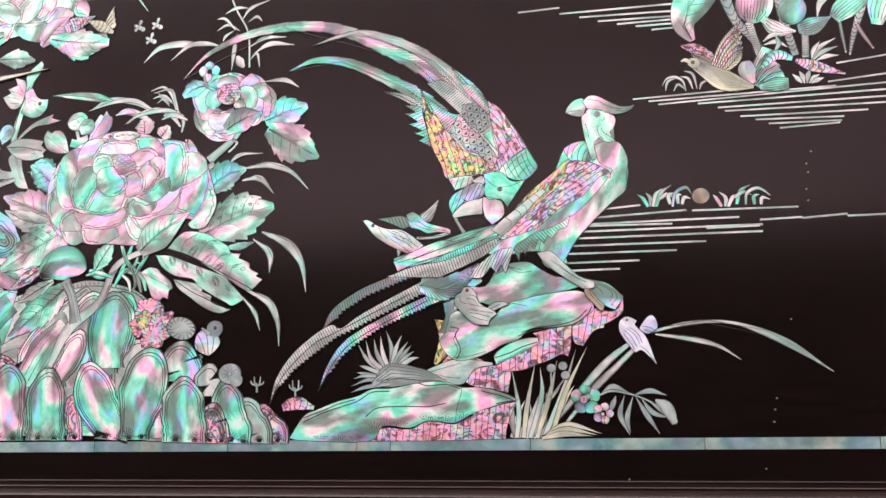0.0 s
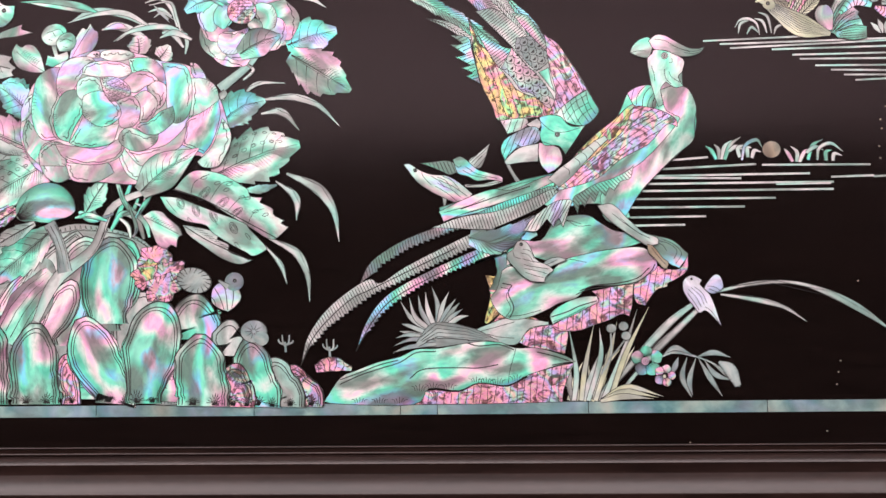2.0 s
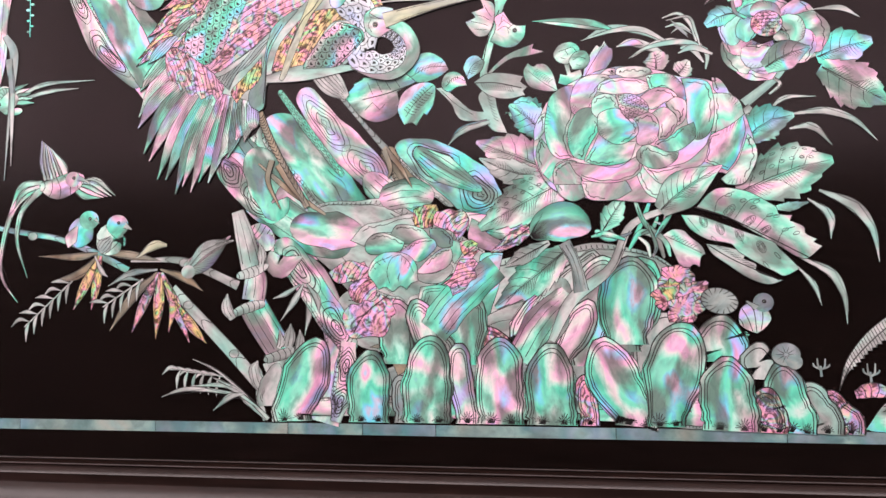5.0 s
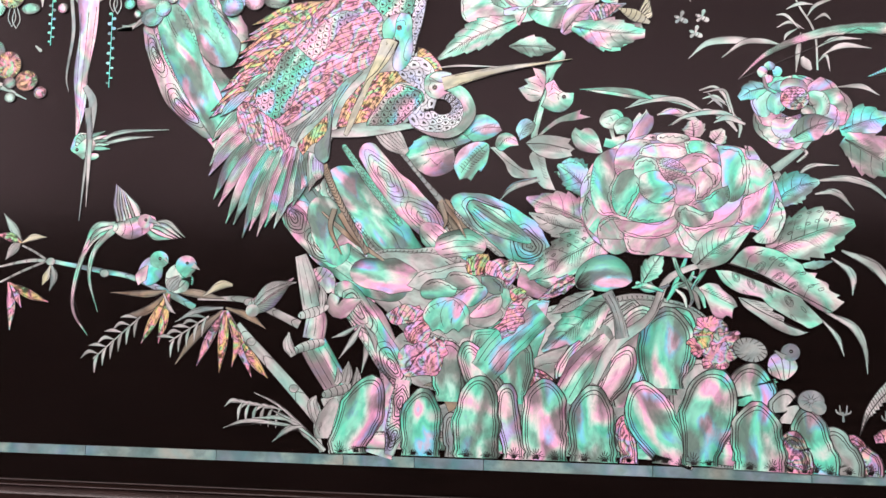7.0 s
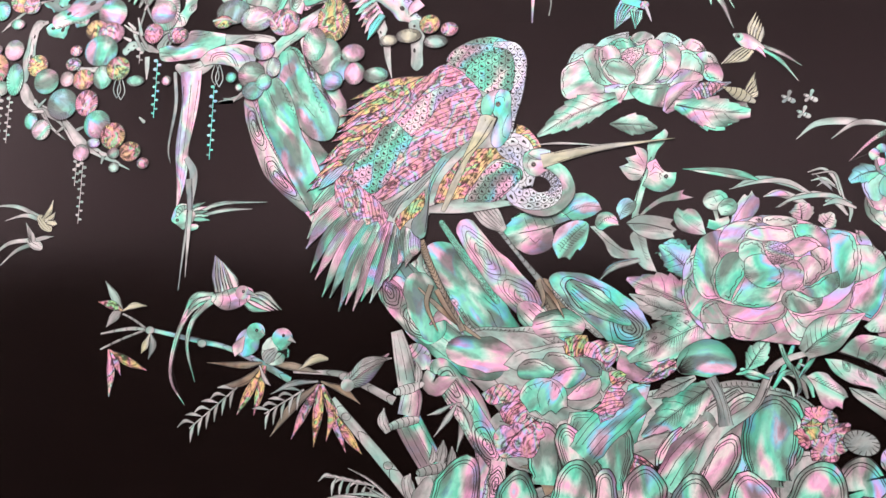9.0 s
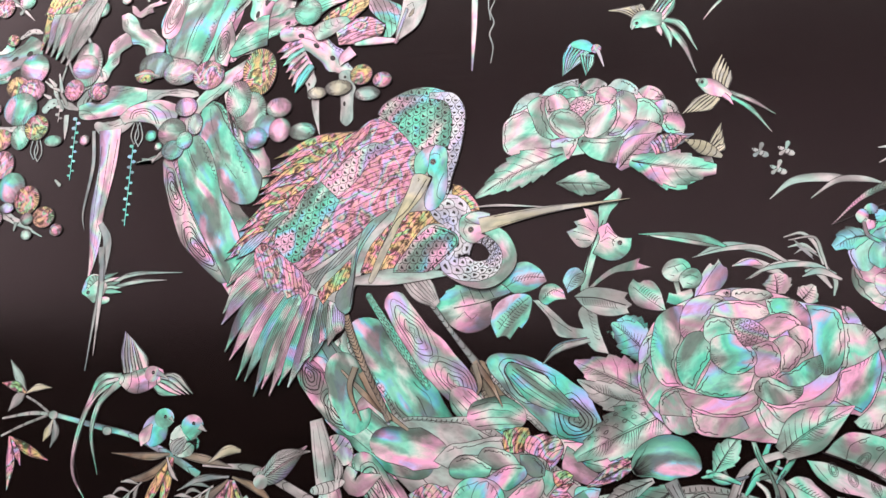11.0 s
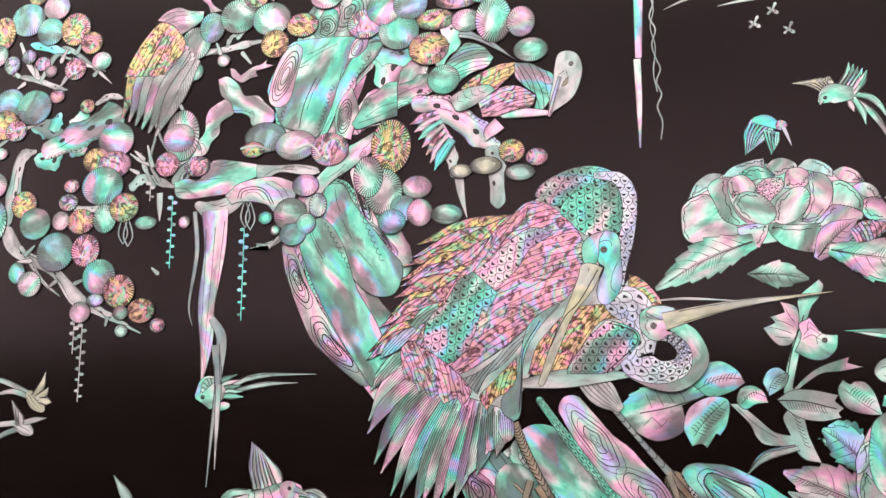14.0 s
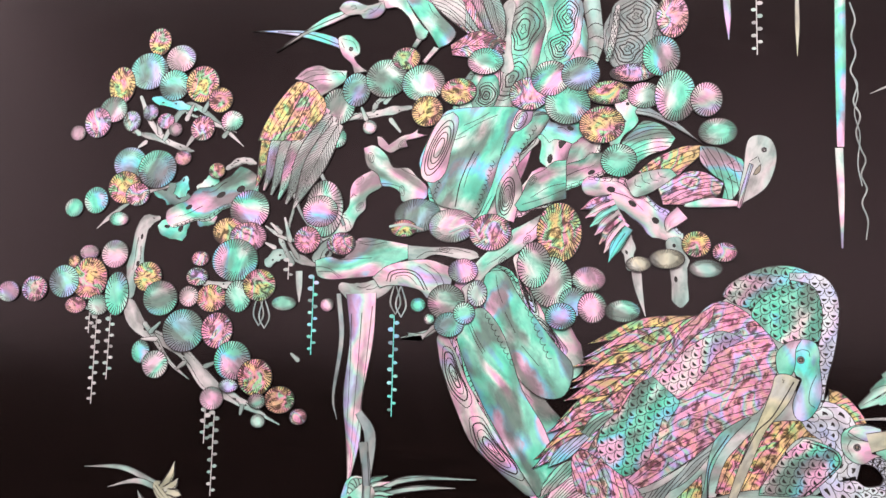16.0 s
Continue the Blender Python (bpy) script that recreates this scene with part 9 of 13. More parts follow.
rib('trunk', [-257.5, 162.5, -236.6, 140.4, -218.1, 119.2, -203.1, 101.3], [19.7, 23.6, 23.6, 16.9], 'green', 'w', 4, rd=2, wav=0.05)
rib('bark', [-238.8, 176.8, -222.8, 154.5, -204.6, 135.8, -187.2, 117.7], [11.2, 16.8, 18.5, 11.2], 'rose', 'o', 5, ink=0.24, rd=2, wav=0.05)
rib('bark', [-250.8, 176.8, -234.5, 154.3, -215.7, 130], [3.4, 4.6, 3.4], 'green', 's', 12, rd=2, wav=0.05)
rib('trunk', [-276.9, 153.6, -256.5, 126, -231.5, 102.5], [14.4, 19, 14.4], 'green', 'l', 3, rd=2, wav=0.05)
rib('trunk', [-285.8, 147.7, -275.4, 133.8, -255.8, 115], [8.8, 13.5, 7], 'pearl', 'o', 3, rd=2, wav=0.05)
rib('root', [-193.7, 144.1, -184.9, 131, -176.2, 113], [8.1, 10.8, 8.1], 'brown', 'w', 4, rd=2, wav=0.05)
rib('root', [-204.4, 130.4, -189.9, 117.6, -176, 107.8], [10.8, 16.1, 8.1], 'pearl', 'l', 4, rd=2, wav=0.05)
rib('bark', [-375.1, 253, -366.7, 230.1, -353.3, 205.4, -330.2, 183.1], [6.1, 10.2, 11.7, 7.6], 'rose', 'o', 5, rd=2, wav=0.05)
rib('trunk', [-366.1, 263.5, -351.3, 238.1, -335.6, 213.5, -318, 192.2], [15.2, 24.2, 27.8, 22.7], 'pearl', 'w', 5, rd=2, wav=0.05)
rib('bark', [-340.5, 289.6, -331.1, 261.3, -318.3, 243.9], [5.1, 6.6, 5.1], 'rose', 'o', 4, rd=2, wav=0.05)
rib('bark', [-343.7, 331.8, -336, 345, -328.3, 355.5], [5.3, 11.7, 8], 'silver', 'o', 4, rd=2, wav=0.05)
rib('trunk', [-350.7, 359, -340.4, 383.2, -338.2, 413.6], [16.3, 19, 21.7], 'pearl', 'o', 5, rd=2, wav=0.05)
rib('trunk', [-324.6, 379.8, -319.4, 393.2, -316.9, 412.4], [13.4, 15.1, 13.4], 'green', 'o', 4, rd=2, wav=0.05)
rib('trunk', [-307.6, 376.3, -305.1, 389.8, -307.8, 411.8], [5.3, 7.4, 8], 'silver', 'x', 6, rd=2, wav=0.05)
rib('trunk', [-294.8, 375.8, -288.4, 391.7, -285.8, 410.5], [18.4, 23.7, 23.7], 'grey', 'wo', 4, rd=2, wav=0.05)
rib('trunk', [-345.7, 375.2, -348.6, 391.9, -344.9, 411.2], [6.6, 8.2, 5.5], 'silver', 'w', 3, rd=2, wav=0.05)
rib('trunk', [-360.1, 356.6, -356.2, 364.6, -353.7, 375.5], [8.2, 12, 8.2], 'green', 'o', 3, rd=2, wav=0.05)
rib('branch', [-339.5, 313.1, -329.2, 320.9, -308.7, 328.4, -299.9, 334.8], [13, 14.6, 11.4, 7.8], 'pearl', 'wk', 3, rd=2, wav=0.15)
rib('branch', [-325.4, 328.8, -322.9, 342, -321.7, 351.3], [10.5, 15.8, 13.1], 'pearl', 'wk', 3, rd=2, wav=0.15)
rib('branch', [-334.8, 351.7, -323, 348.7, -311.3, 344.3], [10.5, 13.2, 7.9], 'pearl', 'wk', 3, rd=2, wav=0.15)
rib('branch', [-311.2, 321.9, -293.6, 316.5, -278.7, 304.7, -267.8, 294.5], [10.1, 13.1, 12.6, 7.6], 'rose', 'wk', 3, rd=2, wav=0.15)
rib('branch', [-436.4, 284.2, -428.5, 297.8, -423.2, 305.9], [8.3, 9.4, 6.6], 'silver', 'wk', 3, rd=2, wav=0.15)
rib('branch', [-430.9, 356, -413.9, 356.9, -399.9, 359.2, -391.6, 360.3], [1.7, 3.9, 3.9, 2.2], 'silver', 'wk', 3, rd=2, wav=0.15)
rib('branch', [-411.1, 358.2, -408.5, 363.7, -402.9, 366.3], [2.2, 2.8, 1.7], 'silver', 'wk', 3, rd=2, wav=0.15)
rib('branch', [-519.8, 303.9, -510, 302.7, -503.1, 308.3], [4.1, 12.9, 4.1], 'blue', 'k', 2, rd=2, wav=0.15)
rib('branch', [-522.7, 324, -511.7, 319.5, -500.6, 311.7], [10.1, 10.6, 7.1], 'blue', 'k', 2, rd=2, wav=0.15)
rib('branch', [-505.6, 328.8, -508.2, 322, -509.2, 318], [3.5, 7.7, 5.3], 'blue', 'k', 1, rd=2, wav=0.15)
rib('branch', [-489.6, 329.1, -494.3, 322.1, -499.3, 315.1], [4.1, 10.5, 5.9], 'green', 'k', 1, rd=2, wav=0.15)
rib('branch', [-488.4, 307.9, -494.3, 307.9, -500.6, 311.7], [3.5, 9.9, 4.7], 'green', 'k', 1, rd=2, wav=0.15)
rib('branch', [-467.9, 327.3, -483.1, 319.9, -500.6, 312.2, -515.4, 306.7], [16.3, 15.7, 14, 9.9], 'green', 'wk', 3, rd=2, wav=0.15)
rib('branch', [-485.3, 331.9, -476.6, 336, -469.1, 334.4], [2.9, 4.1, 2.3], 'silver', 'wk', 3, rd=2, wav=0.15)
rib('branch', [-518.5, 308.2, -527.4, 304, -530.6, 284.1, -534, 267.2], [3, 7.1, 7.7, 7.1], 'silver', 'wk', 3, rd=2, wav=0.15)
rib('branch', [-515, 323.8, -530.1, 319.7, -544.9, 309.8, -553.2, 302.7], [1.8, 2.7, 2.7, 0.6], 'silver', 'wk', 3, rd=2, wav=0.15)
rib('branch', [-534, 267.2, -525.3, 253.4, -503.6, 242.8, -487.9, 226.9, -473, 219.3, -451.2, 209], [8.5, 6.8, 6.8, 6.8, 4.5, 0.6], 'silver', 'wk', 3, rd=2, wav=0.15)
rib('branch', [-524, 256.2, -517.4, 248, -509.2, 237.2, -498.3, 228.8], [2.9, 2.9, 2.3, 0.6], 'silver', 'wk', 3, rd=2, wav=0.15)
rib('branch', [-479, 224.5, -467.1, 216.8, -458.4, 213.2], [2.7, 3.8, 1.1], 'silver', 'wk', 3, rd=2, wav=0.15)
rib('branch', [-537.1, 351.9, -522.9, 348.6, -507.1, 342.4, -502.5, 341.4], [1.2, 3.6, 3, 0.6], 'silver', 'k', 2, rd=2, wav=0.15)
rib('branch', [-516.5, 345.5, -526.5, 356, -533.8, 371], [2.4, 3.6, 2.4], 'silver', 'k', 2, rd=2, wav=0.15)
rib('branch', [-519.7, 347.1, -511.4, 361.4, -502.4, 364, -486.5, 351.9, -476.4, 343.1], [2.4, 4.2, 3.6, 2.4, 0.6], 'silver', 'k', 2, rd=2, wav=0.15)
rib('branch', [-508.3, 361.3, -492.7, 355, -480.4, 350.3], [1.2, 2.4, 0.6], 'silver', 'k', 2, rd=2, wav=0.15)
rib('branch', [-527.4, 369.3, -514.8, 365.9, -502.3, 362.6], [3.6, 4.8, 2.4], 'blue', 'k', 2, rd=2, wav=0.15)
rib('branch', [-462.1, 284.2, -453.7, 289.7, -436.4, 284.2], [5.6, 5.6, 2.8], 'silver', 'k', 3, rd=2, wav=0.15)
rib('branch', [-457.3, 303.5, -454, 295.2, -447.7, 284.2], [1.7, 2.8, 2.3], 'silver', 'k', 3, rd=2, wav=0.15)
rib('branch', [-449, 311.7, -451.3, 297.9, -445, 286.9], [1.7, 2.2, 2.2], 'silver', 'k', 3, rd=2, wav=0.15)
rib('branch', [-463.1, 303.5, -454.1, 297.9, -442.5, 295.1], [1.1, 2.3, 1.1], 'silver', 'k', 3, rd=2, wav=0.15)
rib('branch', [-496.8, 275.8, -482, 274.5, -470.4, 276], [2.3, 4, 2.3], 'silver', 'k', 3, rd=2, wav=0.15)
rib('branch', [-294.8, 302.3, -291.1, 294.6, -289.9, 281.9], [6.5, 6.5, 3.5], 'silver', 'k', 3, rd=2, wav=0.15)
rib('branch', [-271.4, 297.1, -269.1, 284.5, -268.1, 265.8], [7.4, 8.9, 5.9], 'silver', 'k', 3, rd=2, wav=0.15)
rib('drip', [-287.4, 284.5, -286.2, 274.4, -283.3, 261.9], [5, 4, 0.5], 'silver', '', 0)
rib('drip', [-444.8, 281.5, -444.4, 273.4, -444.1, 266.6], [3.9, 3.3, 0.6], 'silver', '', 0)
rib('drip', [-424.6, 270.8, -422.4, 249.6, -425.4, 223.3, -423.3, 212.5], [2.7, 2.7, 1.6, 0.3], 'grey', '', 6)
rib('trunk', [-424.8, 274.8, -413.5, 270.9, -397.3, 277.6], [3.8, 10.8, 5.4], 'silver', 'w', 3, rd=2, wav=0.05)
rib('drip', [-413.5, 270.9, -412.7, 249.8, -415.9, 223.6, -415.1, 203.1, -417, 182.1], [14.9, 11.7, 9.6, 6.9, 0.5], 'rose', 'l', 3)
rib('drip', [-412.8, 216, -407.1, 205.9, -407.8, 188.1, -408.7, 177.5], [3.7, 5.7, 4.2, 3.7], 'grey', '', 6)
beads('bead_string', -553.7, 262.8, 12.6, 5, 'silver')
beads('bead_string', -549.6, 258.6, 42.9, 17, 'silver')
beads('bead_string', -542.2, 262.9, 35.2, 13, 'silver')
beads('bead_string', -437.3, 278.8, 36.9, 13, 'blue')
beads('bead_string', -397.3, 260.5, 46, 15, 'blue')
beads('bead_string', -488.9, 214.8, 15.9, 6, 'silver')
beads('bead_string', -484.2, 213.6, 38.8, 14, 'silver')
beads('bead_string', -450.2, 286.9, 9.5, 4, 'silver')
rib('loop', [-464.9, 270.5, -466.9, 261, -464, 255.1], [0.6, 0.8, 0.6], 'grey', '', 0)
rib('loop', [-464.9, 270.5, -461.8, 261.1, -464, 255.1], [0.6, 0.8, 0.6], 'grey', '', 0)
rib('loop', [-461.9, 269.2, -464, 259.7, -461.1, 253.8], [0.6, 0.8, 0.6], 'grey', '', 0)
rib('loop', [-461.9, 269.2, -458.8, 259.7, -461.1, 253.8], [0.6, 0.8, 0.6], 'grey', '', 0)
rib('loop', [-397.3, 276.3, -399.4, 267.1, -396.8, 261.3], [0.5, 0.8, 0.5], 'grey', '', 0)
rib('loop', [-397.3, 276.3, -394.5, 267.1, -396.8, 261.3], [0.5, 0.8, 0.5], 'grey', '', 0)
rib('loop', [-394.5, 275, -396.7, 265.8, -394, 260], [0.5, 0.8, 0.5], 'grey', '', 0)
rib('loop', [-394.5, 275, -391.8, 265.8, -394, 260], [0.5, 0.8, 0.5], 'grey', '', 0)
rib('twig', [-364.8, 260.9, -375.2, 255.6, -393.8, 250.6], [3.2, 2.1, 0.5], 'silver', '', 0)
rib('twig', [-375.2, 256.9, -380.4, 252.9, -384.3, 249.7], [3.2, 2.1, 0.5], 'silver', '', 0)
rib('twig', [-357.2, 276.5, -362.2, 266.1, -367.3, 255.7], [3.1, 2.1, 0.5], 'silver', '', 0)
rib('twig', [-532.3, 350.3, -537.4, 354.9], [3.4, 1.5], 'silver', '', 0, rd=2)
rib('twig', [-528.4, 347.3, -533.4, 343.9], [3.3, 1.5], 'silver', '', 0, rd=2)
rib('twig', [-521.4, 350, -523.5, 357.4], [3.3, 1.5], 'silver', '', 0, rd=2)
rib('twig', [-508, 356.9, -504, 365.5], [3.3, 1.5], 'silver', '', 0, rd=2)
rib('twig', [-503, 349.5, -507.1, 343.3], [3.3, 1.5], 'silver', '', 0, rd=2)
rib('twig', [-495.6, 353.7, -500.6, 359.6], [3.3, 1.5], 'silver', '', 0, rd=2)
rib('twig', [-487.7, 347.7, -483.5, 353.3], [3.2, 1.5], 'silver', '', 0, rd=2)
rib('twig', [-454.2, 299.3, -460.3, 304.9], [3.1, 1.4], 'silver', '', 0, rd=2)
rib('twig', [-449.7, 295.2, -453.2, 307.6], [3.1, 1.4], 'silver', '', 0, rd=2)
rib('twig', [-445.5, 297.9, -441.5, 303.3], [3.1, 1.4], 'silver', '', 0, rd=2)
rib('twig', [-456.8, 292.4, -462.7, 295.2], [3.1, 1.4], 'silver', '', 0, rd=2)
rib('twig', [-442.3, 289.7, -438.3, 295.1], [3.1, 1.4], 'silver', '', 0, rd=2)
rib('twig', [-413.8, 354.1, -416.8, 361.2], [3.1, 1.4], 'silver', '', 0, rd=2)
rib('twig', [-402.6, 355.1, -396.8, 348], [3.1, 1.4], 'silver', '', 0, rd=2)
rib('twig', [-405.6, 362.2, -400.2, 367.6], [3.1, 1.4], 'silver', '', 0, rd=2)
rib('twig', [-416.7, 357, -425.1, 354.4], [3.1, 1.4], 'silver', '', 0, rd=2)
rib('twig', [-500.3, 237.4, -505.9, 233.2], [3.1, 1.4], 'silver', '', 0, rd=2)
rib('twig', [-491.3, 234.9, -484.2, 237.7], [3.1, 1.4], 'silver', '', 0, rd=2)
rib('twig', [-470.1, 218.1, -471.2, 212.7], [3, 1.4], 'silver', '', 0, rd=2)
rib('twig', [-515.9, 248, -524.9, 247.8], [3.2, 1.4], 'silver', '', 0, rd=2)
rib('twig', [-520.6, 250.7, -515, 256.3], [3.2, 1.4], 'silver', '', 0, rd=2)
rib('twig', [-499.1, 361, -495, 368.2], [3.3, 1.5], 'silver', '', 0, rd=2)
rib('twig', [-514.9, 367.4, -518.3, 371.9], [3.3, 1.5], 'silver', '', 0, rd=2)
rib('twig', [-442.8, 238.6, -447.2, 242.5], [3, 1.4], 'silver', '', 0, rd=2)
plate('trunk', [-387.5, 332.5, -383.7, 343.8, -379.8, 352.0, -375.8, 357.1, -369.6, 358.9, -350.2, 359.3, -335.2, 357.8, -342.0, 346.8, -347.8, 335.7, -351.6, 322.6, -356.9, 310.6, -360.3, 306.1, -370.5, 310.2, -378.8, 313.4, -383.1, 323.1], 'green', lines=[[-361.0, 338.1, -364.9, 330.0, -367.8, 321.9, -369.6, 311.7], [-358.9, 337.0, -363.3, 328.9, -365.7, 320.8], [-352.8, 333.3, -351.9, 332.7, -351.4, 331.9, -351.7, 331.2, -352.5, 330.9, -353.6, 331.0], [-353.6, 331.0, -352.6, 330.4, -352.2, 329.6, -352.4, 329.0, -353.2, 328.6, -354.3, 328.8], [-354.3, 328.8, -353.4, 328.2, -352.9, 327.4, -353.1, 326.7, -353.9, 326.4, -355.0, 326.5], [-355.0, 326.5, -354.1, 325.9, -353.6, 325.2, -353.9, 324.5, -354.7, 324.1, -355.8, 324.3], [-355.8, 324.3, -354.8, 323.7, -354.4, 322.9, -354.6, 322.2, -355.4, 321.9, -356.5, 322.0], [-356.5, 322.0, -355.6, 321.5, -355.1, 320.7, -355.3, 320.0, -356.2, 319.6, -357.2, 319.8], [-357.2, 319.8, -356.3, 319.2, -355.9, 318.4, -356.1, 317.7, -356.9, 317.4, -358.0, 317.6], [-358.0, 317.6, -357.0, 317.0, -356.6, 316.2, -356.8, 315.5, -357.6, 315.2, -358.7, 315.3], [-358.7, 315.3, -357.8, 314.7, -357.3, 314.0, -357.5, 313.3, -358.4, 312.9, -359.4, 313.1], [-359.4, 313.1, -358.5, 312.5, -358.1, 311.7, -358.3, 311.0, -359.1, 310.7, -360.2, 310.8], [-360.2, 310.8, -359.2, 310.3, -358.8, 309.5, -359.0, 308.8, -359.8, 308.5, -360.9, 308.6], [-371.3, 342.4, -372.3, 342.5, -373.0, 342.1, -373.2, 341.3, -372.8, 340.5, -372.0, 340.0], [-372.0, 340.0, -373.0, 340.1, -373.7, 339.7, -373.9, 338.9, -373.5, 338.1, -372.7, 337.6], [-372.7, 337.6, -373.7, 337.7, -374.4, 337.2, -374.6, 336.5, -374.2, 335.7, -373.4, 335.2], [-373.4, 335.2, -374.3, 335.2, -375.1, 334.8, -375.3, 334.1, -374.9, 333.3, -374.0, 332.7], [-374.0, 332.7, -375.0, 332.8, -375.8, 332.4, -376.0, 331.7, -375.6, 330.9, -374.7, 330.3], [-374.7, 330.3, -375.7, 330.4, -376.5, 330.0, -376.7, 329.2, -376.3, 328.5, -375.4, 327.9], [-375.4, 327.9, -376.4, 328.0, -377.2, 327.6, -377.4, 326.8, -377.0, 326.0, -376.1, 325.5], [-376.1, 325.5, -377.1, 325.6, -377.8, 325.2, -378.1, 324.4, -377.7, 323.6, -376.8, 323.1], [-376.8, 323.1, -377.8, 323.2, -378.5, 322.8, -378.7, 322.0, -378.3, 321.2, -377.5, 320.7], [-377.5, 320.7, -378.5, 320.8, -379.2, 320.4, -379.4, 319.6, -379.0, 318.8, -378.2, 318.3], [-378.2, 318.3, -379.2, 318.4, -379.9, 318.0, -380.1, 317.2, -379.7, 316.4, -378.8, 315.9], [-369.3, 345.5, -359.2, 351.4, -350.2, 355.2], [-366.3, 350.5, -359.3, 353.4, -354.2, 356.4], [-371.3, 343.4, -365.2, 345.4]], turn=62)
plate('trunk', [-348.8, 335.2, -343.0, 345.8, -335.1, 353.7, -324.7, 354.9, -330.5, 345.4, -338.7, 337.5, -340.6, 330.5, -346.7, 326.4, -350.5, 317.3, -355.8, 305.0, -358.6, 307.1, -352.4, 322.6], 'green', lines=[[-333.1, 349.6, -332.4, 348.8, -332.2, 348.0, -332.6, 347.3, -333.4, 347.1, -334.4, 347.5], [-334.4, 347.5, -333.7, 346.7, -333.5, 345.9, -333.9, 345.2, -334.7, 345.0, -335.7, 345.4], [-335.7, 345.4, -335.0, 344.6, -334.8, 343.8, -335.2, 343.1, -336.0, 342.9, -337.0, 343.2], [-337.0, 343.2, -336.3, 342.5, -336.1, 341.7, -336.5, 341.0, -337.3, 340.8, -338.3, 341.1], [-338.3, 341.1, -337.6, 340.4, -337.4, 339.5, -337.8, 338.9, -338.6, 338.7, -339.6, 339.0], [-339.6, 339.0, -338.9, 338.3, -338.7, 337.4, -339.1, 336.8, -339.9, 336.6, -340.9, 336.9], [-340.9, 336.9, -340.2, 336.2, -340.0, 335.3, -340.4, 334.7, -341.2, 334.5, -342.2, 334.8], [-342.2, 334.8, -341.5, 334.1, -341.3, 333.2, -341.7, 332.6, -342.5, 332.4, -343.5, 332.7], [-343.5, 332.7, -342.8, 332.0, -342.6, 331.1, -343.0, 330.5, -343.8, 330.2, -344.8, 330.6], [-346.9, 342.8, -348.8, 335.7, -347.9, 339.8], [-345.0, 343.8, -346.9, 337.7], [-352.5, 316.6, -357.4, 307.6]], turn=60)
plate('bark', [-386.6, 330.2, -383.7, 342.9, -377.8, 354.2, -371.6, 357.3, -368.6, 352.7, -371.8, 339.1, -374.6, 327.9, -379.9, 323.3, -385.1, 325.0], 'rose', lines=[[-372.4, 353.1, -374.6, 352.6, -377.6, 349.6, -380.6, 344.7, -383.1, 338.9, -384.5, 333.3, -384.6, 329.0, -383.4, 326.9, -381.2, 327.4, -378.2, 330.4, -375.2, 335.3, -372.8, 341.1, -371.3, 346.7, -371.2, 351.0, -372.4, 353.1], [-373.5, 350.3, -375.3, 349.9, -377.7, 347.6, -380.0, 343.7, -382.0, 339.1, -383.1, 334.7, -383.2, 331.4, -382.3, 329.7, -380.5, 330.1, -378.2, 332.4, -375.8, 336.3, -373.9, 340.9, -372.7, 345.3, -372.6, 348.6, -373.5, 350.3], [-374.7, 347.5, -376.0, 347.2, -377.7, 345.5, -379.4, 342.7, -380.9, 339.4, -381.7, 336.1, -381.8, 333.7, -381.1, 332.5, -379.8, 332.8, -378.1, 334.5, -376.4, 337.3, -375.0, 340.6, -374.1, 343.8, -374.0, 346.3, -374.7, 347.5], [-375.9, 344.7, -376.7, 344.6, -377.8, 343.5, -378.9, 341.7, -379.8, 339.6, -380.3, 337.6, -380.4, 336.0, -379.9, 335.3, -379.1, 335.4, -378.0, 336.5, -376.9, 338.3, -376.1, 340.4, -375.5, 342.4, -375.5, 344.0, -375.9, 344.7]], turn=66)
plate('bark', [-350.7, 317.3, -347.7, 325.6, -341.8, 331.7, -338.3, 320.4, -340.1, 311.4, -342.0, 304.0, -349.6, 307.1], 'pearl', lines=[[-344.1, 325.4, -345.7, 324.8, -347.3, 322.5, -348.5, 319.1, -349.1, 315.1, -349.0, 311.4, -348.3, 308.8, -347.0, 307.6, -345.4, 308.2, -343.8, 310.5, -342.6, 313.9, -342.0, 317.8, -342.0, 321.5, -342.8, 324.2, -344.1, 325.4], [-344.4, 323.5, -345.7, 323.0, -346.9, 321.2, -347.9, 318.5, -348.4, 315.4, -348.3, 312.5, -347.7, 310.4, -346.7, 309.5, -345.4, 310.0, -344.2, 311.7, -343.2, 314.4, -342.7, 317.5, -342.8, 320.4, -343.4, 322.6, -344.4, 323.5], [-344.7, 321.6, -345.6, 321.2, -346.5, 319.9, -347.2, 318.0, -347.6, 315.7, -347.5, 313.6, -347.1, 312.0, -346.4, 311.4, -345.4, 311.7, -344.5, 313.0, -343.9, 315.0, -343.5, 317.2, -343.5, 319.4, -344.0, 320.9, -344.7, 321.6], [-345.0, 319.7, -345.6, 319.5, -346.2, 318.7, -346.6, 317.4, -346.8, 316.0, -346.8, 314.6, -346.5, 313.7, -346.1, 313.3, -345.5, 313.5, -344.9, 314.3, -344.5, 315.5, -344.2, 317.0, -344.3, 318.3, -344.6, 319.3, -345.0, 319.7]], turn=75)
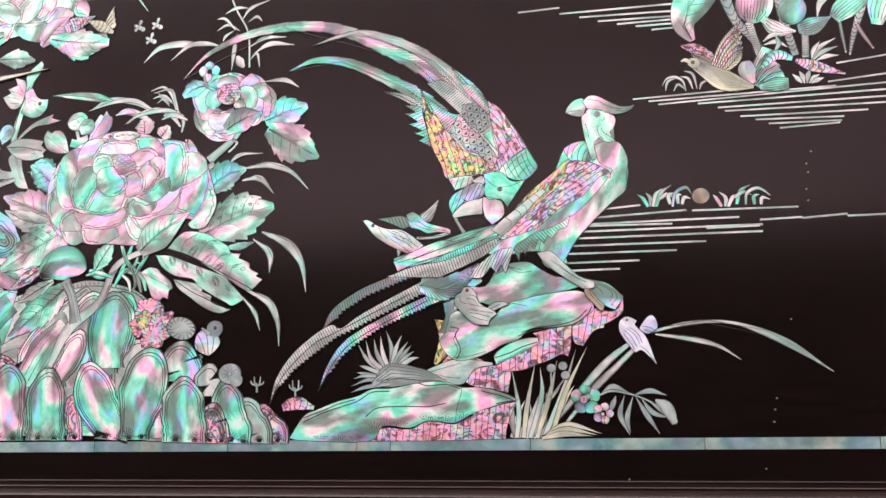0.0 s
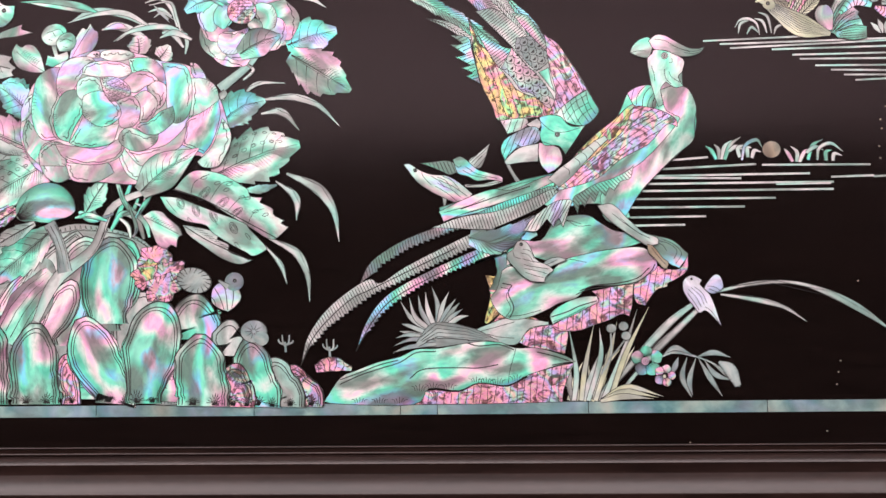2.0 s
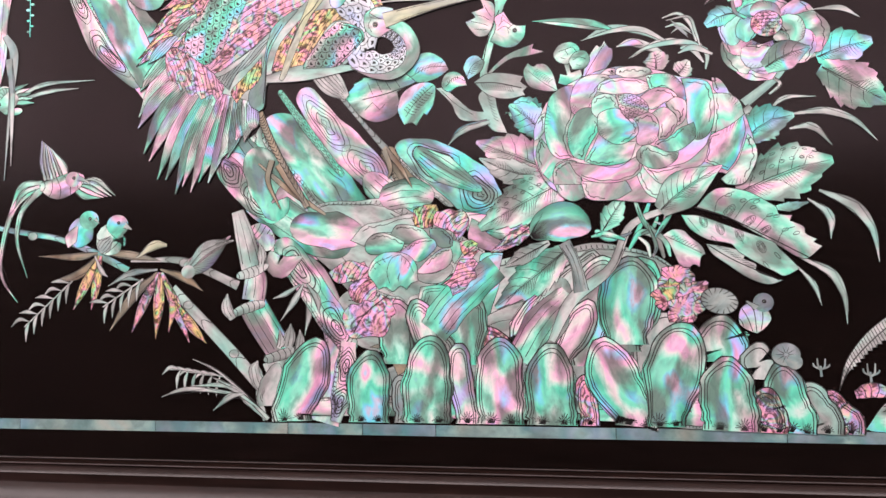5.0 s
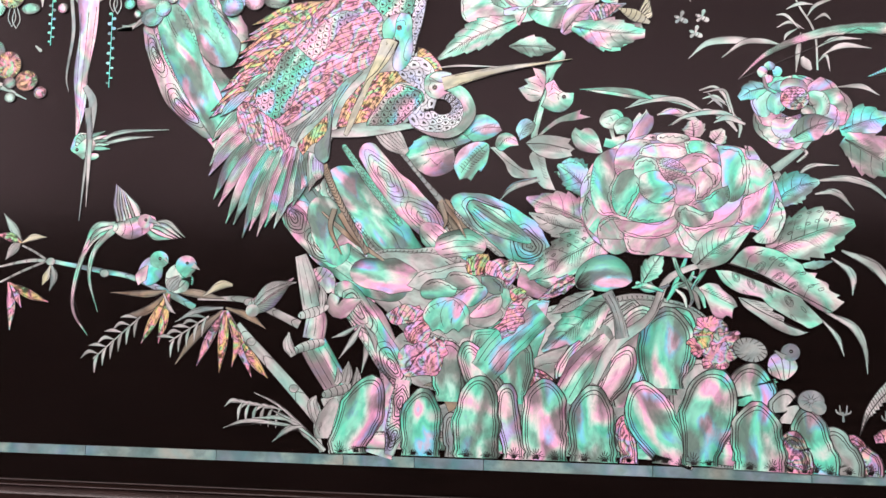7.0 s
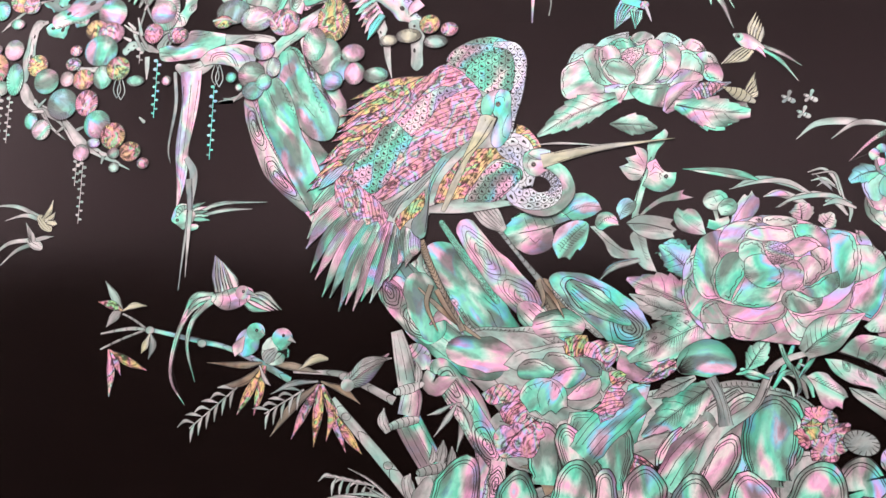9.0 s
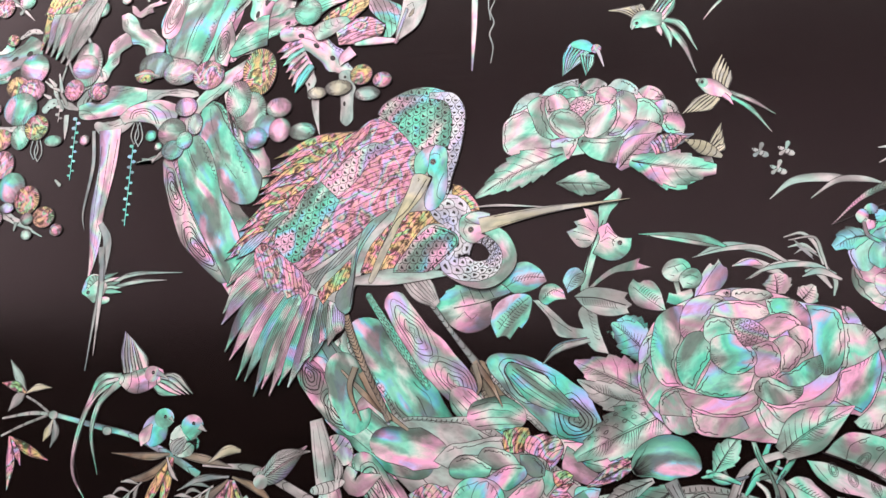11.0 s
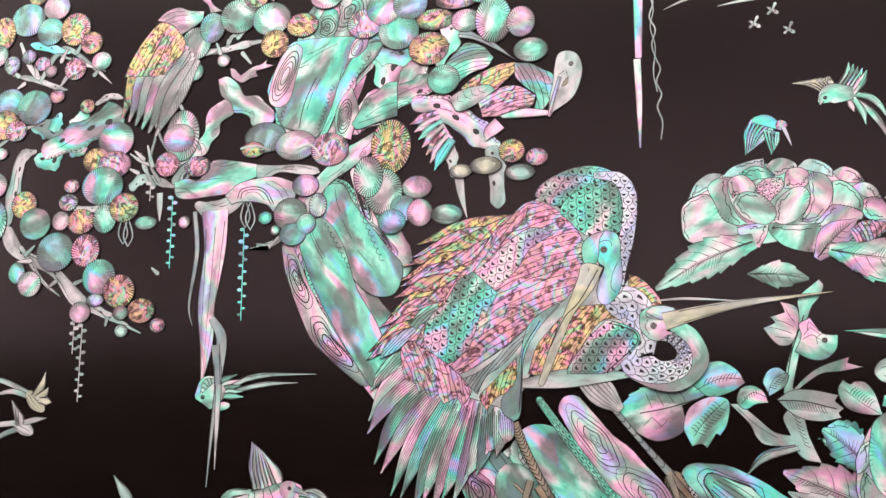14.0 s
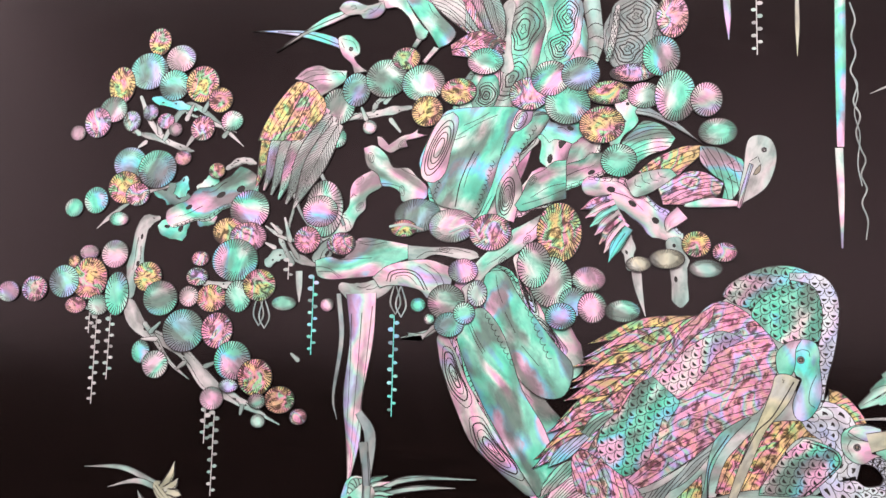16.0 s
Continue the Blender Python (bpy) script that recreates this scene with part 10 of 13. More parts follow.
plate('bark', [-344.5, 346.8, -342.6, 353.9, -339.2, 357.9, -333.6, 356.7, -334.6, 351.7, -340.0, 347.2], 'rose', lines=[[-337.4, 356.2, -338.5, 356.4, -339.8, 355.8, -341.1, 354.5, -342.1, 352.7, -342.6, 350.9, -342.5, 349.3, -341.8, 348.4, -340.6, 348.2, -339.3, 348.9, -338.0, 350.2, -337.1, 351.9, -336.6, 353.8, -336.7, 355.3, -337.4, 356.2], [-338.0, 355.1, -338.8, 355.3, -339.8, 354.8, -340.7, 353.8, -341.4, 352.6, -341.7, 351.3, -341.6, 350.2, -341.2, 349.5, -340.3, 349.4, -339.4, 349.8, -338.5, 350.8, -337.8, 352.0, -337.4, 353.3, -337.5, 354.4, -338.0, 355.1], [-338.6, 354.0, -339.1, 354.1, -339.7, 353.8, -340.3, 353.2, -340.7, 352.5, -340.9, 351.7, -340.8, 351.0, -340.5, 350.6, -340.0, 350.5, -339.5, 350.8, -338.9, 351.4, -338.5, 352.2, -338.3, 352.9, -338.3, 353.6, -338.6, 354.0]], turn=60)
plate('branch', [-334.8, 325.3, -328.9, 328.4, -323.8, 332.4, -318.2, 332.8, -318.2, 314.9, -328.5, 312.1, -338.5, 309.0, -341.9, 312.2, -338.8, 317.2], 'green', lines=[[-334.6, 315.3, -326.8, 320.2, -318.8, 322.1], [-338.5, 312.4, -328.8, 315.2, -319.0, 319.1], [-332.1, 325.3, -333.0, 325.4, -334.2, 324.6, -335.1, 323.3, -335.3, 322.1, -334.7, 321.5, -333.5, 321.9, -332.4, 323.1, -331.8, 324.4, -332.1, 325.3], [-332.6, 324.6, -333.1, 324.6, -333.8, 324.0, -334.4, 323.2, -334.6, 322.6, -334.3, 322.3, -333.7, 322.7, -333.0, 323.4, -332.6, 324.2, -332.6, 324.6]], turn=20)
plate('branch', [-420.8, 320.8, -417.8, 326.0, -409.3, 330.6, -405.3, 324.5, -405.8, 321.2, -412.2, 317.2, -412.8, 311.2, -416.9, 306.9, -420.0, 300.7, -427.4, 298.7, -437.3, 293.3, -436.3, 302.1, -427.7, 306.2, -421.5, 312.3], 'frost', lines=[[-424.5, 307.2, -421.3, 306.1, -419.6, 302.0], [-427.7, 306.2, -423.4, 304.1, -422.1, 300.4], [-426.8, 309.3, -422.4, 308.2], [-420.6, 316.4, -419.1, 318.5, -417.5, 317.4], [-414.6, 326.8, -415.6, 326.9, -416.9, 326.0, -417.8, 324.7, -418.0, 323.4, -417.3, 322.9, -416.1, 323.3, -414.9, 324.4, -414.3, 325.8, -414.6, 326.8], [-414.1, 314.1, -415.2, 314.2, -416.4, 313.4, -417.4, 312.0, -417.5, 310.8, -416.8, 310.2, -415.6, 310.6, -414.4, 311.8, -413.9, 313.2, -414.1, 314.1], [-415.2, 326.1, -415.7, 326.0, -416.4, 325.5, -417.0, 324.6, -417.2, 323.9, -417.0, 323.7, -416.3, 324.0, -415.6, 324.8, -415.2, 325.6, -415.2, 326.1], [-414.7, 313.4, -415.2, 313.4, -415.9, 312.8, -416.6, 311.9, -416.8, 311.3, -416.5, 311.0, -415.8, 311.4, -415.1, 312.1, -414.7, 312.9, -414.7, 313.4]], turn=50)
plate('branch', [-415.0, 340.9, -409.4, 342.1, -403.2, 337.2, -399.8, 331.2, -392.5, 330.7, -388.0, 326.3, -383.3, 321.6, -383.7, 315.8, -391.1, 313.6, -395.5, 314.9, -396.7, 319.0, -400.8, 321.5, -405.2, 322.2, -407.5, 327.7, -412.9, 331.9], 'pearl', lines=[[-401.8, 336.9, -401.2, 333.8, -398.5, 331.7], [-397.9, 331.6, -393.7, 329.0, -388.4, 326.3], [-406.1, 323.5, -400.8, 322.9, -395.5, 321.3], [-411.5, 338.6, -412.2, 337.9, -412.3, 336.3, -411.8, 334.7, -410.9, 333.7, -410.0, 333.8, -409.6, 335.0, -409.8, 336.7, -410.6, 338.1, -411.5, 338.6], [-395.8, 322.2, -396.5, 321.5, -396.6, 319.9, -396.1, 318.3, -395.2, 317.4, -394.4, 317.5, -394.0, 318.7, -394.2, 320.3, -394.9, 321.7, -395.8, 322.2], [-411.3, 337.6, -411.5, 337.2, -411.5, 336.3, -411.2, 335.2, -410.8, 334.6, -410.5, 334.7, -410.3, 335.4, -410.5, 336.4, -410.9, 337.3, -411.3, 337.6], [-395.6, 321.2, -395.8, 320.8, -395.8, 319.9, -395.6, 318.9, -395.1, 318.3, -394.8, 318.3, -394.7, 319.0, -394.8, 320.1, -395.2, 320.9, -395.6, 321.2]], turn=-35)
plate('branch', [-408.5, 346.5, -405.8, 345.9, -402.5, 342.2, -396.3, 346.2, -391.1, 347.6, -388.0, 350.1, -388.5, 347.5, -383.8, 346.4, -388.9, 344.9, -394.1, 344.0, -393.0, 340.9, -397.2, 339.9, -401.3, 338.0, -405.6, 340.1, -407.8, 342.3], 'rose', lines=[[-393.8, 344.1, -394.8, 344.3, -396.2, 343.7, -397.3, 342.6, -397.7, 341.4, -397.1, 340.7, -395.9, 340.9, -394.5, 341.8, -393.7, 343.1, -393.8, 344.1], [-394.5, 343.5, -395.0, 343.5, -395.8, 343.1, -396.5, 342.4, -396.9, 341.7, -396.6, 341.5, -395.9, 341.7, -395.1, 342.3, -394.5, 343.0, -394.5, 343.5]], turn=20)
plate('branch', [-437.0, 286.6, -430.2, 288.5, -422.7, 287.8, -415.7, 297.2, -402.0, 296.1, -391.3, 294.1, -390.6, 287.6, -401.4, 283.6, -405.4, 279.5, -420.2, 277.9, -429.7, 277.4, -435.6, 279.4], 'green', lines=[[-436.4, 283.7, -429.9, 282.7, -423.4, 278.6], [-435.2, 281.1, -428.8, 281.2, -424.4, 278.1], [-415.6, 295.0, -409.3, 293.9, -402.0, 295.4], [-416.7, 296.0, -411.4, 295.2, -405.2, 296.8], [-425.8, 286.8, -417.4, 287.3, -409.0, 287.8], [-401.6, 283.3, -394.4, 285.8, -391.4, 287.3]], turn=8)
plate('branch', [-391.8, 293.9, -380.3, 293.0, -370.1, 293.0, -359.8, 291.0, -357.6, 287.8, -364.0, 286.6, -378.2, 289.1, -385.2, 286.5, -391.6, 286.6], 'silver', lines=[[-387.3, 287.8, -381.3, 290.8, -370.1, 289.8], [-378.2, 291.3, -370.1, 292.0, -362.0, 290.0], [-371.7, 291.6, -372.3, 292.4, -373.8, 292.8, -375.4, 292.7, -376.5, 292.0, -376.4, 291.2, -375.3, 290.6, -373.7, 290.4, -372.3, 290.8, -371.7, 291.6], [-372.6, 291.6, -373.0, 291.9, -373.9, 292.1, -374.9, 292.0, -375.6, 291.8, -375.6, 291.4, -374.9, 291.2, -373.9, 291.1, -373.0, 291.3, -372.6, 291.6]], turn=-5)
plate('root', [-408.5, 278.5, -401.6, 284.1, -391.4, 286.6, -380.9, 287.0, -369.4, 283.0, -371.1, 274.7, -377.4, 269.5, -381.7, 268.7, -385.8, 272.6, -394.1, 274.5, -401.3, 274.5, -404.6, 273.3], 'rose', lines=[[-401.4, 276.7, -399.5, 281.2, -392.3, 282.3, -386.1, 279.8, -381.8, 272.8], [-399.8, 276.5, -398.4, 279.9, -392.2, 281.0, -387.0, 278.8, -383.3, 272.8], [-397.3, 277.7, -396.3, 279.2, -391.2, 279.3, -386.9, 275.3], [-386.2, 283.8, -379.9, 279.8, -375.7, 272.9], [-383.1, 284.8, -376.9, 280.8, -373.7, 274.9]], turn=-20)
plate('branch', [-360.1, 284.6, -354.1, 291.0, -344.3, 299.9, -338.4, 303.0, -327.7, 308.9, -322.5, 311.8, -319.5, 308.4, -326.5, 301.4, -334.2, 294.5, -343.9, 287.6, -351.7, 282.7, -357.6, 275.7, -362.2, 277.7], 'frost', lines=[[-342.9, 298.3, -343.9, 298.4, -345.1, 297.6, -346.0, 296.3, -346.2, 295.1, -345.5, 294.5, -344.4, 294.9, -343.3, 296.1, -342.7, 297.4, -342.9, 298.3], [-345.6, 288.1, -346.5, 288.2, -347.7, 287.4, -348.6, 286.1, -348.8, 284.9, -348.1, 284.4, -347.0, 284.8, -345.9, 285.9, -345.3, 287.2, -345.6, 288.1], [-334.4, 298.0, -335.3, 298.1, -336.5, 297.2, -337.4, 295.9, -337.6, 294.7, -337.0, 294.2, -335.8, 294.6, -334.7, 295.7, -334.2, 297.1, -334.4, 298.0], [-343.5, 297.6, -344.0, 297.6, -344.7, 297.0, -345.2, 296.2, -345.5, 295.5, -345.2, 295.3, -344.6, 295.7, -343.9, 296.4, -343.5, 297.2, -343.5, 297.6], [-346.1, 287.5, -346.6, 287.4, -347.3, 286.8, -347.8, 286.0, -348.1, 285.4, -347.8, 285.1, -347.2, 285.5, -346.5, 286.2, -346.1, 287.0, -346.1, 287.5], [-335.0, 297.3, -335.4, 297.2, -336.1, 296.7, -336.7, 295.9, -336.9, 295.2, -336.6, 295.0, -336.0, 295.3, -335.3, 296.1, -334.9, 296.8, -335.0, 297.3], [-328.7, 306.5, -333.5, 300.6, -336.4, 298.6], [-353.9, 284.8, -349.0, 287.8, -344.2, 291.8]], turn=35)
plate('trunk', [-355.0, 279.7, -347.8, 282.1, -343.8, 279.0, -338.8, 270.2, -322.2, 248.8, -314.6, 238.9, -318.2, 226.4, -328.2, 224.9, -337.1, 230.9, -343.6, 240.8, -350.4, 253.5, -355.6, 265.9], 'green', lines=[[-349.9, 279.9, -348.8, 273.0, -346.7, 267.2], [-345.7, 263.3, -343.2, 258.5, -340.7, 253.7], [-337.7, 248.0, -332.8, 242.3, -329.9, 239.1], [-343.6, 286.3, -344.5, 285.6, -344.8, 284.5, -344.4, 283.5, -343.4, 283.0, -342.2, 283.1], [-342.2, 283.1, -343.1, 282.4, -343.4, 281.3, -343.0, 280.3, -342.0, 279.8, -340.8, 279.9], [-340.8, 279.9, -341.7, 279.2, -342.0, 278.1, -341.6, 277.1, -340.5, 276.6, -339.4, 276.8], [-339.4, 276.8, -340.3, 276.0, -340.6, 274.9, -340.1, 274.0, -339.1, 273.4, -338.0, 273.6], [-338.0, 273.6, -338.9, 272.8, -339.2, 271.8, -338.7, 270.8, -337.7, 270.3, -336.6, 270.5], [-336.6, 270.5, -337.5, 269.7, -337.8, 268.6, -337.3, 267.7, -336.4, 267.1, -335.2, 267.3], [-335.2, 267.3, -336.1, 266.6, -336.4, 265.5, -336.0, 264.5, -335.0, 264.0, -333.8, 264.2], [-333.8, 264.2, -334.7, 263.4, -335.0, 262.4, -334.6, 261.4, -333.6, 260.9, -332.4, 261.1], [-332.4, 261.1, -333.3, 260.3, -333.6, 259.2, -333.2, 258.3, -332.2, 257.8, -331.0, 257.9], [-331.0, 257.9, -331.9, 257.2, -332.2, 256.1, -331.8, 255.2, -330.8, 254.7, -329.6, 254.8], [-329.6, 254.8, -330.6, 254.1, -330.8, 253.0, -330.4, 252.1, -329.4, 251.6, -328.3, 251.7], [-328.3, 251.7, -329.2, 251.0, -329.5, 249.9, -329.1, 249.0, -328.1, 248.5, -326.9, 248.7], [-326.9, 248.7, -327.8, 247.9, -328.1, 246.9, -327.7, 245.9, -326.7, 245.4, -325.6, 245.6], [-325.6, 245.6, -326.4, 244.8, -326.7, 243.8, -326.3, 242.8, -325.3, 242.4, -324.2, 242.5]], turn=-62)
plate('trunk', [-367.6, 253.3, -359.3, 264.3, -353.4, 263.2, -345.3, 251.7, -337.1, 228.4, -326.8, 211.3, -317.9, 187.3, -330.2, 181.9, -343.0, 200.9, -354.8, 220.4, -363.0, 237.8], 'green', lines=[[-362.3, 257.3, -359.2, 250.5, -355.2, 243.8], [-361.4, 258.2, -358.3, 251.5, -354.2, 244.8], [-353.5, 262.7, -354.3, 262.0, -354.5, 261.0, -354.1, 260.2, -353.1, 259.9, -352.1, 260.1], [-352.1, 260.1, -352.8, 259.4, -353.0, 258.4, -352.6, 257.6, -351.7, 257.2, -350.6, 257.5], [-350.6, 257.5, -351.4, 256.7, -351.6, 255.8, -351.1, 255.0, -350.2, 254.6, -349.2, 254.9], [-349.2, 254.9, -349.9, 254.1, -350.1, 253.2, -349.7, 252.3, -348.7, 252.0, -347.7, 252.2], [-347.7, 252.2, -348.5, 251.5, -348.7, 250.5, -348.2, 249.7, -347.3, 249.4, -346.2, 249.6], [-346.2, 249.6, -347.0, 248.9, -347.2, 247.9, -346.8, 247.1, -345.8, 246.8, -344.8, 247.0], [-344.8, 247.0, -345.6, 246.3, -345.8, 245.4, -345.3, 244.6, -344.4, 244.2, -343.4, 244.5], [-343.4, 244.5, -344.1, 243.7, -344.3, 242.8, -343.9, 242.0, -342.9, 241.6, -341.9, 241.9], [-341.9, 241.9, -342.7, 241.1, -342.9, 240.2, -342.4, 239.4, -341.5, 239.1, -340.5, 239.3]], turn=-62)
plate('twig', [-394.3, 249.4, -390.3, 251.9, -391.4, 253.4, -383.3, 253.0, -379.3, 256.5, -373.4, 260.1, -368.5, 264.0, -364.6, 270.0, -365.7, 273.9, -359.8, 277.9, -359.2, 274.9, -362.6, 270.0, -363.5, 264.1, -369.4, 259.1, -377.3, 255.1, -381.7, 251.6, -383.7, 249.1, -384.2, 251.5, -389.3, 251.0], 'silver', lines=[[-369.6, 268.5, -367.6, 269.5, -366.5, 267.5, -368.5, 266.5]], turn=40)
disc('needle_pad', -524.8, 399, 6.2, 7.4, 0, 'paua', 'y', 24)
disc('needle_pad', -529.7, 383.6, 10.5, 9.8, 0, 'blue', 'y', 40)
disc('needle_pad', -512.6, 389.5, 8.2, 7.3, 0, 'rose', 'y', 32)
disc('needle_pad', -515.4, 375.7, 8.2, 8.2, 0, 'blue', 'y', 32)
disc('needle_pad', -500, 375.7, 9, 9.6, 0, 'paua', 'y', 36)
disc('needle_pad', -544.4, 376.8, 7.4, 9.9, 0, 'paua', 'y', 28)
disc('needle_pad', -489.8, 367.1, 6.5, 6.5, 0, 'paua', 'y', 26)
disc('needle_pad', -548.2, 364.1, 7.7, 6.8, 0, 'frost', 'y', 30)
disc('needle_pad', -556.6, 357.5, 7.4, 8.1, 0, 'coral', 'y', 28)
disc('needle_pad', -567.4, 352.4, 4.4, 4, 0, 'rose', 'y', 22)
disc('needle_pad', -537.6, 357.8, 4.9, 5.5, 0, 'coral', 'y', 22)
disc('needle_pad', -527.5, 361.9, 4.3, 4.3, 0, 'coral', 'y', 22)
disc('needle_pad', -518.8, 357.2, 4.8, 4.2, 0, 'coral', 'y', 22)
disc('needle_pad', -513.3, 352.7, 3.6, 3.6, 0, 'rose', 'y', 22)
disc('needle_pad', -498.6, 352.9, 6.5, 6.5, 0, 'coral', 'y', 26)
disc('needle_pad', -483.1, 356.2, 5.9, 5.3, 0, 'pearl', 'y', 24)
disc('needle_pad', -536.9, 335.8, 9.1, 8.5, 0, 'blue', 'y', 36)
disc('needle_pad', -521.8, 332.6, 10.5, 9.9, 0, 'green', 'y', 42)
disc('needle_pad', -508.3, 338.1, 4.5, 3.9, 0, 'coral', 'y', 22)
disc('needle_pad', -539.1, 323.6, 9.1, 8.4, 0, 'paua', 'y', 36)
disc('needle_pad', -531.7, 319.8, 6.6, 6, 0, 'coral', 'y', 26)
disc('needle_pad', -554.3, 317.2, 6.7, 7, 0, 'green', 'y', 26)
disc('needle_pad', -566.4, 313.5, 5.2, 4.9, 0, 'pearl', 'y', 22)
disc('needle_pad', -541, 307.5, 5.4, 3.6, 0, 'pearl', 'y', 22)
disc('needle_pad', -489.7, 331.1, 4.4, 4.1, 0, 'paua', 'y', 22)
disc('needle_pad', -471.4, 311.4, 10.3, 9.8, 0, 'pearl', 'y', 43)
disc('needle_pad', -482, 300.8, 8.1, 6.9, 0, 'paua', 'y', 33)
disc('needle_pad', -471.6, 298, 9.7, 7.4, 0, 'coral', 'y', 40)
disc('needle_pad', -477.7, 286.7, 12, 10.5, 0, 'green', 'y', 50)
disc('needle_pad', -495.8, 287.5, 4.6, 3.8, 0, 'coral', 'y', 22)
disc('needle_pad', -497, 278.6, 5.8, 4.6, 0, 'coral', 'y', 24)
disc('needle_pad', -488.9, 268.1, 8, 6.8, 0, 'paua', 'y', 33)
disc('needle_pad', -500.8, 268.9, 5.2, 5.2, 0, 'rose', 'y', 22)
disc('needle_pad', -475.2, 269.1, 6.8, 7.9, 0, 'green', 'y', 28)
disc('needle_pad', -464.5, 274.6, 8.4, 7.9, 0, 'paua', 'y', 36)
disc('needle_pad', -451.7, 266, 6.4, 3.6, 0, 'pearl', 'y', 27)
disc('needle_pad', -556, 290.6, 5.4, 3.9, 0, 'rose', 'y', 22)
disc('needle_pad', -541.8, 289.8, 7.4, 7.2, 0, 'rose', 'y', 30)
disc('needle_pad', -564.1, 286.1, 3.3, 3.3, 0, 'paua', 'y', 22)
disc('needle_pad', -554.9, 277.5, 9.9, 10.8, 0, 'paua', 'y', 39)
disc('needle_pad', -568.9, 276, 8.4, 8.4, 0, 'blue', 'y', 33)
disc('needle_pad', -585.2, 272.2, 7.3, 6.7, 0, 'coral', 'y', 28)
disc('needle_pad', -599.9, 270.7, 6.1, 5.5, 0, 'rose', 'y', 24)
disc('needle_pad', -561.6, 264.1, 6, 4.2, 0, 'coral', 'y', 24)
disc('needle_pad', -549.2, 264.3, 5.9, 5.3, 0, 'frost', 'y', 24)
disc('needle_pad', -539.4, 270, 6.5, 11.2, 0, 'green', 'y', 26)
disc('needle_pad', -523.2, 278.5, 7.6, 7.6, 0, 'paua', 'y', 31)
disc('needle_pad', -515.8, 267.9, 9.3, 8.7, 0, 'green', 'y', 38)
disc('needle_pad', -502.7, 252.3, 10.9, 10.6, 0, 'blue', 'y', 45)
disc('needle_pad', -485.1, 252.6, 8.2, 8.8, 0, 'coral', 'y', 34)
disc('needle_pad', -524.5, 241.8, 4.9, 5.8, 0, 'green', 'y', 22)
disc('needle_pad', -516.5, 235.7, 6.9, 6.9, 0, 'frost', 'y', 28)
disc('needle_pad', -476.4, 238.4, 9.5, 9.5, 0, 'green', 'y', 40)
disc('needle_pad', -464.5, 230.7, 8.8, 8.8, 0, 'paua', 'y', 38)
disc('needle_pad', -477.7, 226.4, 5, 3.3, 0, 'rose', 'y', 22)
disc('needle_pad', -486, 220.2, 6.1, 5.6, 0, 'frost', 'y', 26)
disc('needle_pad', -451.7, 220.5, 7.6, 6.5, 0, 'paua', 'y', 33)
disc('needle_pad', -463, 219.6, 4.4, 3.8, 0, 'frost', 'y', 22)
disc('needle_pad', -462, 210.4, 3.8, 3.3, 0, 'frost', 'y', 22)
disc('needle_pad', -442.1, 212.9, 4.3, 3.8, 0, 'coral', 'y', 22)
disc('needle_pad', -428.3, 361.6, 8.5, 9.1, 0, 'green', 'y', 36)
disc('needle_pad', -419.4, 369.7, 7.1, 8.5, 0, 'blue', 'y', 30)
disc('needle_pad', -404.6, 374.8, 10.4, 9.6, 0, 'green', 'y', 44)
disc('needle_pad', -395.1, 384.3, 7, 5.6, 0, 'paua', 'y', 30)
disc('needle_pad', -386.4, 371.8, 10.6, 9.2, 0, 'pearl', 'y', 45)
disc('needle_pad', -384.1, 357.9, 7.7, 7.7, 0, 'paua', 'y', 33)
disc('needle_pad', -369.2, 367, 8.8, 6.6, 0, 'paua', 'y', 38)
disc('needle_pad', -412.2, 351, 3.6, 3.6, 0, 'rose', 'y', 22)
disc('needle_pad', -428.2, 346.1, 4.8, 5.1, 0, 'pearl', 'y', 22)
disc('needle_pad', -433.3, 311.5, 9.5, 14, 0, 'frost', 'y', 40)
disc('needle_pad', -435.2, 310.2, 9, 7.8, 0, 'pearl', 'y', 38)
disc('needle_pad', -441.2, 296.5, 6.7, 6.7, 0, 'coral', 'y', 28)
disc('needle_pad', -424.2, 294.5, 7.2, 5.5, 0, 'coral', 'y', 31)
disc('needle_pad', -387.3, 307.8, 11.4, 8.1, 0, 'blue', 'y', 50)
disc('needle_pad', -394, 301.7, 6.5, 4.3, 0, 'paua', 'y', 28)
disc('needle_pad', -371, 302.8, 11.2, 8, 0, 'rose', 'y', 50)
disc('needle_pad', -352.9, 299.6, 10, 8.7, 0, 'coral', 'y', 45)
disc('needle_pad', -365.2, 281.7, 7.1, 5.8, 0, 'rose', 'y', 32)
disc('needle_pad', -372.8, 267.3, 8.9, 8.4, 0, 'pearl', 'y', 40)
disc('needle_pad', -358.4, 271.3, 4.7, 6.3, 0, 'rose', 'y', 22)
disc('needle_pad', -371.3, 256.9, 7.1, 5.8, 0, 'blue', 'y', 32)
disc('needle_pad', -364.3, 262.2, 5.2, 5.2, 0, 'pearl', 'y', 24)
disc('needle_pad', -386.1, 265.9, 3.7, 3.4, 0, 'green', 'y', 22)
disc('needle_pad', -430, 265.4, 3.3, 3.3, 0, 'pearl', 'y', 22)
disc('needle_pad', -380.6, 259.4, 2.6, 2.6, 0, 'pearl', 'y', 22)
disc('needle_pad', -321.3, 299.4, 10.3, 13.9, 0, 'paua', 'y', 48)
disc('needle_pad', -324.9, 276.7, 9.7, 11.7, 0, 'frost', 'y', 45)
disc('needle_pad', -332.7, 284.4, 7.7, 10.8, 0, 'pearl', 'y', 36)
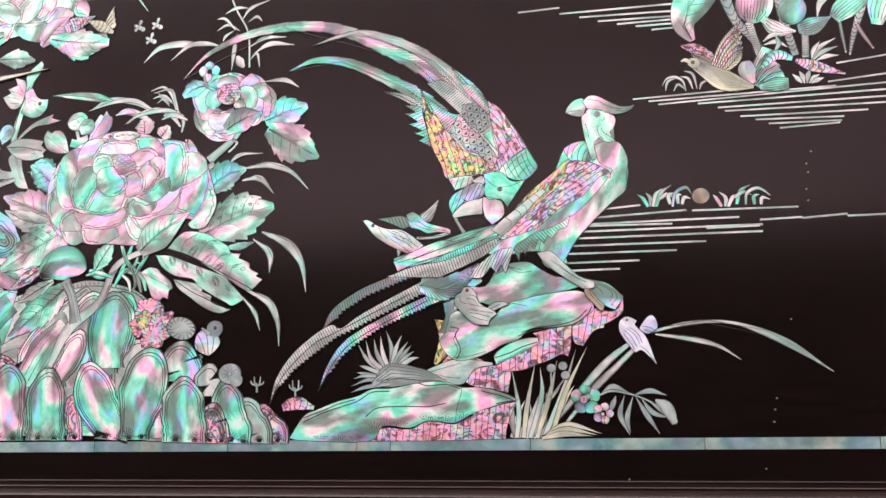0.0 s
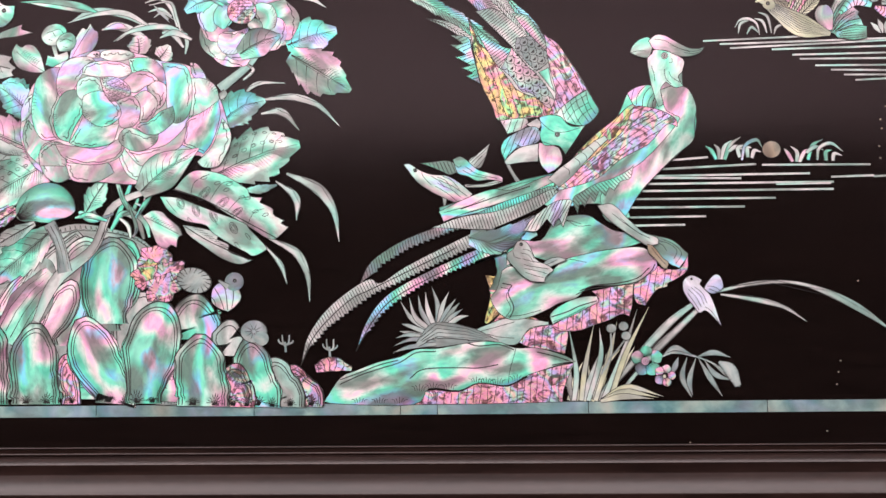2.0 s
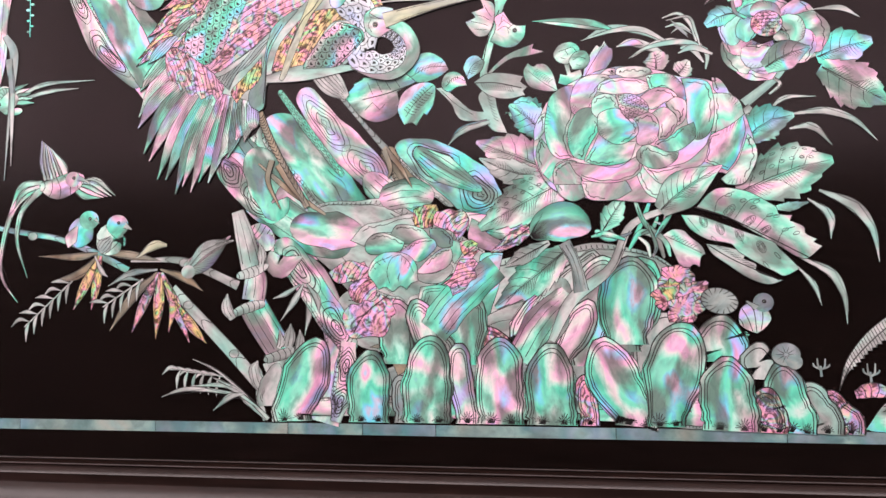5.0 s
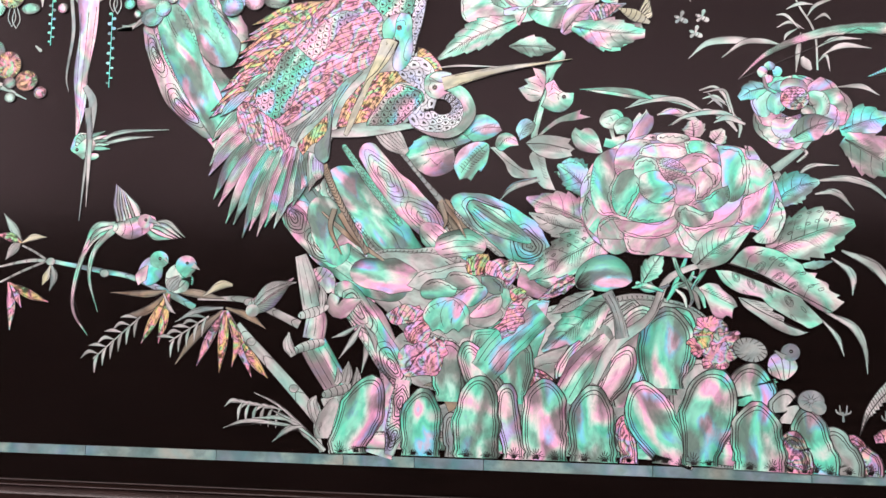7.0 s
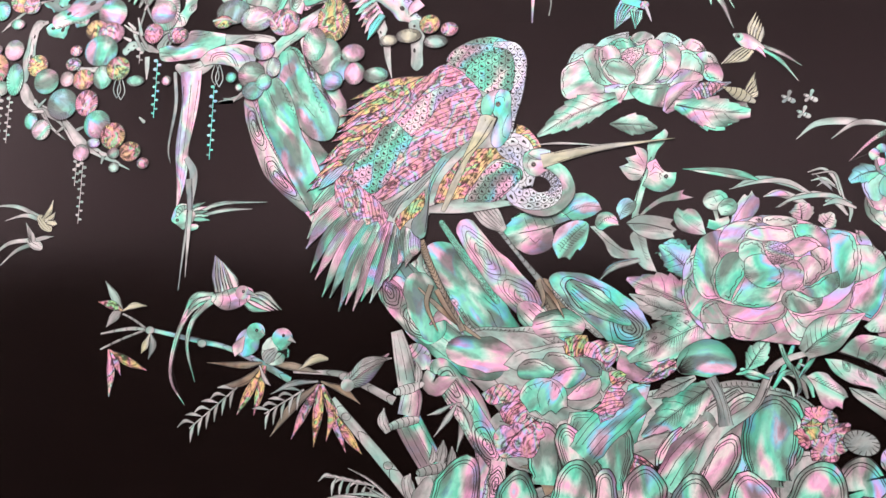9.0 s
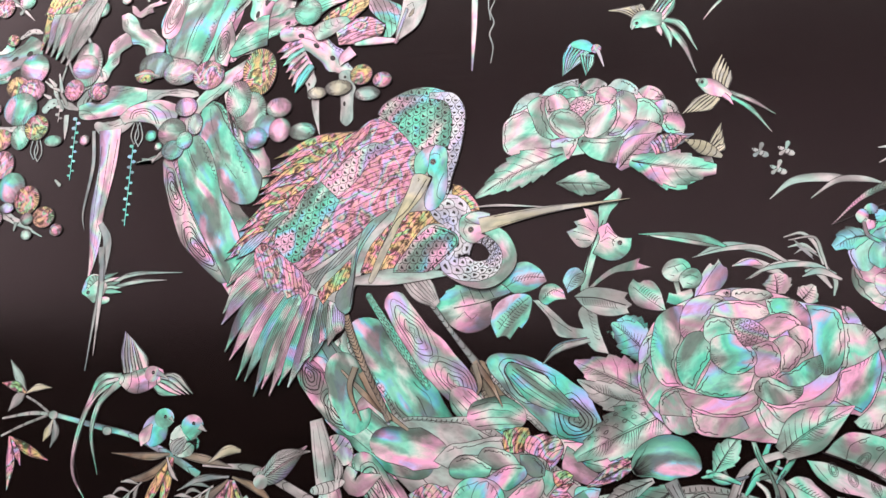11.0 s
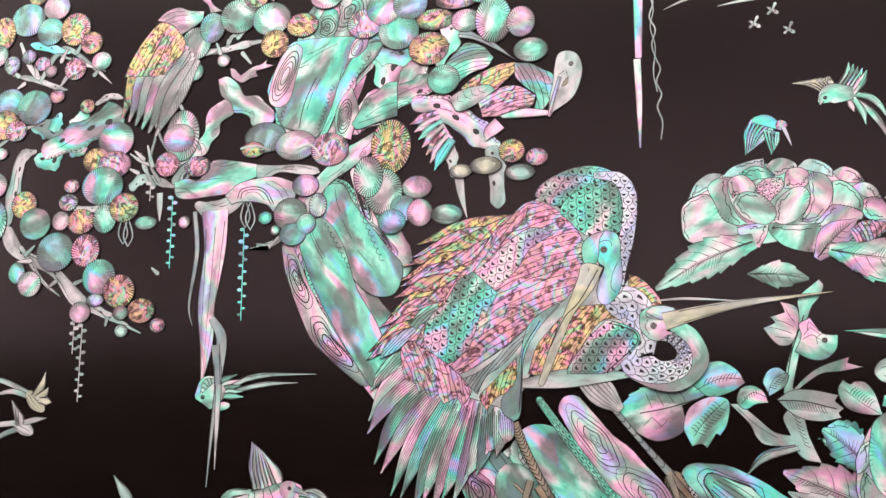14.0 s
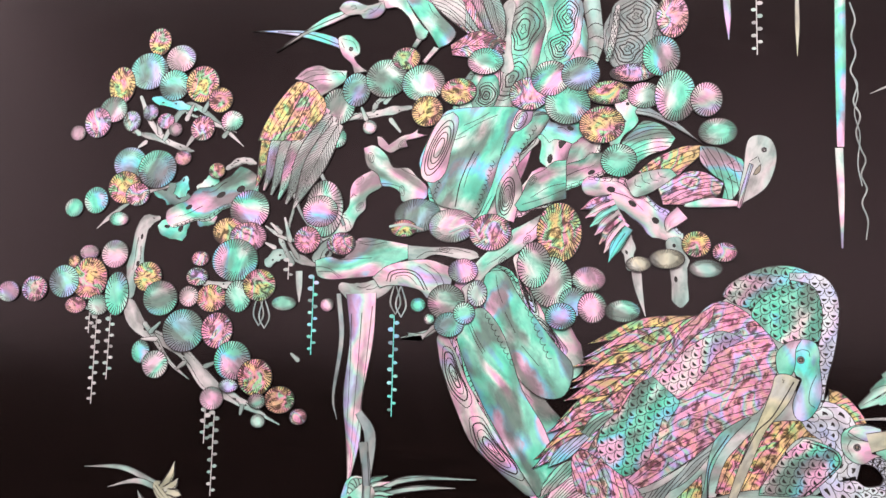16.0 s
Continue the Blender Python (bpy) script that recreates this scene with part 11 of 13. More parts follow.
disc('needle_pad', -308, 278.1, 7.6, 5.8, 0, 'pearl', 'y', 36)
disc('needle_pad', -314.7, 267.8, 6.6, 6.6, 0, 'blue', 'y', 31)
disc('needle_pad', -306.5, 265.4, 6.5, 7, 0, 'pearl', 'y', 31)
disc('needle_pad', -320.5, 261.4, 7.1, 6.1, 0, 'pearl', 'y', 33)
disc('needle_pad', -293.1, 264, 7.9, 5, 0, 'green', 'y', 38)
disc('needle_pad', -335.7, 364.7, 9.4, 8, 0, 'coral', 'y', 42)
disc('needle_pad', -317.9, 359.2, 10.6, 9.8, 0, 'green', 'y', 48)
disc('needle_pad', -325.8, 371.7, 9.1, 8.5, 0, 'pearl', 'y', 40)
disc('needle_pad', -312, 373.3, 9, 8.2, 0, 'blue', 'y', 40)
disc('needle_pad', -302.4, 348.9, 10.4, 8.8, 0, 'paua', 'y', 48)
disc('needle_pad', -299.1, 363.9, 9.9, 5.7, 0, 'paua', 'y', 45)
disc('needle_pad', -288.5, 372.9, 10.4, 4.4, 0, 'coral', 'y', 48)
disc('needle_pad', -283.4, 362, 7.7, 6.2, 0, 'pearl', 'y', 36)
disc('needle_pad', -294.8, 332.1, 8.2, 7.7, 0, 'green', 'y', 38)
disc('needle_pad', -275.8, 380.3, 8.5, 9.6, 0, 'green', 'y', 39)
disc('needle_pad', -269.7, 361.5, 9.2, 12.3, 0, 'pearl', 'y', 43)
disc('needle_pad', -256.2, 359.2, 7.1, 8.1, 0, 'rose', 'y', 33)
disc('needle_pad', -270.7, 398.8, 7.3, 10.4, 0, 'coral', 'y', 33)
disc('needle_pad', -251.5, 344.3, 8.5, 6.3, 0, 'pearl', 'y', 40)
disc('needle_pad', -286.2, 285, 5.7, 3.5, 0, 'sand', 'y', 27)
disc('needle_pad', -273.9, 287.2, 7.9, 4.5, 0, 'sand', 'y', 38)
disc('needle_pad', -261.3, 293.8, 6.4, 5.9, 0, 'paua', 'y', 31)
disc('needle_pad', -249.4, 290.2, 5.4, 4.4, 0, 'coral', 'y', 26)
disc('needle_pad', -257.4, 283, 7.3, 4.1, 0, 'silver', 'y', 36)
disc('needle_pad', -356.5, 381.2, 8.8, 6.6, 0, 'green', 'y', 38)
rib('bark', [-299.9, 378.7, -297.4, 389.4, -294.8, 405.6], [2.4, 3.2, 2.6], 'silver', 's', 12, rd=2, wav=0.05)
rib('moss', [-400.8, 302.5, -392.7, 303.5, -384.4, 300.8], [1.1, 1.4, 1.1], 'silver', '', 0)
rib('moss', [-372.3, 299.7, -363, 302.3, -357.6, 296.2], [1.1, 1.3, 1.1], 'silver', '', 0)

begin('bird_inlay', 'egret in shell stretching its neck among pine', 'bird motif', 3.3, one=True, group='birds')
rib('f', [-449.4, 320, -444.6, 308.9, -434, 295.1], [2.2, 1.7, 1.7], 'grey', '', 6)
rib('f', [-435.5, 328.1, -429.3, 317, -423.1, 303.2], [2.2, 1.7, 1.7], 'grey', '', 6)
fan('f', [-444.7, 373.5, -459.7, 351.2, -468.5, 323.1], [-427.9, 353.1, -438.6, 333.8, -449, 311.7], [6.4, 11.6, 1.2], 6, 'paua rose silver pearl silver silver', 'b', 14)
plate('f', [-450.0, 374.9, -443.1, 373.3, -436.8, 367.6, -434.4, 361.9, -436.8, 355.4, -443.1, 350.2, -447.3, 345.4, -463.9, 345.6, -469.0, 345.8, -465.5, 354.3, -459.3, 364.9], 'paua', lines=[[-446.2, 369.9, -452.3, 358.2, -458.4, 346.0], [-442.9, 368.7, -447.8, 355.9, -452.8, 345.9], [-439.4, 365.3, -444.4, 353.7, -448.4, 345.8]], turn=62, rule=(60, 2.4, 2))
plate('f', [-451.3, 376.4, -446.7, 380.8, -439.1, 382.9, -432.4, 380.4, -424.5, 379.5, -425.3, 374.3, -431.7, 370.0, -437.3, 367.0, -442.2, 372.8], 'frost', lines=[[-448.8, 377.1, -443.4, 380.1, -435.7, 380.3], [-447.6, 375.4, -441.1, 377.8, -433.4, 378.1], [-445.3, 374.2, -437.7, 375.5, -432.2, 374.8], [-432.3, 378.6, -428.0, 378.9, -425.7, 376.7]], turn=20)
plate('f', [-475.0, 401.9, -458.9, 401.8, -444.3, 400.5, -434.2, 397.9, -429.5, 395.3, -427.6, 390.1, -432.9, 392.5, -446.4, 397.0, -461.1, 400.2], 'blue', lines=[[-461.1, 401.0, -444.2, 398.7, -428.5, 392.5]], turn=-8)
plate('f', [-429.9, 395.3, -427.6, 397.4, -423.2, 397.2, -419.1, 393.1, -418.3, 388.2, -421.2, 386.0, -419.2, 382.7, -413.9, 378.6, -420.9, 377.8, -422.7, 382.8, -427.4, 387.4], 'frost', lines=[[-427.5, 395.7, -422.0, 393.8, -419.7, 389.4], [-421.2, 387.1, -419.3, 385.6], [-428.0, 394.1, -426.3, 390.8]], turn=-50)
disc('f', -423.0, 390.3, 1.2, 1.2, 0, 'silver', 'q', 26)

begin('bird_inlay', 'crane with coral shell wing feathers above the pine', 'bird motif', 3.3, one=True, group='birds')
fan('f', [-384.8, 416.4, -373.5, 407.2, -364.9, 395.5], [-357.2, 417.6, -351.5, 403.2, -348.5, 386.4], [6.7, 8.4, 1.1], 6, 'coral rose silver', 'b', 10)
rib('f', [-373, 387.5, -359.4, 389.6, -347.2, 387.7], [5.5, 13.8, 5.5], 'coral', 'b', 12)
plate('f', [-392.7, 390.1, -389.8, 394.6, -387.1, 393.9, -390.5, 389.1], 'frost')
plate('f', [-387.2, 382.6, -381.7, 389.8, -378.8, 388.6, -385.7, 381.2], 'frost')
plate('f', [-410.3, 414.5, -406.6, 418.1, -398.0, 417.6, -392.3, 407.5, -386.8, 399.6, -384.3, 397.4, -386.1, 393.8, -390.0, 394.0, -393.5, 403.2, -399.9, 409.9, -406.3, 410.0], 'frost', turn=-50)
plate('f', [-397.9, 416.5, -385.1, 413.0, -378.3, 404.8, -371.2, 396.7, -373.8, 391.1, -379.4, 388.6, -383.8, 396.1, -390.4, 405.2], 'green', lines=[[-385.0, 411.4, -382.8, 407.0, -379.5, 403.6]], turn=-50)
plate('f', [-385.1, 413.6, -374.6, 415.1, -367.1, 410.4, -366.4, 398.6, -372.1, 401.0, -378.6, 406.7], 'silver', turn=-30, rule=(-35, 1.7, 2))
plate('f', [-461.5, 390.5, -449.8, 398.7, -436.8, 407.3, -425.7, 410.6, -424.5, 407.1, -432.3, 404.0, -446.4, 398.6], 'frost', lines=[[-457.4, 393.9, -446.5, 400.5, -425.9, 408.8]], turn=32)
plate('f', [-430.1, 411.2, -427.2, 414.6, -421.7, 414.8, -415.1, 412.2, -407.3, 414.2, -406.5, 409.3, -410.3, 405.5, -417.0, 405.3, -419.3, 407.6, -425.8, 407.5], 'rose', lines=[[-423.8, 412.0, -421.6, 412.4, -421.0, 410.7, -423.2, 410.3], [-417.1, 408.8, -413.9, 410.3, -411.7, 408.5], [-414.9, 407.1, -410.6, 409.6, -408.6, 412.7]], turn=10)

begin('bird_inlay', 'slender shell heron with folded wing in the pine', 'bird motif', 3.3, one=True, group='birds')
plate('f', [-294.1, 339.4, -287.4, 347.2, -282.9, 350.4, -274.8, 347.8, -269.7, 341.8, -272.9, 337.0, -281.1, 334.2, -287.5, 329.6, -293.2, 334.6], 'green', turn=15, rule=(14, 2.0, 3))
plate('f', [-289.6, 355.6, -283.8, 357.5, -276.6, 353.5, -269.3, 349.3, -258.2, 339.0, -270.3, 346.8, -280.2, 351.8, -287.4, 353.5], 'grey', lines=[[-287.4, 355.1, -278.4, 352.9, -269.4, 347.6]], turn=-30)
plate('f', [-296.7, 357.8, -295.8, 361.3, -291.9, 362.8, -287.4, 361.0, -284.5, 357.4, -287.2, 354.6, -285.8, 350.7, -288.1, 346.8, -291.8, 344.1, -294.0, 340.3, -294.7, 334.5, -298.5, 338.6, -299.1, 343.5, -295.8, 348.2, -291.6, 350.0, -294.9, 353.9], 'frost', lines=[[-294.2, 358.7, -292.4, 359.6, -290.1, 358.5]], turn=70)
disc('f', -290.8, 358.3, 0.8, 0.8, 0, 'silver', 'q', 26)

begin('bird_inlay', 'crane bending its bill below a bent neck', 'bird motif', 3.3, one=True, group='birds')
rib('f', [-267.1, 307.9, -272.1, 303.6, -273.8, 299.7], [7.3, 6.1, 1.1], 'frost', '', 6)
fan('f', [-297.5, 314.6, -305.4, 312.4, -311.7, 309.9], [-290.3, 301.2, -296, 292.9, -299.3, 285.9], [4.6, 5.7, 0.3], 7, 'coral rose blue rose', 'l', 3)
plate('f', [-277.6, 319.1, -266.1, 326.0, -257.3, 326.1, -249.2, 320.9, -251.9, 315.1, -261.8, 311.6, -275.5, 311.4], 'coral', turn=18, rule=(16, 2.0, 2))
plate('f', [-286.1, 327.0, -280.3, 331.9, -273.1, 335.5, -266.0, 338.1, -258.6, 338.4, -259.0, 333.9, -266.1, 327.3, -269.6, 324.6, -278.5, 326.6, -284.1, 324.9], 'paua', turn=25, rule=(26, 2.2, 2))
plate('f', [-292.0, 322.4, -284.8, 326.4, -273.1, 328.0, -269.1, 324.8, -276.8, 319.2, -283.9, 315.6, -288.7, 315.6], 'frost', lines=[[-287.5, 323.4, -287.5, 320.6, -284.8, 319.7], [-284.8, 325.3, -283.9, 322.4, -280.8, 321.0], [-281.2, 326.1, -280.3, 323.3, -277.2, 322.3], [-277.6, 326.5, -276.7, 324.6, -274.1, 323.7]], turn=22)
plate('f', [-259.3, 338.0, -251.9, 337.3, -245.7, 333.8, -240.4, 330.0, -242.3, 318.8, -246.5, 312.9, -250.5, 313.2, -249.2, 320.5, -253.8, 324.7, -259.3, 331.1], 'green', lines=[[-244.2, 331.0, -247.7, 329.2, -245.1, 326.4, -241.7, 325.9], [-245.2, 324.5, -247.8, 322.8, -243.5, 320.8]], turn=-40, rule=(-70, 2.4, 2))
plate('f', [-266.2, 312.0, -255.7, 314.6, -247.0, 313.6, -241.9, 312.6, -243.2, 310.4, -264.5, 310.1], 'frost', turn=0)
plate('f', [-240.1, 335.3, -238.3, 341.0, -233.6, 342.4, -228.8, 340.0, -226.7, 333.3, -228.2, 325.1, -232.2, 317.8, -240.9, 311.9, -243.8, 310.1, -242.8, 319.0, -241.1, 327.2], 'silver', lines=[[-238.2, 330.4, -234.7, 332.6, -233.9, 329.8]], turn=70)
plate('f', [-237.0, 324.4, -235.7, 327.1, -233.4, 329.5, -233.8, 326.0, -235.5, 324.4], 'brown')
plate('f', [-238.4, 329.9, -236.6, 328.8, -239.7, 319.0, -242.1, 310.1, -244.0, 309.9, -242.3, 317.2], 'rose', lines=[[-237.5, 329.0, -240.5, 318.1, -242.8, 310.8]], turn=70)
disc('f', -232.1, 335.5, 1.2, 1.2, 0, 'silver', 'q', 26)

begin('hanging_moss', 'thin hanging shell pendants and wavy threads', 'pendant', 0.2)
rib('pendant', [-198.6, 408, -199.4, 371.8, -200.3, 336.3], [4.9, 4.9, 3.4], 'green', '', 0)
rib('pendant', [-201, 335.8, -200.7, 313.9, -200.9, 291.9], [3.8, 3.1, 1], 'rose', '', 0)
rib('thread', [-194.8, 401.3, -192.8, 393.3, -194.6, 385.7, -193, 377.9, -195.3, 370.3, -192.7, 363.9, -194.6, 356.3, -192, 349.9, -193.9, 342.4, -192.1, 334.9], [0.7, 0.7, 0.7, 0.7, 0.7, 0.7, 0.7, 0.7, 0.7, 0.7], 'grey', '', 0)
rib('thread', [-192.1, 334.9, -190.4, 329.9, -192.4, 323.7, -190.3, 317.5, -192.4, 311.4, -190.3, 304, -191.3, 295.5], [0.7, 0.7, 0.7, 0.7, 0.7, 0.7, 0.5], 'grey', '', 0)
rib('thread', [-194.2, 367.7, -192.6, 360, -194.3, 351.2, -192.3, 341.1, -193.6, 328.7, -192.1, 318.8], [0.5, 0.5, 0.5, 0.5, 0.5, 0.5], 'grey', '', 0)
rib('pendant', [-247, 408.2, -246.4, 397.5, -246.1, 386.4], [3.6, 3.1, 0.3], 'rose', '', 6)
rib('pendant', [-216.7, 405.1, -216.8, 390.7, -217.1, 377.7], [2, 2.2, 0.2], 'sand', '', 6)
beads('bead_string', -234, 406.2, 27.1, 9, 'silver')

begin('grass_wisps', 'slender green shell grass tips', 'grass', 0.2)
rib('blade', [-86.9, 310.3, -80.5, 317.9, -70.1, 326.6], [0.2, 1.7, 1.4], 'green', '', 0)
rib('blade', [-65.8, 321.1, -60.1, 324.9], [0.2, 0.9], 'green', '', 0)

begin('bee_inlay', 'three tiny pale shell insects flying', 'insect motif', 0.2, one=True, group='insects')
rib('f', [-149.3, 350.5, -144.3, 347], [1.3, 2.6], 'silver', 'x', 3, rd=2)
rib('f', [-146.9, 349.2, -145.2, 352.7], [0.8, 2.4], 'silver', '', 0, rd=1)
rib('f', [-146.9, 349.2, -149.3, 346.9], [0.8, 2.1], 'silver', '', 0, rd=1)
rib('f', [-141, 356.6, -136, 353.1], [1.3, 2.6], 'silver', 'x', 3, rd=2)
rib('f', [-138.6, 355.2, -136.9, 358.7], [0.8, 2.4], 'silver', '', 0, rd=1)
rib('f', [-138.6, 355.2, -141, 352.9], [0.8, 2.1], 'silver', '', 0, rd=1)
rib('f', [-134.2, 346.5, -129.3, 343], [1.3, 2.6], 'grey', 'x', 3, rd=2)
rib('f', [-131.9, 345.2, -130.2, 348.7], [0.8, 2.3], 'grey', '', 0, rd=1)
rib('f', [-131.9, 345.2, -134.2, 342.9], [0.8, 2.1], 'grey', '', 0, rd=1)

begin('grass_wisps', 'slender silver shell grass tips', 'grass', 0.2)
rib('blade', [-187.8, 359.5, -177.7, 363.5, -166.1, 365.6], [0.3, 1.6, 0.8], 'silver', '', 0)
rib('blade', [-163.2, 359.1, -149.9, 361, -132.5, 362], [0.3, 1.9, 1.1], 'silver', '', 0)

begin('bird_inlay', 'flying sand-coloured shell bird with forked tail', 'bird motif', 1.0, one=True, group='birds')
rib('f', [-511.3, 178.7, -529.8, 185.9, -550.7, 185.7], [3.1, 2.8, 0.3], 'silver', '', 6)
rib('f', [-511.1, 177.3, -522.7, 180.1, -537.2, 176.6], [3.1, 2.8, 0.3], 'silver', '', 6)
rib('f', [-513, 180.1, -507.7, 174.4, -502.6, 170.1], [4.3, 7.9, 3], 'sand', 'l', 4, rd=2)
fan('f', [-509.5, 177.3, -505.1, 183, -503.1, 190.3], [-506.2, 175.8, -501.3, 175, -498.7, 174.4], [3.1, 4.3, 0], 3, 'sand', 'l', 2)

begin('bird_inlay', 'flying white shell bird with forked tail', 'bird motif', 1.1, one=True, group='birds')
rib('f', [-518.2, 164.3, -534.2, 161.3, -548.8, 148.2], [3.1, 2.8, 0.3], 'silver', '', 6)
rib('f', [-516.3, 161.5, -527.3, 157, -538.8, 146.6], [3.1, 2.7, 0.3], 'silver', '', 6)
rib('f', [-519.8, 164.3, -513.1, 161.5, -508.1, 158.7], [3.6, 7.3, 3.6], 'silver', 'l', 3, rd=2)
fan('f', [-516.5, 162.9, -518.7, 170, -521.7, 175.8], [-514.9, 162.9, -515.8, 167.2, -517, 170], [3.1, 3.7, 0], 3, 'silver', 'l', 2)
rib('f', [-513.4, 164.3, -507, 165.8, -500.7, 166.7], [3, 3, 0.3], 'silver', '', 6)

begin('bird_inlay', 'small shell bird beside the hanging root', 'bird motif', 1.6, one=True, group='birds')
rib('f', [-404.9, 180.3, -387.6, 187.2, -357.4, 188], [2.3, 2.8, 0.3], 'silver', 'l', 2)
rib('f', [-403.4, 179, -384.5, 183.1, -366.7, 183.9], [2.3, 2.8, 0.3], 'silver', 'l', 2)
fan('f', [-410.8, 180.3, -405.1, 185.3, -397.8, 188.1], [-404.8, 177.6, -400.4, 177.6, -394.2, 177.1], [2.6, 3.7, 0.3], 5, 'green frost', 'l', 2)
rib('f', [-419.6, 177, -413.1, 179.2, -403.7, 179.8], [2.3, 16.6, 8.6], 'pearl', '', 0, rd=1)
rib('f', [-416.7, 178.7, -413.9, 183.7, -409.8, 185.3], [1.1, 4.6, 2.3], 'frost', 'x', 5)
disc('f', -415.7, 177, 1.1, 1.1, 0, 'silver', 'q', 26)
disc('f', -405.2, 172.6, 4, 2, 10, 'green', '', 0, rim=0.03)
rib('f', [-410.2, 202.6, -407.9, 183.1, -410.1, 161.1, -411.9, 134.1], [4.6, 4, 2.3, 0.6], 'grey', 'l', 2)
rib('f', [-407.4, 183.1, -407.7, 161.2, -407.9, 142.2], [3.4, 2.3, 0.3], 'silver', '', 6)

begin('flowering_branch', 'branching shell stem with buds and leaves', 'stem', 0.6)
plate('stem', [-143.9, 178.4, -142.2, 188.8, -139.1, 199.2, -135.7, 212.3, -135.3, 220.3, -126.3, 228.1, -124.4, 225.3, -126.5, 219.8, -130.5, 214.6, -135.1, 199.1, -139.1, 183.8, -139.8, 180.2, -133.5, 186.3, -127.0, 190.4, -115.7, 194.2, -116.8, 191.6, -110.3, 189.5, -119.5, 187.7, -127.2, 186.9, -133.7, 183.0, -140.2, 177.9], 'frost', lines=[[-141.7, 186.2, -139.3, 196.6, -133.4, 212.3]], turn=75)
plate('stem', [-166.7, 173.9, -161.9, 173.5, -154.3, 167.1, -148.5, 162.0, -142.0, 160.5, -144.7, 168.1, -140.7, 172.5, -136.5, 170.9, -134.3, 160.5, -129.8, 149.0, -136.6, 150.2, -142.5, 155.2, -152.5, 156.3, -156.4, 160.1, -158.7, 165.3], 'silver', lines=[[-163.3, 172.0, -155.9, 164.9, -147.3, 159.2], [-140.6, 169.4, -139.3, 168.1, -137.9, 167.6], [-140.0, 167.6, -138.7, 166.4, -137.4, 165.9], [-139.5, 165.9, -138.2, 164.6, -136.9, 164.1], [-139.0, 164.1, -137.7, 162.9, -136.3, 162.4], [-138.4, 162.4, -137.1, 161.2, -135.8, 160.6], [-137.9, 160.7, -136.6, 159.4, -135.3, 158.9], [-137.4, 158.9, -136.1, 157.7, -134.7, 157.2], [-136.8, 157.2, -135.5, 156.0, -134.2, 155.4]], turn=-35)
plate('leaf', [-214.9, 171.3, -209.8, 177.3, -210.4, 178.0, -205.0, 180.6, -205.7, 181.3, -194.3, 182.2, -182.1, 183.4, -176.2, 177.8, -186.6, 173.0, -185.3, 164.1, -190.2, 159.3, -198.8, 157.5, -206.7, 161.1, -212.0, 166.4], 'pearl', lines=[[-205.2, 169.7, -191.9, 172.4, -177.3, 176.9], [-193.0, 178.8, -190.2, 174.3], [-198.3, 180.2, -194.8, 173.0], [-202.4, 178.6, -199.8, 172.0], [-189.0, 181.2, -185.2, 175.2], [-204.0, 164.0, -199.9, 168.0, -196.0, 164.1, -193.3, 166.7]], turn=15)
plate('leaf', [-182.6, 182.2, -176.7, 188.0, -177.4, 190.4, -175.3, 192.0, -169.0, 192.6, -162.4, 188.5, -159.5, 183.0, -165.6, 178.9, -174.7, 176.7, -179.8, 180.2], 'green', lines=[[-180.8, 179.6, -170.5, 184.8, -160.7, 184.7], [-177.2, 181.8, -176.2, 184.0, -175.2, 185.0], [-175.5, 182.2, -174.6, 184.4, -173.6, 185.3], [-173.9, 182.5, -173.0, 184.7, -172.0, 185.7], [-172.3, 182.9, -171.4, 185.1, -170.4, 186.0], [-170.7, 183.2, -169.8, 185.4, -168.8, 186.4], [-169.1, 183.6, -168.2, 185.8, -167.2, 186.7], [-167.5, 183.9, -166.6, 186.1, -165.6, 187.1], [-166.0, 184.3, -165.0, 186.5, -164.0, 187.4], [-164.4, 184.6, -163.4, 186.8, -162.4, 187.8]], turn=15)
plate('leaf', [-186.7, 164.1, -184.0, 172.0, -177.3, 176.4, -170.8, 177.2, -166.5, 174.6, -167.7, 165.5, -171.1, 160.0, -172.7, 160.9, -176.7, 154.7, -179.3, 156.4, -183.2, 155.4, -185.0, 158.9], 'green', lines=[[-182.4, 159.6, -176.3, 167.8, -168.0, 175.3], [-181.0, 161.5, -182.2, 163.0, -183.3, 163.6], [-179.9, 162.8, -181.0, 164.2, -182.2, 164.8], [-178.8, 164.0, -179.9, 165.5, -181.0, 166.1], [-177.6, 165.3, -178.7, 166.7, -179.9, 167.3], [-176.5, 166.5, -177.6, 167.9, -178.8, 168.6], [-175.3, 167.7, -176.5, 169.2, -177.6, 169.8], [-174.2, 169.0, -175.3, 170.4, -176.5, 171.0], [-173.1, 170.2, -174.2, 171.7, -175.3, 172.3], [-171.9, 171.4, -173.0, 172.9, -174.2, 173.5], [-170.8, 172.7, -171.9, 174.1, -173.0, 174.8], [-180.4, 161.5, -179.0, 160.8, -177.6, 160.5], [-179.3, 162.7, -177.9, 162.0, -176.5, 161.7], [-178.3, 163.9, -176.8, 163.2, -175.4, 162.9], [-177.2, 165.1, -175.8, 164.3, -174.4, 164.0], [-176.1, 166.2, -174.7, 165.5, -173.3, 165.2], [-175.0, 167.4, -173.6, 166.7, -172.2, 166.4], [-174.0, 168.6, -172.6, 167.8, -171.1, 167.5], [-172.9, 169.7, -171.5, 169.0, -170.1, 168.7], [-171.8, 170.9, -170.4, 170.2, -169.0, 169.9], [-170.7, 172.1, -169.3, 171.4, -167.9, 171.0]], turn=50)
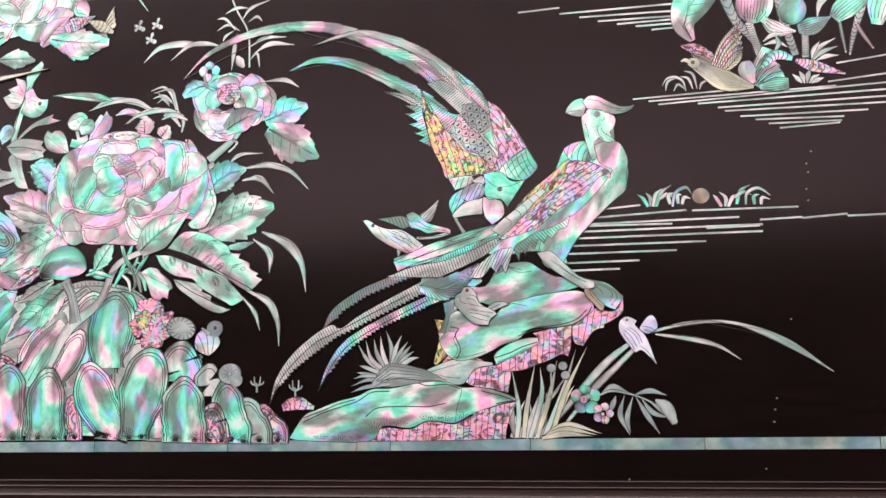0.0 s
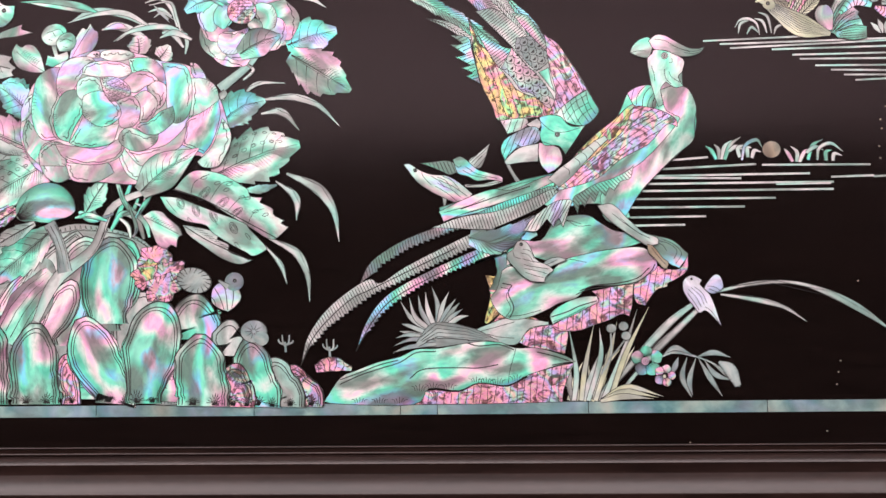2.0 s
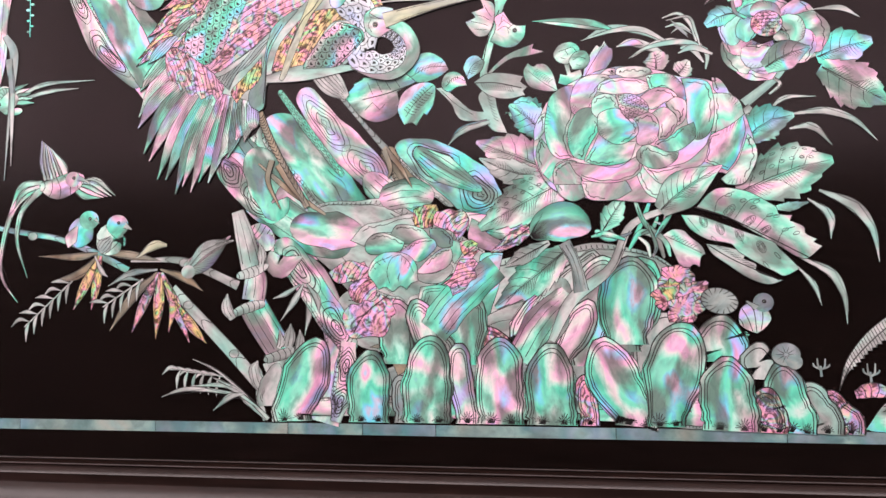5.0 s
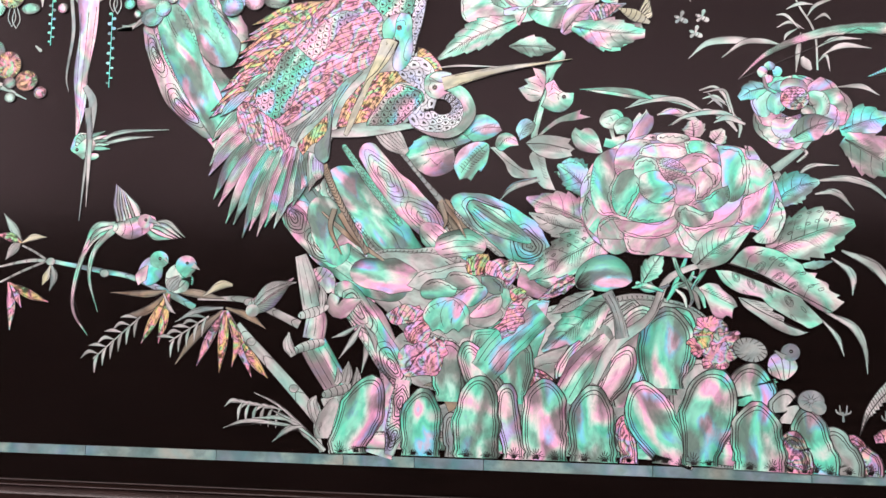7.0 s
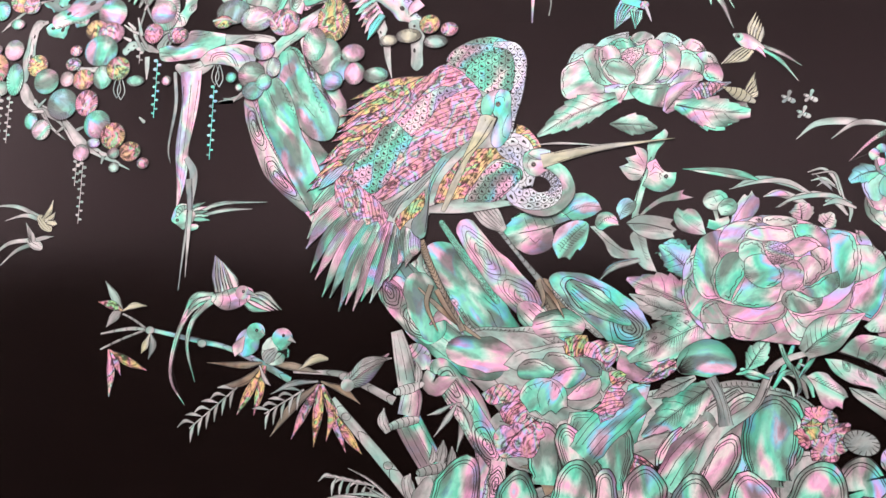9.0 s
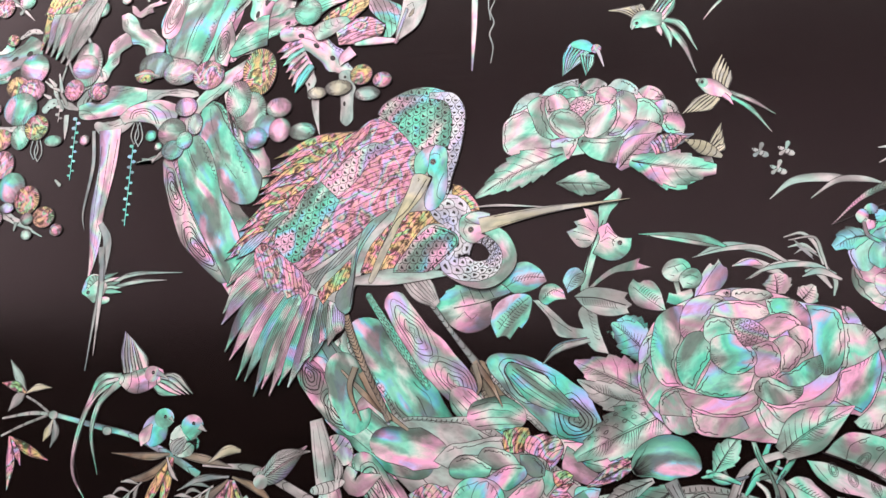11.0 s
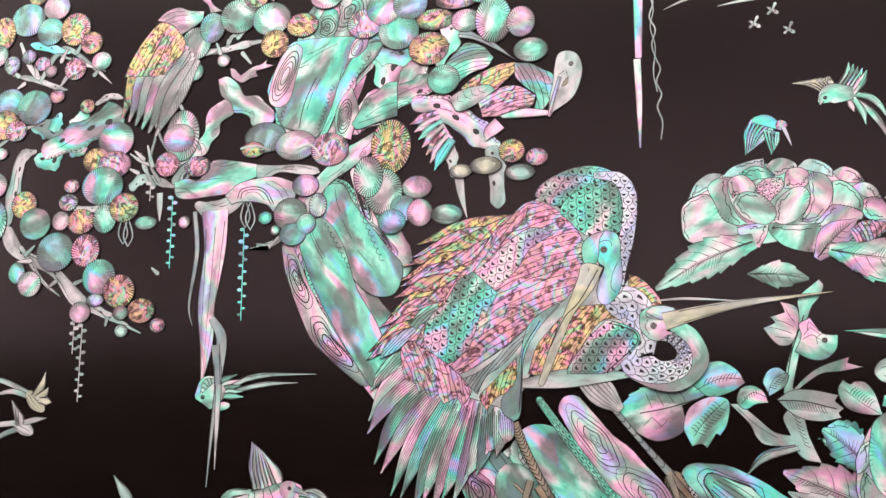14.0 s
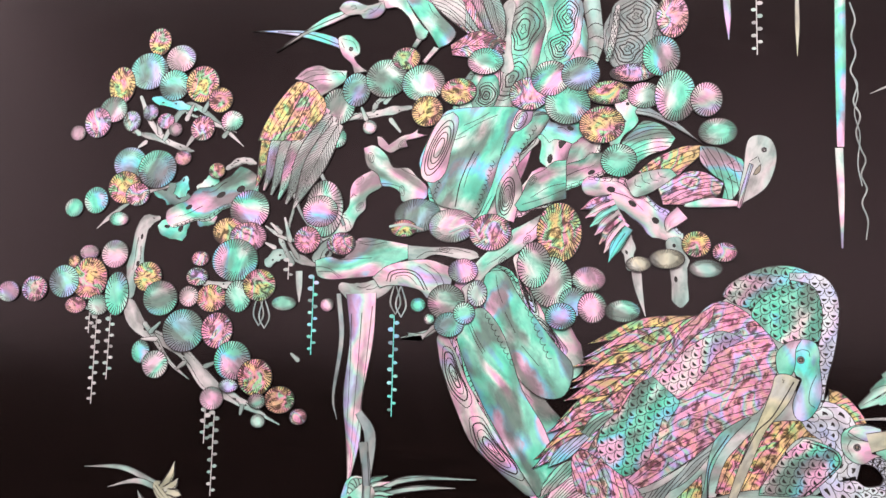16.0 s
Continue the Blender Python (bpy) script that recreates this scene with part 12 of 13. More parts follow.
plate('leaf', [-163.6, 175.9, -161.6, 180.7, -156.5, 182.0, -151.9, 179.1, -150.2, 174.3, -155.5, 173.6, -159.5, 171.4, -162.6, 173.0], 'green', lines=[[-161.3, 174.3, -156.6, 178.8, -151.3, 176.9], [-159.9, 175.2, -160.1, 176.7, -160.4, 177.3], [-159.0, 175.7, -159.2, 177.2, -159.4, 177.8], [-158.0, 176.3, -158.2, 177.7, -158.4, 178.4], [-157.0, 176.8, -157.2, 178.3, -157.4, 178.9], [-156.0, 177.4, -156.2, 178.8, -156.4, 179.4], [-155.0, 177.9, -155.2, 179.3, -155.5, 180.0]], turn=20)
plate('leaf', [-152.2, 183.6, -149.8, 188.4, -145.3, 189.7, -140.8, 186.1, -142.9, 181.4, -149.7, 177.1, -151.1, 180.4], 'blue', lines=[[-150.2, 178.7, -147.4, 184.6, -142.0, 187.5], [-149.1, 181.0, -147.9, 180.6, -146.6, 180.5], [-148.3, 181.9, -147.0, 181.5, -145.8, 181.3], [-147.5, 182.7, -146.2, 182.4, -145.0, 182.2], [-146.7, 183.6, -145.4, 183.2, -144.2, 183.1], [-145.8, 184.4, -144.6, 184.1, -143.3, 183.9], [-145.0, 185.3, -143.8, 184.9, -142.5, 184.8]], turn=50)
plate('leaf', [-146.8, 175.8, -140.1, 179.9, -131.3, 179.9, -121.3, 177.7, -122.9, 175.1, -119.4, 172.0, -121.7, 170.1, -120.6, 167.9, -128.3, 166.4, -135.7, 167.2, -141.8, 170.4], 'silver', lines=[[-146.2, 175.4, -135.3, 174.9, -122.5, 171.7], [-142.8, 175.2, -142.1, 172.6, -141.2, 171.6], [-141.7, 175.0, -140.9, 172.5, -140.1, 171.4], [-140.5, 174.9, -139.7, 172.4, -138.9, 171.3], [-139.3, 174.7, -138.6, 172.2, -137.8, 171.2], [-138.2, 174.6, -137.4, 172.1, -136.6, 171.0], [-137.0, 174.5, -136.3, 172.0, -135.5, 170.9], [-135.9, 174.3, -135.1, 171.8, -134.3, 170.8], [-134.7, 174.2, -134.0, 171.7, -133.2, 170.6], [-133.6, 174.1, -132.8, 171.5, -132.0, 170.5], [-132.4, 173.9, -131.7, 171.4, -130.9, 170.3], [-131.3, 173.8, -130.6, 171.3, -129.7, 170.2], [-130.1, 173.6, -129.4, 171.1, -128.6, 170.1], [-129.0, 173.5, -128.3, 171.0, -127.5, 169.9], [-127.9, 173.4, -127.1, 170.9, -126.3, 169.8]], turn=-10)
plate('leaf', [-121.6, 180.2, -119.3, 184.3, -116.4, 182.4, -114.4, 183.6, -110.2, 183.0, -106.6, 178.3, -104.2, 169.2, -109.8, 169.2, -117.0, 171.1, -120.5, 174.9], 'frost', lines=[[-119.2, 180.2, -112.0, 174.2, -105.2, 169.8], [-116.6, 178.6, -115.4, 180.2, -114.2, 180.8], [-115.7, 177.8, -114.5, 179.4, -113.3, 180.1], [-114.8, 177.1, -113.6, 178.7, -112.4, 179.4], [-113.9, 176.4, -112.7, 178.0, -111.5, 178.7], [-113.0, 175.7, -111.8, 177.3, -110.6, 178.0], [-112.0, 175.0, -110.9, 176.6, -109.7, 177.3], [-111.1, 174.3, -110.0, 175.9, -108.8, 176.6], [-110.2, 173.6, -109.1, 175.2, -107.9, 175.9], [-109.3, 172.9, -108.2, 174.5, -107.0, 175.2]], turn=-40)
plate('leaf', [-92.2, 175.7, -90.3, 183.2, -85.5, 191.0, -83.2, 190.5, -81.2, 193.5, -79.1, 190.1, -77.2, 188.8, -77.6, 183.2, -83.0, 176.7, -89.1, 175.2], 'rose', lines=[[-90.8, 176.1, -86.0, 184.2, -81.2, 191.4]], turn=60)
plate('stem', [-101.4, 182.7, -98.7, 183.5, -97.7, 178.2, -92.9, 179.7, -92.3, 176.1, -96.4, 173.0, -100.0, 171.7, -104.4, 173.0, -103.2, 177.9, -99.7, 177.0], 'green')
plate('blossom', [-106.5, 187.8, -103.5, 192.5, -97.4, 193.7, -93.2, 190.2, -94.7, 184.9, -99.3, 182.4, -104.3, 183.7], 'green', lines=[[-103.7, 189.1, -100.7, 189.9, -99.0, 187.1], [-100.7, 189.9, -97.0, 190.9, -94.7, 188.3], [-102.7, 185.9, -100.4, 185.2]], turn=30)
plate('blossom', [-98.8, 184.3, -95.3, 188.6, -90.5, 188.8, -88.2, 184.5, -90.9, 179.8, -97.1, 179.5], 'green', lines=[[-96.8, 184.5, -93.7, 185.8, -90.2, 184.5], [-95.2, 182.0, -92.8, 181.4]], turn=30)
plate('blade', [-113.4, 204.7, -106.4, 205.4, -94.3, 203.9, -83.6, 201.8, -77.3, 199.6, -85.0, 198.8, -96.9, 200.9, -107.7, 203.0], 'green', turn=-8)
rib('blade', [-160.9, 143.6, -153.1, 151.7, -139.9, 155.8], [0.3, 3.7, 2.1], 'green', '', 0)
rib('blade', [-116.9, 205.2, -101.5, 204.9, -86.4, 202.3, -76.1, 198], [0.3, 2.6, 3.6, 0.8], 'green', '', 0)
rib('blade', [-92.7, 193.9, -76.6, 198, -63.2, 197.8, -51.4, 191.3], [0.3, 2.3, 3, 1.5], 'silver', '', 0)
rib('blade', [-74.2, 190.1, -66.9, 191.4, -62.1, 190.1], [0.8, 3.5, 0.8], 'rose', '', 0)
rib('blade', [-69.5, 183.7, -59.8, 188.8, -43.2, 190.5, -31.7, 186.1], [0.2, 2.2, 2.9, 1], 'silver', '', 0)
rib('blade', [-51.1, 201.5, -40.5, 202.7, -37.2, 195, -35.1, 187.4], [0.5, 1.5, 1.7, 0.7], 'silver', '', 0)
rib('blade', [-48.9, 195.1, -44.2, 197.6, -38.4, 193.7], [0.2, 1.2, 0.2], 'grey', '', 0)
rib('blade', [-47.7, 198.9, -44.2, 196.3, -40.8, 192.5], [0.2, 1.2, 0.2], 'grey', '', 0)
rib('blade', [-45.7, 184.9, -38.6, 187.4, -29.5, 183.6], [0.7, 3.4, 1.5], 'silver', '', 0)
rib('leaf', [-56.4, 177.3, -56.3, 182.4, -57.4, 186.2], [7.4, 13.8, 4.9], 'rose', 'vf', 5, teeth=5)
rib('leaf', [-45.9, 174.8, -43.5, 177.3, -41.1, 181.1], [7.3, 11.1, 2.9], 'green', 'vf', 5, teeth=4)
rib('leaf', [-121.8, 156.1, -121.8, 161.3, -124.4, 166], [13, 19.7, 5.2], 'blue', 'vf', 6, teeth=6)

begin('peony_flower', 'upper peony of pale green and pink shell', 'flower', 1.6, group='peonies')
plate('petal', [-181.5, 256.5, -179.0, 266.0, -169.0, 275.0, -157.0, 280.0, -145.0, 281.5, -131.0, 279.5, -118.0, 275.5, -107.0, 271.0, -100.0, 264.0, -98.5, 256.0, -107.0, 254.8, -124.0, 248.0, -129.0, 242.5, -139.0, 245.5, -150.5, 244.5, -159.0, 249.5, -172.0, 247.5, -180.0, 248.5], 'frost', turn=60)
plate('petal', [-180.5, 266.4, -177.0, 273.6, -170.8, 278.0, -165.0, 277.7, -167.8, 272.6, -175.0, 268.2], 'mist', turn=150, edge=(0.77, 1.2, 1.4), fold=0.27)
plate('petal', [-165.0, 276.1, -160.7, 280.4, -152.5, 283.2, -146.3, 284.1, -145.9, 279.9, -152.7, 278.2, -158.8, 275.8], 'mist', turn=150, edge=(0.2, 0.58, 1.2), fold=0.7)
plate('petal', [-146.1, 279.9, -142.6, 283.1, -137.7, 283.8, -132.6, 281.0, -132.8, 278.1, -137.0, 276.8, -141.0, 275.4, -143.9, 277.7], 'frost', turn=60, edge=(0.42, 0.85, 1.6), fold=0.92)
plate('petal', [-132.2, 279.2, -128.0, 282.7, -122.2, 281.6, -117.4, 277.5, -117.6, 273.6, -122.5, 275.5, -128.2, 277.3], 'mist', turn=60, edge=(0.22, 0.52, 1.5), fold=0.72)
plate('petal', [-117.9, 276.3, -112.8, 278.5, -107.2, 276.1, -104.1, 270.9, -109.4, 270.5, -115.0, 272.4], 'rose', turn=60, edge=(0.24, 0.7, 1.6), fold=0.74)
plate('petal', [-109.7, 269.6, -104.7, 271.0, -100.1, 268.5, -97.6, 262.9, -103.2, 263.6, -107.8, 265.3], 'rose', turn=110, edge=(0.26, 0.57, 2.1), fold=0.76)
plate('petal', [-105.3, 263.3, -98.5, 263.8, -95.4, 257.9, -96.1, 253.2, -103.8, 253.9, -106.6, 258.2], 'pearl', turn=150, edge=(0.57, 1.06, 1.9), fold=0.07)
plate('petal', [-183.9, 256.5, -183.2, 262.7, -178.8, 266.7, -172.1, 268.5, -168.6, 264.4, -164.3, 256.9, -158.9, 252.5, -159.6, 248.6, -171.9, 245.5, -178.9, 245.6, -183.0, 249.1], 'blush', turn=20, edge=(0.87, 1.27, 1.3), fold=0.37)
plate('petal', [-171.7, 271.5, -166.9, 275.7, -162.7, 274.9, -162.4, 268.4, -159.3, 258.8, -154.4, 253.7, -159.7, 253.3, -165.7, 256.6, -169.0, 264.2], 'frost', turn=60, edge=(0.21, 0.58, 1.9), fold=0.71)
plate('petal', [-157.5, 277.4, -151.7, 280.5, -145.8, 279.3, -141.7, 276.2, -142.8, 274.4, -148.9, 274.2, -151.9, 273.8, -155.8, 275.9], 'green', turn=110, edge=(0.8, 1.26, 1.7), fold=0.3)
plate('petal', [-162.1, 274.7, -156.8, 276.9, -152.7, 274.9, -150.3, 270.4, -152.0, 268.0, -158.1, 267.8, -160.7, 265.8, -162.3, 269.7], 'rose', turn=110, edge=(0.65, 1.02, 1.6), fold=0.15)
plate('petal', [-137.8, 275.3, -136.0, 278.5, -131.1, 279.0, -127.5, 276.5, -127.8, 271.6, -131.4, 269.1, -138.5, 269.5], 'rose', turn=110, edge=(0.5, 0.99, 1.9), fold=1.0)
plate('petal', [-118.1, 272.1, -113.2, 271.8, -108.4, 267.7, -105.4, 262.2, -106.2, 257.9, -111.9, 259.9, -118.7, 261.2, -117.9, 267.2], 'frost', turn=60, edge=(0.04, 0.5, 1.5), fold=0.54)
plate('petal', [-126.8, 253.0, -121.5, 258.3, -118.5, 261.2, -111.9, 260.4, -106.2, 257.2, -106.4, 254.1, -116.2, 252.4, -123.9, 249.8], 'rose', turn=60, edge=(0.86, 1.29, 1.7), fold=0.36)
plate('petal', [-128.1, 274.7, -124.4, 276.5, -119.5, 274.2, -117.6, 268.2, -119.1, 261.9, -123.4, 255.8, -128.5, 253.5, -133.0, 254.2, -128.3, 261.5, -127.5, 267.6], 'rose', turn=150, edge=(0.47, 0.96, 1.4), fold=0.97)
plate('petal', [-146.2, 251.2, -143.9, 254.1, -135.3, 252.7, -125.4, 253.3, -123.7, 248.8, -126.2, 239.7, -132.0, 240.4, -139.8, 243.2, -144.4, 247.6], 'pearl', turn=60, edge=(0.0, 0.31, 2.1), fold=0.5)
plate('petal', [-159.4, 252.3, -152.8, 254.0, -145.6, 253.7, -146.8, 248.7, -150.3, 242.6, -155.3, 244.8, -159.1, 249.2], 'rose', turn=150, edge=(0.12, 0.59, 1.8), fold=0.62)
plate('core', [-150.9, 271.2, -146.0, 274.6, -138.9, 274.7, -138.5, 270.3, -142.2, 266.0, -145.0, 263.5, -149.5, 267.0], 'frost', scales=(110, 3.0))
plate('petal', [-143.0, 258.9, -141.8, 264.2, -135.4, 269.3, -130.5, 270.1, -127.5, 266.6, -128.8, 260.3, -133.2, 255.2, -139.1, 252.9, -143.2, 254.6], 'blush', turn=60, edge=(0.88, 1.21, 1.8), fold=0.38)
plate('petal', [-160.5, 263.3, -157.1, 268.3, -152.2, 268.6, -146.4, 265.7, -142.4, 260.1, -143.1, 255.7, -146.9, 253.2, -152.7, 254.5, -157.7, 258.0], 'frost', turn=150, edge=(0.82, 1.3, 1.6), fold=0.32)
rib('leaf', [-115, 236.6, -99.9, 234.4, -83.1, 239.8], [2.7, 19.2, 4.3], 'pearl', 'vf', 8, teeth=5)
rib('leaf', [-152.3, 246, -174.5, 238.3, -196.4, 225.1], [6.9, 18.9, 2.3], 'frost', 'vf', 10, teeth=7)
rib('leaf', [-156.1, 231.1, -142.4, 230.6, -130.3, 228.3], [1.1, 13.8, 1.7], 'frost', 'vf', 7, teeth=4)
rib('leaf', [-126.4, 237.1, -118.5, 246.6, -108.7, 254.2], [3.8, 13.6, 1.1], 'rose', 'vf', 8, teeth=0)
rib('leaf', [-121.1, 241.1, -101.4, 236.7, -81.6, 235.4], [5.3, 19.7, 5.3], 'pearl', 'vf', 9, teeth=7)
rib('leaf', [-111.9, 245.4, -102.7, 249.5, -91.6, 252.9], [2.7, 9.1, 0.8], 'blue', 'vf', 8, teeth=5)

begin('bird_inlay', 'rose shell bird with spread tail on the stem', 'bird motif', 1.5, one=True, group='birds')
plate('f', [-150.9, 207.0, -145.7, 209.2, -147.7, 211.9, -141.4, 213.8, -143.3, 218.8, -136.2, 215.9, -135.7, 208.3, -138.8, 200.2, -144.2, 199.0, -147.9, 202.3], 'rose', lines=[[-147.7, 207.2, -142.6, 205.8, -138.9, 204.4], [-145.6, 210.5, -141.2, 209.1, -138.1, 207.1], [-140.9, 215.1, -139.2, 211.7, -137.4, 209.0], [-146.0, 203.2, -142.2, 202.5, -139.6, 202.5]], turn=-30)
plate('f', [-138.3, 196.3, -135.2, 203.1, -135.9, 208.4, -131.0, 211.2, -126.3, 204.5, -119.8, 203.5, -120.8, 197.4, -125.7, 192.9, -131.9, 192.9], 'pearl', lines=[[-132.5, 205.7, -131.7, 209.6, -127.5, 204.9], [-133.9, 203.7, -131.2, 206.9, -127.0, 203.6], [-134.6, 201.7, -130.7, 203.6, -127.7, 201.6], [-128.4, 199.7, -128.9, 202.3, -126.3, 204.2]], turn=-30)
disc('f', -125.5, 201.2, 1.2, 1.2, 0, 'silver', 'q', 26)

begin('bird_inlay', 'blue and lilac shell bird flying above the peony', 'bird motif', 1.0, one=True, group='birds')
fan('f', [-150, 302.1, -152.7, 295.7, -154.2, 285.7], [-142.1, 297.9, -145.9, 294, -150.9, 288.5], [2.6, 3.5, 0.3], 6, 'blue', 'l', 3)
fan('f', [-144.9, 297.2, -143.7, 292.1, -142.7, 285.5], [-139.8, 296, -140.3, 291.8, -141.1, 288.4], [2.3, 2.9, 0.3], 4, 'blue', 'l', 3)
rib('f', [-150.6, 302.1, -144.4, 301.7, -138.7, 298.2], [2.9, 5.8, 3.5], 'blue', '', 0, rd=2)
disc('f', -137.9, 299.1, 2.6, 2.3, 0, 'coral', '', 0, rim=0.03)
rib('f', [-137.1, 298.1, -135.4, 293.6, -133.9, 289.3], [2.3, 1.7, 0.3], 'lilac', '', 6)

begin('bird_inlay', 'pale shell swallow with streaming tail', 'bird motif', 1.0, one=True, group='birds')
rib('f', [-108, 311.1, -97.4, 300.3, -90.1, 283.1], [2.8, 3.3, 0.3], 'frost', 'l', 2)
rib('f', [-106.6, 312.2, -97.3, 308.1, -89.8, 294.8], [2.8, 3.3, 0.3], 'frost', 'l', 2)
rib('f', [-108.2, 309.4, -107.2, 306.3, -106.4, 303.3], [2.8, 3.4, 0.3], 'frost', 'l', 2)
rib('f', [-106.1, 309.2, -102.9, 303.1, -101.9, 297.2], [2.8, 3.4, 0.3], 'frost', 'l', 2)
fan('f', [-116.9, 312.5, -124.3, 317.9, -132.1, 318.6], [-114.2, 315.8, -116.4, 319.6, -114.8, 319.4], [2.6, 3.2, 0.3], 6, 'sand', 'l', 2)
fan('f', [-112.6, 314.5, -108.3, 320, -107.2, 327], [-106.6, 312.2, -102.4, 317.7, -99.7, 322.7], [3.4, 4.3, 0.3], 5, 'green', 'l', 3)
rib('f', [-121.2, 308.7, -115.8, 312.4, -106.1, 312.1], [1.7, 9.6, 6.2], 'frost', '', 0)
disc('f', -118.3, 310.8, 2.6, 2.6, 0, 'frost', '', 0, rim=0.03)
disc('f', -118.3, 310.8, 0.9, 0.9, 0, 'silver', 'q', 26)
rib('f', [-119.6, 309.7, -120.7, 307.5], [2.3, 0.3], 'silver', '', 6)

begin('bird_inlay', 'pale rose shell swallow with open wings', 'bird motif', 1.0, one=True, group='birds')
rib('f', [-76.6, 273.2, -65.6, 268.1, -55.3, 260.9], [2.1, 2.4, 0.3], 'green', 'l', 2)
rib('f', [-76.6, 271.5, -66.2, 264.2, -57, 252.5], [2.1, 2.4, 0.3], 'green', 'l', 2)
fan('f', [-84.3, 272.5, -90.5, 269, -96.7, 263.2], [-80.2, 270.1, -84.3, 265.8, -89, 263.9], [2.2, 3, 0.3], 5, 'sand', 'l', 2)
fan('f', [-81.7, 276.3, -81.6, 283.9, -78.4, 291.7], [-77.1, 274.3, -75.5, 279.3, -74.7, 283.5], [2.2, 3, 0.3], 5, 'sand', 'l', 2)
rib('f', [-90.4, 280, -83.7, 275.9, -74.6, 270.8], [1.6, 8.1, 3.2], 'rose', '', 0)
disc('f', -87.3, 278.1, 2.4, 2.4, 0, 'frost', '', 0, rim=0.03)
disc('f', -87.6, 278.4, 0.8, 0.8, 0, 'silver', 'q', 26)
rib('f', [-78.2, 271.6, -75.6, 269.2, -73.7, 266.3], [2.7, 2.1, 0.3], 'rose', '', 6)

begin('bird_inlay', 'sand-coloured shell bird at the leaf tip', 'bird motif', 2.2, one=True, group='birds')
fan('f', [-84.8, 245.1, -81.4, 251.8, -79.1, 258], [-82.3, 244.2, -79, 245.7, -77.7, 247.5], [2.6, 3.7, 0], 4, 'sand', 'l', 3)
rib('f', [-95.7, 250.3, -87.3, 246, -79, 241.3], [1.1, 6.9, 2.1], 'sand', 'x', 6)
rib('f', [-110.5, 246.5, -104, 249.3, -94.7, 251.9], [7, 9.2, 0.5], 'coral', 'x', 8)

begin('bird_inlay', 'two great cranes of abalone and pearl shell, wings folded', 'bird motif', 3.4, one=True, group='birds')
rib('f', [-261.7, 165.3, -256.9, 153.9, -248.3, 137.3, -235.1, 114.5], [4.6, 4.1, 3.5, 3.5], 'brown', 'x', 22)
rib('f', [-216.3, 171.3, -205.6, 158.1, -192.3, 142.8], [2.8, 2.5, 3.9], 'grey', 'x', 8)
rib('f', [-193.7, 144.1, -185, 133.6, -179.2, 123.3], [3.2, 2.7, 0.5], 'brown', '', 6)
rib('f', [-193.7, 142.8, -190.5, 133.5, -191.7, 128.1], [3.3, 2.7, 0.5], 'brown', '', 6)
rib('f', [-251.3, 137.2, -244.6, 126.4, -235.1, 114.5], [3.4, 2.8, 0.6], 'brown', '', 6)
rib('f', [-254.5, 139.9, -256.7, 128.7, -249.8, 113.9], [3.5, 2.9, 0.6], 'brown', '', 6)
rib('f', [-228.9, 186.8, -221.1, 178.3, -213.4, 171.3], [11.5, 12.7, 4], 'silver', 'l', 6)
fan('f', [-259.3, 260.3, -284.8, 257.8, -308, 250.6], [-293.7, 206.5, -316.4, 203.8, -332.9, 194.2], [5.1, 8.3, 0], 11, 'paua coral paua', 'i', 14, jit=2)
fan('f', [-250.1, 264.5, -274.9, 254.2, -303.4, 243.6], [-286.8, 200.4, -305.5, 191.6, -324.4, 182.6], [5.7, 8.3, 0], 8, 'paua coral', 'i', 14, jit=2)
rib('f', [-306.2, 200.6, -318.7, 192.3, -330.1, 180.2], [5.1, 7.9, 0.6], 'green', 'l', 6)
rib('f', [-302.1, 195.5, -320.1, 183.5, -330.6, 165.9], [5, 7.9, 0.6], 'frost', 'l', 6)
rib('f', [-298.1, 191.2, -320.3, 175.1, -331, 160], [5, 7.8, 0.6], 'rose', 'l', 6)
rib('f', [-294.3, 189.5, -316.5, 168.5, -327.6, 145.9], [5, 7.8, 0.6], 'pearl', 'l', 6)
rib('f', [-291.7, 187, -312.6, 162.6, -324.3, 141.8], [5, 7.7, 0.6], 'rose', 'l', 6)
rib('f', [-290.6, 183.7, -308.5, 157.7, -319.5, 131.7], [4.9, 7.7, 0.6], 'frost', 'l', 6)
rib('f', [-288.9, 181.5, -304.6, 153.9, -314.7, 131.2], [4.9, 7.7, 0.6], 'blue', 'l', 6)
rib('f', [-287, 179.8, -300.7, 150.7, -309, 123.5], [4.9, 7.6, 0.6], 'green', 'l', 6)
rib('f', [-284.3, 178.2, -296.3, 150.4, -304.9, 127.5], [4.9, 7.6, 0.6], 'frost', 'l', 6)
rib('f', [-281.6, 176.6, -291.8, 150.3, -300.3, 124.1], [4.8, 7.6, 0.6], 'rose', 'l', 6)
rib('f', [-279.7, 175.8, -287.3, 149.1, -295.7, 129.5], [4.8, 7.5, 0.6], 'pearl', 'l', 6)
rib('f', [-277.8, 175, -282.9, 149.3, -290.3, 128.8], [4.8, 7.5, 0.6], 'rose', 'l', 6)
rib('f', [-275.6, 174.2, -278.7, 152.3, -284.8, 139.6], [4.8, 7.5, 0.6], 'frost', 'l', 6)
rib('f', [-273.4, 173.8, -274.9, 155.4, -279.3, 141.8], [4.8, 7.5, 0.6], 'blue', 'l', 6)
rib('f', [-271.1, 173.8, -271.3, 158.7, -274.7, 151.3], [4.8, 7.5, 0.6], 'green', 'l', 6)
rib('f', [-268.5, 173.2, -268.1, 160.1, -270, 150.1], [4.8, 7.4, 0.6], 'frost', 'l', 6)
rib('f', [-265.8, 172.4, -265, 160.9, -265.9, 156.1], [4.8, 7.4, 0.6], 'rose', 'l', 6)
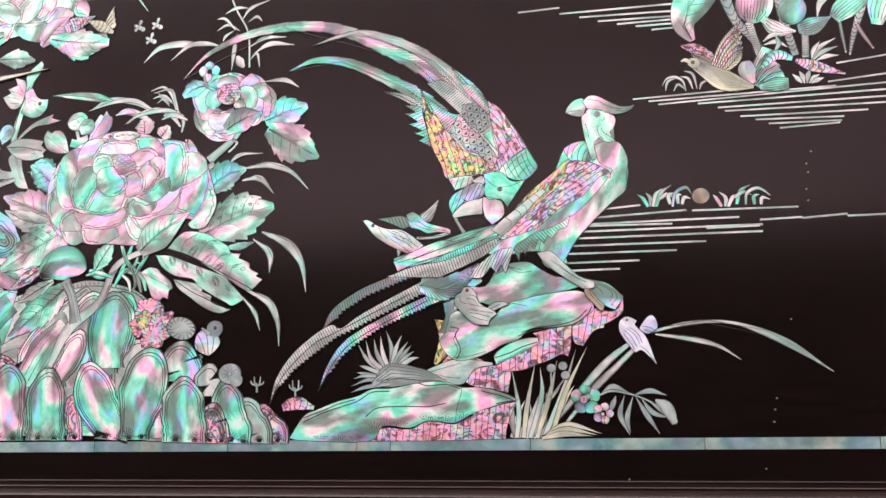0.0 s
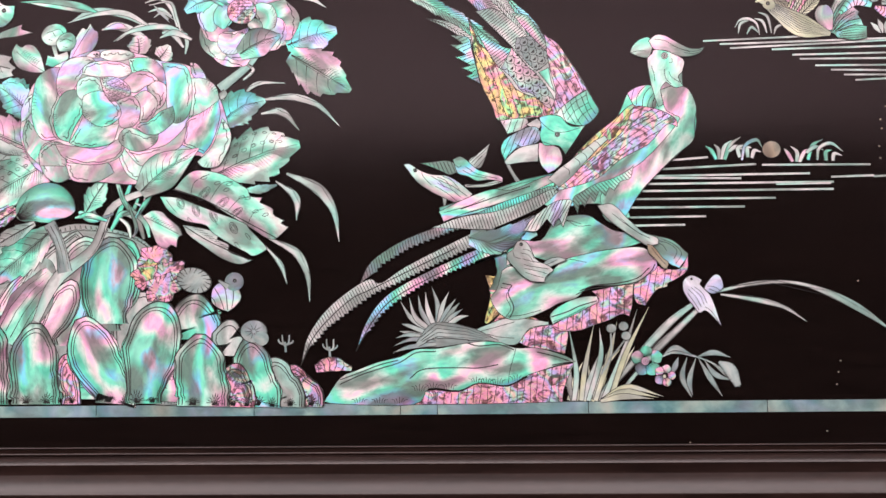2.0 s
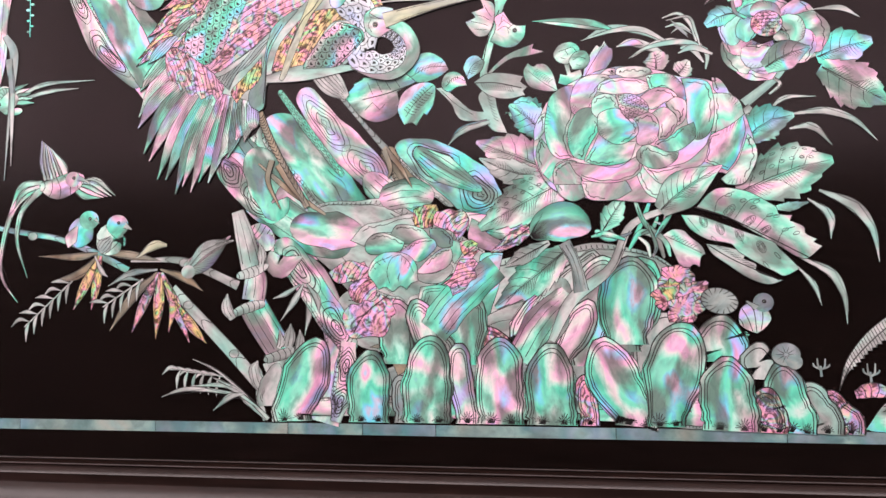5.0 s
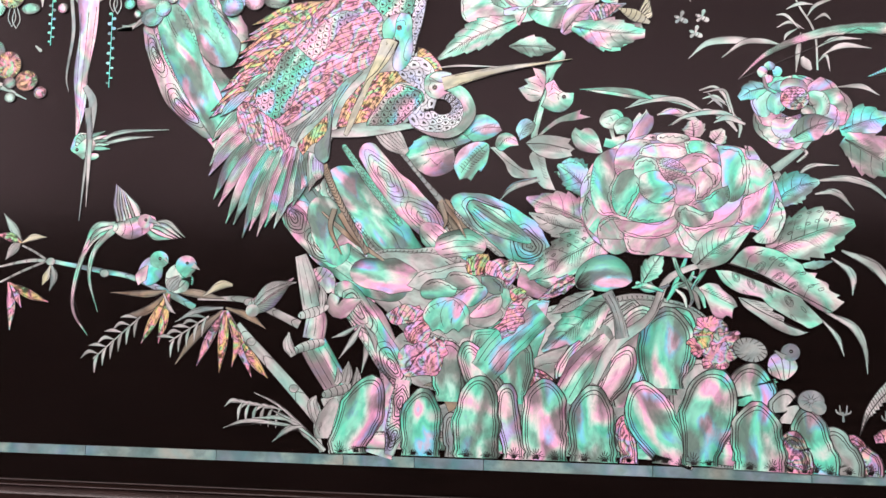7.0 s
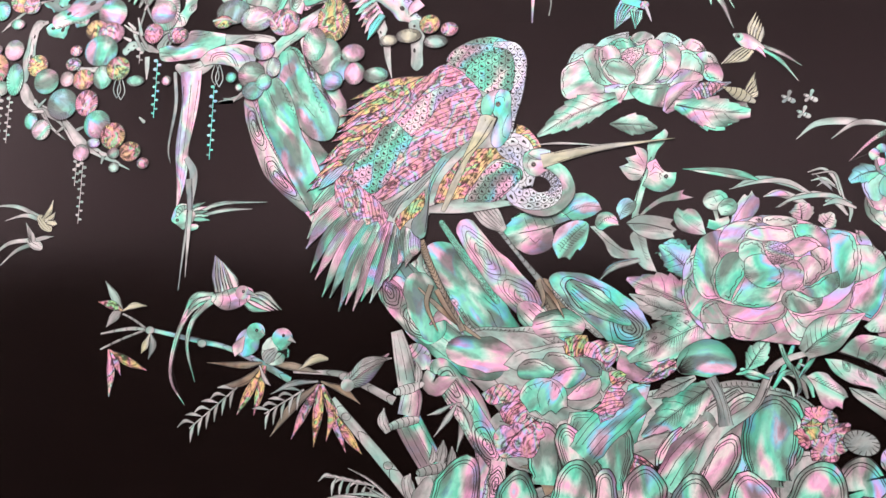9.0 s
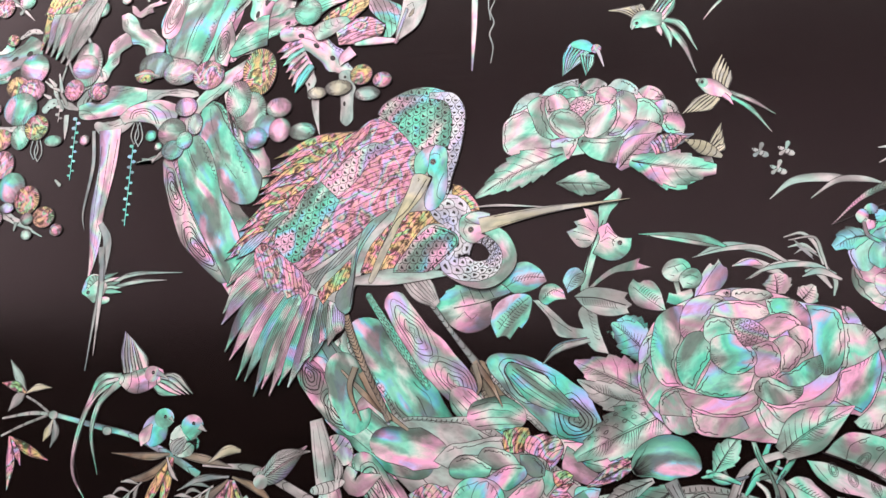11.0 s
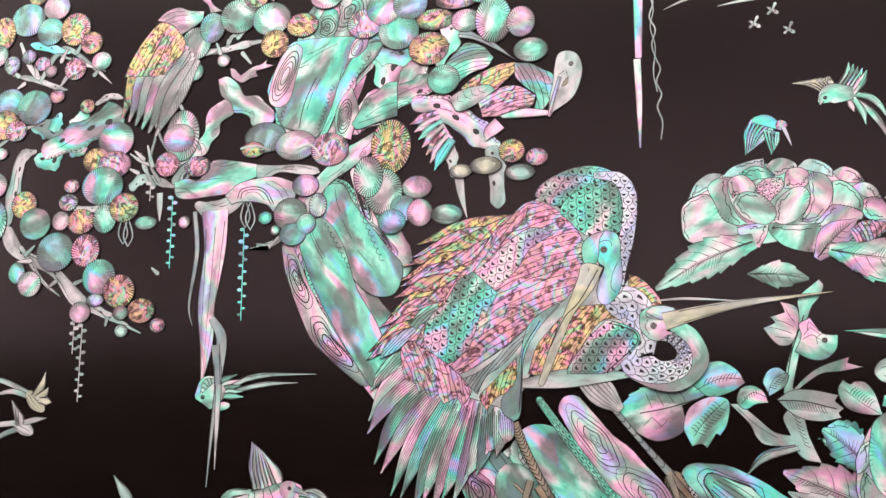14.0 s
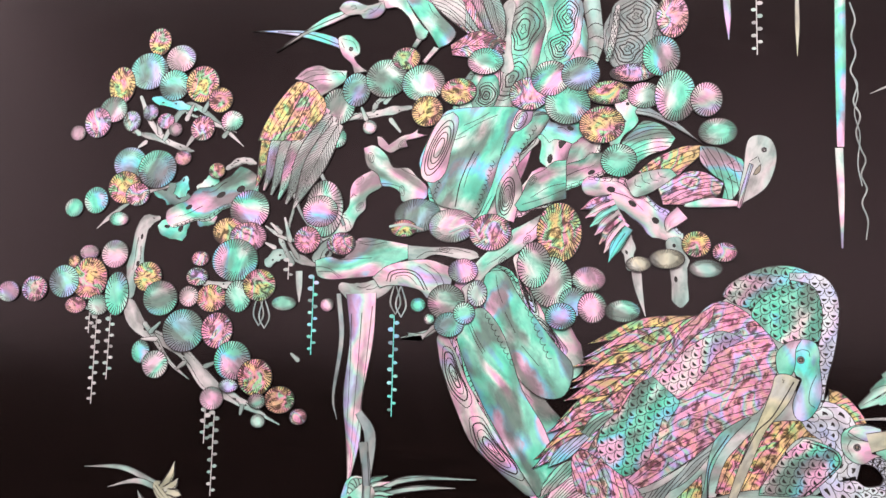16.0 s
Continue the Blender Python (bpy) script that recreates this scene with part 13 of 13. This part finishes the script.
plate('f', [-254.2, 266.9, -237.3, 262.9, -226.1, 251.8, -221.3, 237.9, -221.7, 223.3, -215.8, 221.8, -208.2, 230.2, -197.6, 217.7, -203.6, 202.9, -216.9, 186.4, -240.9, 184.7, -253.3, 188.2, -261.8, 169.9, -280.6, 176.0, -295.5, 180.2, -307.4, 199.1], 'silver', turn=30)
plate('f', [-270.4, 254.5, -262.8, 261.3, -252.0, 269.0, -238.4, 262.4, -228.2, 248.7, -229.0, 237.1, -235.0, 223.6, -242.5, 218.0, -253.0, 209.9, -269.9, 196.6, -286.9, 187.4, -295.5, 191.6, -308.5, 202.3, -302.1, 213.9, -295.4, 220.7, -287.8, 233.4, -278.0, 243.9], 'coral', turn=28, rule=(27, 2.7, 7))
plate('f', [-270.4, 254.5, -263.9, 260.8, -253.6, 267.4, -255.9, 259.1, -264.5, 250.8, -272.1, 239.4, -280.2, 231.1, -286.7, 224.8, -293.2, 218.0, -298.1, 216.0, -288.9, 231.3, -278.0, 242.8], 'coral', turn=50, rule=(52, 2.6, 2))
plate('f', [-254.8, 255.2, -248.0, 255.5, -241.5, 252.3, -249.1, 248.3, -253.4, 245.3, -258.8, 236.9, -265.2, 230.7, -270.6, 227.4, -280.2, 235.4, -271.5, 241.6, -267.2, 246.8], 'rose', scales=(228, 4.5), turn=50)
plate('f', [-280.2, 235.9, -270.6, 227.1, -269.0, 224.4, -273.9, 216.0, -276.1, 217.7, -278.9, 208.2, -281.6, 200.9, -286.9, 195.2, -292.3, 192.4, -297.7, 195.3, -303.1, 201.2, -304.2, 207.6, -298.8, 218.1, -294.3, 220.7, -287.8, 231.3], 'green', scales=(232, 4.5), turn=50)
plate('f', [-311.4, 210.7, -305.4, 218.3, -297.2, 221.3, -297.7, 217.9, -307.5, 208.5], 'frost', turn=35, rule=(40, 1.4, 1))
plate('f', [-325.5, 194.8, -321.8, 203.0, -310.8, 209.8, -307.3, 208.5, -316.2, 199.2], 'blue', turn=45, rule=(45, 1.4, 1))
plate('f', [-328.9, 181.6, -327.1, 188.7, -320.6, 196.1, -312.9, 200.2, -314.8, 192.6, -322.6, 185.5], 'frost', turn=45, rule=(48, 1.4, 1))
plate('f', [-277.4, 177.9, -271.1, 184.2, -260.0, 195.3, -260.3, 185.2, -263.7, 174.8, -266.9, 178.1, -270.1, 176.0, -274.1, 170.7, -276.4, 174.0], 'paua', turn=60, rule=(75, 1.9, 1))
plate('f', [-315.1, 199.7, -311.8, 202.9, -308.6, 202.8, -297.7, 195.9, -289.1, 189.5, -281.6, 181.2, -282.7, 176.0, -285.9, 172.7, -288.0, 176.5, -294.4, 173.8, -297.6, 178.1, -300.8, 174.8, -304.1, 181.2, -306.2, 177.9, -308.4, 183.3, -312.8, 185.5, -315.0, 192.8], 'coral', turn=-38, rule=(-72, 2.0, 1.5))
plate('f', [-255.0, 187.3, -251.0, 199.7, -245.2, 207.2, -237.5, 214.7, -229.0, 218.3, -216.0, 218.1, -210.4, 211.4, -219.8, 211.5, -226.5, 205.1, -234.3, 192.1, -238.1, 187.2, -244.7, 185.4], 'paua', turn=60, rule=(58, 2.4, 3))
plate('f', [-208.1, 232.3, -203.6, 231.0, -199.1, 227.1, -194.8, 221.4, -193.8, 218.4, -200.4, 217.6, -203.9, 221.6, -208.3, 226.4], 'paua', turn=-40, rule=(30, 2.2, 1))
plate('f', [-285.9, 185.3, -278.4, 188.4, -269.9, 194.5, -263.6, 201.7, -253.9, 210.1, -256.2, 203.7, -261.5, 196.5, -267.9, 190.4, -274.2, 186.3, -278.5, 177.9, -281.6, 181.2], 'grey', turn=45, rule=(48, 1.4, 2))
plate('f', [-250.9, 271.1, -247.6, 276.4, -239.0, 281.5, -229.5, 284.3, -220.1, 283.8, -211.9, 280.1, -209.6, 277.6, -216.1, 277.6, -225.6, 273.2, -234.0, 269.3, -239.1, 265.5, -245.6, 267.6], 'green', scales=(205, 4.5), turn=20)
plate('f', [-238.9, 263.0, -235.0, 269.8, -224.5, 275.1, -214.5, 278.3, -207.9, 275.6, -207.2, 264.3, -211.7, 252.1, -220.9, 252.2, -226.1, 250.7, -231.2, 254.1, -235.3, 258.5], 'green', scales=(238, 4.6), turn=60)
rib('f', [-260.4, 182.6, -236.3, 185.4, -209.8, 186.7], [3.5, 8.8, 2.9], 'silver', '', 0)
rib('f', [-211, 187.6, -198.3, 183.1, -187.2, 183.6, -178.5, 192.3, -181.7, 202.9, -189, 208.9], [2.5, 5.9, 7.9, 8.3, 8.3, 6.4], 'frost', '', 0)
rib('f', [-219.1, 221.3, -206.9, 217.3, -203.2, 206, -206.1, 193.7, -196.7, 187.9, -187.3, 189.9, -185, 196.6, -189.6, 202.5, -196.4, 204], [17.4, 16.4, 14.4, 15.9, 10.9, 9, 6.5, 5, 3.5], 'lilac', 's', 22, rd=2)
plate('f', [-222.9, 281.3, -210.6, 280.6, -204.2, 273.5, -203.1, 263.6, -205.2, 248.4, -208.8, 235.5, -211.3, 224.7, -217.9, 223.3, -217.2, 235.8, -212.4, 248.7, -210.1, 261.3, -211.0, 270.4, -214.6, 276.0, -223.0, 278.0], 'lilac', scales=(265, 4.2), turn=80)
plate('f', [-220.8, 209.7, -218.0, 211.5, -210.7, 209.5, -205.3, 206.6, -203.8, 202.0, -207.4, 197.4, -213.1, 191.9, -218.7, 187.6, -228.8, 187.2, -237.3, 187.2, -236.1, 191.1, -228.4, 202.3], 'green', lines=[[-217.6, 210.1, -210.7, 208.1, -206.2, 205.7, -205.0, 202.0, -208.3, 197.8, -213.9, 192.8, -219.1, 188.4]], scales=(212, 4.4), turn=35)
plate('f', [-255.1, 208.9, -242.5, 219.1, -239.6, 219.0, -249.9, 207.8, -256.3, 195.4, -257.6, 182.1, -258.6, 168.9, -261.9, 165.7, -267.0, 169.9, -267.0, 177.0, -260.6, 185.2], 'blue', lines=[[-248.8, 211.9, -256.8, 198.6, -258.1, 183.1, -259.3, 169.9], [-267.0, 169.9, -265.0, 167.9, -261.9, 166.4]], turn=70)
plate('f', [-228.9, 241.3, -228.3, 247.6, -223.5, 251.7, -217.8, 253.1, -212.7, 251.3, -211.2, 246.0, -211.5, 242.7, -210.7, 233.1, -212.0, 225.5, -215.9, 219.8, -219.7, 218.4, -222.4, 221.0, -222.7, 226.8, -219.2, 235.3, -221.0, 237.2, -222.3, 239.5, -225.4, 237.5, -228.0, 238.1], 'blue', lines=[[-213.0, 238.0, -215.5, 232.3, -216.2, 226.6, -213.9, 224.2]], turn=80)
plate('f', [-229.0, 240.0, -228.8, 247.1, -224.0, 251.7, -218.3, 252.8, -220.8, 248.4, -221.2, 242.1, -222.8, 237.7, -227.0, 237.0], 'green', lines=[[-221.0, 247.4, -218.4, 248.5, -215.9, 247.7, -215.5, 245.6]], turn=60)
disc('f', -219.1, 244.1, 1.6, 1.6, 0, 'silver', 'q', 26)
disc('f', -219.1, 244.1, 0.7, 0.7, 0, 'brown', '', 26)
plate('f', [-229.5, 237.3, -224.7, 238.1, -219.5, 235.8, -223.1, 227.7, -227.0, 222.1, -233.8, 213.7, -240.7, 197.7, -247.4, 182.6, -250.6, 182.6, -244.4, 200.6, -236.5, 218.5, -231.5, 230.8], 'sand', lines=[[-222.0, 234.9, -230.8, 220.3, -237.6, 213.3, -244.4, 199.7], [-226.7, 235.7, -225.9, 235.1, -226.5, 234.3]], turn=62)
plate('f', [-204.2, 211.3, -203.2, 215.0, -198.5, 217.7, -194.0, 218.1, -189.5, 217.1, -187.6, 215.6, -188.7, 212.9, -191.5, 211.0, -192.1, 206.4, -188.0, 205.3, -191.8, 204.1, -195.5, 201.7, -200.0, 202.6, -203.5, 206.4], 'frost', lines=[[-201.4, 214.0, -199.6, 212.1, -192.4, 210.9], [-200.1, 211.7, -201.6, 208.4, -199.9, 204.7]], turn=0)
plate('f', [-201.5, 214.8, -198.5, 217.2, -193.1, 217.8, -188.4, 216.6, -188.2, 212.8, -192.4, 210.9, -196.0, 211.6, -198.7, 213.0], 'rose', lines=[[-190.0, 214.7, -188.7, 213.3], [-190.7, 214.0, -189.5, 212.4]], turn=0)
disc('f', -197.9, 208.6, 1.5, 1.5, 0, 'silver', 'q', 26)
disc('f', -197.9, 208.6, 0.71, 0.71, 0, 'brown', '', 26)
rib('f', [-193.3, 210.4, -175.5, 214.8, -156.1, 218.4, -121, 222.3], [8.2, 5.8, 3.6, 0.2], 'sand', 'l', 2)
rib('blade', [-196.8, 219.9, -183, 220.6, -161, 219.2], [0.5, 1.2, 0.2], 'silver', '', 0)

finish()
